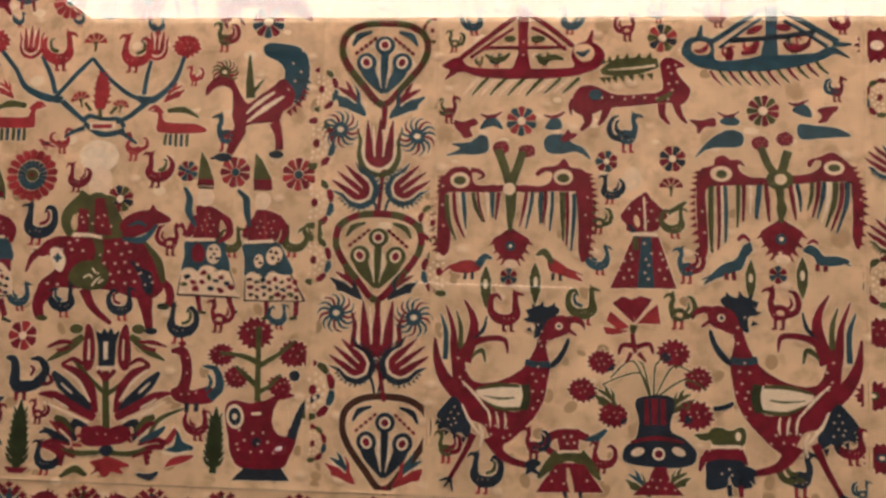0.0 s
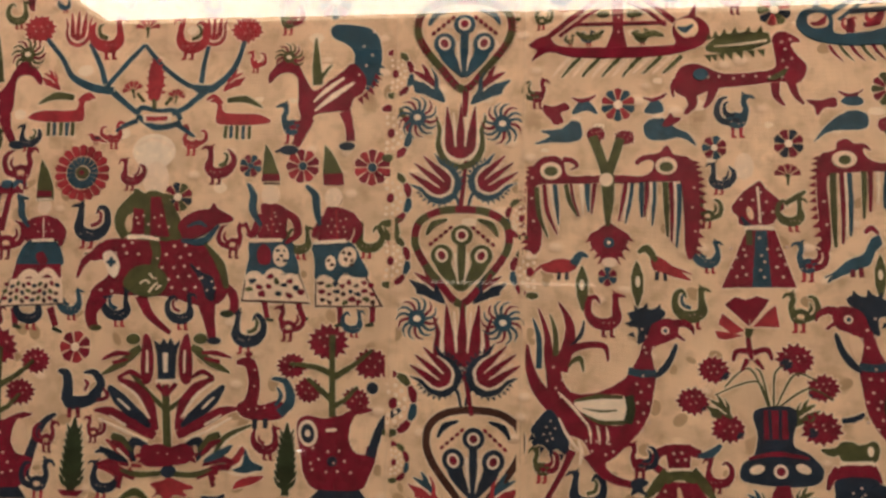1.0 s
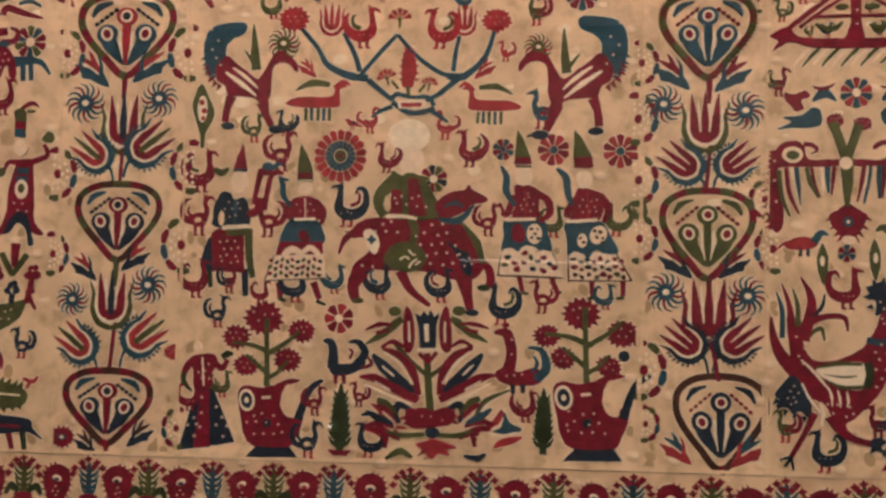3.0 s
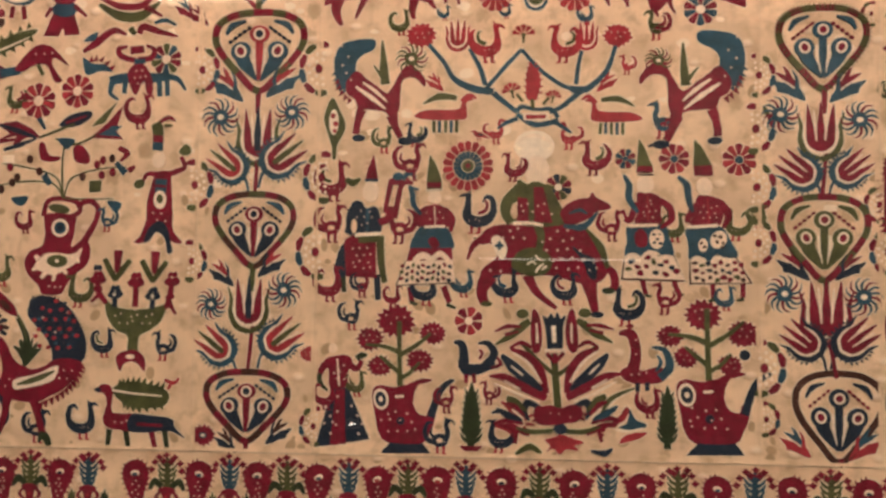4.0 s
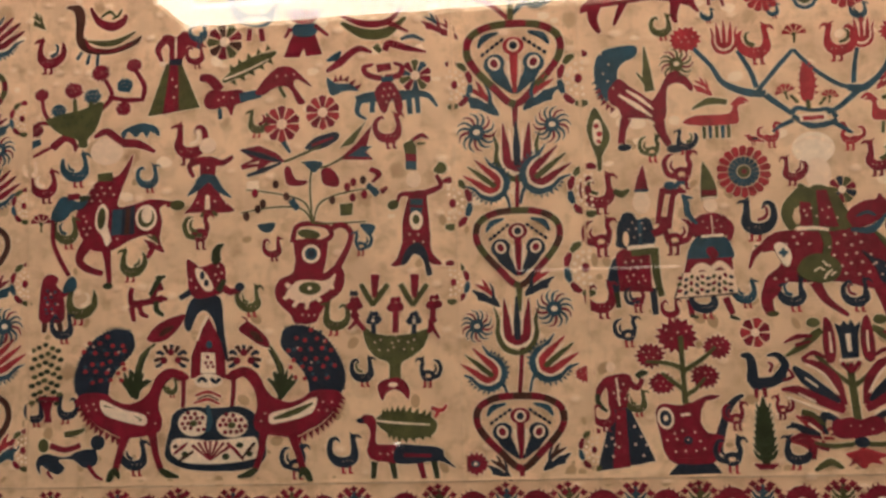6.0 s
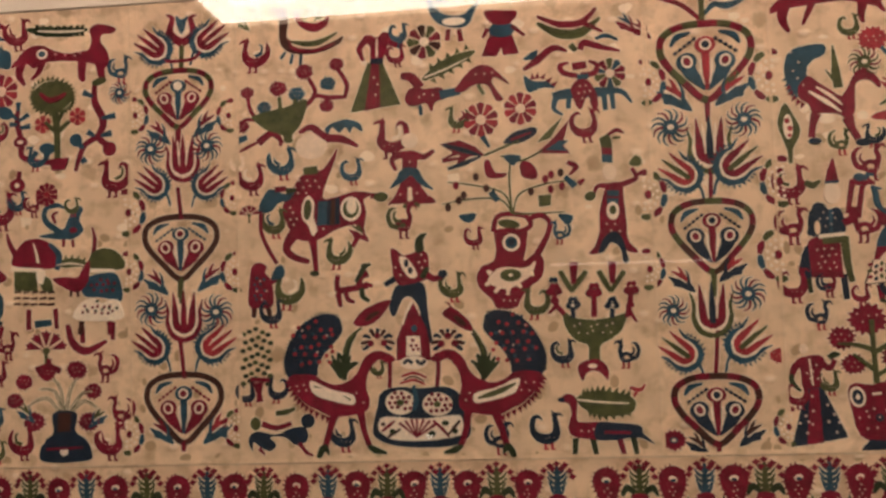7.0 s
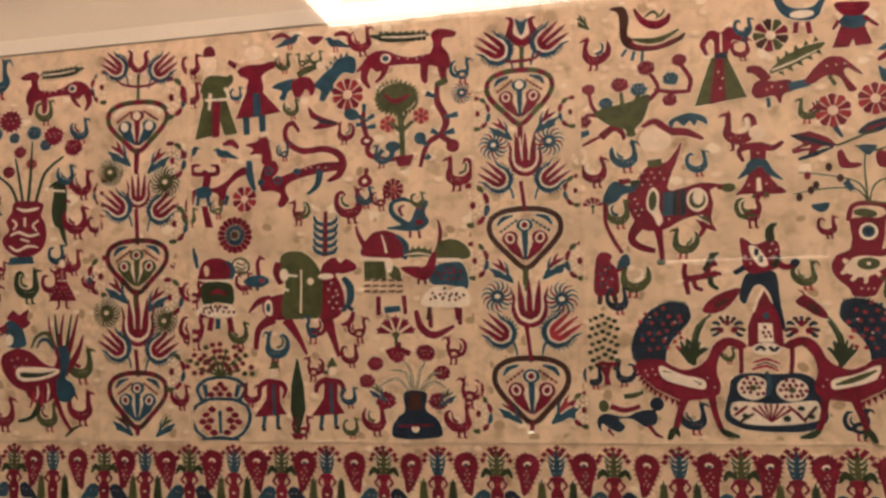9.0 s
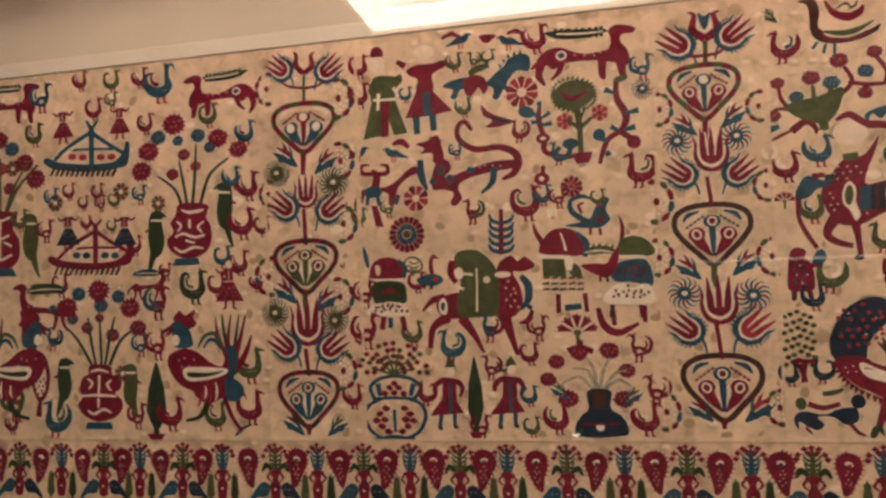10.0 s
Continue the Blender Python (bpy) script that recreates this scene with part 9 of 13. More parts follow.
line(FOREST, [(-34.0, -16.0), (-36.0, -36.0)], [7.2, 5.2])
line(FOREST, [(-15.0, -16.0), (-11.0, -37.0)], [7.2, 5.2])
line(RED, [(15.0, -16.0), (20.0, -36.0)], [7.2, 5.2])
line(FOREST, [(30.0, -13.0), (34.0, -35.0)], [7.2, 5.2])
shape(RED, [(-50.0, 29.0), (-44.0, 34.0), (-35.0, 33.0), (-31.0, 23.0), (-32.0, 4.0), (-19.0, 2.0), (-7.0, 1.0), (-6.0, -16.0), (-27.0, -16.0), (-39.0, -12.0), (-42.0, -3.0), (-38.0, 13.0), (-42.0, 24.0), (-49.0, 25.0)])
shape(NAVY, [(-9.0, 1.0), (12.0, 1.0), (38.0, -2.0), (42.0, -11.0), (54.0, -23.0), (41.0, -17.0), (31.0, -16.0), (-10.0, -18.0)])
line(RED, [(-2.0, -9.0), (28.0, -10.0)], [3.9, 3.3])
oval(NAVY, -49.0, 28.0, 3.9, 2.6)
shape(GREEN, [(-32.0, 29.0), (-18.0, 36.0), (1.0, 37.0), (26.0, 32.0), (35.0, 23.0), (27.0, 11.0), (-3.0, 9.0), (-23.0, 17.0)])
teeth(GREEN, [(-25.0, 34.0), (-2.0, 38.0), (28.0, 32.0)], 9, 5.9, 5.9, 1)
teeth(GREEN, [(-19.0, 14.0), (0.0, 8.0), (28.0, 13.0)], 7, 4.6, 5.9, -1)
line(CREAM, [(-31.0, 28.0), (-6.0, 25.0), (27.0, 23.0)], [2, 2, 1.3])
dots(KNOT, -23.0, -7.0, 13, 6.5, 7.8, 0.9)
finish()
begin("embroidered_figure", -1.142, 1.384)
line(BROWN, [(-8.0, -20.0), (-9.0, -35.0)], [7, 5.6])
line(BROWN, [(8.0, -20.0), (11.0, -34.0)], [7, 5.6])
shape(RED, [(-14.0, 8.0), (-10.0, 27.0), (-1.0, 31.0), (8.0, 26.0), (6.0, 18.0), (14.0, 7.0), (15.0, -21.0), (-2.0, -24.0), (-15.0, -20.0)])
line(RED, [(11.0, 6.0), (21.0, 11.0)], [7, 5.6])
dots(TEAL, -2.0, -3.0, 9.8, 18.2, 7.7, 1.7)
dots(KNOT, 0.0, -6.0, 11.2, 16.8, 11.9, 1)
finish()
begin("leafy_tree", -1.151, 1.307)
oval(GREEN, -13.0, 22.0, 3.2, 2.5)
oval(FOREST, -6.0, 25.0, 3.2, 2.5)
oval(FOREST, 2.0, 28.0, 3.2, 2.5)
oval(GREEN, 10.0, 24.0, 3.2, 2.5)
oval(FOREST, 17.0, 21.0, 3.2, 2.5)
oval(FOREST, -11.0, 12.0, 3.2, 2.5)
oval(FOREST, -3.0, 15.0, 3.2, 2.5)
oval(GREEN, 5.0, 18.0, 3.2, 2.5)
oval(FOREST, 12.0, 14.0, 3.2, 2.5)
oval(FOREST, 20.0, 11.0, 3.2, 2.5)
oval(FOREST, -14.0, 2.0, 3.2, 2.5)
oval(GREEN, -6.0, 5.0, 3.2, 2.5)
oval(FOREST, 2.0, 8.0, 3.2, 2.5)
oval(FOREST, 9.0, 5.0, 3.2, 2.5)
oval(GREEN, 17.0, 1.0, 3.2, 2.5)
oval(GREEN, -11.0, -8.0, 3.2, 2.5)
oval(FOREST, -3.0, -5.0, 3.2, 2.5)
oval(FOREST, 4.0, -2.0, 3.2, 2.5)
oval(GREEN, 12.0, -5.0, 3.2, 2.5)
oval(FOREST, 19.0, -9.0, 3.2, 2.5)
oval(FOREST, -14.0, -18.0, 3.2, 2.5)
oval(FOREST, -6.0, -15.0, 3.2, 2.5)
oval(GREEN, 1.0, -12.0, 3.2, 2.5)
oval(FOREST, 9.0, -15.0, 3.2, 2.5)
oval(FOREST, 16.0, -18.0, 3.2, 2.5)
oval(FOREST, -11.0, -28.0, 3.2, 2.5)
oval(GREEN, -4.0, -25.0, 3.2, 2.5)
oval(FOREST, 4.0, -21.0, 3.2, 2.5)
oval(FOREST, 12.0, -25.0, 3.2, 2.5)
oval(GREEN, 19.0, -28.0, 3.2, 2.5)
oval(GREEN, -14.0, -37.0, 3.2, 2.5)
oval(FOREST, -6.0, -34.0, 3.2, 2.5)
oval(FOREST, 1.0, -31.0, 3.2, 2.5)
oval(GREEN, 9.0, -35.0, 3.2, 2.5)
oval(FOREST, 16.0, -38.0, 3.2, 2.5)
line(RED, [(4.0, -36.0), (5.0, -49.0), (6.0, -59.0)], [14, 5.6, 8.4])
line(RED, [(-5.0, -32.0), (18.0, -33.0)], [4.9, 4.9])
finish()
begin("hound", -1.126, 1.216)
shape(NAVY, [(-31.0, -7.0), (-21.0, -3.0), (0.0, -7.0), (15.0, -1.0), (29.0, 2.0), (37.0, 0.0), (39.0, -11.0), (34.0, -17.0), (23.0, -19.0), (10.0, -10.0), (-7.0, -10.0), (0.0, -19.0), (-7.0, -26.0), (-17.0, -23.0), (-28.0, -16.0), (-29.0, -26.0), (-34.0, -16.0)])
oval(NAVY, 39.0, 9.0, 8.4)
line(RED, [(-17.0, 6.0), (0.0, 1.0), (19.0, 6.0)], [7, 6.3, 5.6])
oval(GREEN, -25.0, 6.0, 6.3, 7.7)
line(GREEN, [(0.0, 18.0), (14.0, 20.0), (24.0, 24.0)], [5.6, 6.3, 3.5])
line(RED, [(-21.0, -23.0), (-14.0, -31.0)], [4.2, 2.1])
line(RED, [(28.0, -17.0), (37.0, -28.0), (45.0, -32.0)], [4.9, 4.2, 2.1])
finish()
begin("prancing_beast", -1.029, 1.378)
line(RED, [(-20.0, 0.0), (-3.0, 2.0), (18.0, 6.0)], [9.1, 7, 8.4])
line(RED, [(-18.0, -3.0), (-15.0, -19.0)], [7.7, 4.9])
line(RED, [(-18.0, 0.0), (-19.0, 12.0), (-17.0, 19.0)], [7, 6.3, 5.6])
line(RED, [(-9.0, 1.0), (-6.0, -10.0), (2.0, -14.0)], [6.3, 5.6, 3.5])
line(FOREST, [(11.0, 3.0), (12.0, -7.0), (20.0, -13.0)], [6.3, 6.3, 3.5])
line(RED, [(7.0, 4.0), (10.0, 16.0), (19.0, 20.0)], [6.3, 7.7, 8.4])
line(RED, [(16.0, 7.0), (24.0, 5.0)], [5.6, 3.5])
line(FOREST, [(4.0, 10.0), (11.0, 22.0), (17.0, 31.0)], [4.2, 6.3, 6.3])
line(FOREST, [(11.0, 29.0), (22.0, 31.0)], [3.5, 3.5])
finish()
begin("horse", -1.065, 1.471, label="crimson spotted horse with a looped tail")
line(RED, [(49.0, 3.0), (46.0, -22.0), (37.0, -41.0)], [11.9, 9.1, 4.2])
line(RED, [(-29.0, -16.0), (-44.0, -38.0), (-36.0, -50.0), (-16.0, -57.0)], [16.8, 9.8, 8.4, 6.3])
line(RED, [(-13.0, -22.0), (-10.0, -44.0), (-8.0, -69.0)], [14, 7.7, 5.6])
oval(FOREST, -10.0, -71.0, 5.6, 3.5)
shape(RED, [(-48.0, 10.0), (-39.0, 26.0), (-27.0, 44.0), (-16.0, 52.0), (3.0, 55.0), (21.0, 79.0), (16.0, 60.0), (6.0, 37.0), (3.0, 19.0), (25.0, 22.0), (42.0, 26.0), (64.0, 22.0), (52.0, 16.0), (54.0, 1.0), (50.0, -16.0), (42.0, -14.0), (28.0, -16.0), (14.0, -21.0), (0.0, -29.0), (-14.0, -32.0), (-32.0, -28.0), (-43.0, -11.0)])
poly(TEAL, [(-4.0, 16.0), (8.0, 16.0), (6.0, -13.0), (-6.0, -14.0)])
poly(NAVY, [(8.0, 16.0), (23.0, 20.0), (22.0, -13.0), (6.0, -14.0)])
line(BROWN, [(15.0, 17.0), (13.0, -13.0)], [5.6, 5.6])
shape(CREAM, [(-16.0, 23.0), (-9.0, 14.0), (-10.0, -3.0), (-6.0, -17.0), (-11.0, -26.0), (-17.0, -13.0), (-24.0, -3.0), (-23.0, 13.0)])
oval(GREEN, -17.0, 6.0, 4.9, 12.6, rot=-6)
oval(CREAM, 36.0, 5.0, 12.6, 14.7)
oval(GREEN, 36.0, 5.0, 9.8, 11.2)
oval(CREAM, 37.0, 8.0, 6.3, 9.1)
line(RED, [(60.0, 20.0), (71.0, 19.0)], [7, 6.3])
oval(GREEN, 73.0, 18.0, 8.4, 5.6)
line(GREEN, [(-21.0, 53.0), (-4.0, 54.0)], [8.4, 9.8])
shape(TEAL, [(-78.0, 8.0), (-71.0, 25.0), (-62.0, 33.0), (-45.0, 26.0), (-33.0, 30.0), (-39.0, 19.0), (-52.0, 16.0), (-61.0, 7.0), (-71.0, 4.0)])
line(RED, [(-57.0, 32.0), (-43.0, 33.0)], [7, 5.6])
line(FOREST, [(-43.0, 29.0), (-31.0, 31.0)], [8.4, 4.2])
line(RED, [(-75.0, 6.0), (-75.0, -18.0), (-67.0, -39.0), (-56.0, -58.0)], [4.2, 4.2, 4.9, 4.2])
shape(TEAL, [(-63.0, -77.0), (-58.0, -63.0), (-50.0, -60.0), (-47.0, -68.0), (-50.0, -75.0)])
dots(KNOT, -24.0, 32.0, 12.6, 15.4, 9.8, 1.1)
dots(KNOT, -36.0, -2.0, 7, 16.8, 8.4, 1.1)
dots(KNOT, 0.0, -21.0, 16.8, 4.2, 9.1, 1.1)
dots(KNOT, -6.0, 38.0, 7, 12.6, 9.8, 1.1)
finish()
begin("straw_rider", -1.076, 1.554)
oval(STRAW, 0.0, 0.0, 19.6, 15.4)
finish()
begin("embroidered_figure", -0.995, 1.640, label="green dress with a crimson front panel")
poly(GREEN, [(-9.6, 12.1), (8.9, 11.6), (29.8, -40.3), (-32, -47.4)])
poly(RED, [(-4.6, 11.8), (4.6, 11.2), (5, -43.1), (-14.2, -46.3)])
line(RED, [(-8, 42.2), (-19, 30), (-13.8, 13.8)], [8.5, 7.1, 3.5])
shape(RED, [(-14.3, 44), (-5.7, 46.3), (2.7, 42.8), (12.9, 49.3), (22.5, 40), (15.1, 30.5), (9.7, 16.5), (-5.2, 16.8), (-5.5, 30.5)])
line(RED, [(18.1, 36), (27.8, 31.1)], [7.1, 5.7])
line(TEAL, [(29.2, 28.1), (34, 46.4)], [5, 6.4])
oval(CREAM, -13.8, 12.4, 3.5, 2.8)
line(NAVY, [(-6, 14), (9.6, 13.7)], [6.4, 6.4])
line(CREAM, [(2.7, 41.4), (2, 18.5)], [2.1, 2.1])
dots(KNOT, -2, -17.8, 5.7, 27, 11.3, 1.2)
finish()
begin("small_boat", -1.080, 1.689, label="small dark bird-prowed boat with a green deck")
shape(BROWN, [(-45.9, 36.9), (-28.2, 38.5), (-21.3, 23.4), (-24, 1.7), (-14.8, -10.6), (8.3, -15.1), (32.4, -8.1), (46.2, -1.8), (40.2, -11.5), (17.6, -20.1), (-7.8, -21.3), (-25.9, -15), (-33.6, -1.3), (-33.2, 16.9), (-35.8, 31)])
shape(RED, [(-21.9, 0.1), (-13.4, -12.2), (9.7, -16.6), (37.4, -8.4), (17.6, -18.6), (-4.9, -19.3), (-19.3, -13.2)])
line(GREEN, [(-19.1, -4.5), (-0.2, -8.7), (17.9, -7.1), (39.2, 3.1)], [2.2, 7.3, 7.3, 1.5])
line(TEAL, [(-26, -17.1), (-32, -25.5)], [3.6, 3.6])
line(TEAL, [(-16.6, -20.7), (-19.8, -32.1)], [3.6, 3.6])
line(TEAL, [(-6.4, -21.4), (-7.5, -34.4)], [3.6, 3.6])
line(RED, [(-15.1, 34.6), (-5.4, 17.9), (10.5, 10.9), (23.6, 15.8), (28.2, 24.1)], [2.9, 8, 10.9, 8.7, 2.9])
line(GREEN, [(-2.3, 22), (8, 28.5), (16.5, 20.6)], [1.5, 3.6, 1.5])
line(GREEN, [(10.7, 19.6), (18.1, 23.4), (22.6, 30.4)], [1.5, 3.6, 1.5])
finish()
begin("flower_bowl", -1.116, 1.593, label="olive green bowl of crimson flowers")
line(RED, [(-24.3, -6.6), (-35, 8.5), (-38.3, 24.7)], [5.8, 5.1, 4.4])
line(RED, [(-28.7, -3.5), (-41.9, -2.7), (-51, -10.9)], [5.1, 4.4, 2.9])
line(RED, [(33, 10.4), (46.4, 25.4), (38.3, 44.7)], [5.8, 5.1, 5.1])
line(RED, [(42.1, 24.3), (62.1, 20.2), (80.8, 19.1)], [5.1, 5.8, 5.1])
line(RED, [(82.1, 17.5), (85.5, 34.6), (74.6, 54)], [5.1, 5.8, 5.1])
line(RED, [(60.7, 20.3), (60.3, 5.9)], [4.4, 4.4])
shape(GREEN, [(-33, 1.1), (-10.8, 7.1), (11.2, 11.6), (34.7, 18.9), (32.8, 1.7), (25.1, -15.1), (16.9, -23.3), (16.6, -32.7), (6.5, -32.1), (4.5, -24.1), (-15, -16.5), (-25.9, -8.7)])
line(GREEN, [(2.4, 6.4), (1.3, 23.8)], [5.8, 4.4])
line(GREEN, [(20, 11.1), (21.6, 19.7)], [5.8, 4.4])
dots(FOREST, -0.1, -5.1, 24.8, 10.2, 10.2, 1.3)
finish()
peony(-1.155, 1.624, 18.2, RED)
peony(-1.162, 1.582, 19.6, RED)
peony(-1.134, 1.604, 19.6, TEAL)
peony(-1.116, 1.627, 23.8, RED)
peony(-1.093, 1.619, 22.4, TEAL)
peony(-1.083, 1.646, 23.8, RED)
peony(-1.043, 1.653, 19.6, RED)
peony(-1.054, 1.63, 21.0, TEAL)
peony(-1.056, 1.603, 19.6, RED)
hen(-1.147, 1.67, 40.6, RED, wing=TEAL, flip=True)
leaf_bird(-1.161, 1.712, 21.0, GREEN, GREEN)
begin("beast", -1.128, 1.56)
shape(RED, [(-45.0, -11.0), (-21.0, 1.0), (-3.0, 5.0), (7.0, 10.0), (18.0, -1.0), (13.0, 9.0), (2.0, 13.0), (-10.0, 6.0), (-28.0, -6.0)])
line(RED, [(-14.0, 1.0), (2.0, 12.0), (13.0, 5.0), (14.0, -4.0)], [9.8, 8.4, 6.3, 3.5])
line(TEAL, [(-40.0, 5.0), (-28.0, 9.0)], [9.8, 5.6])
finish()
begin("beast", -1.045, 1.566)
line(RED, [(-46.0, 5.0), (-30.0, 11.0), (-13.0, -2.0), (7.0, -5.0), (27.0, -15.0)], [4.2, 8.4, 9.8, 9.8, 3.5])
shape(TEAL, [(-13.0, 10.0), (8.0, 19.0), (28.0, 14.0), (32.0, 3.0), (21.0, 9.0), (17.0, 2.0), (11.0, 9.0), (4.0, 3.0), (-5.0, 10.0), (-10.0, 2.0)])
finish()
hen(-0.98, 1.559, 46.2, RED, wing=CREAM, flip=True)
hen(-1.111, 1.535, 39.2, TEAL)
hen(-1.025, 1.521, 30.8, TEAL)
hen(-1.149, 1.517, 37.8, RED, wing=CREAM)
hen(-1.122, 1.462, 35.0, GREEN, wing=TEAL)
hen(-1.048, 1.423, 36.4, GREEN, flip=True)
hen(-0.966, 1.459, 39.2, RED, wing=GREEN)
hen(-1.167, 1.535, 21.0, STRAW)
carnation(-1.155, 1.477, 26.6, RED, GREEN)
hen(-1.11, 1.379, 42.0, GREEN, wing=CREAM, flip=True)
hen(-1.127, 1.353, 32.5, NAVY)
hen(-1.16, 1.258, 28.0, NAVY)
hen(-1.125, 1.262, 29.9, NAVY, flip=True)
begin("embroidered_figure", -0.955, 1.511)
line(RED, [(-18.0, 9.0), (-23.0, 21.0), (-15.0, 27.0), (2.0, 27.0), (16.0, 24.0), (28.0, 31.0)], [4.2, 6.3, 8.4, 9.8, 7, 4.2])
poly(RED, [(-10.0, 28.0), (9.0, 27.0), (7.0, 7.0), (-11.0, 8.0)])
shape(RED, [(-9.0, 0.0), (5.0, -1.0), (16.0, -18.0), (29.0, -31.0), (7.0, -32.0), (-20.0, -31.0), (-29.0, -32.0), (-19.0, -20.0)])
shape(TEAL, [(-10.0, 11.0), (7.0, 10.0), (15.0, -3.0), (26.0, -16.0), (9.0, -8.0), (0.0, 2.0), (-12.0, -6.0), (-26.0, -12.0), (-18.0, -1.0)])
line(STRAW, [(-2.0, -12.0), (-2.0, -28.0)], [4.2, 6.3])
line(GREEN, [(-5.0, -31.0), (-10.0, -36.0)], [4.9, 3.5])
line(GREEN, [(3.0, -31.0), (9.0, -35.0)], [4.9, 3.5])
dots(KNOT, 0.0, -21.0, 23.8, 8.4, 10.5, 1.1)
dots(KNOT, -1.0, 17.0, 7, 7, 8.4, 1)
oval(STRAW, -1.0, 44.0, 9.8, 9.1)
finish()
rosette(-0.935, 1.674, 20.8, n=9, cols=(RED, GREEN, BROWN), heart=CREAM)
hen(-0.968, 1.659, 26.0, RED)
hen(-0.964, 1.685, 26.0, TEAL)
begin("hoopoe", -0.902, 1.701, label="teal bird with a pale wing")
shape(TEAL, [(-29.8, 27.2), (-24.8, 6.8), (-14.1, -6.8), (6.5, -12.6), (20.4, -9.3), (27.8, 5), (35.3, 20.8), (25.4, 13), (15.4, 3.8), (0.1, 2.8), (-13.6, 8.8), (-21.5, 22.3)])
line(TEAL, [(-18.8, 19.2), (-8.9, 22.8), (-3.6, 16.7)], [2.1, 5.6, 2.1])
oval(CREAM, 3.3, -4.5, 13.9, 4.9)
dots(RED, 3.3, -4.5, 10.4, 2.8, 6.9, 1.7)
line(RED, [(-3.2, -13.3), (-5.1, -27.4)], [5.6, 6.2])
line(RED, [(9.2, -14.2), (11.4, -29.2)], [5.6, 6.2])
finish()
begin("embroidered_figure", -0.844, 1.671)
poly(RED, [(-12.0, 7.0), (14.0, 6.0), (22.0, -18.0), (3.0, -19.0), (1.0, -10.0), (-5.0, -20.0), (-23.0, -19.0)])
shape(TEAL, [(-14.0, 13.0), (1.0, 23.0), (17.0, 15.0), (12.0, 4.0), (-6.0, 4.0)])
line(RED, [(-14.0, 14.0), (-21.0, 3.0)], [5.9, 3.3])
line(RED, [(14.0, 16.0), (29.0, 3.0)], [5.2, 3.3])
shape(RED, [(-18.0, 35.0), (2.0, 35.0), (21.0, 32.0), (11.0, 19.0), (-9.0, 20.0)])
finish()
begin("spotted_beast", -0.905, 1.620, label="crimson beast with a green feather")
line(GREEN, [(-33.1, 7.7), (-13.2, 19.2), (7.9, 29.2), (30.3, 39)], [2.8, 15.2, 15.2, 2.8])
teeth(GREEN, [(-25.7, 20), (-2.3, 34.1), (23.6, 43.7)], 5, 5.5, 6.2, 1)
teeth(GREEN, [(-24.1, 5.7), (0.6, 16.9), (25.2, 30.8)], 5, 5.5, 6.2, -1)
line(CREAM, [(-30.9, 10.4), (-6.3, 18.8), (21.8, 31.1)], [1.4, 2.1, 0.7])
line(RED, [(-59.5, 13.7), (-46.9, 11.4), (-36.2, -2)], [6.9, 11.1, 12.4])
shape(RED, [(-54.7, -12.2), (-47.4, -1.3), (-30.7, -3.1), (-11.2, -2.8), (-7.4, -15.1), (-18.7, -20), (-23.2, -31.1), (-29.9, -20.8), (-42.5, -22.9), (-52.2, -20.9)])
line(TEAL, [(-12.9, -11.9), (10.8, -7.7)], [10.4, 9])
shape(RED, [(5.3, -7.4), (16.9, 8.8), (31.7, 20.5), (46.1, 20.3), (56.7, 11.9), (69.7, -2.9), (53.8, 6.5), (49.4, -0.3), (58.4, -14.8), (62.3, -20.6), (54.1, -21.6), (45.2, -4.2), (34.4, -0.7), (24, -3.6), (14.8, -9.4)])
line(TEAL, [(-36.9, -23.2), (-35.9, -34.6)], [4.1, 4.1])
line(GREEN, [(33, -2), (39.4, -13.7)], [4.1, 4.1])
dots(KNOT, -31.7, -12.2, 16.6, 6.9, 9, 1.2)
dots(KNOT, 34.8, 10.5, 16.6, 6.9, 10.4, 1.2)
finish()
begin("crescent_boat", -0.768, 1.689, label="crimson and olive crescent boat")
line(GREEN, [(-32.0, -1.0), (-7.0, -15.0), (19.0, -15.0), (41.0, 1.0)], [3.9, 11.7, 11.7, 3.3])
line(RED, [(-32.0, 7.0), (-6.0, -4.0), (20.0, -3.0), (37.0, 13.0)], [3.3, 7.8, 7.8, 3.9])
line(RED, [(23.0, -5.0), (44.0, -16.0)], [6.5, 2.6])
finish()
begin("mounted_figure", -0.743, 1.610, label="crimson figure on a teal beast")
line(TEAL, [(-41.7, -11.3), (-23.6, -8.2), (6.2, -8.7), (27.4, -6.5)], [9.2, 11.9, 11.9, 7.9])
line(TEAL, [(-37.7, -11.5), (-40.9, -25.2), (-30.6, -33.4)], [7.9, 5.3, 2.6])
line(TEAL, [(-23, -9.6), (-24.3, -26.1)], [6.6, 5.3])
line(TEAL, [(17.3, -10.7), (18.5, -30)], [6.6, 5.3])
line(TEAL, [(26, -8.5), (27.7, -29.2)], [5.9, 5.3])
line(TEAL, [(24.7, -7), (39, -10), (48.9, -22.9)], [8.6, 5.9, 2])
shape(RED, [(-19.9, -0.1), (-8.9, 8.8), (1.5, 4.7), (8.8, -10.9), (10.1, -25.4), (2.9, -25.7), (-1.1, -11), (-9.1, -27), (-14.3, -24), (-19, -11.3)])
line(RED, [(-11.4, 11.8), (-28.5, 17), (-32.1, 25.6), (-21.4, 28.4)], [5.9, 6.6, 5.3, 2.6])
line(RED, [(-8.7, 13), (7.2, 14.7), (10.3, 24.2), (1.2, 28.9)], [5.9, 6.6, 5.3, 2.6])
line(RED, [(-17.6, 23.3), (-1.6, 25)], [9.2, 7.9])
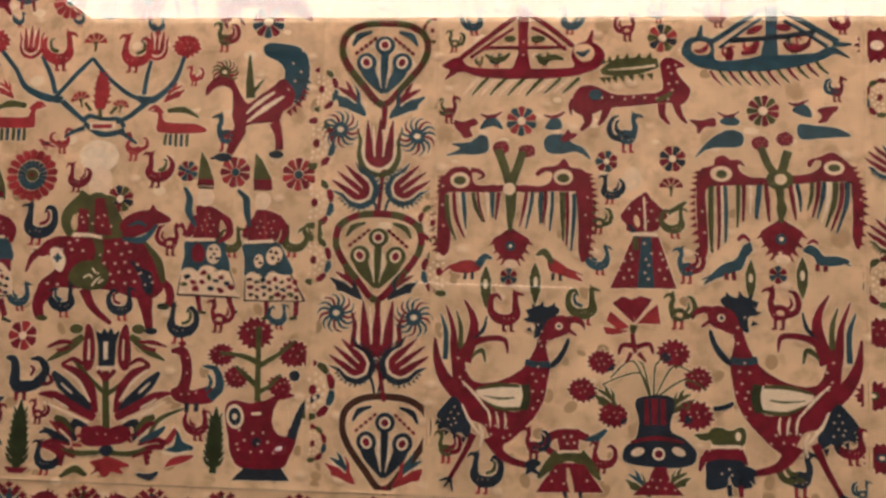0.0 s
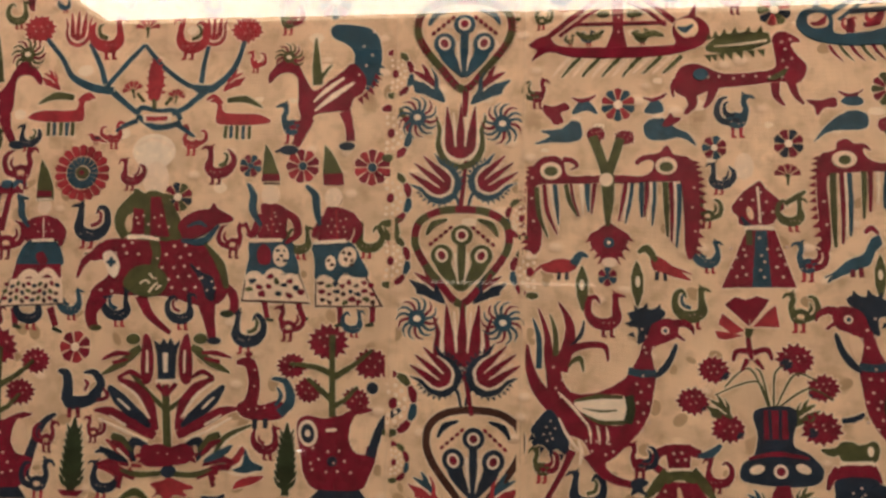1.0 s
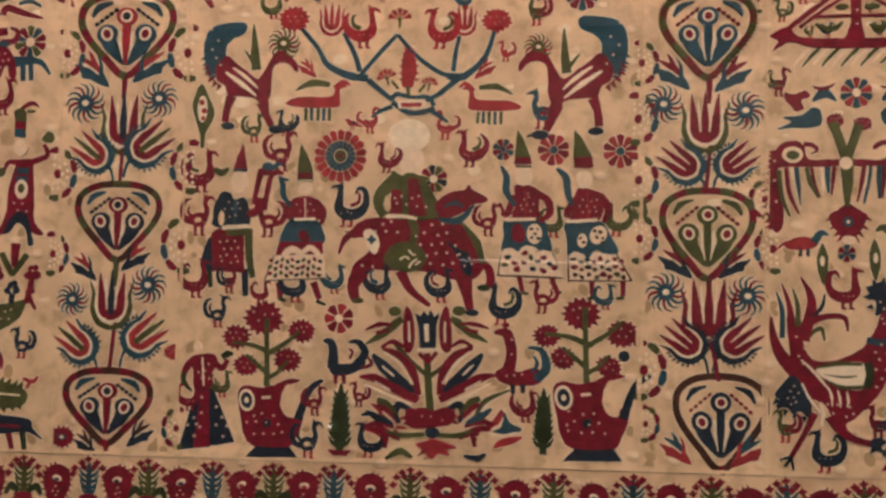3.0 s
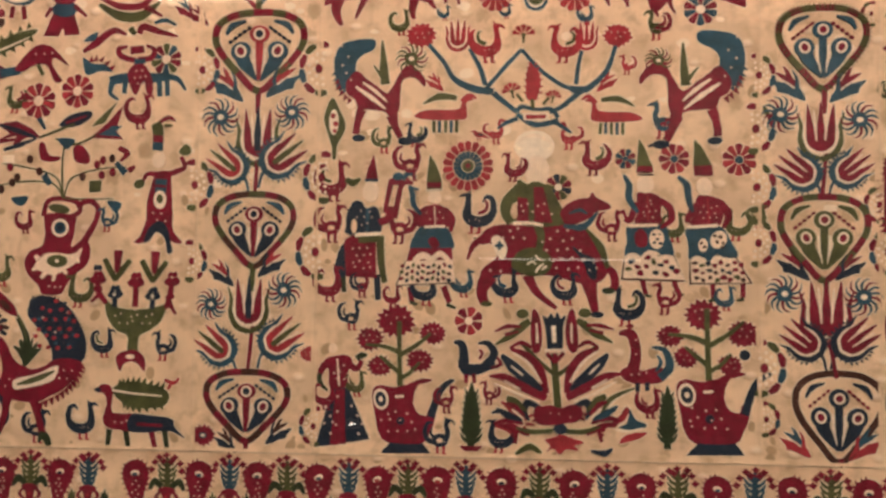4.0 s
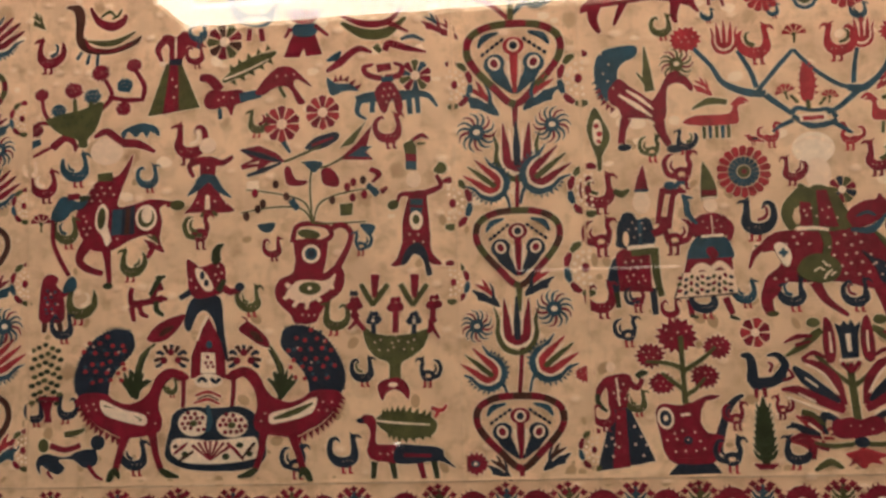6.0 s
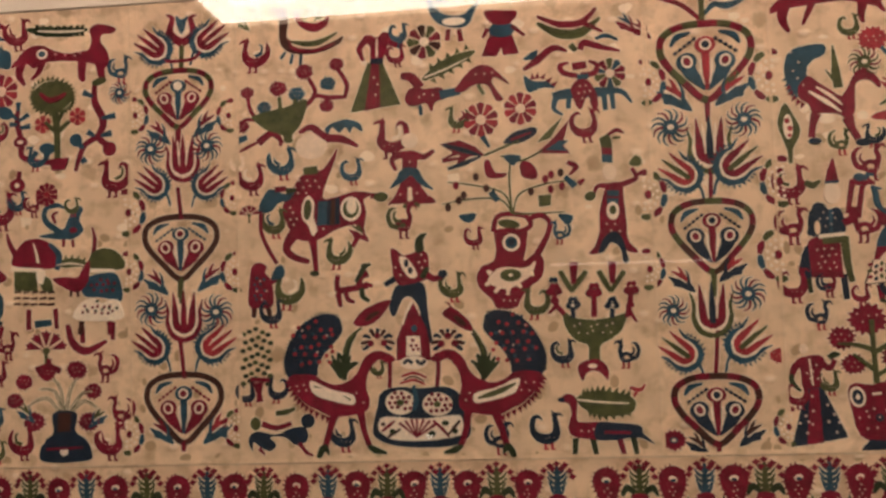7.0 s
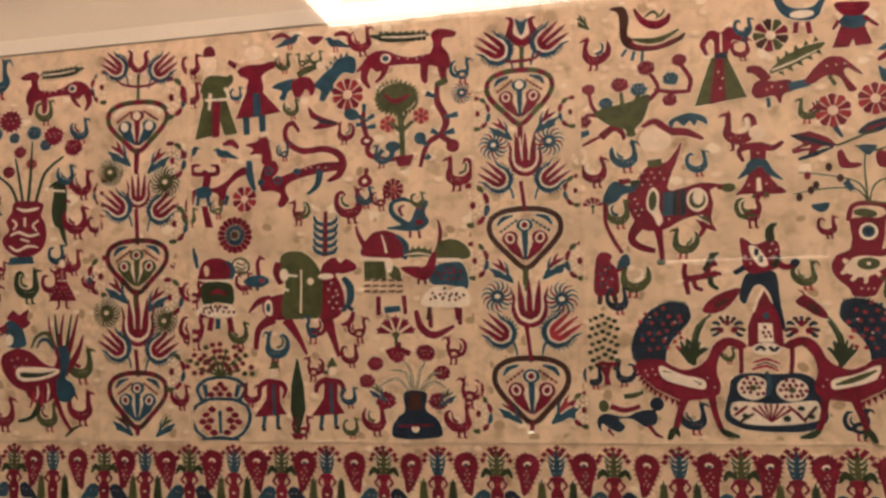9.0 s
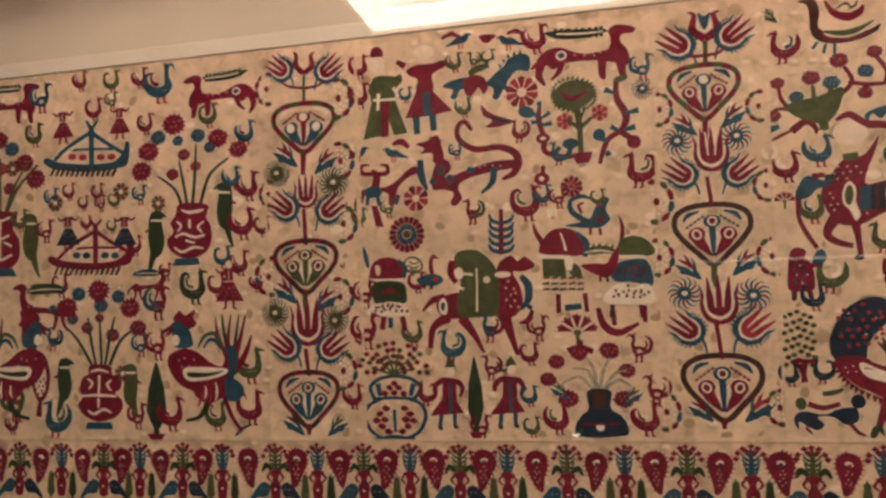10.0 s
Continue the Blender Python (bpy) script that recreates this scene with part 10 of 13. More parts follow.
line(TEAL, [(-12.8, 10.5), (0.5, 11)], [6.6, 5.3])
dots(KNOT, -5.6, -7.9, 10.6, 11.9, 7.3, 1)
finish()
begin("beast", -0.795, 1.644)
line(RED, [(-23.0, -11.0), (-7.0, -1.0), (13.0, 13.0), (29.0, 8.0)], [3.9, 9.1, 7.8, 2.6])
shape(TEAL, [(-23.0, 2.0), (-6.0, 12.0), (-10.0, 1.0)])
line(GREEN, [(33.0, 16.0), (39.0, 8.0)], [7.8, 5.2])
finish()
begin("beast", -0.727, 1.655)
line(RED, [(-24.0, -2.0), (-19.0, 6.0), (0.0, 0.0), (22.0, -6.0)], [6.5, 8.5, 7.2, 2])
line(TEAL, [(-6.0, 10.0), (7.0, 13.0), (20.0, 7.0)], [3.3, 5.2, 2.6])
finish()
begin("wing_leaf", -0.802, 1.614)
shape(TEAL, [(-15.7, 12.1), (-5.2, 5.2), (10.9, 3.5), (19.9, -4.7), (5.2, -3.8), (-8.4, -8.5), (-13.6, -3.3)])
teeth(RED, [(-7.8, 7.5), (5.7, 8), (20, -2.6)], 5, 6.7, 6, 1)
finish()
rosette(-0.87, 1.576, 20.8, n=10, cols=(RED, ROSE), heart=STRAW)
rosette(-0.823, 1.587, 19.5, n=10, cols=(RED, ROSE), heart=STRAW)
rosette(-0.718, 1.623, 18.2, n=10, cols=(RED, TEAL, GREEN), heart=STRAW)
hen(-0.899, 1.578, 29.9, GREEN, wing=RED, flip=True)
hen(-0.747, 1.563, 37.7, RED)
hen(-0.908, 1.379, 33.8, GREEN)
leaf_bird(-1.02, 1.448, 23.8, RED, GREEN)
hen(-0.881, 1.436, 26.0, RED)
hen(-0.815, 1.357, 35.1, GREEN, flip=True)
hen(-0.782, 1.299, 31.2, NAVY, wing=GREEN)
hen(-0.713, 1.297, 31.2, NAVY, flip=True)
hen(-1.042, 1.208, 37.8, NAVY)
hen(-0.859, 1.203, 36.4, NAVY)
hen(-0.804, 1.211, 40.3, NAVY)
hen(-1.0, 1.284, 19.5, GREEN)
begin("red_sprig", -0.703, 1.256)
line(ROSE, [(-7.0, 3.0), (4.0, 0.0), (10.0, 6.0)], [3.9, 4.6, 2])
line(ROSE, [(1.0, 0.0), (-3.0, -8.0)], [4.6, 2])
finish()
leaf_bird(-0.697, 1.681, 24.0, RED, TEAL)
leaf_bird(-0.681, 1.673, 23.4, RED, RED)
hen(-0.783, 1.439, 26.0, TEAL, flip=True)
smear(-0.816, 1.252, 7.1)
smear(-0.773, 1.205, 6.6)
smear(-0.727, 1.266, 7.2)
smear(-1.177, 1.229, 7.7)
smear(-1.17, 1.245, 7.7)
smear(-0.881, 1.225, 7.2)
smear(-0.947, 1.181, 7.2)
smear(-0.794, 1.33, 7.2)
smear(-0.717, 1.204, 6.6)
smear(-0.903, 1.359, 7.2)
smear(-0.74, 1.563, 7.2)
smear(-1.049, 1.337, 7.2)
smear(-1.146, 1.235, 7.7)
smear(-0.918, 1.27, 7.2)

# ---- green rider panel ----
begin("embroidered_figure", -1.672, 1.651)
poly(GREEN, [(-19.0, 2.0), (15.0, -1.0), (32.0, -51.0), (12.0, -53.0), (2.0, -20.0), (-6.0, -52.0), (-34.0, -56.0)])
poly(RED, [(-6.0, -1.0), (7.0, -2.0), (4.0, -54.0), (-7.0, -55.0)])
shape(GREEN, [(-25.0, 15.0), (-16.0, 32.0), (-2.0, 35.0), (15.0, 32.0), (24.0, 34.0), (26.0, 24.0), (15.0, 12.0), (14.0, -2.0), (-18.0, 0.0), (-22.0, 9.0)])
line(CREAM, [(-17.0, 0.0), (17.0, -1.0)], [3.6, 3.6])
line(CREAM, [(-9.0, 9.0), (-11.0, -15.0)], [5.4, 3.6])
oval(STRAW, -10.0, 51.0, 9.9, 12.6)
shape(RED, [(-20.0, 67.0), (-16.0, 76.0), (-6.0, 77.0), (-1.0, 68.0), (-3.0, 63.0), (-18.0, 63.0)])
line(CREAM, [(13.0, 16.0), (20.0, 3.0)], [4.5, 3.6])
finish()
hen(-1.64, 1.655, 22.1, TEAL)
begin("embroidered_figure", -1.608, 1.654)
poly(RED, [(-17.0, 6.0), (5.0, 4.0), (34.0, -28.0), (1.0, -32.0), (-9.0, -33.0), (-35.0, -33.0)])
poly(TEAL, [(-8.0, 2.0), (2.0, 1.0), (4.0, -31.0), (-8.0, -33.0)])
shape(RED, [(-31.0, 36.0), (-17.0, 42.0), (5.0, 42.0), (23.0, 45.0), (26.0, 36.0), (14.0, 31.0), (6.0, 24.0), (7.0, 3.0), (-17.0, 5.0), (-15.0, 21.0), (-26.0, 27.0)])
line(RED, [(-33.0, 42.0), (-45.0, 50.0)], [9.6, 6.4])
line(TEAL, [(-19.0, -32.0), (-18.0, -57.0)], [10.4, 8.8])
line(TEAL, [(5.0, -31.0), (6.0, -54.0)], [10.4, 8.8])
oval(STRAW, -5.0, 59.0, 14.4, 10.4)
finish()


def lean_stag(x, z, s=1.0, flip=False):
    begin("stag", x, z, s, flip, label="lean crimson stag with a dark green feather")
    shape(RED, [(-65.0, -15.0), (-59.0, 0.0), (-44.0, 10.0), (-28.0, 10.0), (-13.0, 3.0), (5.0, -2.0), (23.0, 0.0), (33.0, 2.0), (37.0, 15.0), (34.0, 26.0), (42.0, 33.0), (56.0, 32.0), (69.0, 26.0), (64.0, 20.0), (52.0, 20.0), (49.0, 11.0), (57.0, -1.0), (60.0, -15.0), (53.0, -25.0), (46.0, -20.0), (30.0, -15.0), (11.0, -12.0), (-12.0, -11.0), (-28.0, -13.0), (-40.0, -19.0), (-51.0, -12.0)])
    line(RED, [(-55.0, -8.0), (-60.0, -25.0), (-52.0, -40.0)], [12.8, 10.4, 3.2])
    line(RED, [(-28.0, -11.0), (-34.0, -24.0), (-44.0, -33.0)], [9.6, 7.2, 3.2])
    line(RED, [(25.0, -10.0), (24.0, -32.0), (28.0, -38.0)], [12.8, 9.6, 4.8])
    line(RED, [(48.0, -16.0), (50.0, -32.0), (53.0, -40.0)], [12.8, 9.6, 4.8])
    line(RED, [(-62.0, -9.0), (-70.0, -16.0)], [6.4, 3.2])
    oval(CREAM, -29.0, -1.0, 7.2, 6.4)
    oval(TEAL, -29.0, -1.0, 4.8, 4)
    line(FOREST, [(32.0, 27.0), (5.0, 26.0), (-26.0, 28.0), (-50.0, 32.0)], [3.2, 12, 12.8, 2.4])
    teeth(FOREST, [(28.0, 32.0), (-3.0, 33.0), (-38.0, 36.0)], 8, 5.6, 4.8, 1)
    teeth(FOREST, [(28.0, 21.0), (-3.0, 21.0), (-38.0, 25.0)], 8, 5.6, 4.8, -1)
    line(CREAM, [(28.0, 26.0), (-3.0, 26.0), (-34.0, 29.0)], [1.6, 2.4, 1.6])
    dots(KNOT, 11.0, -7.0, 32, 5.6, 11.2, 1)
    finish()


lean_stag(-1.393, 1.689, 1.0)
begin("round_tree", -1.409, 1.597, label="round olive tree in a crimson pot")
oval(GREEN, 0.9, 36.2, 26.9, 20.2)
teeth(GREEN, [(-26.2, 37.2), (-21, 52.3), (0.3, 58), (22.3, 49.6), (28.3, 33.7), (22.5, 20.3), (-0.1, 14.7), (-20.8, 22.7), (-26.2, 37.2)], 30, 4.5, 5.2, 1)
line(RED, [(-15.5, 40.9), (-5.3, 32.2), (6.7, 32.6), (18.9, 39.2)], [3, 6.7, 6.7, 3])
line(GREEN, [(4.5, 17.3), (7.1, -8.3), (7.6, -47.5)], [9, 7.5, 6.7])
line(GREEN, [(7, -10.6), (-8.1, 3)], [6, 3.7])
line(GREEN, [(8.5, -9.2), (23.2, 3.4)], [6, 3.7])
line(GREEN, [(6.7, -0.6), (16.4, 17.8)], [4.5, 2.2])
poly(RED, [(-4.2, -43.5), (22.6, -42.5), (17.5, -57.3), (1.2, -57.7)])
finish()
rosette(-1.421, 1.598, 11.3, n=6, cols=(ROSE,), heart=RED)
rosette(-1.375, 1.606, 11.2, n=6, cols=(ROSE,), heart=RED)
begin("thorn_branch", -1.348, 1.588)
line(RED, [(-4.0, 58.0), (-4.0, 35.0), (7.0, 11.0), (0.0, -7.0), (-19.0, -21.0), (-30.0, -51.0)], [6.7, 9, 10.5, 7.5, 7.5, 5.2])
line(RED, [(0.0, -11.0), (17.0, -24.0)], [7.5, 9])
oval(RED, 15.0, -25.0, 9)
line(TEAL, [(-19.0, 48.0), (-6.0, 42.0)], [8.2, 3.7])
line(TEAL, [(23.0, 17.0), (5.0, 14.0)], [8.2, 3.7])
line(TEAL, [(18.0, -5.0), (4.0, -8.0)], [8.2, 3.7])
line(TEAL, [(-14.0, -2.0), (-4.0, -8.0)], [8.2, 3.7])
line(TEAL, [(-26.0, -17.0), (-19.0, -22.0)], [8.2, 3.7])
line(TEAL, [(-16.0, -36.0), (-22.0, -41.0)], [8.2, 3.7])
oval(TEAL, -29.0, -12.0, 8.2)
oval(GREEN, 2.0, 61.0, 9.7, 4.5, rot=15)
finish()
swirl(-1.319, 1.633, 15.0)
rosette(-1.416, 1.509, 14.7, n=10, cols=(RED,), heart=ROSE)
rosette(-1.477, 1.643, 22.5, n=10, cols=(RED, ROSE), heart=STRAW)
begin("dragon", -1.537, 1.548, label="crimson coiled dragon with a curling tail")
line(RED, [(-11.0, 48.0), (-21.0, 61.0), (-31.0, 54.0), (-29.0, 36.0), (-7.0, 21.0), (25.0, 22.0), (46.0, 13.0), (51.0, -1.0), (44.0, -16.0), (28.0, -23.0)], [4.8, 7.2, 7.2, 8, 8.8, 8.8, 10.4, 12, 9.6, 3.2])
shape(RED, [(-51.0, -15.0), (-33.0, -11.0), (-8.0, -3.0), (21.0, 3.0), (47.0, 2.0), (47.0, -8.0), (20.0, -11.0), (-8.0, -16.0), (-28.0, -23.0), (-33.0, -33.0), (-28.0, -46.0), (-38.0, -56.0), (-45.0, -52.0), (-40.0, -38.0), (-54.0, -32.0), (-68.0, -32.0), (-71.0, -20.0), (-67.0, -2.0), (-60.0, 9.0), (-47.0, 9.0), (-42.0, -3.0)])
shape(RED, [(-92.0, 35.0), (-76.0, 38.0), (-69.0, 43.0), (-59.0, 44.0), (-55.0, 32.0), (-52.0, 8.0), (-67.0, 7.0), (-68.0, 20.0), (-85.0, 21.0), (-80.0, 28.0)])
teeth(RED, [(-73.0, 40.0), (-63.0, 42.0), (-56.0, 34.0)], 3, 4.8, 4, 1)
oval(TEAL, -57.0, -4.0, 6.4)
oval(RED, -57.0, -4.0, 3.2)
oval(TEAL, -44.0, -18.0, 6.4)
oval(RED, -44.0, -18.0, 3.2)
oval(TEAL, -15.0, -7.0, 5.6, 4.8)
oval(TEAL, -69.0, -20.0, 4.8)
line(TEAL, [(-86.0, 12.0), (-85.0, -10.0), (-78.0, -31.0)], [8, 11.2, 4])
line(TEAL, [(18.0, -7.0), (14.0, -27.0), (-1.0, -40.0)], [10.4, 8, 2.4])
dots(KNOT, 0.0, -5.0, 32, 6.4, 9.6, 1)
finish()
begin("small_rider", -1.68, 1.525, label="small crimson beast with a teal saddle")
shape(RED, [(-43.0, -24.0), (-38.0, -10.0), (-29.0, -2.0), (-12.0, 1.0), (5.0, 0.0), (23.0, 9.0), (35.0, 20.0), (49.0, 27.0), (54.0, 17.0), (40.0, 12.0), (28.0, 3.0), (22.0, -7.0), (17.0, -26.0), (9.0, -25.0), (9.0, -11.0), (-7.0, -5.0), (-24.0, -9.0), (-29.0, -20.0), (-37.0, -34.0)])
line(RED, [(-10.0, 1.0), (-8.0, 17.0), (-16.0, 23.0)], [11.9, 11.9, 6.8])
line(RED, [(-12.0, 20.0), (-28.0, 21.0), (-30.0, 32.0), (-18.0, 33.0)], [6.8, 6.8, 5.9, 2.5])
line(RED, [(-4.0, 19.0), (8.0, 20.0), (8.0, 30.0), (-2.0, 32.0)], [6.8, 6.8, 5.9, 2.5])
shape(TEAL, [(-26.0, -2.0), (-12.0, 2.0), (-1.0, -4.0), (-4.0, -13.0), (-21.0, -14.0)])
line(TEAL, [(-21.0, -11.0), (-23.0, -25.0)], [5.9, 5.1])
line(TEAL, [(-7.0, -11.0), (-5.0, -26.0)], [5.9, 5.1])
line(TEAL, [(24.0, -12.0), (20.0, -26.0)], [5.9, 4.2])
finish()
hen(-1.715, 1.577, 28.9, TEAL, kind="pigeon")
hen(-1.661, 1.573, 28.9, TEAL, flip=True, kind="pigeon")
begin("red_cap", -1.651, 1.583)
line(RED, [(-12.0, 2.0), (1.0, 5.0), (12.0, -4.0)], [5.1, 10.2, 5.1])
finish()
hen(-1.57, 1.569, 23.8, TEAL)
begin("horses", -1.526, 1.667, label="two small teal horses with a crimson cloth")
shape(TEAL, [(-62, -6), (-49.6, 0.9), (-28.5, 4.4), (-14.3, -1), (-18, -12.6), (-35.6, -12.5), (-42.4, -24.7), (-50.4, -22.4), (-46.8, -11.5)])
line(TEAL, [(-22.5, -5.8), (-21.6, -23.5)], [6.3, 4.8])
shape(TEAL, [(-0.3, -7.9), (12.8, 5.1), (25.8, 14.9), (34, 25.2), (52.8, 29.5), (61.8, 22.2), (59.5, 5.1), (44.1, 6.7), (34.5, -1.8), (24.5, -16.7), (16.1, -30.2), (8.4, -27.9), (10.4, -15.3)])
line(TEAL, [(23.5, -2.3), (27.6, -18.6)], [7.1, 4.8])
shape(RED, [(-31.9, -1.7), (-17.2, 6.5), (-3.1, 1.9), (2.7, -13), (-4, -21.9), (-10, -11.8), (-18.3, -20.6), (-27.9, -21.3)])
line(GREEN, [(-23.5, 8.8), (-8.9, 15.3), (7, 18.4)], [7.9, 10.3, 4.8])
oval(STRAW, 10.2, 19.7, 5.5, 5.5)
teeth(TEAL, [(19.4, 12.4), (32.5, 26.9), (51.3, 31.2)], 5, 4.8, 4.8, 1)
finish()
hen(-1.568, 1.694, 27.2, GREEN, wing=RED)
hen(-1.542, 1.695, 22.4, GREEN, flip=True)
hen(-1.52, 1.696, 22.4, GREEN)
hen(-1.557, 1.629, 27.2, GREEN)
hen(-1.56, 1.726, 28.8, TEAL, kind="pigeon")
hen(-1.492, 1.717, 28.8, TEAL, flip=True, kind="pigeon")
begin("red_cap", -1.531, 1.724)
line(RED, [(-56.0, 6.0), (-41.0, 11.0), (-28.0, 5.0)], [4, 7.2, 4])
line(RED, [(37.0, 3.0), (49.0, 5.0), (61.0, -1.0)], [4, 7.2, 4])
shape(RED, [(-2.0, 4.0), (21.0, 3.0), (12.0, -6.0), (5.0, -7.0)])
finish()
begin("thorn_branch", -1.448, 1.581, label="crimson knotted branch with teal twigs")
line(RED, [(-6.0, 39.0), (-8.0, 23.0), (-4.0, 6.0), (-1.0, -5.0), (-1.0, -22.0), (19.0, -30.0), (36.0, -32.0)], [4.8, 8, 7.2, 8.8, 7.2, 7.2, 4.8])
oval(RED, -3.0, -4.0, 9.6, 7.2)
oval(CREAM, -3.0, -4.0, 4, 2.4)
line(TEAL, [(-20.0, 35.0), (-7.0, 25.0)], [7.2, 3.2])
line(TEAL, [(-18.0, 19.0), (-7.0, 19.0)], [7.2, 3.2])
line(TEAL, [(8.0, 31.0), (-5.0, 23.0)], [7.2, 3.2])
line(TEAL, [(10.0, 16.0), (-4.0, 14.0)], [7.2, 3.2])
line(TEAL, [(-6.0, 47.0), (-6.0, 36.0)], [7.2, 3.2])
line(TEAL, [(19.0, -17.0), (11.0, -28.0)], [7.2, 3.2])
line(TEAL, [(35.0, -14.0), (32.0, -29.0)], [7.2, 3.2])
oval(TEAL, -24.0, 34.0, 11.2, 8, rot=-20)
oval(TEAL, 33.0, -14.0, 10.4, 7.2)
oval(RED, -7.0, -59.0, 10.4, 8.8)
oval(CREAM, -7.0, -59.0, 3.2)
line(RED, [(-4.0, -41.0), (-6.0, -55.0)], [5.6, 6.4])
finish()
begin("dark_flower", -1.514, 1.612)
shape(RED, [(-20.0, 18.0), (-11.0, 9.0), (1.0, 2.0), (24.0, -8.0), (5.0, -14.0), (-15.0, -13.0), (-5.0, -5.0), (-17.0, 3.0)])
line(NAVY, [(-11.0, 1.0), (5.0, -5.0), (24.0, -8.0)], [2.4, 5.6, 1.6])
finish()
hen(-1.454, 1.715, 39.0, RED)
hen(-1.317, 1.662, 34.5, TEAL)
hen(-1.708, 1.702, 34.0, RED)
hen(-1.709, 1.66, 36.0, RED)
hen(-1.483, 1.59, 30.0, RED, wing=GREEN, flip=True)
hen(-1.431, 1.555, 30.0, TEAL, flip=True)
hen(-1.742, 1.416, 8.5, RED)
hen(-1.475, 1.49, 46.4, RED, wing=GREEN)
hen(-1.454, 1.5, 28.8, TEAL)
hen(-1.433, 1.495, 27.0, RED)
hen(-1.551, 1.483, 33.6, RED, wing=GREEN, flip=True)
hen(-1.329, 1.526, 44.8, RED, wing=GREEN, flip=True)
hen(-1.381, 1.492, 22.5, GREEN)
hen(-1.671, 1.494, 25.5, GREEN)
hen(-1.714, 1.484, 27.0, GREEN)
begin("long_bird", -1.391, 1.477, label="teal bird with a coiled tail")
shape(TEAL, [(-36.0, -20.0), (-6.0, -14.0), (3.0, -1.0), (11.0, 15.0), (23.0, 13.0), (18.0, -1.0), (23.0, -14.0), (12.0, -24.0), (-7.0, -25.0)])
line(TEAL, [(-5.0, -18.0), (-26.0, -2.0), (-27.0, 13.0), (-12.0, 18.0), (-1.0, 14.0)], [8.2, 7.5, 6, 6, 2.2])
line(RED, [(-13.0, -5.0), (-17.0, 5.0), (-10.0, 10.0)], [3.7, 4.5, 2.2])
oval(RED, 10.0, -14.0, 5.2, 3.7)
line(RED, [(-3.0, -25.0), (-3.0, -34.0)], [3.7, 3.7])
line(RED, [(9.0, -26.0), (10.0, -35.0)], [3.7, 3.7])
finish()
rosette(-1.646, 1.456, 25.6, n=18, cols=(RED,), ring=TEAL, heart=GREEN, eye=RED)
rosette(-1.631, 1.506, 18.4, n=8, cols=(RED, ROSE), heart=STRAW)
begin("fern_tree", -1.513, 1.453, label="dark fern-like tree")
line(RED, [(1.0, 31.0), (0.0, 0.0), (-1.0, -31.0)], [5.6, 7.2, 7.2])
line(TEAL, [(-2.0, 12.0), (-12.0, 16.0), (-16.0, 25.0)], [5.6, 5.6, 2.4])
line(TEAL, [(3.0, 12.0), (13.0, 15.0), (18.0, 23.0)], [5.6, 5.6, 2.4])
line(TEAL, [(-2.0, 2.0), (-12.0, 6.0), (-16.0, 14.0)], [5.6, 5.6, 2.4])
line(TEAL, [(3.0, 2.0), (13.0, 5.0), (18.0, 13.0)], [5.6, 5.6, 2.4])
line(TEAL, [(-2.0, -8.0), (-12.0, -4.0), (-17.0, 4.0)], [5.6, 5.6, 2.4])
line(TEAL, [(2.0, -8.0), (12.0, -5.0), (17.0, 3.0)], [5.6, 5.6, 2.4])
line(TEAL, [(-3.0, -18.0), (-13.0, -14.0), (-17.0, -6.0)], [5.6, 5.6, 2.4])
line(TEAL, [(2.0, -18.0), (12.0, -15.0), (17.0, -8.0)], [5.6, 5.6, 2.4])
line(TEAL, [(-3.0, -28.0), (-13.0, -24.0), (-18.0, -16.0)], [5.6, 5.6, 2.4])
line(TEAL, [(1.0, -28.0), (12.0, -25.0), (17.0, -18.0)], [5.6, 5.6, 2.4])
finish()
begin("rider", -1.545, 1.377, label="green-coated rider on a dark crimson horse")
shape(RED, [(-57.5, -12.3), (-33.3, -5.2), (-8.1, -7.5), (16.8, -8.3), (26.6, 3), (24.2, 22.4), (29.4, 36.1), (44.4, 43.2), (52.5, 35.1), (61.9, 40.9), (75.2, 31.1), (73.4, 25.1), (58.8, 21.1), (45.7, 20), (54.2, 2.1), (57.8, -20.9), (49.6, -36.7), (37.1, -41), (14.2, -35.9), (-10.9, -39.9), (-31.5, -41), (-48.9, -39.1), (-61.3, -27.8)])
line(RED, [(-49.5, -10.9), (-67.3, -15.1), (-82.4, -30.4)], [11, 8.6, 2.3])
line(RED, [(-44.8, -37.6), (-67, -52.7), (-72, -81.5)], [17.2, 9.4, 7])
line(RED, [(-26.7, -39.6), (-10.2, -63.1), (2.8, -88.6)], [15.6, 9.4, 3.9])
line(RED, [(31.9, -37.8), (40.1, -64), (48.1, -91.4)], [18.8, 10.2, 4.7])
line(RED, [(52.1, -49), (64.4, -44.7), (70.3, -31.2)], [3.1, 8.6, 4.7])
line(NAVY, [(59.3, -23.3), (69.6, -28.9)], [3.1, 6.3])
line(TEAL, [(56.3, 15), (65.6, 1.7), (64.8, -17.3), (54.4, -30.8)], [6.3, 11, 9.4, 3.1])
shape(GREEN, [(-31.3, 49.5), (-5.8, 53.1), (12.5, 41.4), (24.2, 22.4), (26.3, -4.7), (21.9, -36.1), (-1.5, -38.6), (-29, -38), (-32.1, -16.1), (-26.5, 8.6), (-33.8, 26.1)])
line(RED, [(-36.5, 38.7), (-40.2, 23.2), (-32.8, 8.9)], [10.2, 9.4, 7])
oval(CREAM, -28.4, 21.2, 6.3, 8.6)
line(CREAM, [(-26, 21.1), (-8.7, 18.9)], [3.1, 3.1])
line(CREAM, [(-29.9, 2.5), (-22.1, -0.8)], [3.9, 3.1])
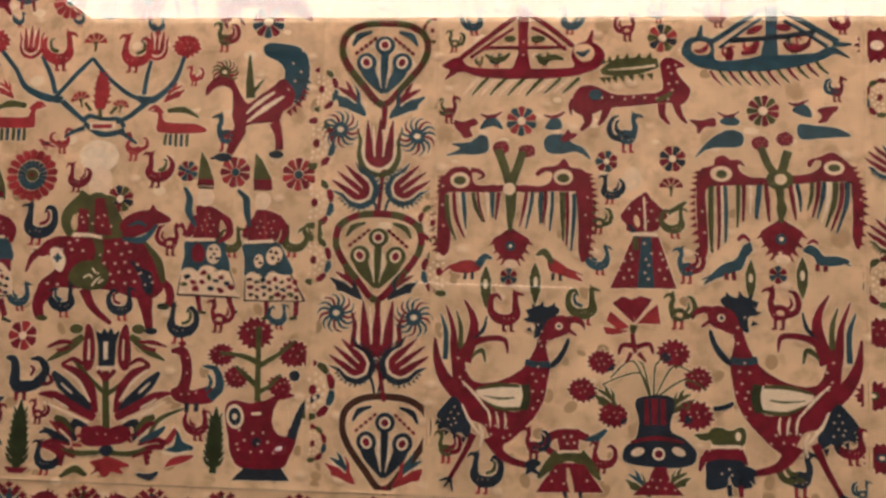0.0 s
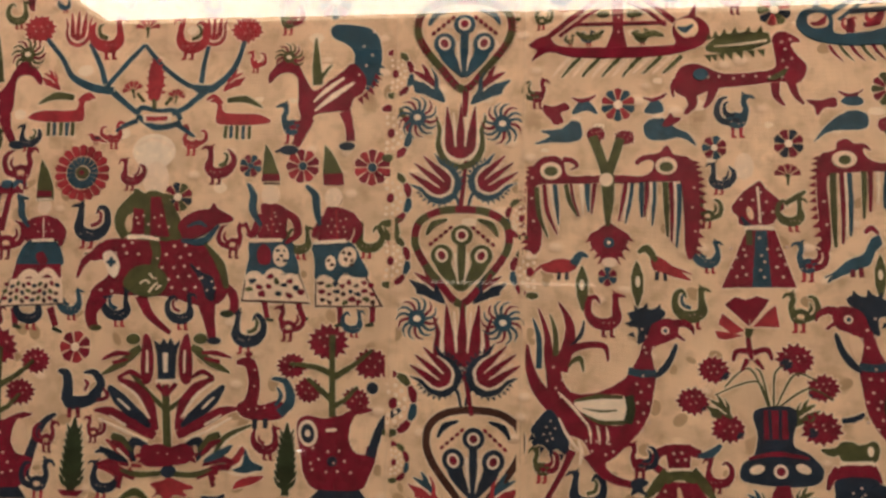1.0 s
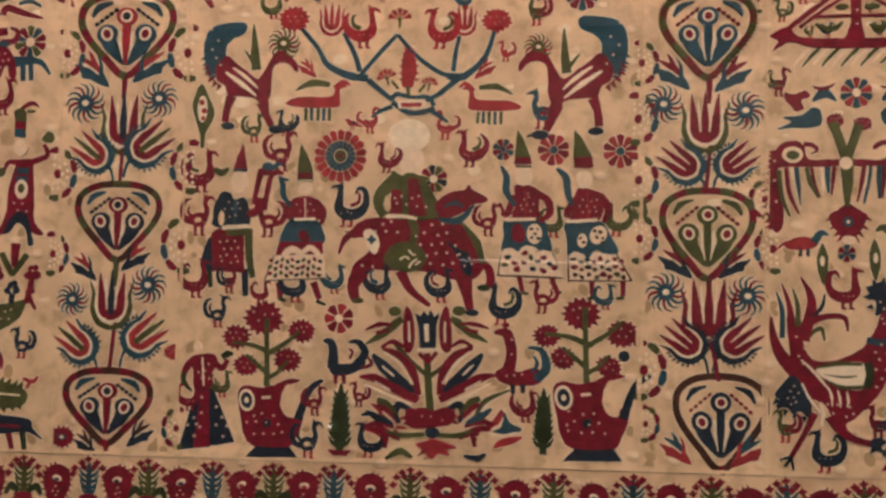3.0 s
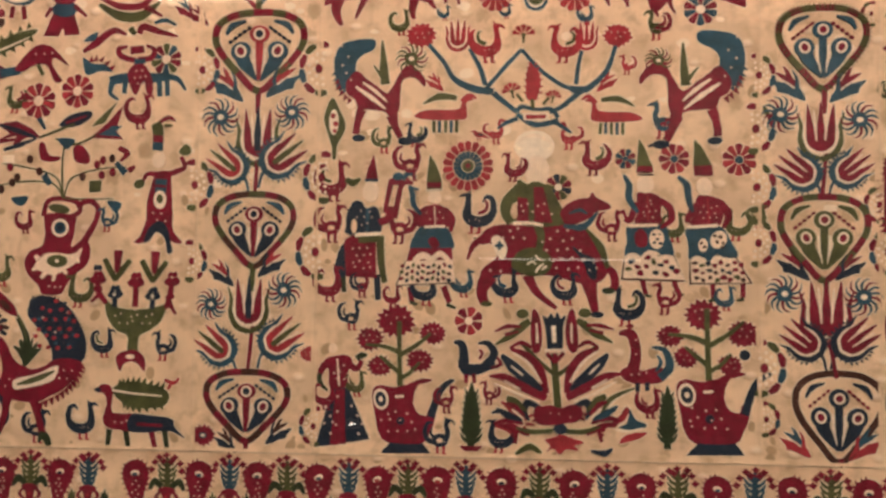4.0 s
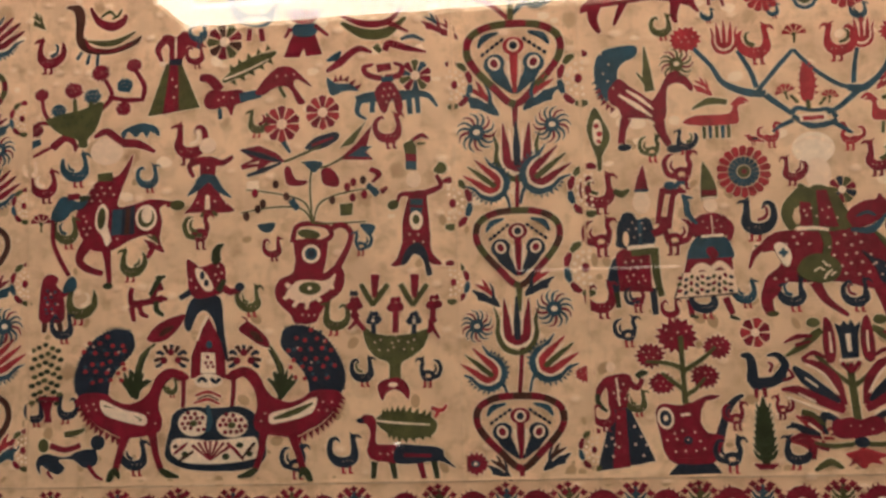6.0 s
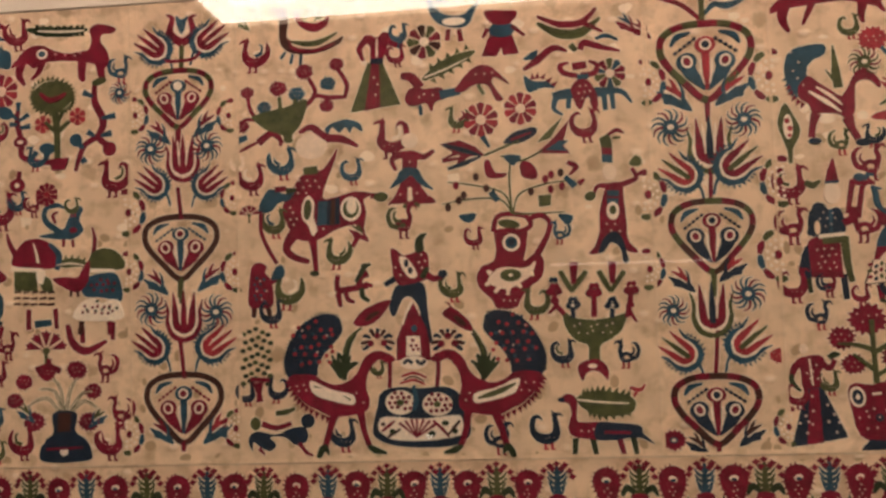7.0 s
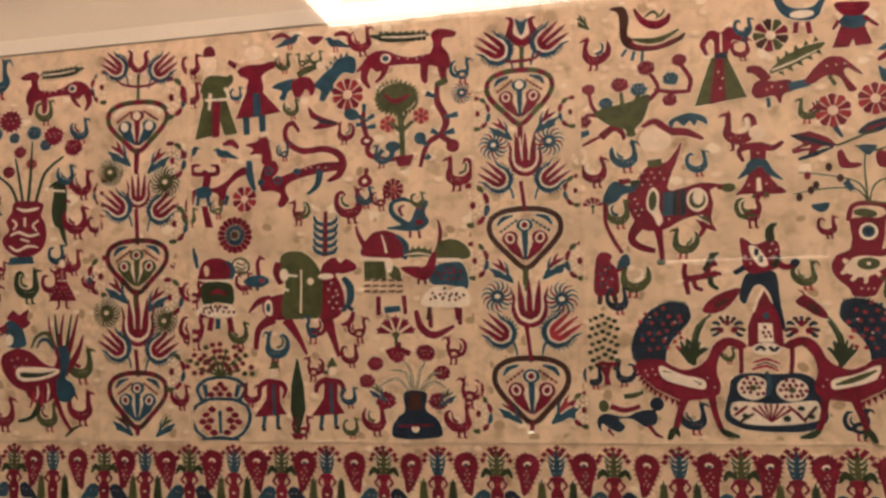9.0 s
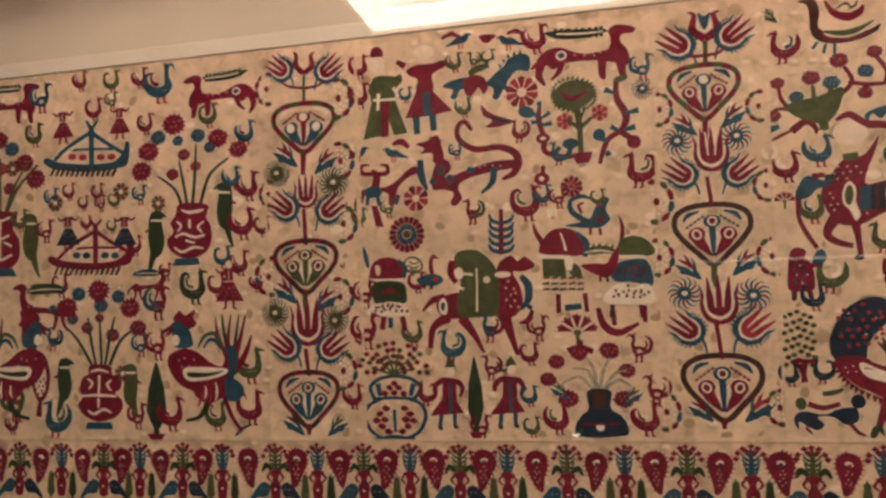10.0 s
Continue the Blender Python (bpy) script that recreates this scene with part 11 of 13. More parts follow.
line(STRAW, [(-3.7, 27.3), (-3.9, 0.1), (-5.1, -32.3)], [2.3, 2.3])
oval(STRAW, 9.8, 11.3, 4.7, 4.7)
oval(CREAM, 31.8, 17.5, 11, 3.9)
shape(CREAM, [(-57.7, -18.5), (-51.1, -12.5), (-46.7, -22), (-48.7, -34.4), (-56.6, -31.1)])
oval(TEAL, -52.3, -23.4, 3.1, 6.3)
dots(GREEN, 11.1, -15.8, 12.5, 18.8, 7, 1.3)
dots(KNOT, 42.1, -12.8, 11, 20.3, 9.4, 1.4)
finish()
begin("embroidered_figure", -1.342, 1.408, label="green coat over a teal skirt and pale apron")
line(RED, [(-14.4, 58.1), (-10.9, 42.2), (-13.2, 24.4)], [2.1, 5.7, 5.7])
shape(GREEN, [(-16, 24.5), (0.1, 31.2), (15.6, 27.5), (26.3, 16.6), (24.4, 4.9), (-15.4, 6.6)])
line(CREAM, [(-17, 4.4), (14.4, 3.1)], [4.3, 4.3])
shape(TEAL, [(-28.1, -18.2), (-18.8, -3.7), (0, 0.7), (17, -1.4), (24.5, -20.2), (21.7, -34.8), (-1.4, -29.6), (-22.8, -28.1)])
dots(RED, -0.8, -16.3, 18.5, 10.7, 7.8, 2.1)
shape(CREAM, [(-29, -36.1), (-12.9, -30.7), (-1.8, -36.9), (11.2, -32.2), (20.9, -36.2), (22, -56.8), (-37.1, -55.2)])
dots(RED, -6.5, -45.7, 27.1, 8.6, 7.8, 2)
dots(FOREST, -3.6, -44.3, 27.1, 8.6, 10, 1.9)
line(BROWN, [(-27.9, -58.4), (-30.1, -74.6)], [5.7, 5.7])
line(RED, [(7.8, -59.3), (9.1, -75.5)], [5.7, 5.7])
finish()
begin("embroidered_figure", -1.673, 1.389)
line(TEAL, [(-37.8, 51.3), (-34, 36.6), (-31.1, 22)], [3.3, 7.5, 4.1])
shape(RED, [(-29.7, 12.3), (-22.5, 29.7), (-3.8, 36.2), (12.6, 31.5), (22.1, 18.3), (20, 6.5), (-26.5, 6.5)])
line(TEAL, [(12.6, 31.5), (23, 19.9), (20, 5.7)], [4.1, 7.5, 5])
shape(LINEN, [(-21, 23.2), (-15.1, 24.6), (-12.9, 14.9), (-18, 10.2)])
line(CREAM, [(-28.3, 4.2), (16.6, 2.6)], [3.3, 3.3])
shape(FOREST, [(-23.4, 0), (16.5, 0.2), (24.2, -16.7), (20.5, -29.3), (-0.8, -26.3), (-22.5, -28.1)])
line(RED, [(-12.9, -14), (-0.4, -11.2), (12.7, -15.5)], [3.3, 7.5, 3.3])
shape(CREAM, [(-27.7, -32.7), (-14.2, -28.3), (-1, -31.8), (12.3, -28.2), (22, -34), (24.9, -46), (-31.5, -45.4)])
dots(RED, -2.9, -38.2, 26.5, 7.5, 7.5, 2.2)
dots(FOREST, -6.1, -35.7, 26.5, 7.5, 10.8, 2)
line(RED, [(-9.8, -47.5), (-12.9, -65.8)], [7.5, 7.5])
line(RED, [(16.6, -48.1), (20.9, -68.8)], [7.5, 7.5])
line(TEAL, [(0.1, -49.4), (-0.4, -63.6)], [6.6, 6.6])
finish()
begin("red_hat", -1.69, 1.486)
poly(RED, [(-7.0, 13.0), (2.0, 13.0), (11.0, -18.0), (-1.0, -17.0)])
finish()
begin("embroidered_figure", -1.429, 1.419, label="crimson coat over a green skirt")
line(RED, [(-40.3, 43.1), (-36.3, 29.1), (-27.8, 14.9)], [2.2, 5.9, 8.9])
shape(RED, [(-30.8, 15.1), (-18.1, 31.3), (1.5, 34.9), (17.6, 28), (25.8, 14), (23.6, -2.5), (-29.9, 1.3)])
line(TEAL, [(16.1, 28.1), (28.7, 13.8), (26.4, -4.9)], [4.5, 8.2, 5.9])
line(CREAM, [(-4.7, 29.1), (-0.8, 16.7), (1.7, 4.5)], [1.5, 3])
line(CREAM, [(-33.8, -1.6), (7.2, -4.1)], [3.7, 3.7])
poly(GREEN, [(-30.2, -5.6), (-0.3, -6.8), (0.9, -30.3), (-29.7, -29.2)])
shape(GREEN, [(1.7, -12.2), (17.1, -15.8), (20.8, -31), (7.6, -29)])
shape(CREAM, [(-0.3, -6.1), (10.1, -6.5), (8, -21.5), (0.7, -18.2)])
finish()
begin("leaf_bird", -1.383, 1.409, label="small crimson bird under a green leaf")
line(GREEN, [(-24.4, 10.8), (-8.2, 13.1), (10, 13.1), (24.9, 6.4)], [2.2, 11.6, 10.2, 2.2])
teeth(GREEN, [(-18.2, 17.3), (-0.6, 19.5), (18.1, 15.7)], 5, 4.4, 4.4, 1)
line(CREAM, [(-20, 10.6), (-0.9, 12.8), (19.3, 8.9)], [0.7, 2.2, 0.7])
shape(RED, [(-25.2, -6.5), (-8.9, -4.1), (7, -4.8), (14.8, 6.9), (22.5, 15.5), (23.3, 2), (19.7, -12.7), (7.6, -23.5), (-9.6, -17.6)])
line(BROWN, [(-1, -20.9), (-1.3, -28.4)], [2.9, 2.9])
line(BROWN, [(7.7, -21.2), (8.1, -28.7)], [2.9, 2.9])
finish()
begin("writing_marks", -1.438, 1.377)
line(BROWN, [(-21.0, 11.0), (-12.0, 11.0)], [2.2, 2.2])
line(BROWN, [(-9.0, 10.0), (-1.0, 11.0)], [2.2, 2.2])
line(BROWN, [(2.0, 10.0), (10.0, 11.0)], [2.2, 2.2])
line(BROWN, [(13.0, 10.0), (21.0, 10.0)], [2.2, 2.2])
line(BROWN, [(24.0, 9.0), (32.0, 10.0)], [2.2, 2.2])
line(BROWN, [(-21.0, 3.0), (-13.0, 4.0)], [2.2, 2.2])
line(BROWN, [(-10.0, 3.0), (-1.0, 3.0)], [2.2, 2.2])
line(BROWN, [(1.0, 2.0), (10.0, 3.0)], [2.2, 2.2])
line(BROWN, [(13.0, 2.0), (21.0, 3.0)], [2.2, 2.2])
line(BROWN, [(24.0, 2.0), (32.0, 2.0)], [2.2, 2.2])
line(BROWN, [(-21.0, -4.0), (-13.0, -4.0)], [2.2, 2.2])
line(BROWN, [(-10.0, -5.0), (-2.0, -4.0)], [2.2, 2.2])
line(BROWN, [(1.0, -5.0), (9.0, -5.0)], [2.2, 2.2])
line(BROWN, [(12.0, -5.0), (21.0, -5.0)], [2.2, 2.2])
line(BROWN, [(23.0, -6.0), (32.0, -5.0)], [2.2, 2.2])
finish()
begin("pavilion", -1.43, 1.347)
line(RED, [(-10.0, 19.0), (-10.0, -7.0)], [6.7, 6.7])
line(RED, [(25.0, 19.0), (27.0, -6.0)], [6.7, 5.2])
line(TEAL, [(-2.0, 0.0), (20.0, 2.0)], [9, 7.5])
finish()
begin("dark_boat", -1.346, 1.323)
line(RED, [(-43.0, 23.0), (-36.0, 0.0), (-18.0, -10.0), (8.0, 2.0)], [6.3, 9.8, 9.8, 4.2])
line(RED, [(-24.0, 20.0), (-23.0, 0.0)], [6.3, 6.3])
line(RED, [(16.0, 25.0), (16.0, 3.0)], [6.3, 5.6])
finish()
begin("peahen", -1.628, 1.400, label="small teal bird with a striped oval tail")
oval(GREEN, -10.2, 12.3, 14.6, 12.2, rot=-20)
oval(STRAW, -10.2, 12.3, 11.4, 8.9, rot=-20)
line(GREEN, [(-16.6, 18.1), (-8.5, 13.8), (-1.9, 16.7)], [2.4, 2.4])
line(GREEN, [(-18.4, 12.6), (-8.7, 8.2), (-1.3, 11.1)], [2.4, 2.4])
line(GREEN, [(-15.3, 6.9), (-8.8, 4.3), (-3.9, 5.7)], [2.4, 2.4])
line(RED, [(16.9, -3), (15.1, 14.4), (19.5, 25.3)], [6.5, 5.7, 4.9])
line(RED, [(17.9, 24.6), (25.8, 20.3)], [4.9, 1.6])
shape(TEAL, [(-6, -7.7), (10.5, -1.2), (26.6, -3.3), (31.9, -11.4), (18, -18), (0.3, -15)])
oval(ROSE, 21.6, -8.7, 4.1, 3.3)
line(BROWN, [(5.2, -15.2), (5, -21.5)], [3.3, 3.3])
line(BROWN, [(14.8, -17.1), (14.6, -22.6)], [3.3, 3.3])
finish()
hen(-1.709, 1.374, 39.1, RED)
hen(-1.632, 1.388, 28.8, RED)
hen(-1.708, 1.322, 49.3, RED)
hen(-1.64, 1.317, 35.2, GREEN)
hen(-1.589, 1.299, 42.0, TEAL, wing=GREEN, flip=True)
hen(-1.533, 1.323, 37.5, TEAL, wing=RED, flip=True)
hen(-1.467, 1.321, 33.0, RED)
hen(-1.479, 1.287, 30.0, RED)
hen(-1.34, 1.293, 35.0, RED, flip=True)
hen(-1.534, 1.269, 32.0, RED, flip=True)
hen(-1.446, 1.201, 39.0, RED, wing=GREEN)
hen(-1.332, 1.202, 42.0, RED)
hen(-1.549, 1.189, 33.0, RED)
hen(-1.48, 1.19, 27.0, GREEN)
hen(-1.321, 1.238, 37.8, RED, flip=True)
hen(-1.73, 1.23, 34.0, RED)
hen(-1.482, 1.231, 27.0, TEAL)
hen(-1.626, 1.234, 32.0, RED, flip=True)
hen(-1.719, 1.31, 16.0, RED)
cypress(-1.557, 1.231, 108.0, 22.4, FOREST)


def girl(x, z, s=1.0, flip=False):
    begin("embroidered_figure", x, z, s, flip)
    line(TEAL, [(-8.6, -19.3), (-11.7, -38.5)], [5.6, 5.6])
    line(TEAL, [(9.7, -17.6), (9.7, -36.7)], [5.6, 5.6])
    line(RED, [(-17.2, 9.2), (-15.3, 19.2), (-5.4, 26.2), (4.9, 26.2)], [5.6, 7.9, 7.9, 6.3])
    line(RED, [(4.9, 26.2), (16.7, 23.1), (21.8, 13.9), (17.5, 3.2)], [6.3, 7.9, 6.3, 4])
    poly(RED, [(-5.4, 26.2), (13.6, 26.2), (13.4, -1.5), (-7.2, -1.6)])
    poly(RED, [(-5.5, 3.1), (10.4, 3.1), (23, -18.2), (-24.7, -22.5)])
    line(TEAL, [(4, 23.1), (4.9, -19.2)], [4, 4.8])
    poly(GREEN, [(-2.4, 43.2), (6, 57.8), (14.3, 44.7)])
    oval(STRAW, 6.1, 37.8, 5.6, 5.6)
    line(BROWN, [(-13.3, -39.3), (-7.8, -39.3)], [3.2, 4.8])
    line(BROWN, [(8.1, -37.5), (14.4, -37.4)], [3.2, 4.8])
    finish()


girl(-1.596, 1.226, 1.0)
girl(-1.513, 1.228, 1.0)
carnation(-1.417, 1.322, 55.5, RED, GREEN, n=5)
begin("flower_vase", -1.394, 1.216, label="dark blue vase with crimson neck")
line(GREEN, [(-5.0, 21.0), (-20.0, 39.0), (-38.0, 36.0), (-48.0, 27.0)], [3, 3.8, 3, 1.5])
line(STRAW, [(-5.0, 21.0), (-20.0, 39.0), (-38.0, 36.0), (-48.0, 27.0)], [0.8, 1.5, 0.8, 0.8])
line(GREEN, [(-2.0, 21.0), (-12.0, 48.0), (-33.0, 51.0)], [3, 3.8, 3, 1.5])
line(STRAW, [(-2.0, 21.0), (-12.0, 48.0), (-33.0, 51.0)], [0.8, 1.5, 0.8, 0.8])
line(GREEN, [(0.0, 21.0), (-5.0, 52.0), (-15.0, 65.0)], [3, 3.8, 3, 1.5])
line(STRAW, [(0.0, 21.0), (-5.0, 52.0), (-15.0, 65.0)], [0.8, 1.5, 0.8, 0.8])
line(GREEN, [(3.0, 21.0), (8.0, 48.0), (18.0, 65.0)], [3, 3.8, 3, 1.5])
line(STRAW, [(3.0, 21.0), (8.0, 48.0), (18.0, 65.0)], [0.8, 1.5, 0.8, 0.8])
line(GREEN, [(6.0, 21.0), (23.0, 44.0), (38.0, 48.0)], [3, 3.8, 3, 1.5])
line(STRAW, [(6.0, 21.0), (23.0, 44.0), (38.0, 48.0)], [0.8, 1.5, 0.8, 0.8])
line(GREEN, [(8.0, 21.0), (27.0, 36.0), (43.0, 27.0)], [3, 3.8, 3, 1.5])
line(STRAW, [(8.0, 21.0), (27.0, 36.0), (43.0, 27.0)], [0.8, 1.5, 0.8, 0.8])
shape(NAVY, [(-13.0, 22.0), (16.0, 22.0), (15.0, 0.0), (29.0, -11.0), (36.0, -25.0), (31.0, -36.0), (-23.0, -38.0), (-31.0, -26.0), (-23.0, -11.0), (-13.0, -1.0)])
poly(BROWN, [(-7.0, 22.0), (10.0, 22.0), (9.0, -1.0), (-8.0, -1.0)])
oval(CREAM, 1.0, -25.0, 5.3)
line(RED, [(-22.0, -22.0), (25.0, -20.0)], [3, 3])
finish()
peony(-1.446, 1.276, 24.0, RED)
peony(-1.458, 1.253, 24.0, RED)
peony(-1.416, 1.287, 25.2, RED)
peony(-1.377, 1.29, 28.5, RED)
peony(-1.356, 1.264, 24.0, RED)
peony(-1.433, 1.227, 30.0, RED)
peony(-1.361, 1.227, 29.4, RED)
begin("branch", -1.414, 1.29)
line(RED, [(-17.0, 1.0), (0.0, 4.0), (16.0, -1.0)], [6.8, 9, 6.8])
line(RED, [(1.0, 15.0), (0.0, -11.0)], [6, 7.5])
finish()
leaf_bird(-1.444, 1.238, 23.8, TEAL, GREEN)
leaf_bird(-1.35, 1.231, 23.8, TEAL, GREEN, flip=True)
begin("round_pot", -1.672, 1.214, label="cream two-handled pot outlined in blue")
line(TEAL, [(-28.0, 13.0), (-34.0, 28.0), (-21.0, 40.0), (3.0, 44.0), (26.0, 40.0), (39.0, 28.0), (30.0, 14.0)], [5.1, 6, 5.1, 4.3, 5.1, 6, 5.1])
line(TEAL, [(-17.0, 13.0), (-36.0, 4.0), (-43.0, -12.0), (-35.0, -31.0), (-20.0, -41.0)], [4.3, 5.1, 6, 5.1, 4.3])
line(TEAL, [(17.0, 14.0), (38.0, 6.0), (45.0, -11.0), (36.0, -31.0), (19.0, -41.0)], [4.3, 5.1, 6, 5.1, 4.3])
line(TEAL, [(-32.0, 13.0), (2.0, 14.0), (34.0, 13.0)], [3.4, 4.3, 3.4])
line(TEAL, [(-28.0, -42.0), (1.0, -40.0), (29.0, -42.0)], [3.4, 6, 3.4])
line(TEAL, [(-23.0, 34.0), (-20.0, 17.0)], [7.7, 6])
line(TEAL, [(29.0, 34.0), (24.0, 17.0)], [7.7, 6])
line(TEAL, [(0.0, -2.0), (1.0, -33.0)], [5.1, 4.3])
shape(RED, [(-4.0, 34.0), (1.0, 38.0), (6.0, 34.0), (2.0, 30.0)])
shape(RED, [(-11.0, 28.0), (-6.0, 32.0), (-1.0, 28.0), (-5.0, 24.0)])
shape(RED, [(2.0, 28.0), (7.0, 32.0), (12.0, 28.0), (8.0, 24.0)])
shape(RED, [(-5.0, 21.0), (1.0, 25.0), (6.0, 21.0), (1.0, 17.0)])
shape(RED, [(-18.0, 20.0), (-13.0, 24.0), (-8.0, 20.0), (-12.0, 16.0)])
shape(RED, [(9.0, 20.0), (14.0, 24.0), (19.0, 20.0), (15.0, 16.0)])
shape(RED, [(-18.0, 0.0), (-12.0, 4.0), (-6.0, -1.0), (-12.0, -5.0)])
shape(RED, [(-27.0, -8.0), (-20.0, -4.0), (-15.0, -8.0), (-21.0, -12.0)])
shape(RED, [(-20.0, -16.0), (-14.0, -12.0), (-8.0, -16.0), (-14.0, -20.0)])
shape(RED, [(-32.0, -17.0), (-26.0, -13.0), (-20.0, -18.0), (-26.0, -22.0)])
shape(RED, [(-24.0, -25.0), (-18.0, -21.0), (-12.0, -26.0), (-18.0, -30.0)])
shape(RED, [(-15.0, -32.0), (-9.0, -28.0), (-3.0, -33.0), (-9.0, -37.0)])
shape(RED, [(9.0, 0.0), (15.0, 4.0), (21.0, -1.0), (15.0, -4.0)])
shape(RED, [(17.0, -8.0), (23.0, -4.0), (29.0, -8.0), (23.0, -12.0)])
shape(RED, [(10.0, -15.0), (16.0, -11.0), (22.0, -16.0), (16.0, -20.0)])
shape(RED, [(22.0, -17.0), (28.0, -13.0), (34.0, -18.0), (28.0, -21.0)])
shape(RED, [(14.0, -25.0), (19.0, -21.0), (25.0, -25.0), (19.0, -29.0)])
shape(RED, [(5.0, -32.0), (11.0, -28.0), (17.0, -32.0), (11.0, -36.0)])
finish()
begin("flower_spray", -1.678, 1.29)
oval(GREEN, 22.0, -27.0, 3.8, 3.2)
oval(RED, 33.0, -22.0, 3.8, 3.2)
oval(RED, 41.0, -13.0, 3.8, 3.2)
oval(GREEN, 45.0, -2.0, 3.8, 3.2)
oval(RED, 17.0, -16.0, 3.8, 3.2)
oval(RED, 19.0, -6.0, 3.8, 3.2)
oval(GREEN, 16.0, 4.0, 3.8, 3.2)
oval(RED, 7.0, 14.0, 3.8, 3.2)
oval(RED, 3.0, -13.0, 3.8, 3.2)
oval(GREEN, -5.0, -6.0, 3.8, 3.2)
oval(RED, -17.0, -2.0, 3.8, 3.2)
oval(RED, -32.0, -1.0, 3.8, 3.2)
oval(GREEN, -8.0, -21.0, 3.8, 3.2)
oval(RED, -20.0, -21.0, 3.8, 3.2)
oval(RED, -32.0, -26.0, 3.8, 3.2)
oval(GREEN, 55.0, -27.0, 3.8, 3.2)
oval(RED, 22.0, -24.0, 3.8, 3.2)
oval(RED, 31.0, -17.0, 3.8, 3.2)
oval(GREEN, 36.0, -7.0, 3.8, 3.2)
oval(RED, 38.0, 5.0, 3.8, 3.2)
oval(RED, 14.0, -14.0, 3.8, 3.2)
oval(GREEN, 13.0, -5.0, 3.8, 3.2)
oval(RED, 7.0, 5.0, 3.8, 3.2)
oval(RED, -4.0, 13.0, 3.8, 3.2)
oval(GREEN, -1.0, -14.0, 3.8, 3.2)
oval(RED, -10.0, -9.0, 3.8, 3.2)
oval(RED, -23.0, -7.0, 3.8, 3.2)
oval(GREEN, -38.0, -9.0, 3.8, 3.2)
oval(RED, -10.0, -23.0, 3.8, 3.2)
oval(RED, -21.0, -26.0, 3.8, 3.2)
oval(GREEN, 44.0, -27.0, 3.8, 3.2)
oval(RED, 54.0, -18.0, 3.8, 3.2)
oval(RED, 21.0, -21.0, 3.8, 3.2)
oval(GREEN, 28.0, -13.0, 3.8, 3.2)
oval(RED, 31.0, -2.0, 3.8, 3.2)
oval(RED, 29.0, 10.0, 3.8, 3.2)
oval(GREEN, 10.0, -13.0, 3.8, 3.2)
oval(RED, 7.0, -4.0, 3.8, 3.2)
oval(RED, -1.0, 4.0, 3.8, 3.2)
oval(GREEN, -14.0, 10.0, 3.8, 3.2)
oval(RED, -4.0, -16.0, 3.8, 3.2)
oval(RED, -15.0, -12.0, 3.8, 3.2)
oval(GREEN, -28.0, -13.0, 3.8, 3.2)
oval(RED, -42.0, -17.0, 3.8, 3.2)
line(GREEN, [(8.0, -30.0), (38.0, -21.0)], [3.4, 1.7])
line(GREEN, [(8.0, -30.0), (30.0, -7.0)], [3.4, 1.7])
line(GREEN, [(8.0, -30.0), (16.0, 1.0)], [3.4, 1.7])
line(GREEN, [(8.0, -30.0), (-2.0, 1.0)], [3.4, 1.7])
line(GREEN, [(8.0, -30.0), (-17.0, -7.0)], [3.4, 1.7])
line(GREEN, [(8.0, -30.0), (-26.0, -20.0)], [3.4, 1.7])
finish()
hen(-1.515, 1.269, 18.0, GREEN)
smear(-1.482, 1.406, 6.7)
smear(-1.401, 1.539, 6.8)
smear(-1.62, 1.293, 7.2)
smear(-1.462, 1.536, 6.8)
smear(-1.418, 1.672, 6.8)
smear(-1.497, 1.231, 7.2)
smear(-1.72, 1.278, 7.6)
smear(-1.34, 1.452, 6.7)
smear(-1.598, 1.465, 7.2)

# ---- ship panel ----
lean_stag(-1.93, 1.686, 0.9, flip=True)
lean_stag(-2.313, 1.703, 0.9)
begin("oared_ship", -2.133, 1.605, label="small blue ship")
shape(TEAL, [(-104.0, 3.0), (-78.0, -7.0), (-26.0, -13.0), (16.0, -12.0), (34.0, 2.0), (38.0, 17.0), (46.0, 15.0), (44.0, -12.0), (31.0, -22.0), (-26.0, -25.0), (-88.0, -17.0), (-110.0, -5.0)])
line(TEAL, [(-90.0, -2.0), (-67.0, 16.0), (-25.0, 37.0)], [6.3, 6.3, 7.3])
line(TEAL, [(-20.0, 36.0), (6.0, 18.0), (34.0, 1.0)], [7.3, 6.3, 6.3])
line(TEAL, [(-22.0, 47.0), (-22.0, -16.0)], [9.4, 9.4])
line(TEAL, [(-62.0, 12.0), (-22.0, 11.0), (16.0, 8.0)], [4.2, 4.2, 4.2])
line(CREAM, [(-72.0, 4.0), (-46.0, 20.0), (-29.0, 28.0)], [3.1, 3.1, 2.1])
line(TEAL, [(-31.0, 57.0), (-22.0, 45.0), (-11.0, 55.0)], [4.2, 6.3, 4.2])
oval(ROSE, -57.0, 1.0, 7.3, 5.2)
oval(ROSE, -38.0, -1.0, 7.3, 5.2)
oval(ROSE, -5.0, -3.0, 7.3, 5.2)
oval(ROSE, 14.0, -4.0, 7.3, 5.2)
line(BROWN, [(-90.0, -15.0), (-97.0, -27.0)], [4.2, 3.1])
line(BROWN, [(-81.0, -16.0), (-87.0, -28.0)], [4.2, 3.1])
line(BROWN, [(-71.0, -16.0), (-78.0, -29.0)], [4.2, 3.1])
line(BROWN, [(-62.0, -17.0), (-68.0, -29.0)], [4.2, 3.1])
line(BROWN, [(-53.0, -18.0), (-59.0, -30.0)], [4.2, 3.1])
line(BROWN, [(-43.0, -18.0), (-50.0, -31.0)], [4.2, 3.1])
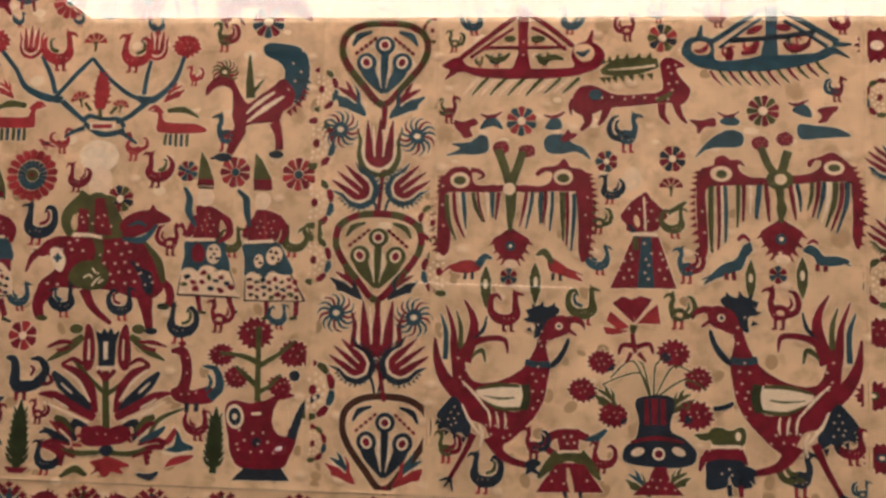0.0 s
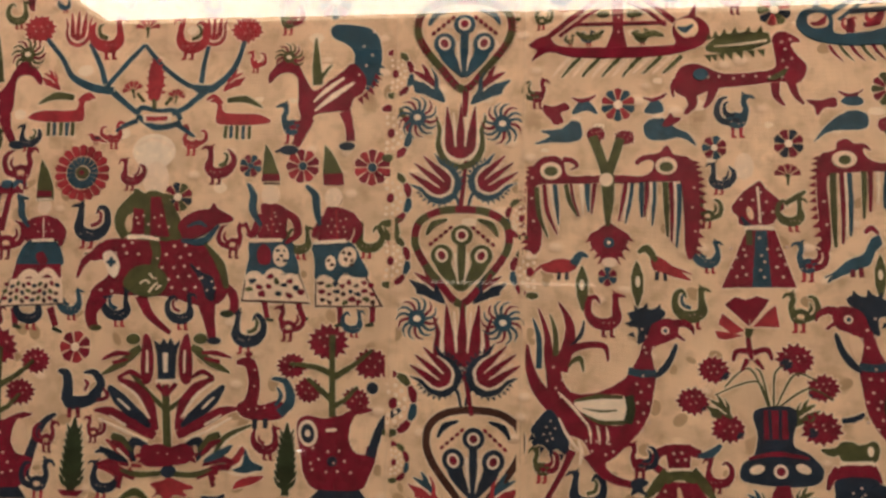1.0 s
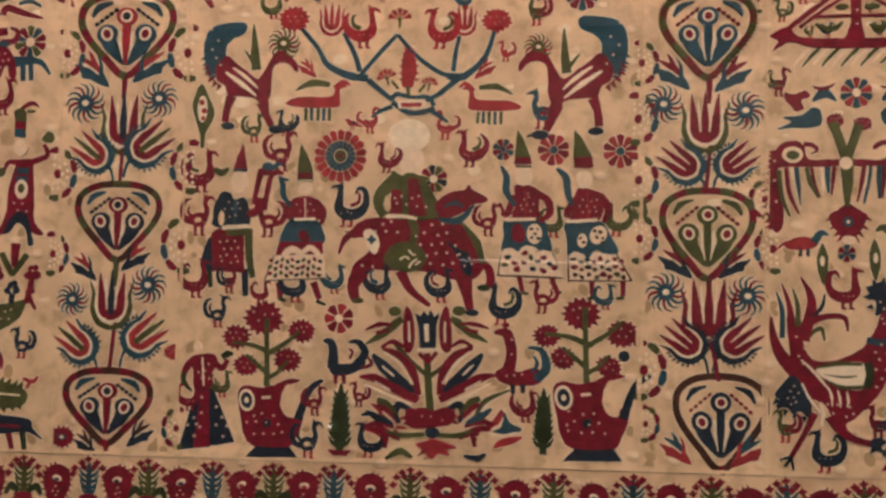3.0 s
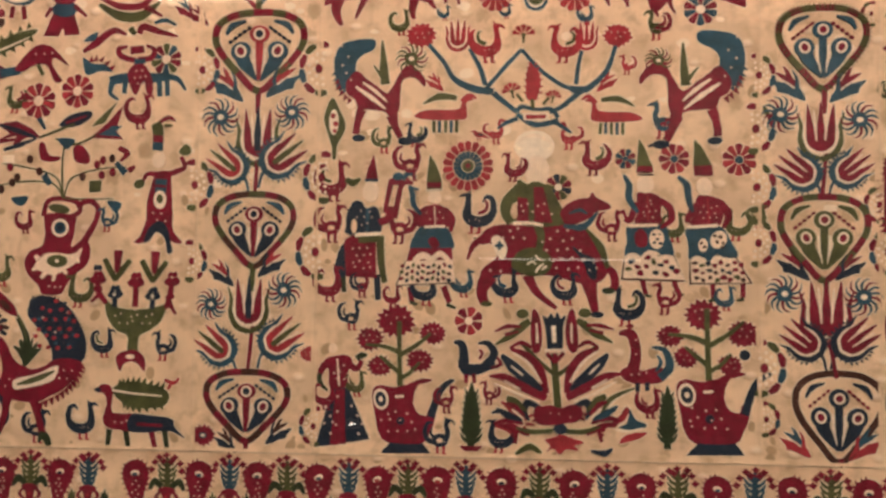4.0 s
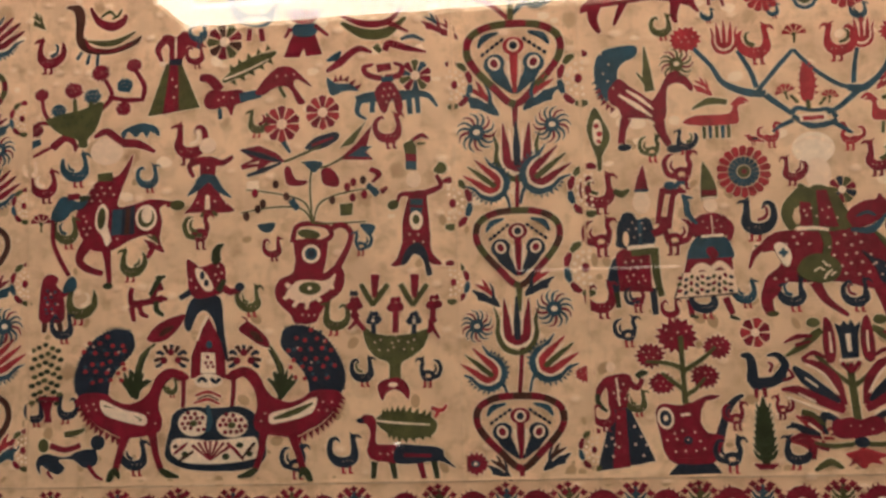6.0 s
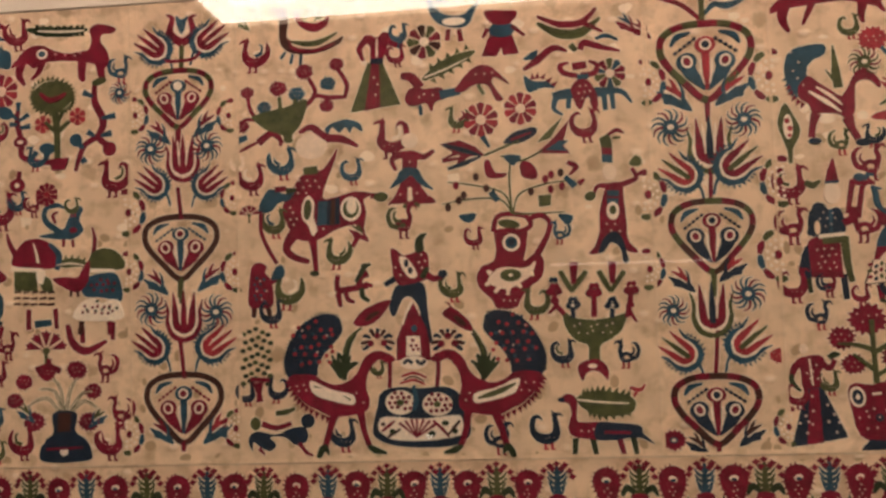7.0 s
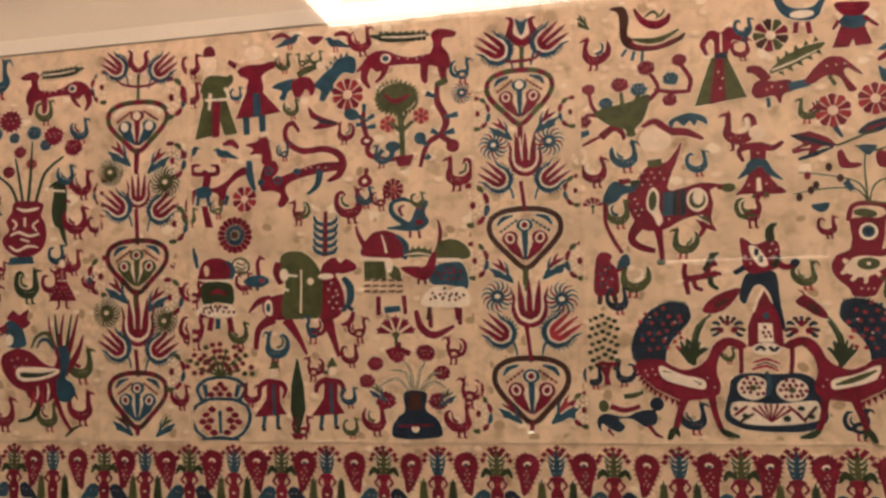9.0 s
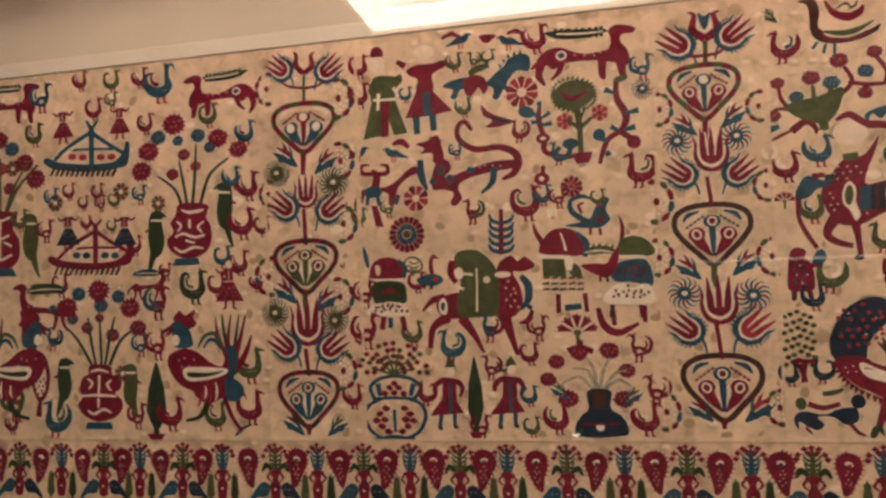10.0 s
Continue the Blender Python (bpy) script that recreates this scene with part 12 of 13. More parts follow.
line(BROWN, [(-34.0, -19.0), (-40.0, -31.0)], [4.2, 3.1])
line(BROWN, [(-25.0, -20.0), (-31.0, -32.0)], [4.2, 3.1])
line(BROWN, [(-15.0, -20.0), (-22.0, -33.0)], [4.2, 3.1])
line(BROWN, [(-6.0, -21.0), (-12.0, -33.0)], [4.2, 3.1])
line(BROWN, [(3.0, -22.0), (-3.0, -34.0)], [4.2, 3.1])
line(BROWN, [(12.0, -22.0), (6.0, -34.0)], [4.2, 3.1])
line(BROWN, [(22.0, -23.0), (15.0, -35.0)], [4.2, 3.1])
finish()
begin("oared_ship", -2.144, 1.449, label="small crimson ship")
shape(RED, [(-86.0, 1.0), (-60.0, -8.0), (-8.0, -13.0), (32.0, -10.0), (51.0, 4.0), (55.0, 19.0), (63.0, 17.0), (60.0, -9.0), (47.0, -19.0), (-8.0, -24.0), (-70.0, -18.0), (-92.0, -7.0)])
line(RED, [(-73.0, -4.0), (-49.0, 15.0), (-8.0, 36.0)], [6, 6, 7])
line(RED, [(-3.0, 36.0), (22.0, 19.0), (51.0, 3.0)], [7, 6, 6])
line(RED, [(-5.0, 47.0), (-5.0, -16.0)], [9, 9])
line(RED, [(-44.0, 11.0), (-5.0, 11.0), (32.0, 9.0)], [4, 4, 4])
line(CREAM, [(-55.0, 3.0), (-29.0, 19.0), (-12.0, 27.0)], [3, 3, 2])
line(RED, [(-14.0, 56.0), (-5.0, 45.0), (6.0, 55.0)], [4, 6, 4])
oval(TEAL, -39.0, 0.0, 7, 5)
oval(TEAL, -21.0, -1.0, 7, 5)
oval(TEAL, 12.0, -2.0, 7, 5)
oval(TEAL, 30.0, -3.0, 7, 5)
line(BROWN, [(-73.0, -17.0), (-79.0, -29.0)], [4, 3])
line(BROWN, [(-63.0, -17.0), (-69.0, -29.0)], [4, 3])
line(BROWN, [(-54.0, -17.0), (-60.0, -30.0)], [4, 3])
line(BROWN, [(-44.0, -18.0), (-51.0, -30.0)], [4, 3])
line(BROWN, [(-35.0, -18.0), (-41.0, -30.0)], [4, 3])
line(BROWN, [(-26.0, -18.0), (-32.0, -31.0)], [4, 3])
line(BROWN, [(-17.0, -19.0), (-23.0, -31.0)], [4, 3])
line(BROWN, [(-7.0, -19.0), (-14.0, -31.0)], [4, 3])
line(BROWN, [(2.0, -19.0), (-4.0, -32.0)], [4, 3])
line(BROWN, [(11.0, -20.0), (5.0, -32.0)], [4, 3])
line(BROWN, [(20.0, -20.0), (14.0, -32.0)], [4, 3])
line(BROWN, [(29.0, -20.0), (23.0, -33.0)], [4, 3])
line(BROWN, [(38.0, -21.0), (32.0, -33.0)], [4, 3])
finish()
begin("flower_vase", -1.987, 1.477, label="crimson lobed vase with tall flowers")
line(FOREST, [(-11.8, 42.1), (-23, 66.3), (-51.9, 88.3)], [5.7, 4.8, 2.9])
line(FOREST, [(-2.2, 43.3), (-8.3, 78.4), (-14.6, 109.3)], [4.8, 4.8, 2.9])
line(FOREST, [(7.4, 42.7), (11.9, 85.7), (14.6, 133.3)], [5.7, 4.8, 2.9])
line(FOREST, [(20.6, 40.2), (36.6, 84), (68, 107.6)], [5.7, 4.8, 2.9])
shape(RED, [(-15.6, 42.3), (10.2, 43.4), (33.8, 37.7), (29.8, 20.8), (37.1, 6.7), (38.5, -14.7), (28.8, -32.2), (7.9, -39.9), (-14.9, -38), (-33, -25.2), (-36.7, -11.2), (-24.9, 0.4), (-30.5, 13.7), (-21.7, 26.2)])
line(CREAM, [(-11.9, 33.5), (0.5, 29.3), (16.7, 30.1), (26.2, 32.2)], [1.9, 4.8, 4.8, 1.9])
line(CREAM, [(-19.9, 16.6), (-12.3, 9.3), (-18.2, 0.9)], [1.9, 3.8, 1.9])
line(CREAM, [(25.9, 14.1), (16.3, 6.1), (23.7, -2.9)], [1.9, 3.8, 1.9])
line(CREAM, [(2.2, 18.8), (2, 5.1)], [3.8, 3.8])
line(CREAM, [(-22.2, -7.5), (-8.7, -3), (10.3, -9.1), (27.4, -6.5)], [2.9, 3.8, 3.8, 2.9])
line(CREAM, [(-24.3, -23), (-11, -30.5), (8.2, -24.5), (25.2, -26.9)], [1.9, 3.8, 3.8, 1.9])
line(CREAM, [(-5, -13.5), (10.2, -17.7)], [2.9, 2.9])
poly(TEAL, [(-22.7, -40.3), (15.5, -40.2), (18.2, -50.5), (-26.7, -51.3)])
finish()
peony(-2.01, 1.643, 42.0, RED)
peony(-1.936, 1.616, 36.1, RED)
peony(-1.903, 1.597, 32.4, RED)
peony(-2.054, 1.604, 38.0, RED)
peony(-2.067, 1.574, 38.0, RED)
peony(-2.013, 1.566, 22.8, RED)
peony(-1.993, 1.595, 22.8, RED)
peony(-1.974, 1.576, 20.9, ROSE)
peony(-2.037, 1.625, 28.0, TEAL)
peony(-1.969, 1.623, 26.6, TEAL)
peony(-1.95, 1.603, 20.9, TEAL)
peony(-2.003, 1.617, 20.0, TEAL)
peony(-2.33, 1.643, 39.6, RED)
peony(-2.304, 1.627, 30.8, TEAL)
peony(-2.28, 1.602, 37.8, RED)
peony(-2.259, 1.575, 39.6, RED)
peony(-2.308, 1.562, 26.4, RED)
peony(-2.324, 1.596, 26.4, ROSE)
begin("flower_vase", -2.329, 1.485)
shape(RED, [(-24.0, 42.0), (29.0, 39.0), (34.0, 24.0), (27.0, 12.0), (39.0, -7.0), (39.0, -35.0), (20.0, -52.0), (-14.0, -51.0), (-33.0, -32.0), (-34.0, -3.0), (-21.0, 15.0), (-29.0, 27.0)])
line(CREAM, [(-17.0, 33.0), (3.0, 26.0), (22.0, 31.0)], [3.3, 3.3, 3.3])
line(CREAM, [(3.0, 24.0), (3.0, -35.0)], [3.3, 3.3])
line(CREAM, [(-14.0, 4.0), (3.0, -3.0), (20.0, 2.0)], [3.3, 3.3, 3.3])
line(CREAM, [(-19.0, -28.0), (3.0, -37.0), (25.0, -30.0)], [3.3, 4.4, 3.3])
line(CREAM, [(-19.0, -14.0), (-4.0, -9.0)], [3.3, 3.3])
line(CREAM, [(25.0, -16.0), (10.0, -9.0)], [3.3, 3.3])
poly(TEAL, [(-21.0, -51.0), (27.0, -52.0), (34.0, -65.0), (-28.0, -63.0)])
line(GREEN, [(-11.0, 43.0), (-32.0, 84.0), (-66.0, 97.0)], [4.4, 4.4, 3.3])
line(GREEN, [(-3.0, 42.0), (-11.0, 83.0), (-24.0, 120.0)], [4.4, 4.4, 3.3])
line(GREEN, [(3.0, 42.0), (3.0, 82.0), (3.0, 128.0)], [4.4, 4.4, 3.3])
line(GREEN, [(14.0, 41.0), (30.0, 80.0), (57.0, 119.0)], [4.4, 4.4, 3.3])
line(GREEN, [(17.0, 41.0), (39.0, 80.0), (75.0, 113.0)], [4.4, 4.4, 3.3])
finish()
begin("parrot", -1.924, 1.504)
shape(FOREST, [(9.0, 35.0), (-2.0, 44.0), (-14.0, 40.0), (-12.0, 26.0), (-16.0, 1.0), (-11.0, -21.0), (2.0, -26.0), (10.0, -1.0)])
line(FOREST, [(0.0, -17.0), (5.0, -39.0), (11.0, -54.0)], [13.3, 7.6, 1.9])
line(FOREST, [(-10.0, 40.0), (-20.0, 35.0)], [7.6, 1.9])
line(RED, [(8.0, 15.0), (16.0, 11.0)], [4.8, 2.9])
line(CREAM, [(7.0, 28.0), (-12.0, 30.0)], [2.9, 2.9])
finish()
begin("parrot", -2.046, 1.467)
shape(FOREST, [(-7.0, 37.0), (5.0, 45.0), (16.0, 39.0), (14.0, 25.0), (18.0, -1.0), (12.0, -22.0), (-2.0, -26.0), (-10.0, 0.0)])
line(FOREST, [(0.0, -18.0), (-6.0, -39.0), (-12.0, -54.0)], [14, 8, 2])
line(FOREST, [(12.0, 39.0), (22.0, 34.0)], [8, 2])
line(RED, [(-7.0, 16.0), (-15.0, 13.0)], [5, 3])
line(CREAM, [(-5.0, 30.0), (14.0, 29.0)], [3, 3])
finish()
begin("parrot", -2.264, 1.473)
shape(GREEN, [(8.0, 37.0), (-5.0, 47.0), (-17.0, 43.0), (-15.0, 28.0), (-20.0, 0.0), (-13.0, -23.0), (2.0, -28.0), (10.0, -1.0)])
line(GREEN, [(0.0, -19.0), (6.0, -42.0), (13.0, -57.0)], [14.7, 8.4, 2.1])
line(GREEN, [(-13.0, 42.0), (-24.0, 37.0)], [8.4, 2.1])
line(RED, [(8.0, 16.0), (17.0, 12.0)], [5.2, 3.1])
line(CREAM, [(6.0, 30.0), (-15.0, 31.0)], [3.1, 3.1])
finish()
begin("parrot", -2.21, 1.247)
shape(FOREST, [(-7.0, 34.0), (4.0, 42.0), (15.0, 37.0), (13.0, 24.0), (17.0, 0.0), (11.0, -20.0), (-2.0, -24.0), (-9.0, 0.0)])
line(FOREST, [(0.0, -16.0), (-6.0, -36.0), (-11.0, -50.0)], [14, 8, 2])
line(FOREST, [(12.0, 37.0), (21.0, 32.0)], [8, 2])
line(RED, [(-7.0, 15.0), (-15.0, 11.0)], [5, 3])
line(CREAM, [(-5.0, 27.0), (13.0, 27.0)], [3, 3])
finish()
begin("parrot", -2.086, 1.238)
shape(GREEN, [(8.0, 33.0), (-3.0, 41.0), (-14.0, 36.0), (-12.0, 24.0), (-16.0, 0.0), (-11.0, -19.0), (2.0, -23.0), (9.0, 0.0)])
line(GREEN, [(0.0, -15.0), (5.0, -35.0), (11.0, -48.0)], [14, 8, 2])
line(GREEN, [(-10.0, 36.0), (-19.0, 32.0)], [8, 2])
line(RED, [(8.0, 14.0), (15.0, 11.0)], [5, 3])
line(CREAM, [(6.0, 27.0), (-12.0, 27.0)], [3, 3])
finish()
begin("flower_vase", -2.142, 1.239, label="crimson lobed vase with tall flowers")
line(FOREST, [(-13.8, 36.6), (-40, 77.2), (-62.5, 98.8)], [6, 5, 3])
line(FOREST, [(-7.7, 38.3), (-16.5, 78.6), (-21.3, 112.1)], [5, 5, 3])
line(FOREST, [(2.3, 38.2), (0.7, 78.3), (-1.1, 113.4)], [5, 5, 3])
line(FOREST, [(8.4, 38.1), (16.7, 78.1), (26.1, 112.7)], [5, 5, 3])
line(FOREST, [(16.4, 38.1), (36.6, 76), (64.5, 94.6)], [6, 5, 3])
shape(RED, [(-19.9, 36.6), (-1.7, 40), (18.3, 36.3), (21.2, 24.2), (36.1, 18.9), (35.9, 3.4), (25.9, -5.2), (36.7, -13.8), (38.5, -27.5), (25.5, -41.3), (4.6, -47.5), (-15.5, -46), (-32.6, -35.7), (-39.6, -21.8), (-30.4, -9.6), (-37.4, 0), (-31.2, 19.2), (-21, 24.4)])
line(CREAM, [(-16.9, 27.9), (-1.7, 31.3), (15.3, 26.8)], [2, 4, 2])
line(CREAM, [(-1.8, 22.6), (-1.9, 6.9), (-3.1, -8.7)], [4, 4, 3])
line(CREAM, [(-30.3, -8.7), (-2.1, -7.8), (27.8, -9.5)], [3, 4, 3])
line(CREAM, [(-22, 17.4), (-14, 10.4), (-20.1, 1.7)], [2, 4, 2])
line(CREAM, [(20.1, 15.5), (12.1, 8.6), (19, 0)], [2, 4, 2])
line(CREAM, [(-22.4, -31.3), (-10.3, -36.4), (5.8, -29.4), (19.7, -34.5)], [2, 4, 4, 2])
line(CREAM, [(-3.1, -12.1), (-3.2, -27.7)], [4, 2])
poly(TEAL, [(-22.5, -49.5), (18.5, -49.1), (22.4, -59.4), (-26.7, -59.9)])
finish()
peony(-2.144, 1.392, 42.0, RED)
peony(-2.201, 1.367, 39.9, RED)
peony(-2.089, 1.364, 38.0, RED)
peony(-2.075, 1.333, 32.0, RED)
peony(-2.12, 1.323, 26.0, RED)
peony(-2.165, 1.335, 24.0, RED)
peony(-2.18, 1.388, 27.3, TEAL)
peony(-2.109, 1.382, 26.0, TEAL)
peony(-2.14, 1.369, 27.3, TEAL)
peony(-2.191, 1.349, 22.0, TEAL)
peony(-2.143, 1.35, 18.0, RED)


def small_rooster(x, z, s=1.0, flip=False):
    begin("rooster", x, z, s, flip, label="crimson rooster with a teal neck and striped tail")
    line(RED, [(7.9, 75.4), (12.9, 45.9), (30.6, 3.9)], [1.9, 5.6, 7.4])
    line(FOREST, [(19.1, 78.5), (22.2, 49.9), (30.6, 8.1)], [1.9, 5.6, 5.6])
    line(RED, [(33.9, 78.2), (28.5, 41.5), (33.3, 3.9)], [1.9, 6.5, 7.4])
    line(FOREST, [(46.7, 77.9), (40.5, 41.3), (34.2, 3.9)], [1.9, 5.6, 5.6])
    line(RED, [(57.7, 77.6), (46.8, 37), (36, -0.3)], [1.9, 7.4, 8.4])
    line(RED, [(66.1, 47.5), (56.5, 20.3), (35.8, -8.6)], [1.9, 9.3, 11.2])
    line(GREEN, [(-21, 28.8), (-11.3, 45.5), (5.6, 50.2), (20, 29.9)], [1.9, 5.6, 6.5, 2.8])
    line(TEAL, [(-11.6, 28.6), (-3.9, 40.3), (7.2, 40.1), (16.3, 26.6)], [1.9, 5.6, 5.6, 2.8])
    shape(TEAL, [(-66, 65.2), (-50.6, 70), (-35.6, 57.8), (-30.4, 32.3), (-58.8, 31), (-62.4, 46.3)])
    shape(RED, [(-62.1, 71.9), (-52.3, 85.4), (-41, 78.3), (-25.7, 86.4), (-27.8, 72.9), (-22.3, 66), (-35.6, 57.8), (-48.7, 68.2)])
    line(RED, [(-62.2, 61.7), (-79.6, 55.2)], [9.3, 2.8])
    line(RED, [(-64.2, 54.9), (-73.9, 48.2)], [6.5, 1.9])
    oval(CREAM, -57.7, 41.2, 6.5, 8.4)
    shape(RED, [(-67.6, 20), (-46.5, 28.3), (-23, 23.7), (1.1, 6.7), (19.5, 3.2), (25.5, 29), (38.4, 28.8), (41.6, 3.8), (33.7, -21.8), (18.6, -43.4), (-5.6, -52.6), (-24.1, -43.4), (-29.6, -35.1), (-48.3, -26.7), (-65.2, -9.7), (-71.6, 7.3)])
    shape(CREAM, [(-42.2, 0.3), (19.4, -1), (26.7, -6.8), (4.4, -15.9), (-36.9, -19.1)])
    shape(FOREST, [(-37.6, -6.5), (-4.8, -7.5), (21.2, -4.3), (-0.2, -12.5), (-33, -14.1)])
    line(TEAL, [(31.1, 31.4), (36.2, 8), (32, -15.2)], [14.9, 13.9, 9.3])
    shape(TEAL, [(24.7, -15.1), (44.7, -20.2), (53.5, -35.1), (42.3, -49.1), (25.9, -46.7), (22.5, -33.4)])
    line(RED, [(20.5, -41.7), (32.8, -70.6), (48.7, -92.6)], [7.4, 5.6, 4.6])
    line(FOREST, [(47, -89.4), (62.5, -82.7)], [4.6, 1.9])
    line(FOREST, [(46.9, -91), (37.7, -99.3)], [4.6, 1.9])
    line(FOREST, [(-5.6, -51.7), (-19, -71.8), (-41.6, -77.9)], [9.3, 6.5, 3.7])
    line(ROSE, [(-14.6, -33.4), (-16.7, -45.9), (-22.5, -58.5)], [1.9, 4.6, 0.9])
    line(ROSE, [(-0.6, -33.4), (-0.8, -45.9), (-3.8, -58.4)], [1.9, 4.6, 0.9])
    line(CREAM, [(8, -21.7), (9.6, -35.1), (7.5, -48.4)], [0.9, 3.7, 0.9])
    line(CREAM, [(-8.9, -26.7), (-8.1, -37.6), (-11.1, -46.8)], [0.9, 3.7, 0.9])
    dots(KNOT, -37.4, 4.5, 22.3, 14.9, 13, 1.3)
    finish()


small_rooster(-1.953, 1.272)
small_rooster(-2.314, 1.275, 1.03, flip=True)
begin("fish_leaf", -2.251, 1.256, label="lens-shaped crimson leaf with lattice")
shape(RED, [(5.0, 40.0), (18.0, 13.0), (15.0, -18.0), (0.0, -37.0), (-13.0, -18.0), (-17.0, 9.0)])
shape(CREAM, [(4.0, 27.0), (11.0, 9.0), (9.0, -16.0), (0.0, -28.0), (-8.0, -16.0), (-9.0, 7.0)])
dots(RED, 0.0, -2.0, 9.4, 27.3, 7.3, 2.1)
line(RED, [(0.0, -36.0), (-2.0, -58.0)], [6.3, 9.4])
finish()
cypress(-2.045, 1.225, 114.0, 34.2, FOREST)
figure(-2.207, 1.663, 69.3, RED, RED, wide=1.5, arm="out", legs=RED)
figure(-2.104, 1.661, 66.0, RED, RED, wide=1.5, arm="out", legs=RED)
figure(-2.198, 1.493, 75.6, NAVY, RED, wide=1.5, arm="out", legs=RED)
figure(-2.097, 1.488, 72.0, NAVY, RED, wide=1.5, arm="out", legs=RED)
figure(-1.921, 1.399, 81.7, RED, RED, wide=1.5, arm="out", legs=RED)
hen(-2.246, 1.706, 46.2, TEAL)
hen(-2.031, 1.709, 58.0, TEAL, wing=RED)
hen(-2.173, 1.727, 31.5, RED)
hen(-2.116, 1.721, 33.6, GREEN)
hen(-2.066, 1.721, 32.0, RED)
hen(-2.148, 1.679, 35.7, RED)
hen(-2.117, 1.69, 27.3, GREEN)
hen(-1.949, 1.652, 36.1, GREEN)
hen(-1.889, 1.621, 36.1, TEAL, wing=RED)
hen(-2.057, 1.648, 32.3, RED, wing=GREEN)
hen(-2.259, 1.647, 37.8, GREEN, wing=RED)
hen(-1.913, 1.554, 34.2, TEAL)
hen(-1.886, 1.54, 41.8, RED)
hen(-1.896, 1.485, 46.8, RED)
hen(-1.864, 1.479, 30.6, RED)
hen(-2.195, 1.551, 27.3, RED)
hen(-2.143, 1.547, 27.3, RED, wing=GREEN)
hen(-2.169, 1.531, 23.1, RED)
hen(-2.227, 1.542, 31.5, TEAL)
hen(-2.138, 1.529, 25.2, RED)
hen(-2.113, 1.532, 26.0, GREEN)
hen(-2.068, 1.538, 30.0, TEAL)
hen(-2.286, 1.51, 35.2, GREEN)
hen(-2.238, 1.49, 35.7, RED)
hen(-2.164, 1.499, 23.1, RED)
hen(-2.118, 1.492, 22.0, GREEN)
hen(-2.078, 1.46, 30.4, RED)
hen(-2.211, 1.403, 35.7, RED)
hen(-1.977, 1.393, 50.0, FOREST, wing=GREEN)
hen(-2.04, 1.371, 50.0, RED, wing=TEAL)
hen(-1.939, 1.394, 34.2, RED)
hen(-2.264, 1.319, 42.0, RED, wing=CREAM)
hen(-2.227, 1.318, 35.7, TEAL, wing=NAVY, flip=True)
hen(-2.07, 1.307, 34.0, TEAL)
hen(-2.041, 1.307, 44.0, RED)
hen(-1.888, 1.275, 50.4, GREEN, wing=RED)
hen(-1.888, 1.214, 48.6, RED)
hen(-1.943, 1.201, 41.4, GREEN, wing=RED)
hen(-2.018, 1.204, 49.4, RED)
hen(-2.076, 1.2, 38.0, RED)
hen(-2.223, 1.194, 54.6, TEAL, wing=GREEN, flip=True)
hen(-2.296, 1.22, 58.8, GREEN)
hen(-2.302, 1.185, 29.4, RED)
hen(-1.929, 1.436, 32.3, TEAL)
hen(-2.025, 1.418, 26.0, RED)
hen(-1.902, 1.426, 36.0, RED)
hen(-1.875, 1.396, 27.0, RED)
stag(-2.248, 1.368, 105.0, RED, FOREST, saddle=TEAL, flip=True)
stag(-2.054, 1.398, 66.5, RED, TEAL)
rosette(-2.103, 1.264, 13.0, n=8, cols=(RED, GREEN), heart=STRAW)
rosette(-2.103, 1.545, 14.0, n=8, cols=(RED, GREEN), heart=STRAW)
rosette(-2.038, 1.523, 12.0, n=8, cols=(RED, GREEN), heart=STRAW)
rosette(-2.302, 1.595, 13.2, n=8, cols=(RED, GREEN), heart=STRAW)
rosette(-2.222, 1.534, 13.7, n=8, cols=(RED, GREEN), heart=STRAW)
smear(-2.081, 1.686, 8.0)
smear(-2.27, 1.546, 8.4)
smear(-1.978, 1.348, 7.6)
smear(-2.176, 1.3, 8.4)
smear(-2.027, 1.247, 7.6)
finish()

# ---- doves, ships' crews and other figures of several panels ----
begin("two_headed_eagle", 0.397, 1.512, label="crimson two-headed eagle with striped wings")
shape(RED, [(-13.6, 2.5), (-28.3, 3.3), (-37.6, 9.4), (-38.7, 15.6), (-32.1, 13.5), (-38.1, 20.2), (-46.4, 20), (-53, 24.5), (-61.2, 21.5), (-62.9, 14.6), (-75, 9.8), (-79.3, -1.7), (-79.2, -30.2), (-77.4, -58.3), (-72.9, -80.7), (-68, -69.3), (-69.3, -35.6), (-70.5, -12.9), (-63.9, -7.1), (-42, -5.5), (-13.6, -4.3)])
teeth(RED, [(-77.7, 8.6), (-81.4, -16), (-80.2, -47.1), (-74.6, -77.9)], 13, 4.9, 4.9, -1)
shape(RED, [(13.6, 4.8), (28.7, 7.4), (38.5, 13.3), (40.7, 20.7), (34.2, 20.5), (29.9, 14.2), (27.2, 17.6), (29.9, 21.6), (40.7, 25.2), (50.5, 29.3), (61.2, 22.8), (70.7, 12.8), (77, -3.9), (79.9, -26.2), (78.5, -48.5), (75.1, -65.2), (70, -54.3), (70.2, -32), (69.4, -9.7), (66.3, 0.3), (39.5, -0.3), (13.5, -2.5)])
teeth(RED, [(69.2, 15.6), (77, -3.9), (80.4, -29), (75.2, -62.4)], 11, 4.9, 4.9, 1)
line(RED, [(-17.4, -0.9), (0.5, -0.6), (17.9, 1)], [6, 6])
line(GREEN, [(-65.5, -7.1), (-65.4, -41.1), (-64.2, -73.1)], [4.9, 4.9, 1.6])
line(RED, [(-58.4, -7), (-57.2, -40.9), (-58.2, -70.1)], [3.3, 3.3, 1.1])
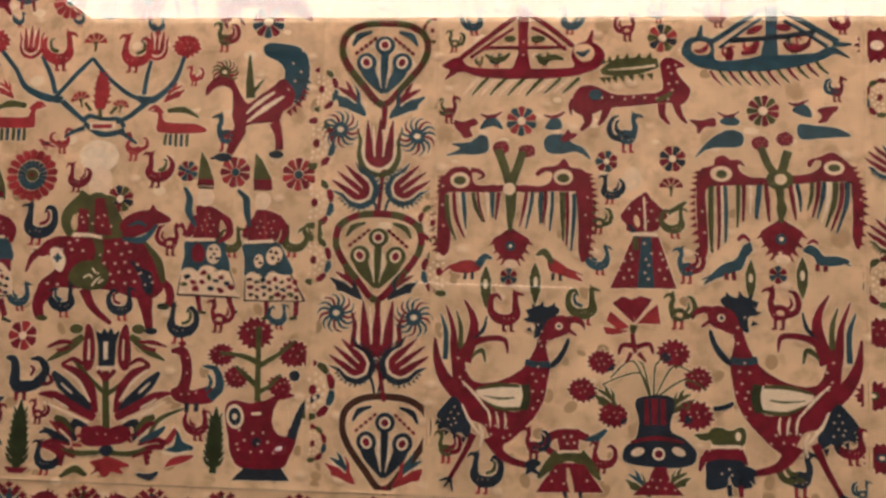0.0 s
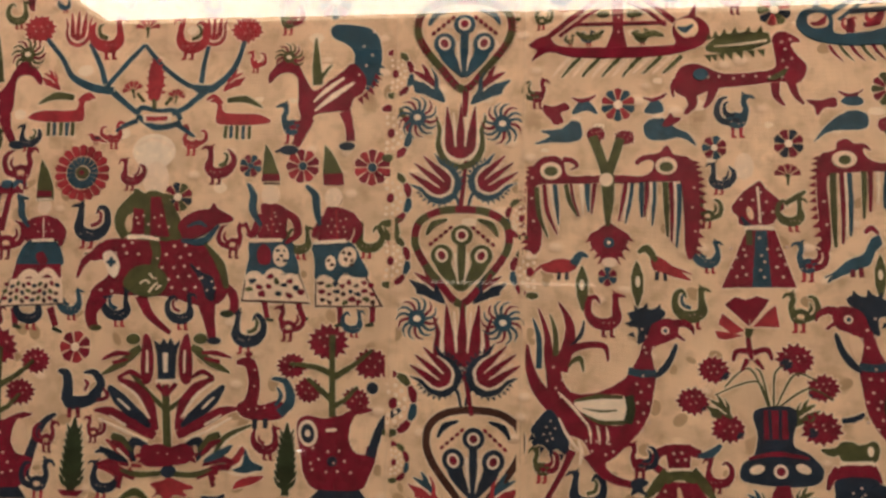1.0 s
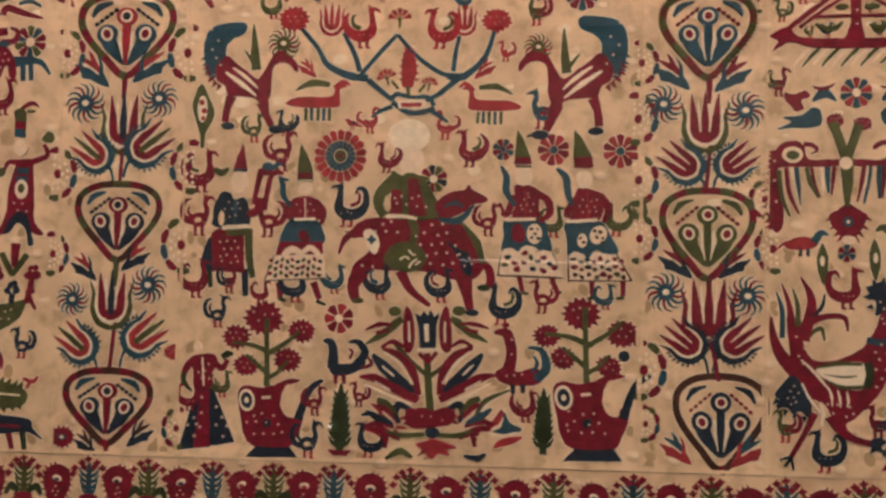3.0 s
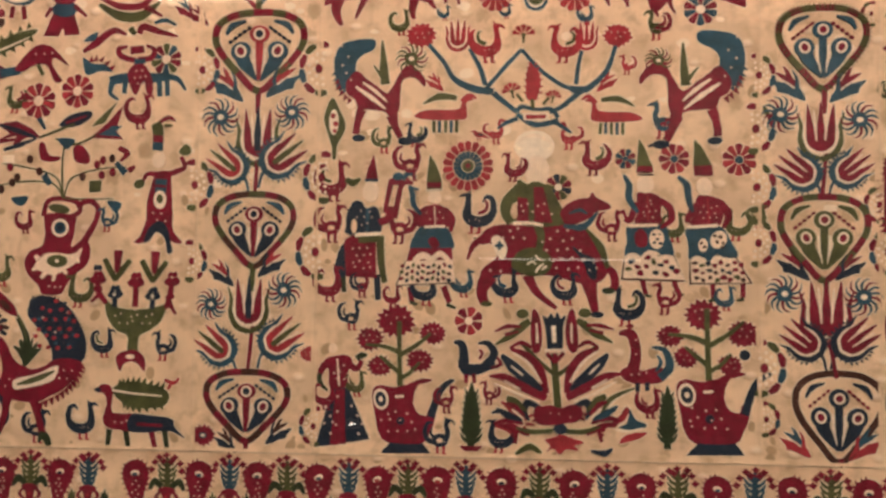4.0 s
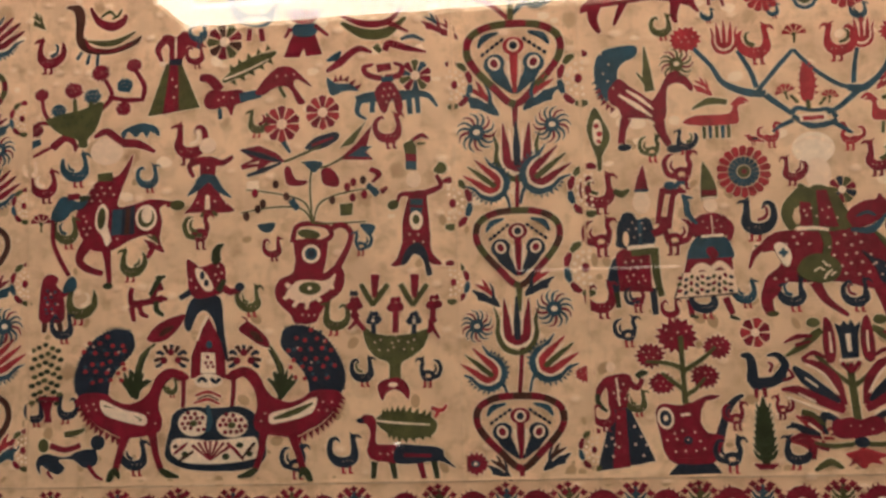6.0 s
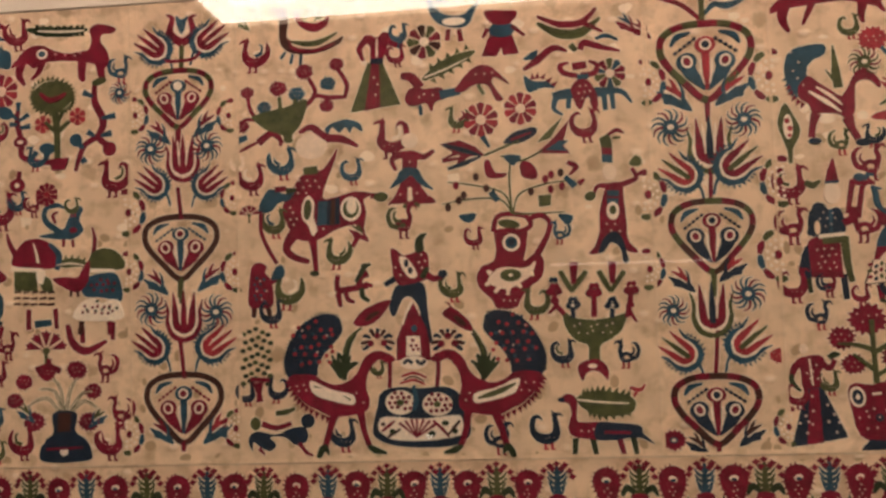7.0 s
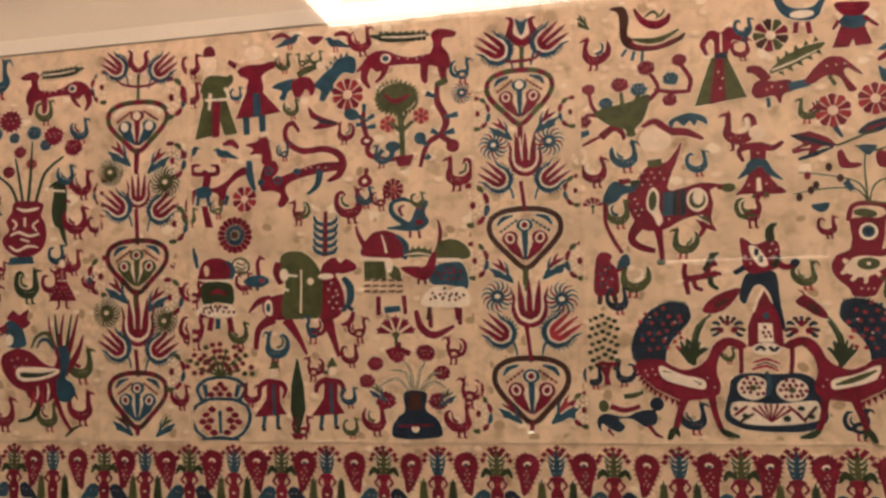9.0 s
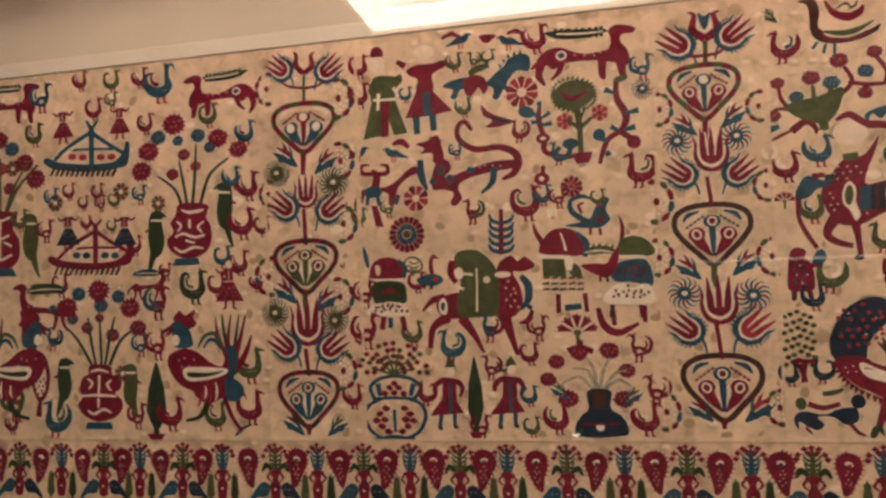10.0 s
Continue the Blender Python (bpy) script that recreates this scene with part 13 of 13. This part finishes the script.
line(CREAM, [(-55.1, -6.9), (-54.5, -40.8), (-55, -66.7)], [2.2, 2.2, 0.5])
line(TEAL, [(-51.8, -6.8), (-50.7, -35.1), (-51.2, -63.2)], [3.8, 3.8, 1.1])
line(GREEN, [(-39.2, -5.4), (-39.2, -26.3), (-39.7, -47.2)], [3.8, 3.3, 1.1])
line(RED, [(-33.8, -5.3), (-33.8, -23.4), (-34.3, -41.4)], [3.3, 3.3, 1.1])
line(CREAM, [(-27.8, -5.1), (-27.2, -17.6), (-27.8, -34.5)], [2.7, 2.7, 0.5])
line(TEAL, [(-18.5, -4.9), (-20.2, -20.2), (-21.8, -38.3)], [4.3, 4.9, 2.2])
line(RED, [(-12.5, -4.8), (-10.9, -20), (-9.3, -40.8)], [3.3, 3.8, 1.1])
line(RED, [(10.8, -3.7), (13.4, -22.2), (16, -39)], [3.3, 3.3, 0.5])
line(CREAM, [(13.5, -3.7), (16.7, -19.3), (18.2, -34.5)], [2.2, 2.2, 0.5])
line(TEAL, [(16.8, -3.6), (19.9, -16.5), (20.4, -29.9)], [3.3, 3.3, 0.5])
line(GREEN, [(31.4, -1), (30.7, -16.2), (26.9, -28.6)], [3.3, 3.3, 0.5])
line(RED, [(37.3, -0.9), (36.6, -16.1), (31.7, -35.8)], [3.3, 3.3, 0.5])
line(TEAL, [(42.7, -0.7), (41.5, -16), (35.9, -37.4)], [3.3, 3.3, 0.5])
line(CREAM, [(47.5, -0.6), (46.3, -18.6), (40.2, -41.7)], [4.3, 3.8, 1.1])
line(GREEN, [(54, -0.5), (52.2, -21.3), (44.4, -45)], [4.9, 4.3, 1.1])
line(RED, [(59.9, -0.4), (58.6, -21.1), (49.2, -48.2)], [3.3, 3.3, 1.1])
line(TEAL, [(64.7, -0.3), (63.9, -21), (54.5, -50.8)], [3.8, 3.8, 1.1])
oval(STRAW, -55.7, 5.6, 10.3, 7.6)
oval(GREEN, -55.7, 5, 5.4, 4.3)
oval(STRAW, 52, 13.5, 9.8, 7.1)
oval(GREEN, 52, 13.5, 6, 3.8)
line(GREEN, [(-17.3, 32.6), (-10.8, 16.8), (-3.8, 5.6)], [6.5, 6.5])
line(GREEN, [(8.3, 29.7), (5, 17.1), (1.7, 5.7)], [8.1, 8.1])
oval(GREEN, 0.5, 1.1, 13, 9.8)
line(GREEN, [(0.5, -6.8), (1.6, -19.7), (2.6, -28.1), (1.5, -41.6)], [8.1, 5.4, 9.8, 2.2])
oval(STRAW, 1.1, 1.2, 6, 5.4)
dots(KNOT, -74.2, -41.3, 3.3, 29.9, 10.9, 1.1)
dots(KNOT, 74, -26.4, 3.3, 27.1, 10.9, 1.1)
finish()
begin("embroidered_figure", 0.198, 1.229, label="small crimson and green dress with a belt")
line(RED, [(-3.3, 29.2), (-18.1, 25.2), (-22.8, 14.1), (-13.3, 8)], [8.2, 7.7, 7.1, 5.5])
poly(RED, [(-13.8, 32), (9.3, 33.1), (8, 12.3), (-10.1, 11.5)])
line(RED, [(6, 28.6), (17.1, 24.7)], [8.8, 7.1])
line(TEAL, [(14.9, 23.5), (25.3, 25.6), (35, 33.7)], [3.3, 7.1, 3.3])
line(CREAM, [(-10.1, 10.4), (8, 11.2)], [2.7, 2.7])
line(GREEN, [(-10, 7.1), (-20.8, -4.3), (-30.4, -15.6)], [14.2, 9.9, 2.7])
line(GREEN, [(8.6, 8), (20.3, -2.3), (29.7, -14.7)], [14.2, 9.9, 2.7])
poly(RED, [(-12.6, -0.6), (13.1, 0.6), (33.1, -26.4), (-32.3, -29.2)])
shape(GREEN, [(-12.8, 8.1), (11.9, 9.3), (12, -0.5), (0, 2.2), (-12.6, -1.7)])
line(LINEN, [(-2.1, -4.4), (0.3, -16.2), (2.7, -28)], [2.2, 5.5, 4.4])
line(NAVY, [(-4.9, -27.3), (-2.6, -33.6)], [3.3, 3.3])
line(NAVY, [(10.3, -26.5), (11.5, -32.9)], [3.3, 3.3])
dots(KNOT, -12.3, -16.8, 14.2, 9.9, 9.9, 1.1)
dots(KNOT, 17.8, -16.4, 9.9, 8.8, 9.9, 1.1)
dots(KNOT, -2.1, 21.6, 8.8, 8.8, 7.7, 1.1)
finish()
begin("embroidered_figure", 0.347, 1.247, label="small green vest and dark blue trousers")
line(GREEN, [(-12.3, 16.6), (-19.8, 13), (-29.4, 14.7)], [6.4, 7.5, 2.1])
shape(GREEN, [(-15.5, 19.7), (-5.4, 22.8), (2.6, 20), (14.3, 23.7), (18.6, 17), (14.3, 6), (-10.7, 4.9)])
oval(CREAM, 11.2, 15, 2.7, 4.3)
line(CREAM, [(-14.4, 4.1), (13.3, 5.5)], [2.7, 2.7])
poly(RED, [(-14.4, 2), (12.2, 3.3), (17.5, -8.8), (-19.7, -10.6)])
line(RED, [(-15.5, -0.7), (-21.8, -9.1), (-25, -19.4)], [7.5, 6.4, 2.1])
line(RED, [(12.2, 1.7), (16.5, -5.6), (19.6, -11.9)], [6.4, 5.3, 2.1])
shape(NAVY, [(-16.5, -9.4), (14.3, -7.9), (18.6, -21.5), (23.9, -31.9), (8, -32.7), (2.7, -22.3), (-0.5, -33.1), (-17.5, -36.1), (-18.6, -23.4)])
line(NAVY, [(2.7, -30.8), (3.8, -41.4)], [4.3, 4.3])
line(RED, [(13.3, -31.3), (14.4, -41.9)], [4.3, 4.3])
line(NAVY, [(-11.8, 40.4), (-2.8, 41.8), (6.9, 46.6)], [4.3, 4.8, 3.7])
dots(KNOT, 0, -21.4, 11.7, 7.5, 8.5, 1.1)
finish()
begin("crowned_dove", 0.096, 1.547, label="blue dove with a red crest")
shape(TEAL, [(-28.5, -15.8), (-14.8, -8.5), (-23.1, -3.9), (-4.6, -1.3), (5.6, 6), (13.2, 2.6), (14.1, -9.1), (6.2, -14), (-14, -14.4)])
oval(STRAW, 9, 8.4, 5.2, 2.3)
shape(TEAL, [(5.4, 11.9), (9.8, 21.4), (15.4, 26.2), (22.5, 22.1), (28.5, 12.2), (18, 15.6)])
line(RED, [(5, 27.8), (12, 24.9), (20.1, 26.2), (26.9, 29.9)], [1.2, 3.5, 3.5, 1.2])
shape(RED, [(-21.5, 20.9), (-12.2, 19.2), (-1.8, 22.9), (3, 17.7), (-5, 12.9), (-2.5, 4.7), (-10.5, 2.2), (-15.3, 8), (-20.1, 12.6)])
finish()
begin("crowned_dove", 0.182, 1.548, label="blue dove with a red crest")
shape(TEAL, [(-15.9, -0.3), (-8.7, 6.8), (2.7, 7), (12.5, -1.5), (24, -7.1), (30.9, -18), (17.2, -10.7), (0.3, -13.4), (-12.3, -11.3)])
oval(STRAW, -3, 9.3, 5.1, 2.3)
shape(TEAL, [(-15.1, 12.6), (-8.5, 23.2), (-0.4, 22.2), (0.9, 12.9)])
line(RED, [(-16.5, 26.6), (-8.5, 24.4), (-0.5, 26.9), (5.1, 30.5)], [1.1, 3.4, 3.4, 1.1])
shape(RED, [(1.1, 0), (7.7, 11.8), (11.2, 8.4), (18, 7.3), (11.3, 1.4)])
finish()
begin("crowned_dove", 0.339, 1.554, label="blue dove with a red crest")
shape(TEAL, [(-23.1, -20.5), (-13.8, -7.1), (-2.8, 2.8), (11, 8.2), (22.6, 5), (23.7, -4.7), (16.5, -9.4), (-2.7, -9.8), (-13.8, -13.4)])
shape(TEAL, [(1.1, 17.9), (11, 22.6), (19.8, 18.2), (17.6, 13.5), (5.5, 13.3)])
line(RED, [(-1.2, 25.9), (5.5, 22.5), (13.2, 22.7), (19.8, 27.4)], [1.1, 2.8, 2.8, 1.1])
shape(RED, [(-28.9, 17.9), (-16.7, 17.6), (-4.5, 20.1), (-3.3, 12), (-13.3, 10.7), (-19.9, 3.7), (-22.2, 11.7)])
finish()
begin("crowned_dove", 0.440, 1.564, label="blue dove with a red crest")
shape(TEAL, [(-23.8, 4.7), (-8.1, 3.9), (13.5, 1.4), (26.4, -5.8), (13.4, -7.2), (-8.2, -9.3), (-22.8, -8.9)])
shape(TEAL, [(-29.8, 19), (-21.5, 26), (-13.4, 21.5), (-11.3, 12.4), (-21.1, 13.9)])
line(RED, [(-34.1, 26.9), (-27.5, 24.7), (-19.9, 27.1), (-13.3, 29.5)], [1.1, 2.7, 2.7, 1.1])
shape(RED, [(-5.8, 19.3), (1.8, 22.9), (14.8, 23.1), (8.3, 15), (2.8, 8), (-4.8, 6.8), (-1.5, 13.7)])
finish()
begin("long_bird", 0.094, 1.419, label="rose bird with a green head")
shape(ROSE, [(-19.3, -4), (-8.7, 4.9), (6.7, 4.8), (12.6, -0.8), (7, -6.1), (-8.3, -7.7)])
line(ROSE, [(-10.3, 0.8), (-20, -1.8), (-27.2, -8.8)], [4.6, 2.9, 0.6])
line(TEAL, [(9.1, 0.3), (15.7, 9.6), (22.6, 7.5)], [8, 6.3, 1.7])
line(NAVY, [(-3.2, -7), (-4.1, -13.8)], [2.9, 2.9])
line(NAVY, [(3.6, -6.7), (3.8, -13.6)], [2.9, 2.9])
finish()
begin("long_bird", 0.184, 1.419, label="rose bird with a green head")
shape(ROSE, [(-11.4, 9.3), (-3.5, 8.4), (7.8, 0.8), (23.7, -11.7), (10.3, -9.3), (-2.7, -5.2), (-9.5, -2)])
line(ROSE, [(5.6, -0.4), (15.7, -3.5), (24.7, -6.6)], [3.9, 2.2, 0.6])
line(GREEN, [(-6.8, 4.9), (-14.9, 16), (-22.8, 12.4)], [4.5, 7.3, 2.2])
line(NAVY, [(-5.5, -5.3), (-6.5, -12.1)], [2.8, 2.8])
line(NAVY, [(1.2, -6.2), (1.4, -12.4)], [2.8, 2.8])
finish()
begin("long_bird", 0.350, 1.427, label="dark blue bird with a crimson comb")
shape(TEAL, [(-24.9, -19.2), (-9.8, -1.4), (5.4, 6.3), (13, 19.4), (19.5, 22.9), (21.7, 15.1), (16.3, 8.3), (11.4, -3), (-2.2, -9), (-15.2, -15)])
line(TEAL, [(-11.9, -8.2), (-27.1, -15.3)], [3.3, 1.1])
line(RED, [(7.6, 24.8), (13, 29.4), (19.5, 24)], [3.3, 4.9, 2.2])
line(RED, [(-3.2, -7.9), (-3.2, -14.6)], [3.8, 3.8])
line(RED, [(3.8, -6.6), (4.4, -14.3)], [3.8, 3.8])
finish()
begin("long_bird", 0.442, 1.435, label="teal bird with crimson legs")
shape(TEAL, [(-22.4, 8.2), (-15.9, 14), (-8.5, 10.8), (-2.1, 3.8), (10.7, 3.6), (22.3, -1.5), (5.3, -5.9), (-7.5, -5.2), (-12.8, 2.9)])
line(TEAL, [(8.5, 0.3), (22.3, -4.9)], [2.7, 1.1])
line(RED, [(-18.1, 15), (-12.7, 18.5), (-7.3, 15.3)], [1.6, 3.7, 1.6])
line(RED, [(-8.6, -4.7), (-8.6, -11.3)], [3.7, 3.7])
line(RED, [(-1.1, -5.6), (-1.2, -11.1)], [3.7, 3.7])
finish()
begin("great_tulip", -0.199, 1.230, label="rose and teal flower lying sideways")
line(GREEN, [(-29.8, 1.5), (-19.8, 19.3), (-8.9, 27.4), (6.8, 34.5)], [1.6, 7.1, 4.9, 1.6])
line(CREAM, [(-25.5, 6), (-15.9, 19.5), (-1.8, 28.7)], [0.5, 1.6, 0.5])
shape(ROSE, [(-20.2, -5.7), (-10, 3.4), (-1.5, 14.6), (0.9, 9.3), (-3.3, 0.4), (-13.6, -7.6)])
shape(TEAL, [(1.9, 12), (7.6, 1.9), (19.8, -4.1), (7.9, -10), (-9.7, -7.5), (-1, -2.8)])
shape(ROSE, [(-8.7, -24.2), (-0.7, -14.7), (20, -11.6), (12.5, -18.4), (0.6, -22.2)])
line(CREAM, [(-13.5, -9.8), (-0.8, -11.4), (16.6, -7.4)], [1.1, 2.2, 1.1])
line(CREAM, [(-10.9, -5.3), (-3.3, -0.7), (0.9, 7.1)], [1.1, 1.6, 1.1])
finish()
begin("great_tulip", -0.327, 1.225, label="rose and dark blue flower lying sideways")
line(NAVY, [(-16.2, 8.7), (-6, 10.8), (4.4, 4), (14.8, -2.1)], [1.7, 6.2, 6.8, 1.7])
line(ROSE, [(-6.4, 21.2), (2.9, 15), (11.1, 6.5), (19, 4.6)], [1.7, 6.2, 5.7, 1.1])
line(ROSE, [(-18, -4.6), (-5.5, -5.2), (4.9, -11.3), (9.7, -19.9)], [1.7, 6.2, 4.5, 1.1])
line(CREAM, [(-10.7, 15.5), (2, 8.3), (14.7, 0.1)], [0.6, 1.7, 0.6])
line(CREAM, [(-13.7, 2.2), (0.1, -1.6), (11.6, -7.8)], [0.6, 1.7, 0.6])
line(ROSE, [(19.1, 2.4), (27.9, 8.3)], [3.4, 1.7])
line(ROSE, [(20.4, -1.9), (30.5, -2.6)], [3.4, 1.7])
line(ROSE, [(18.2, -5.3), (25.2, -11.6)], [3.4, 1.7])
finish()
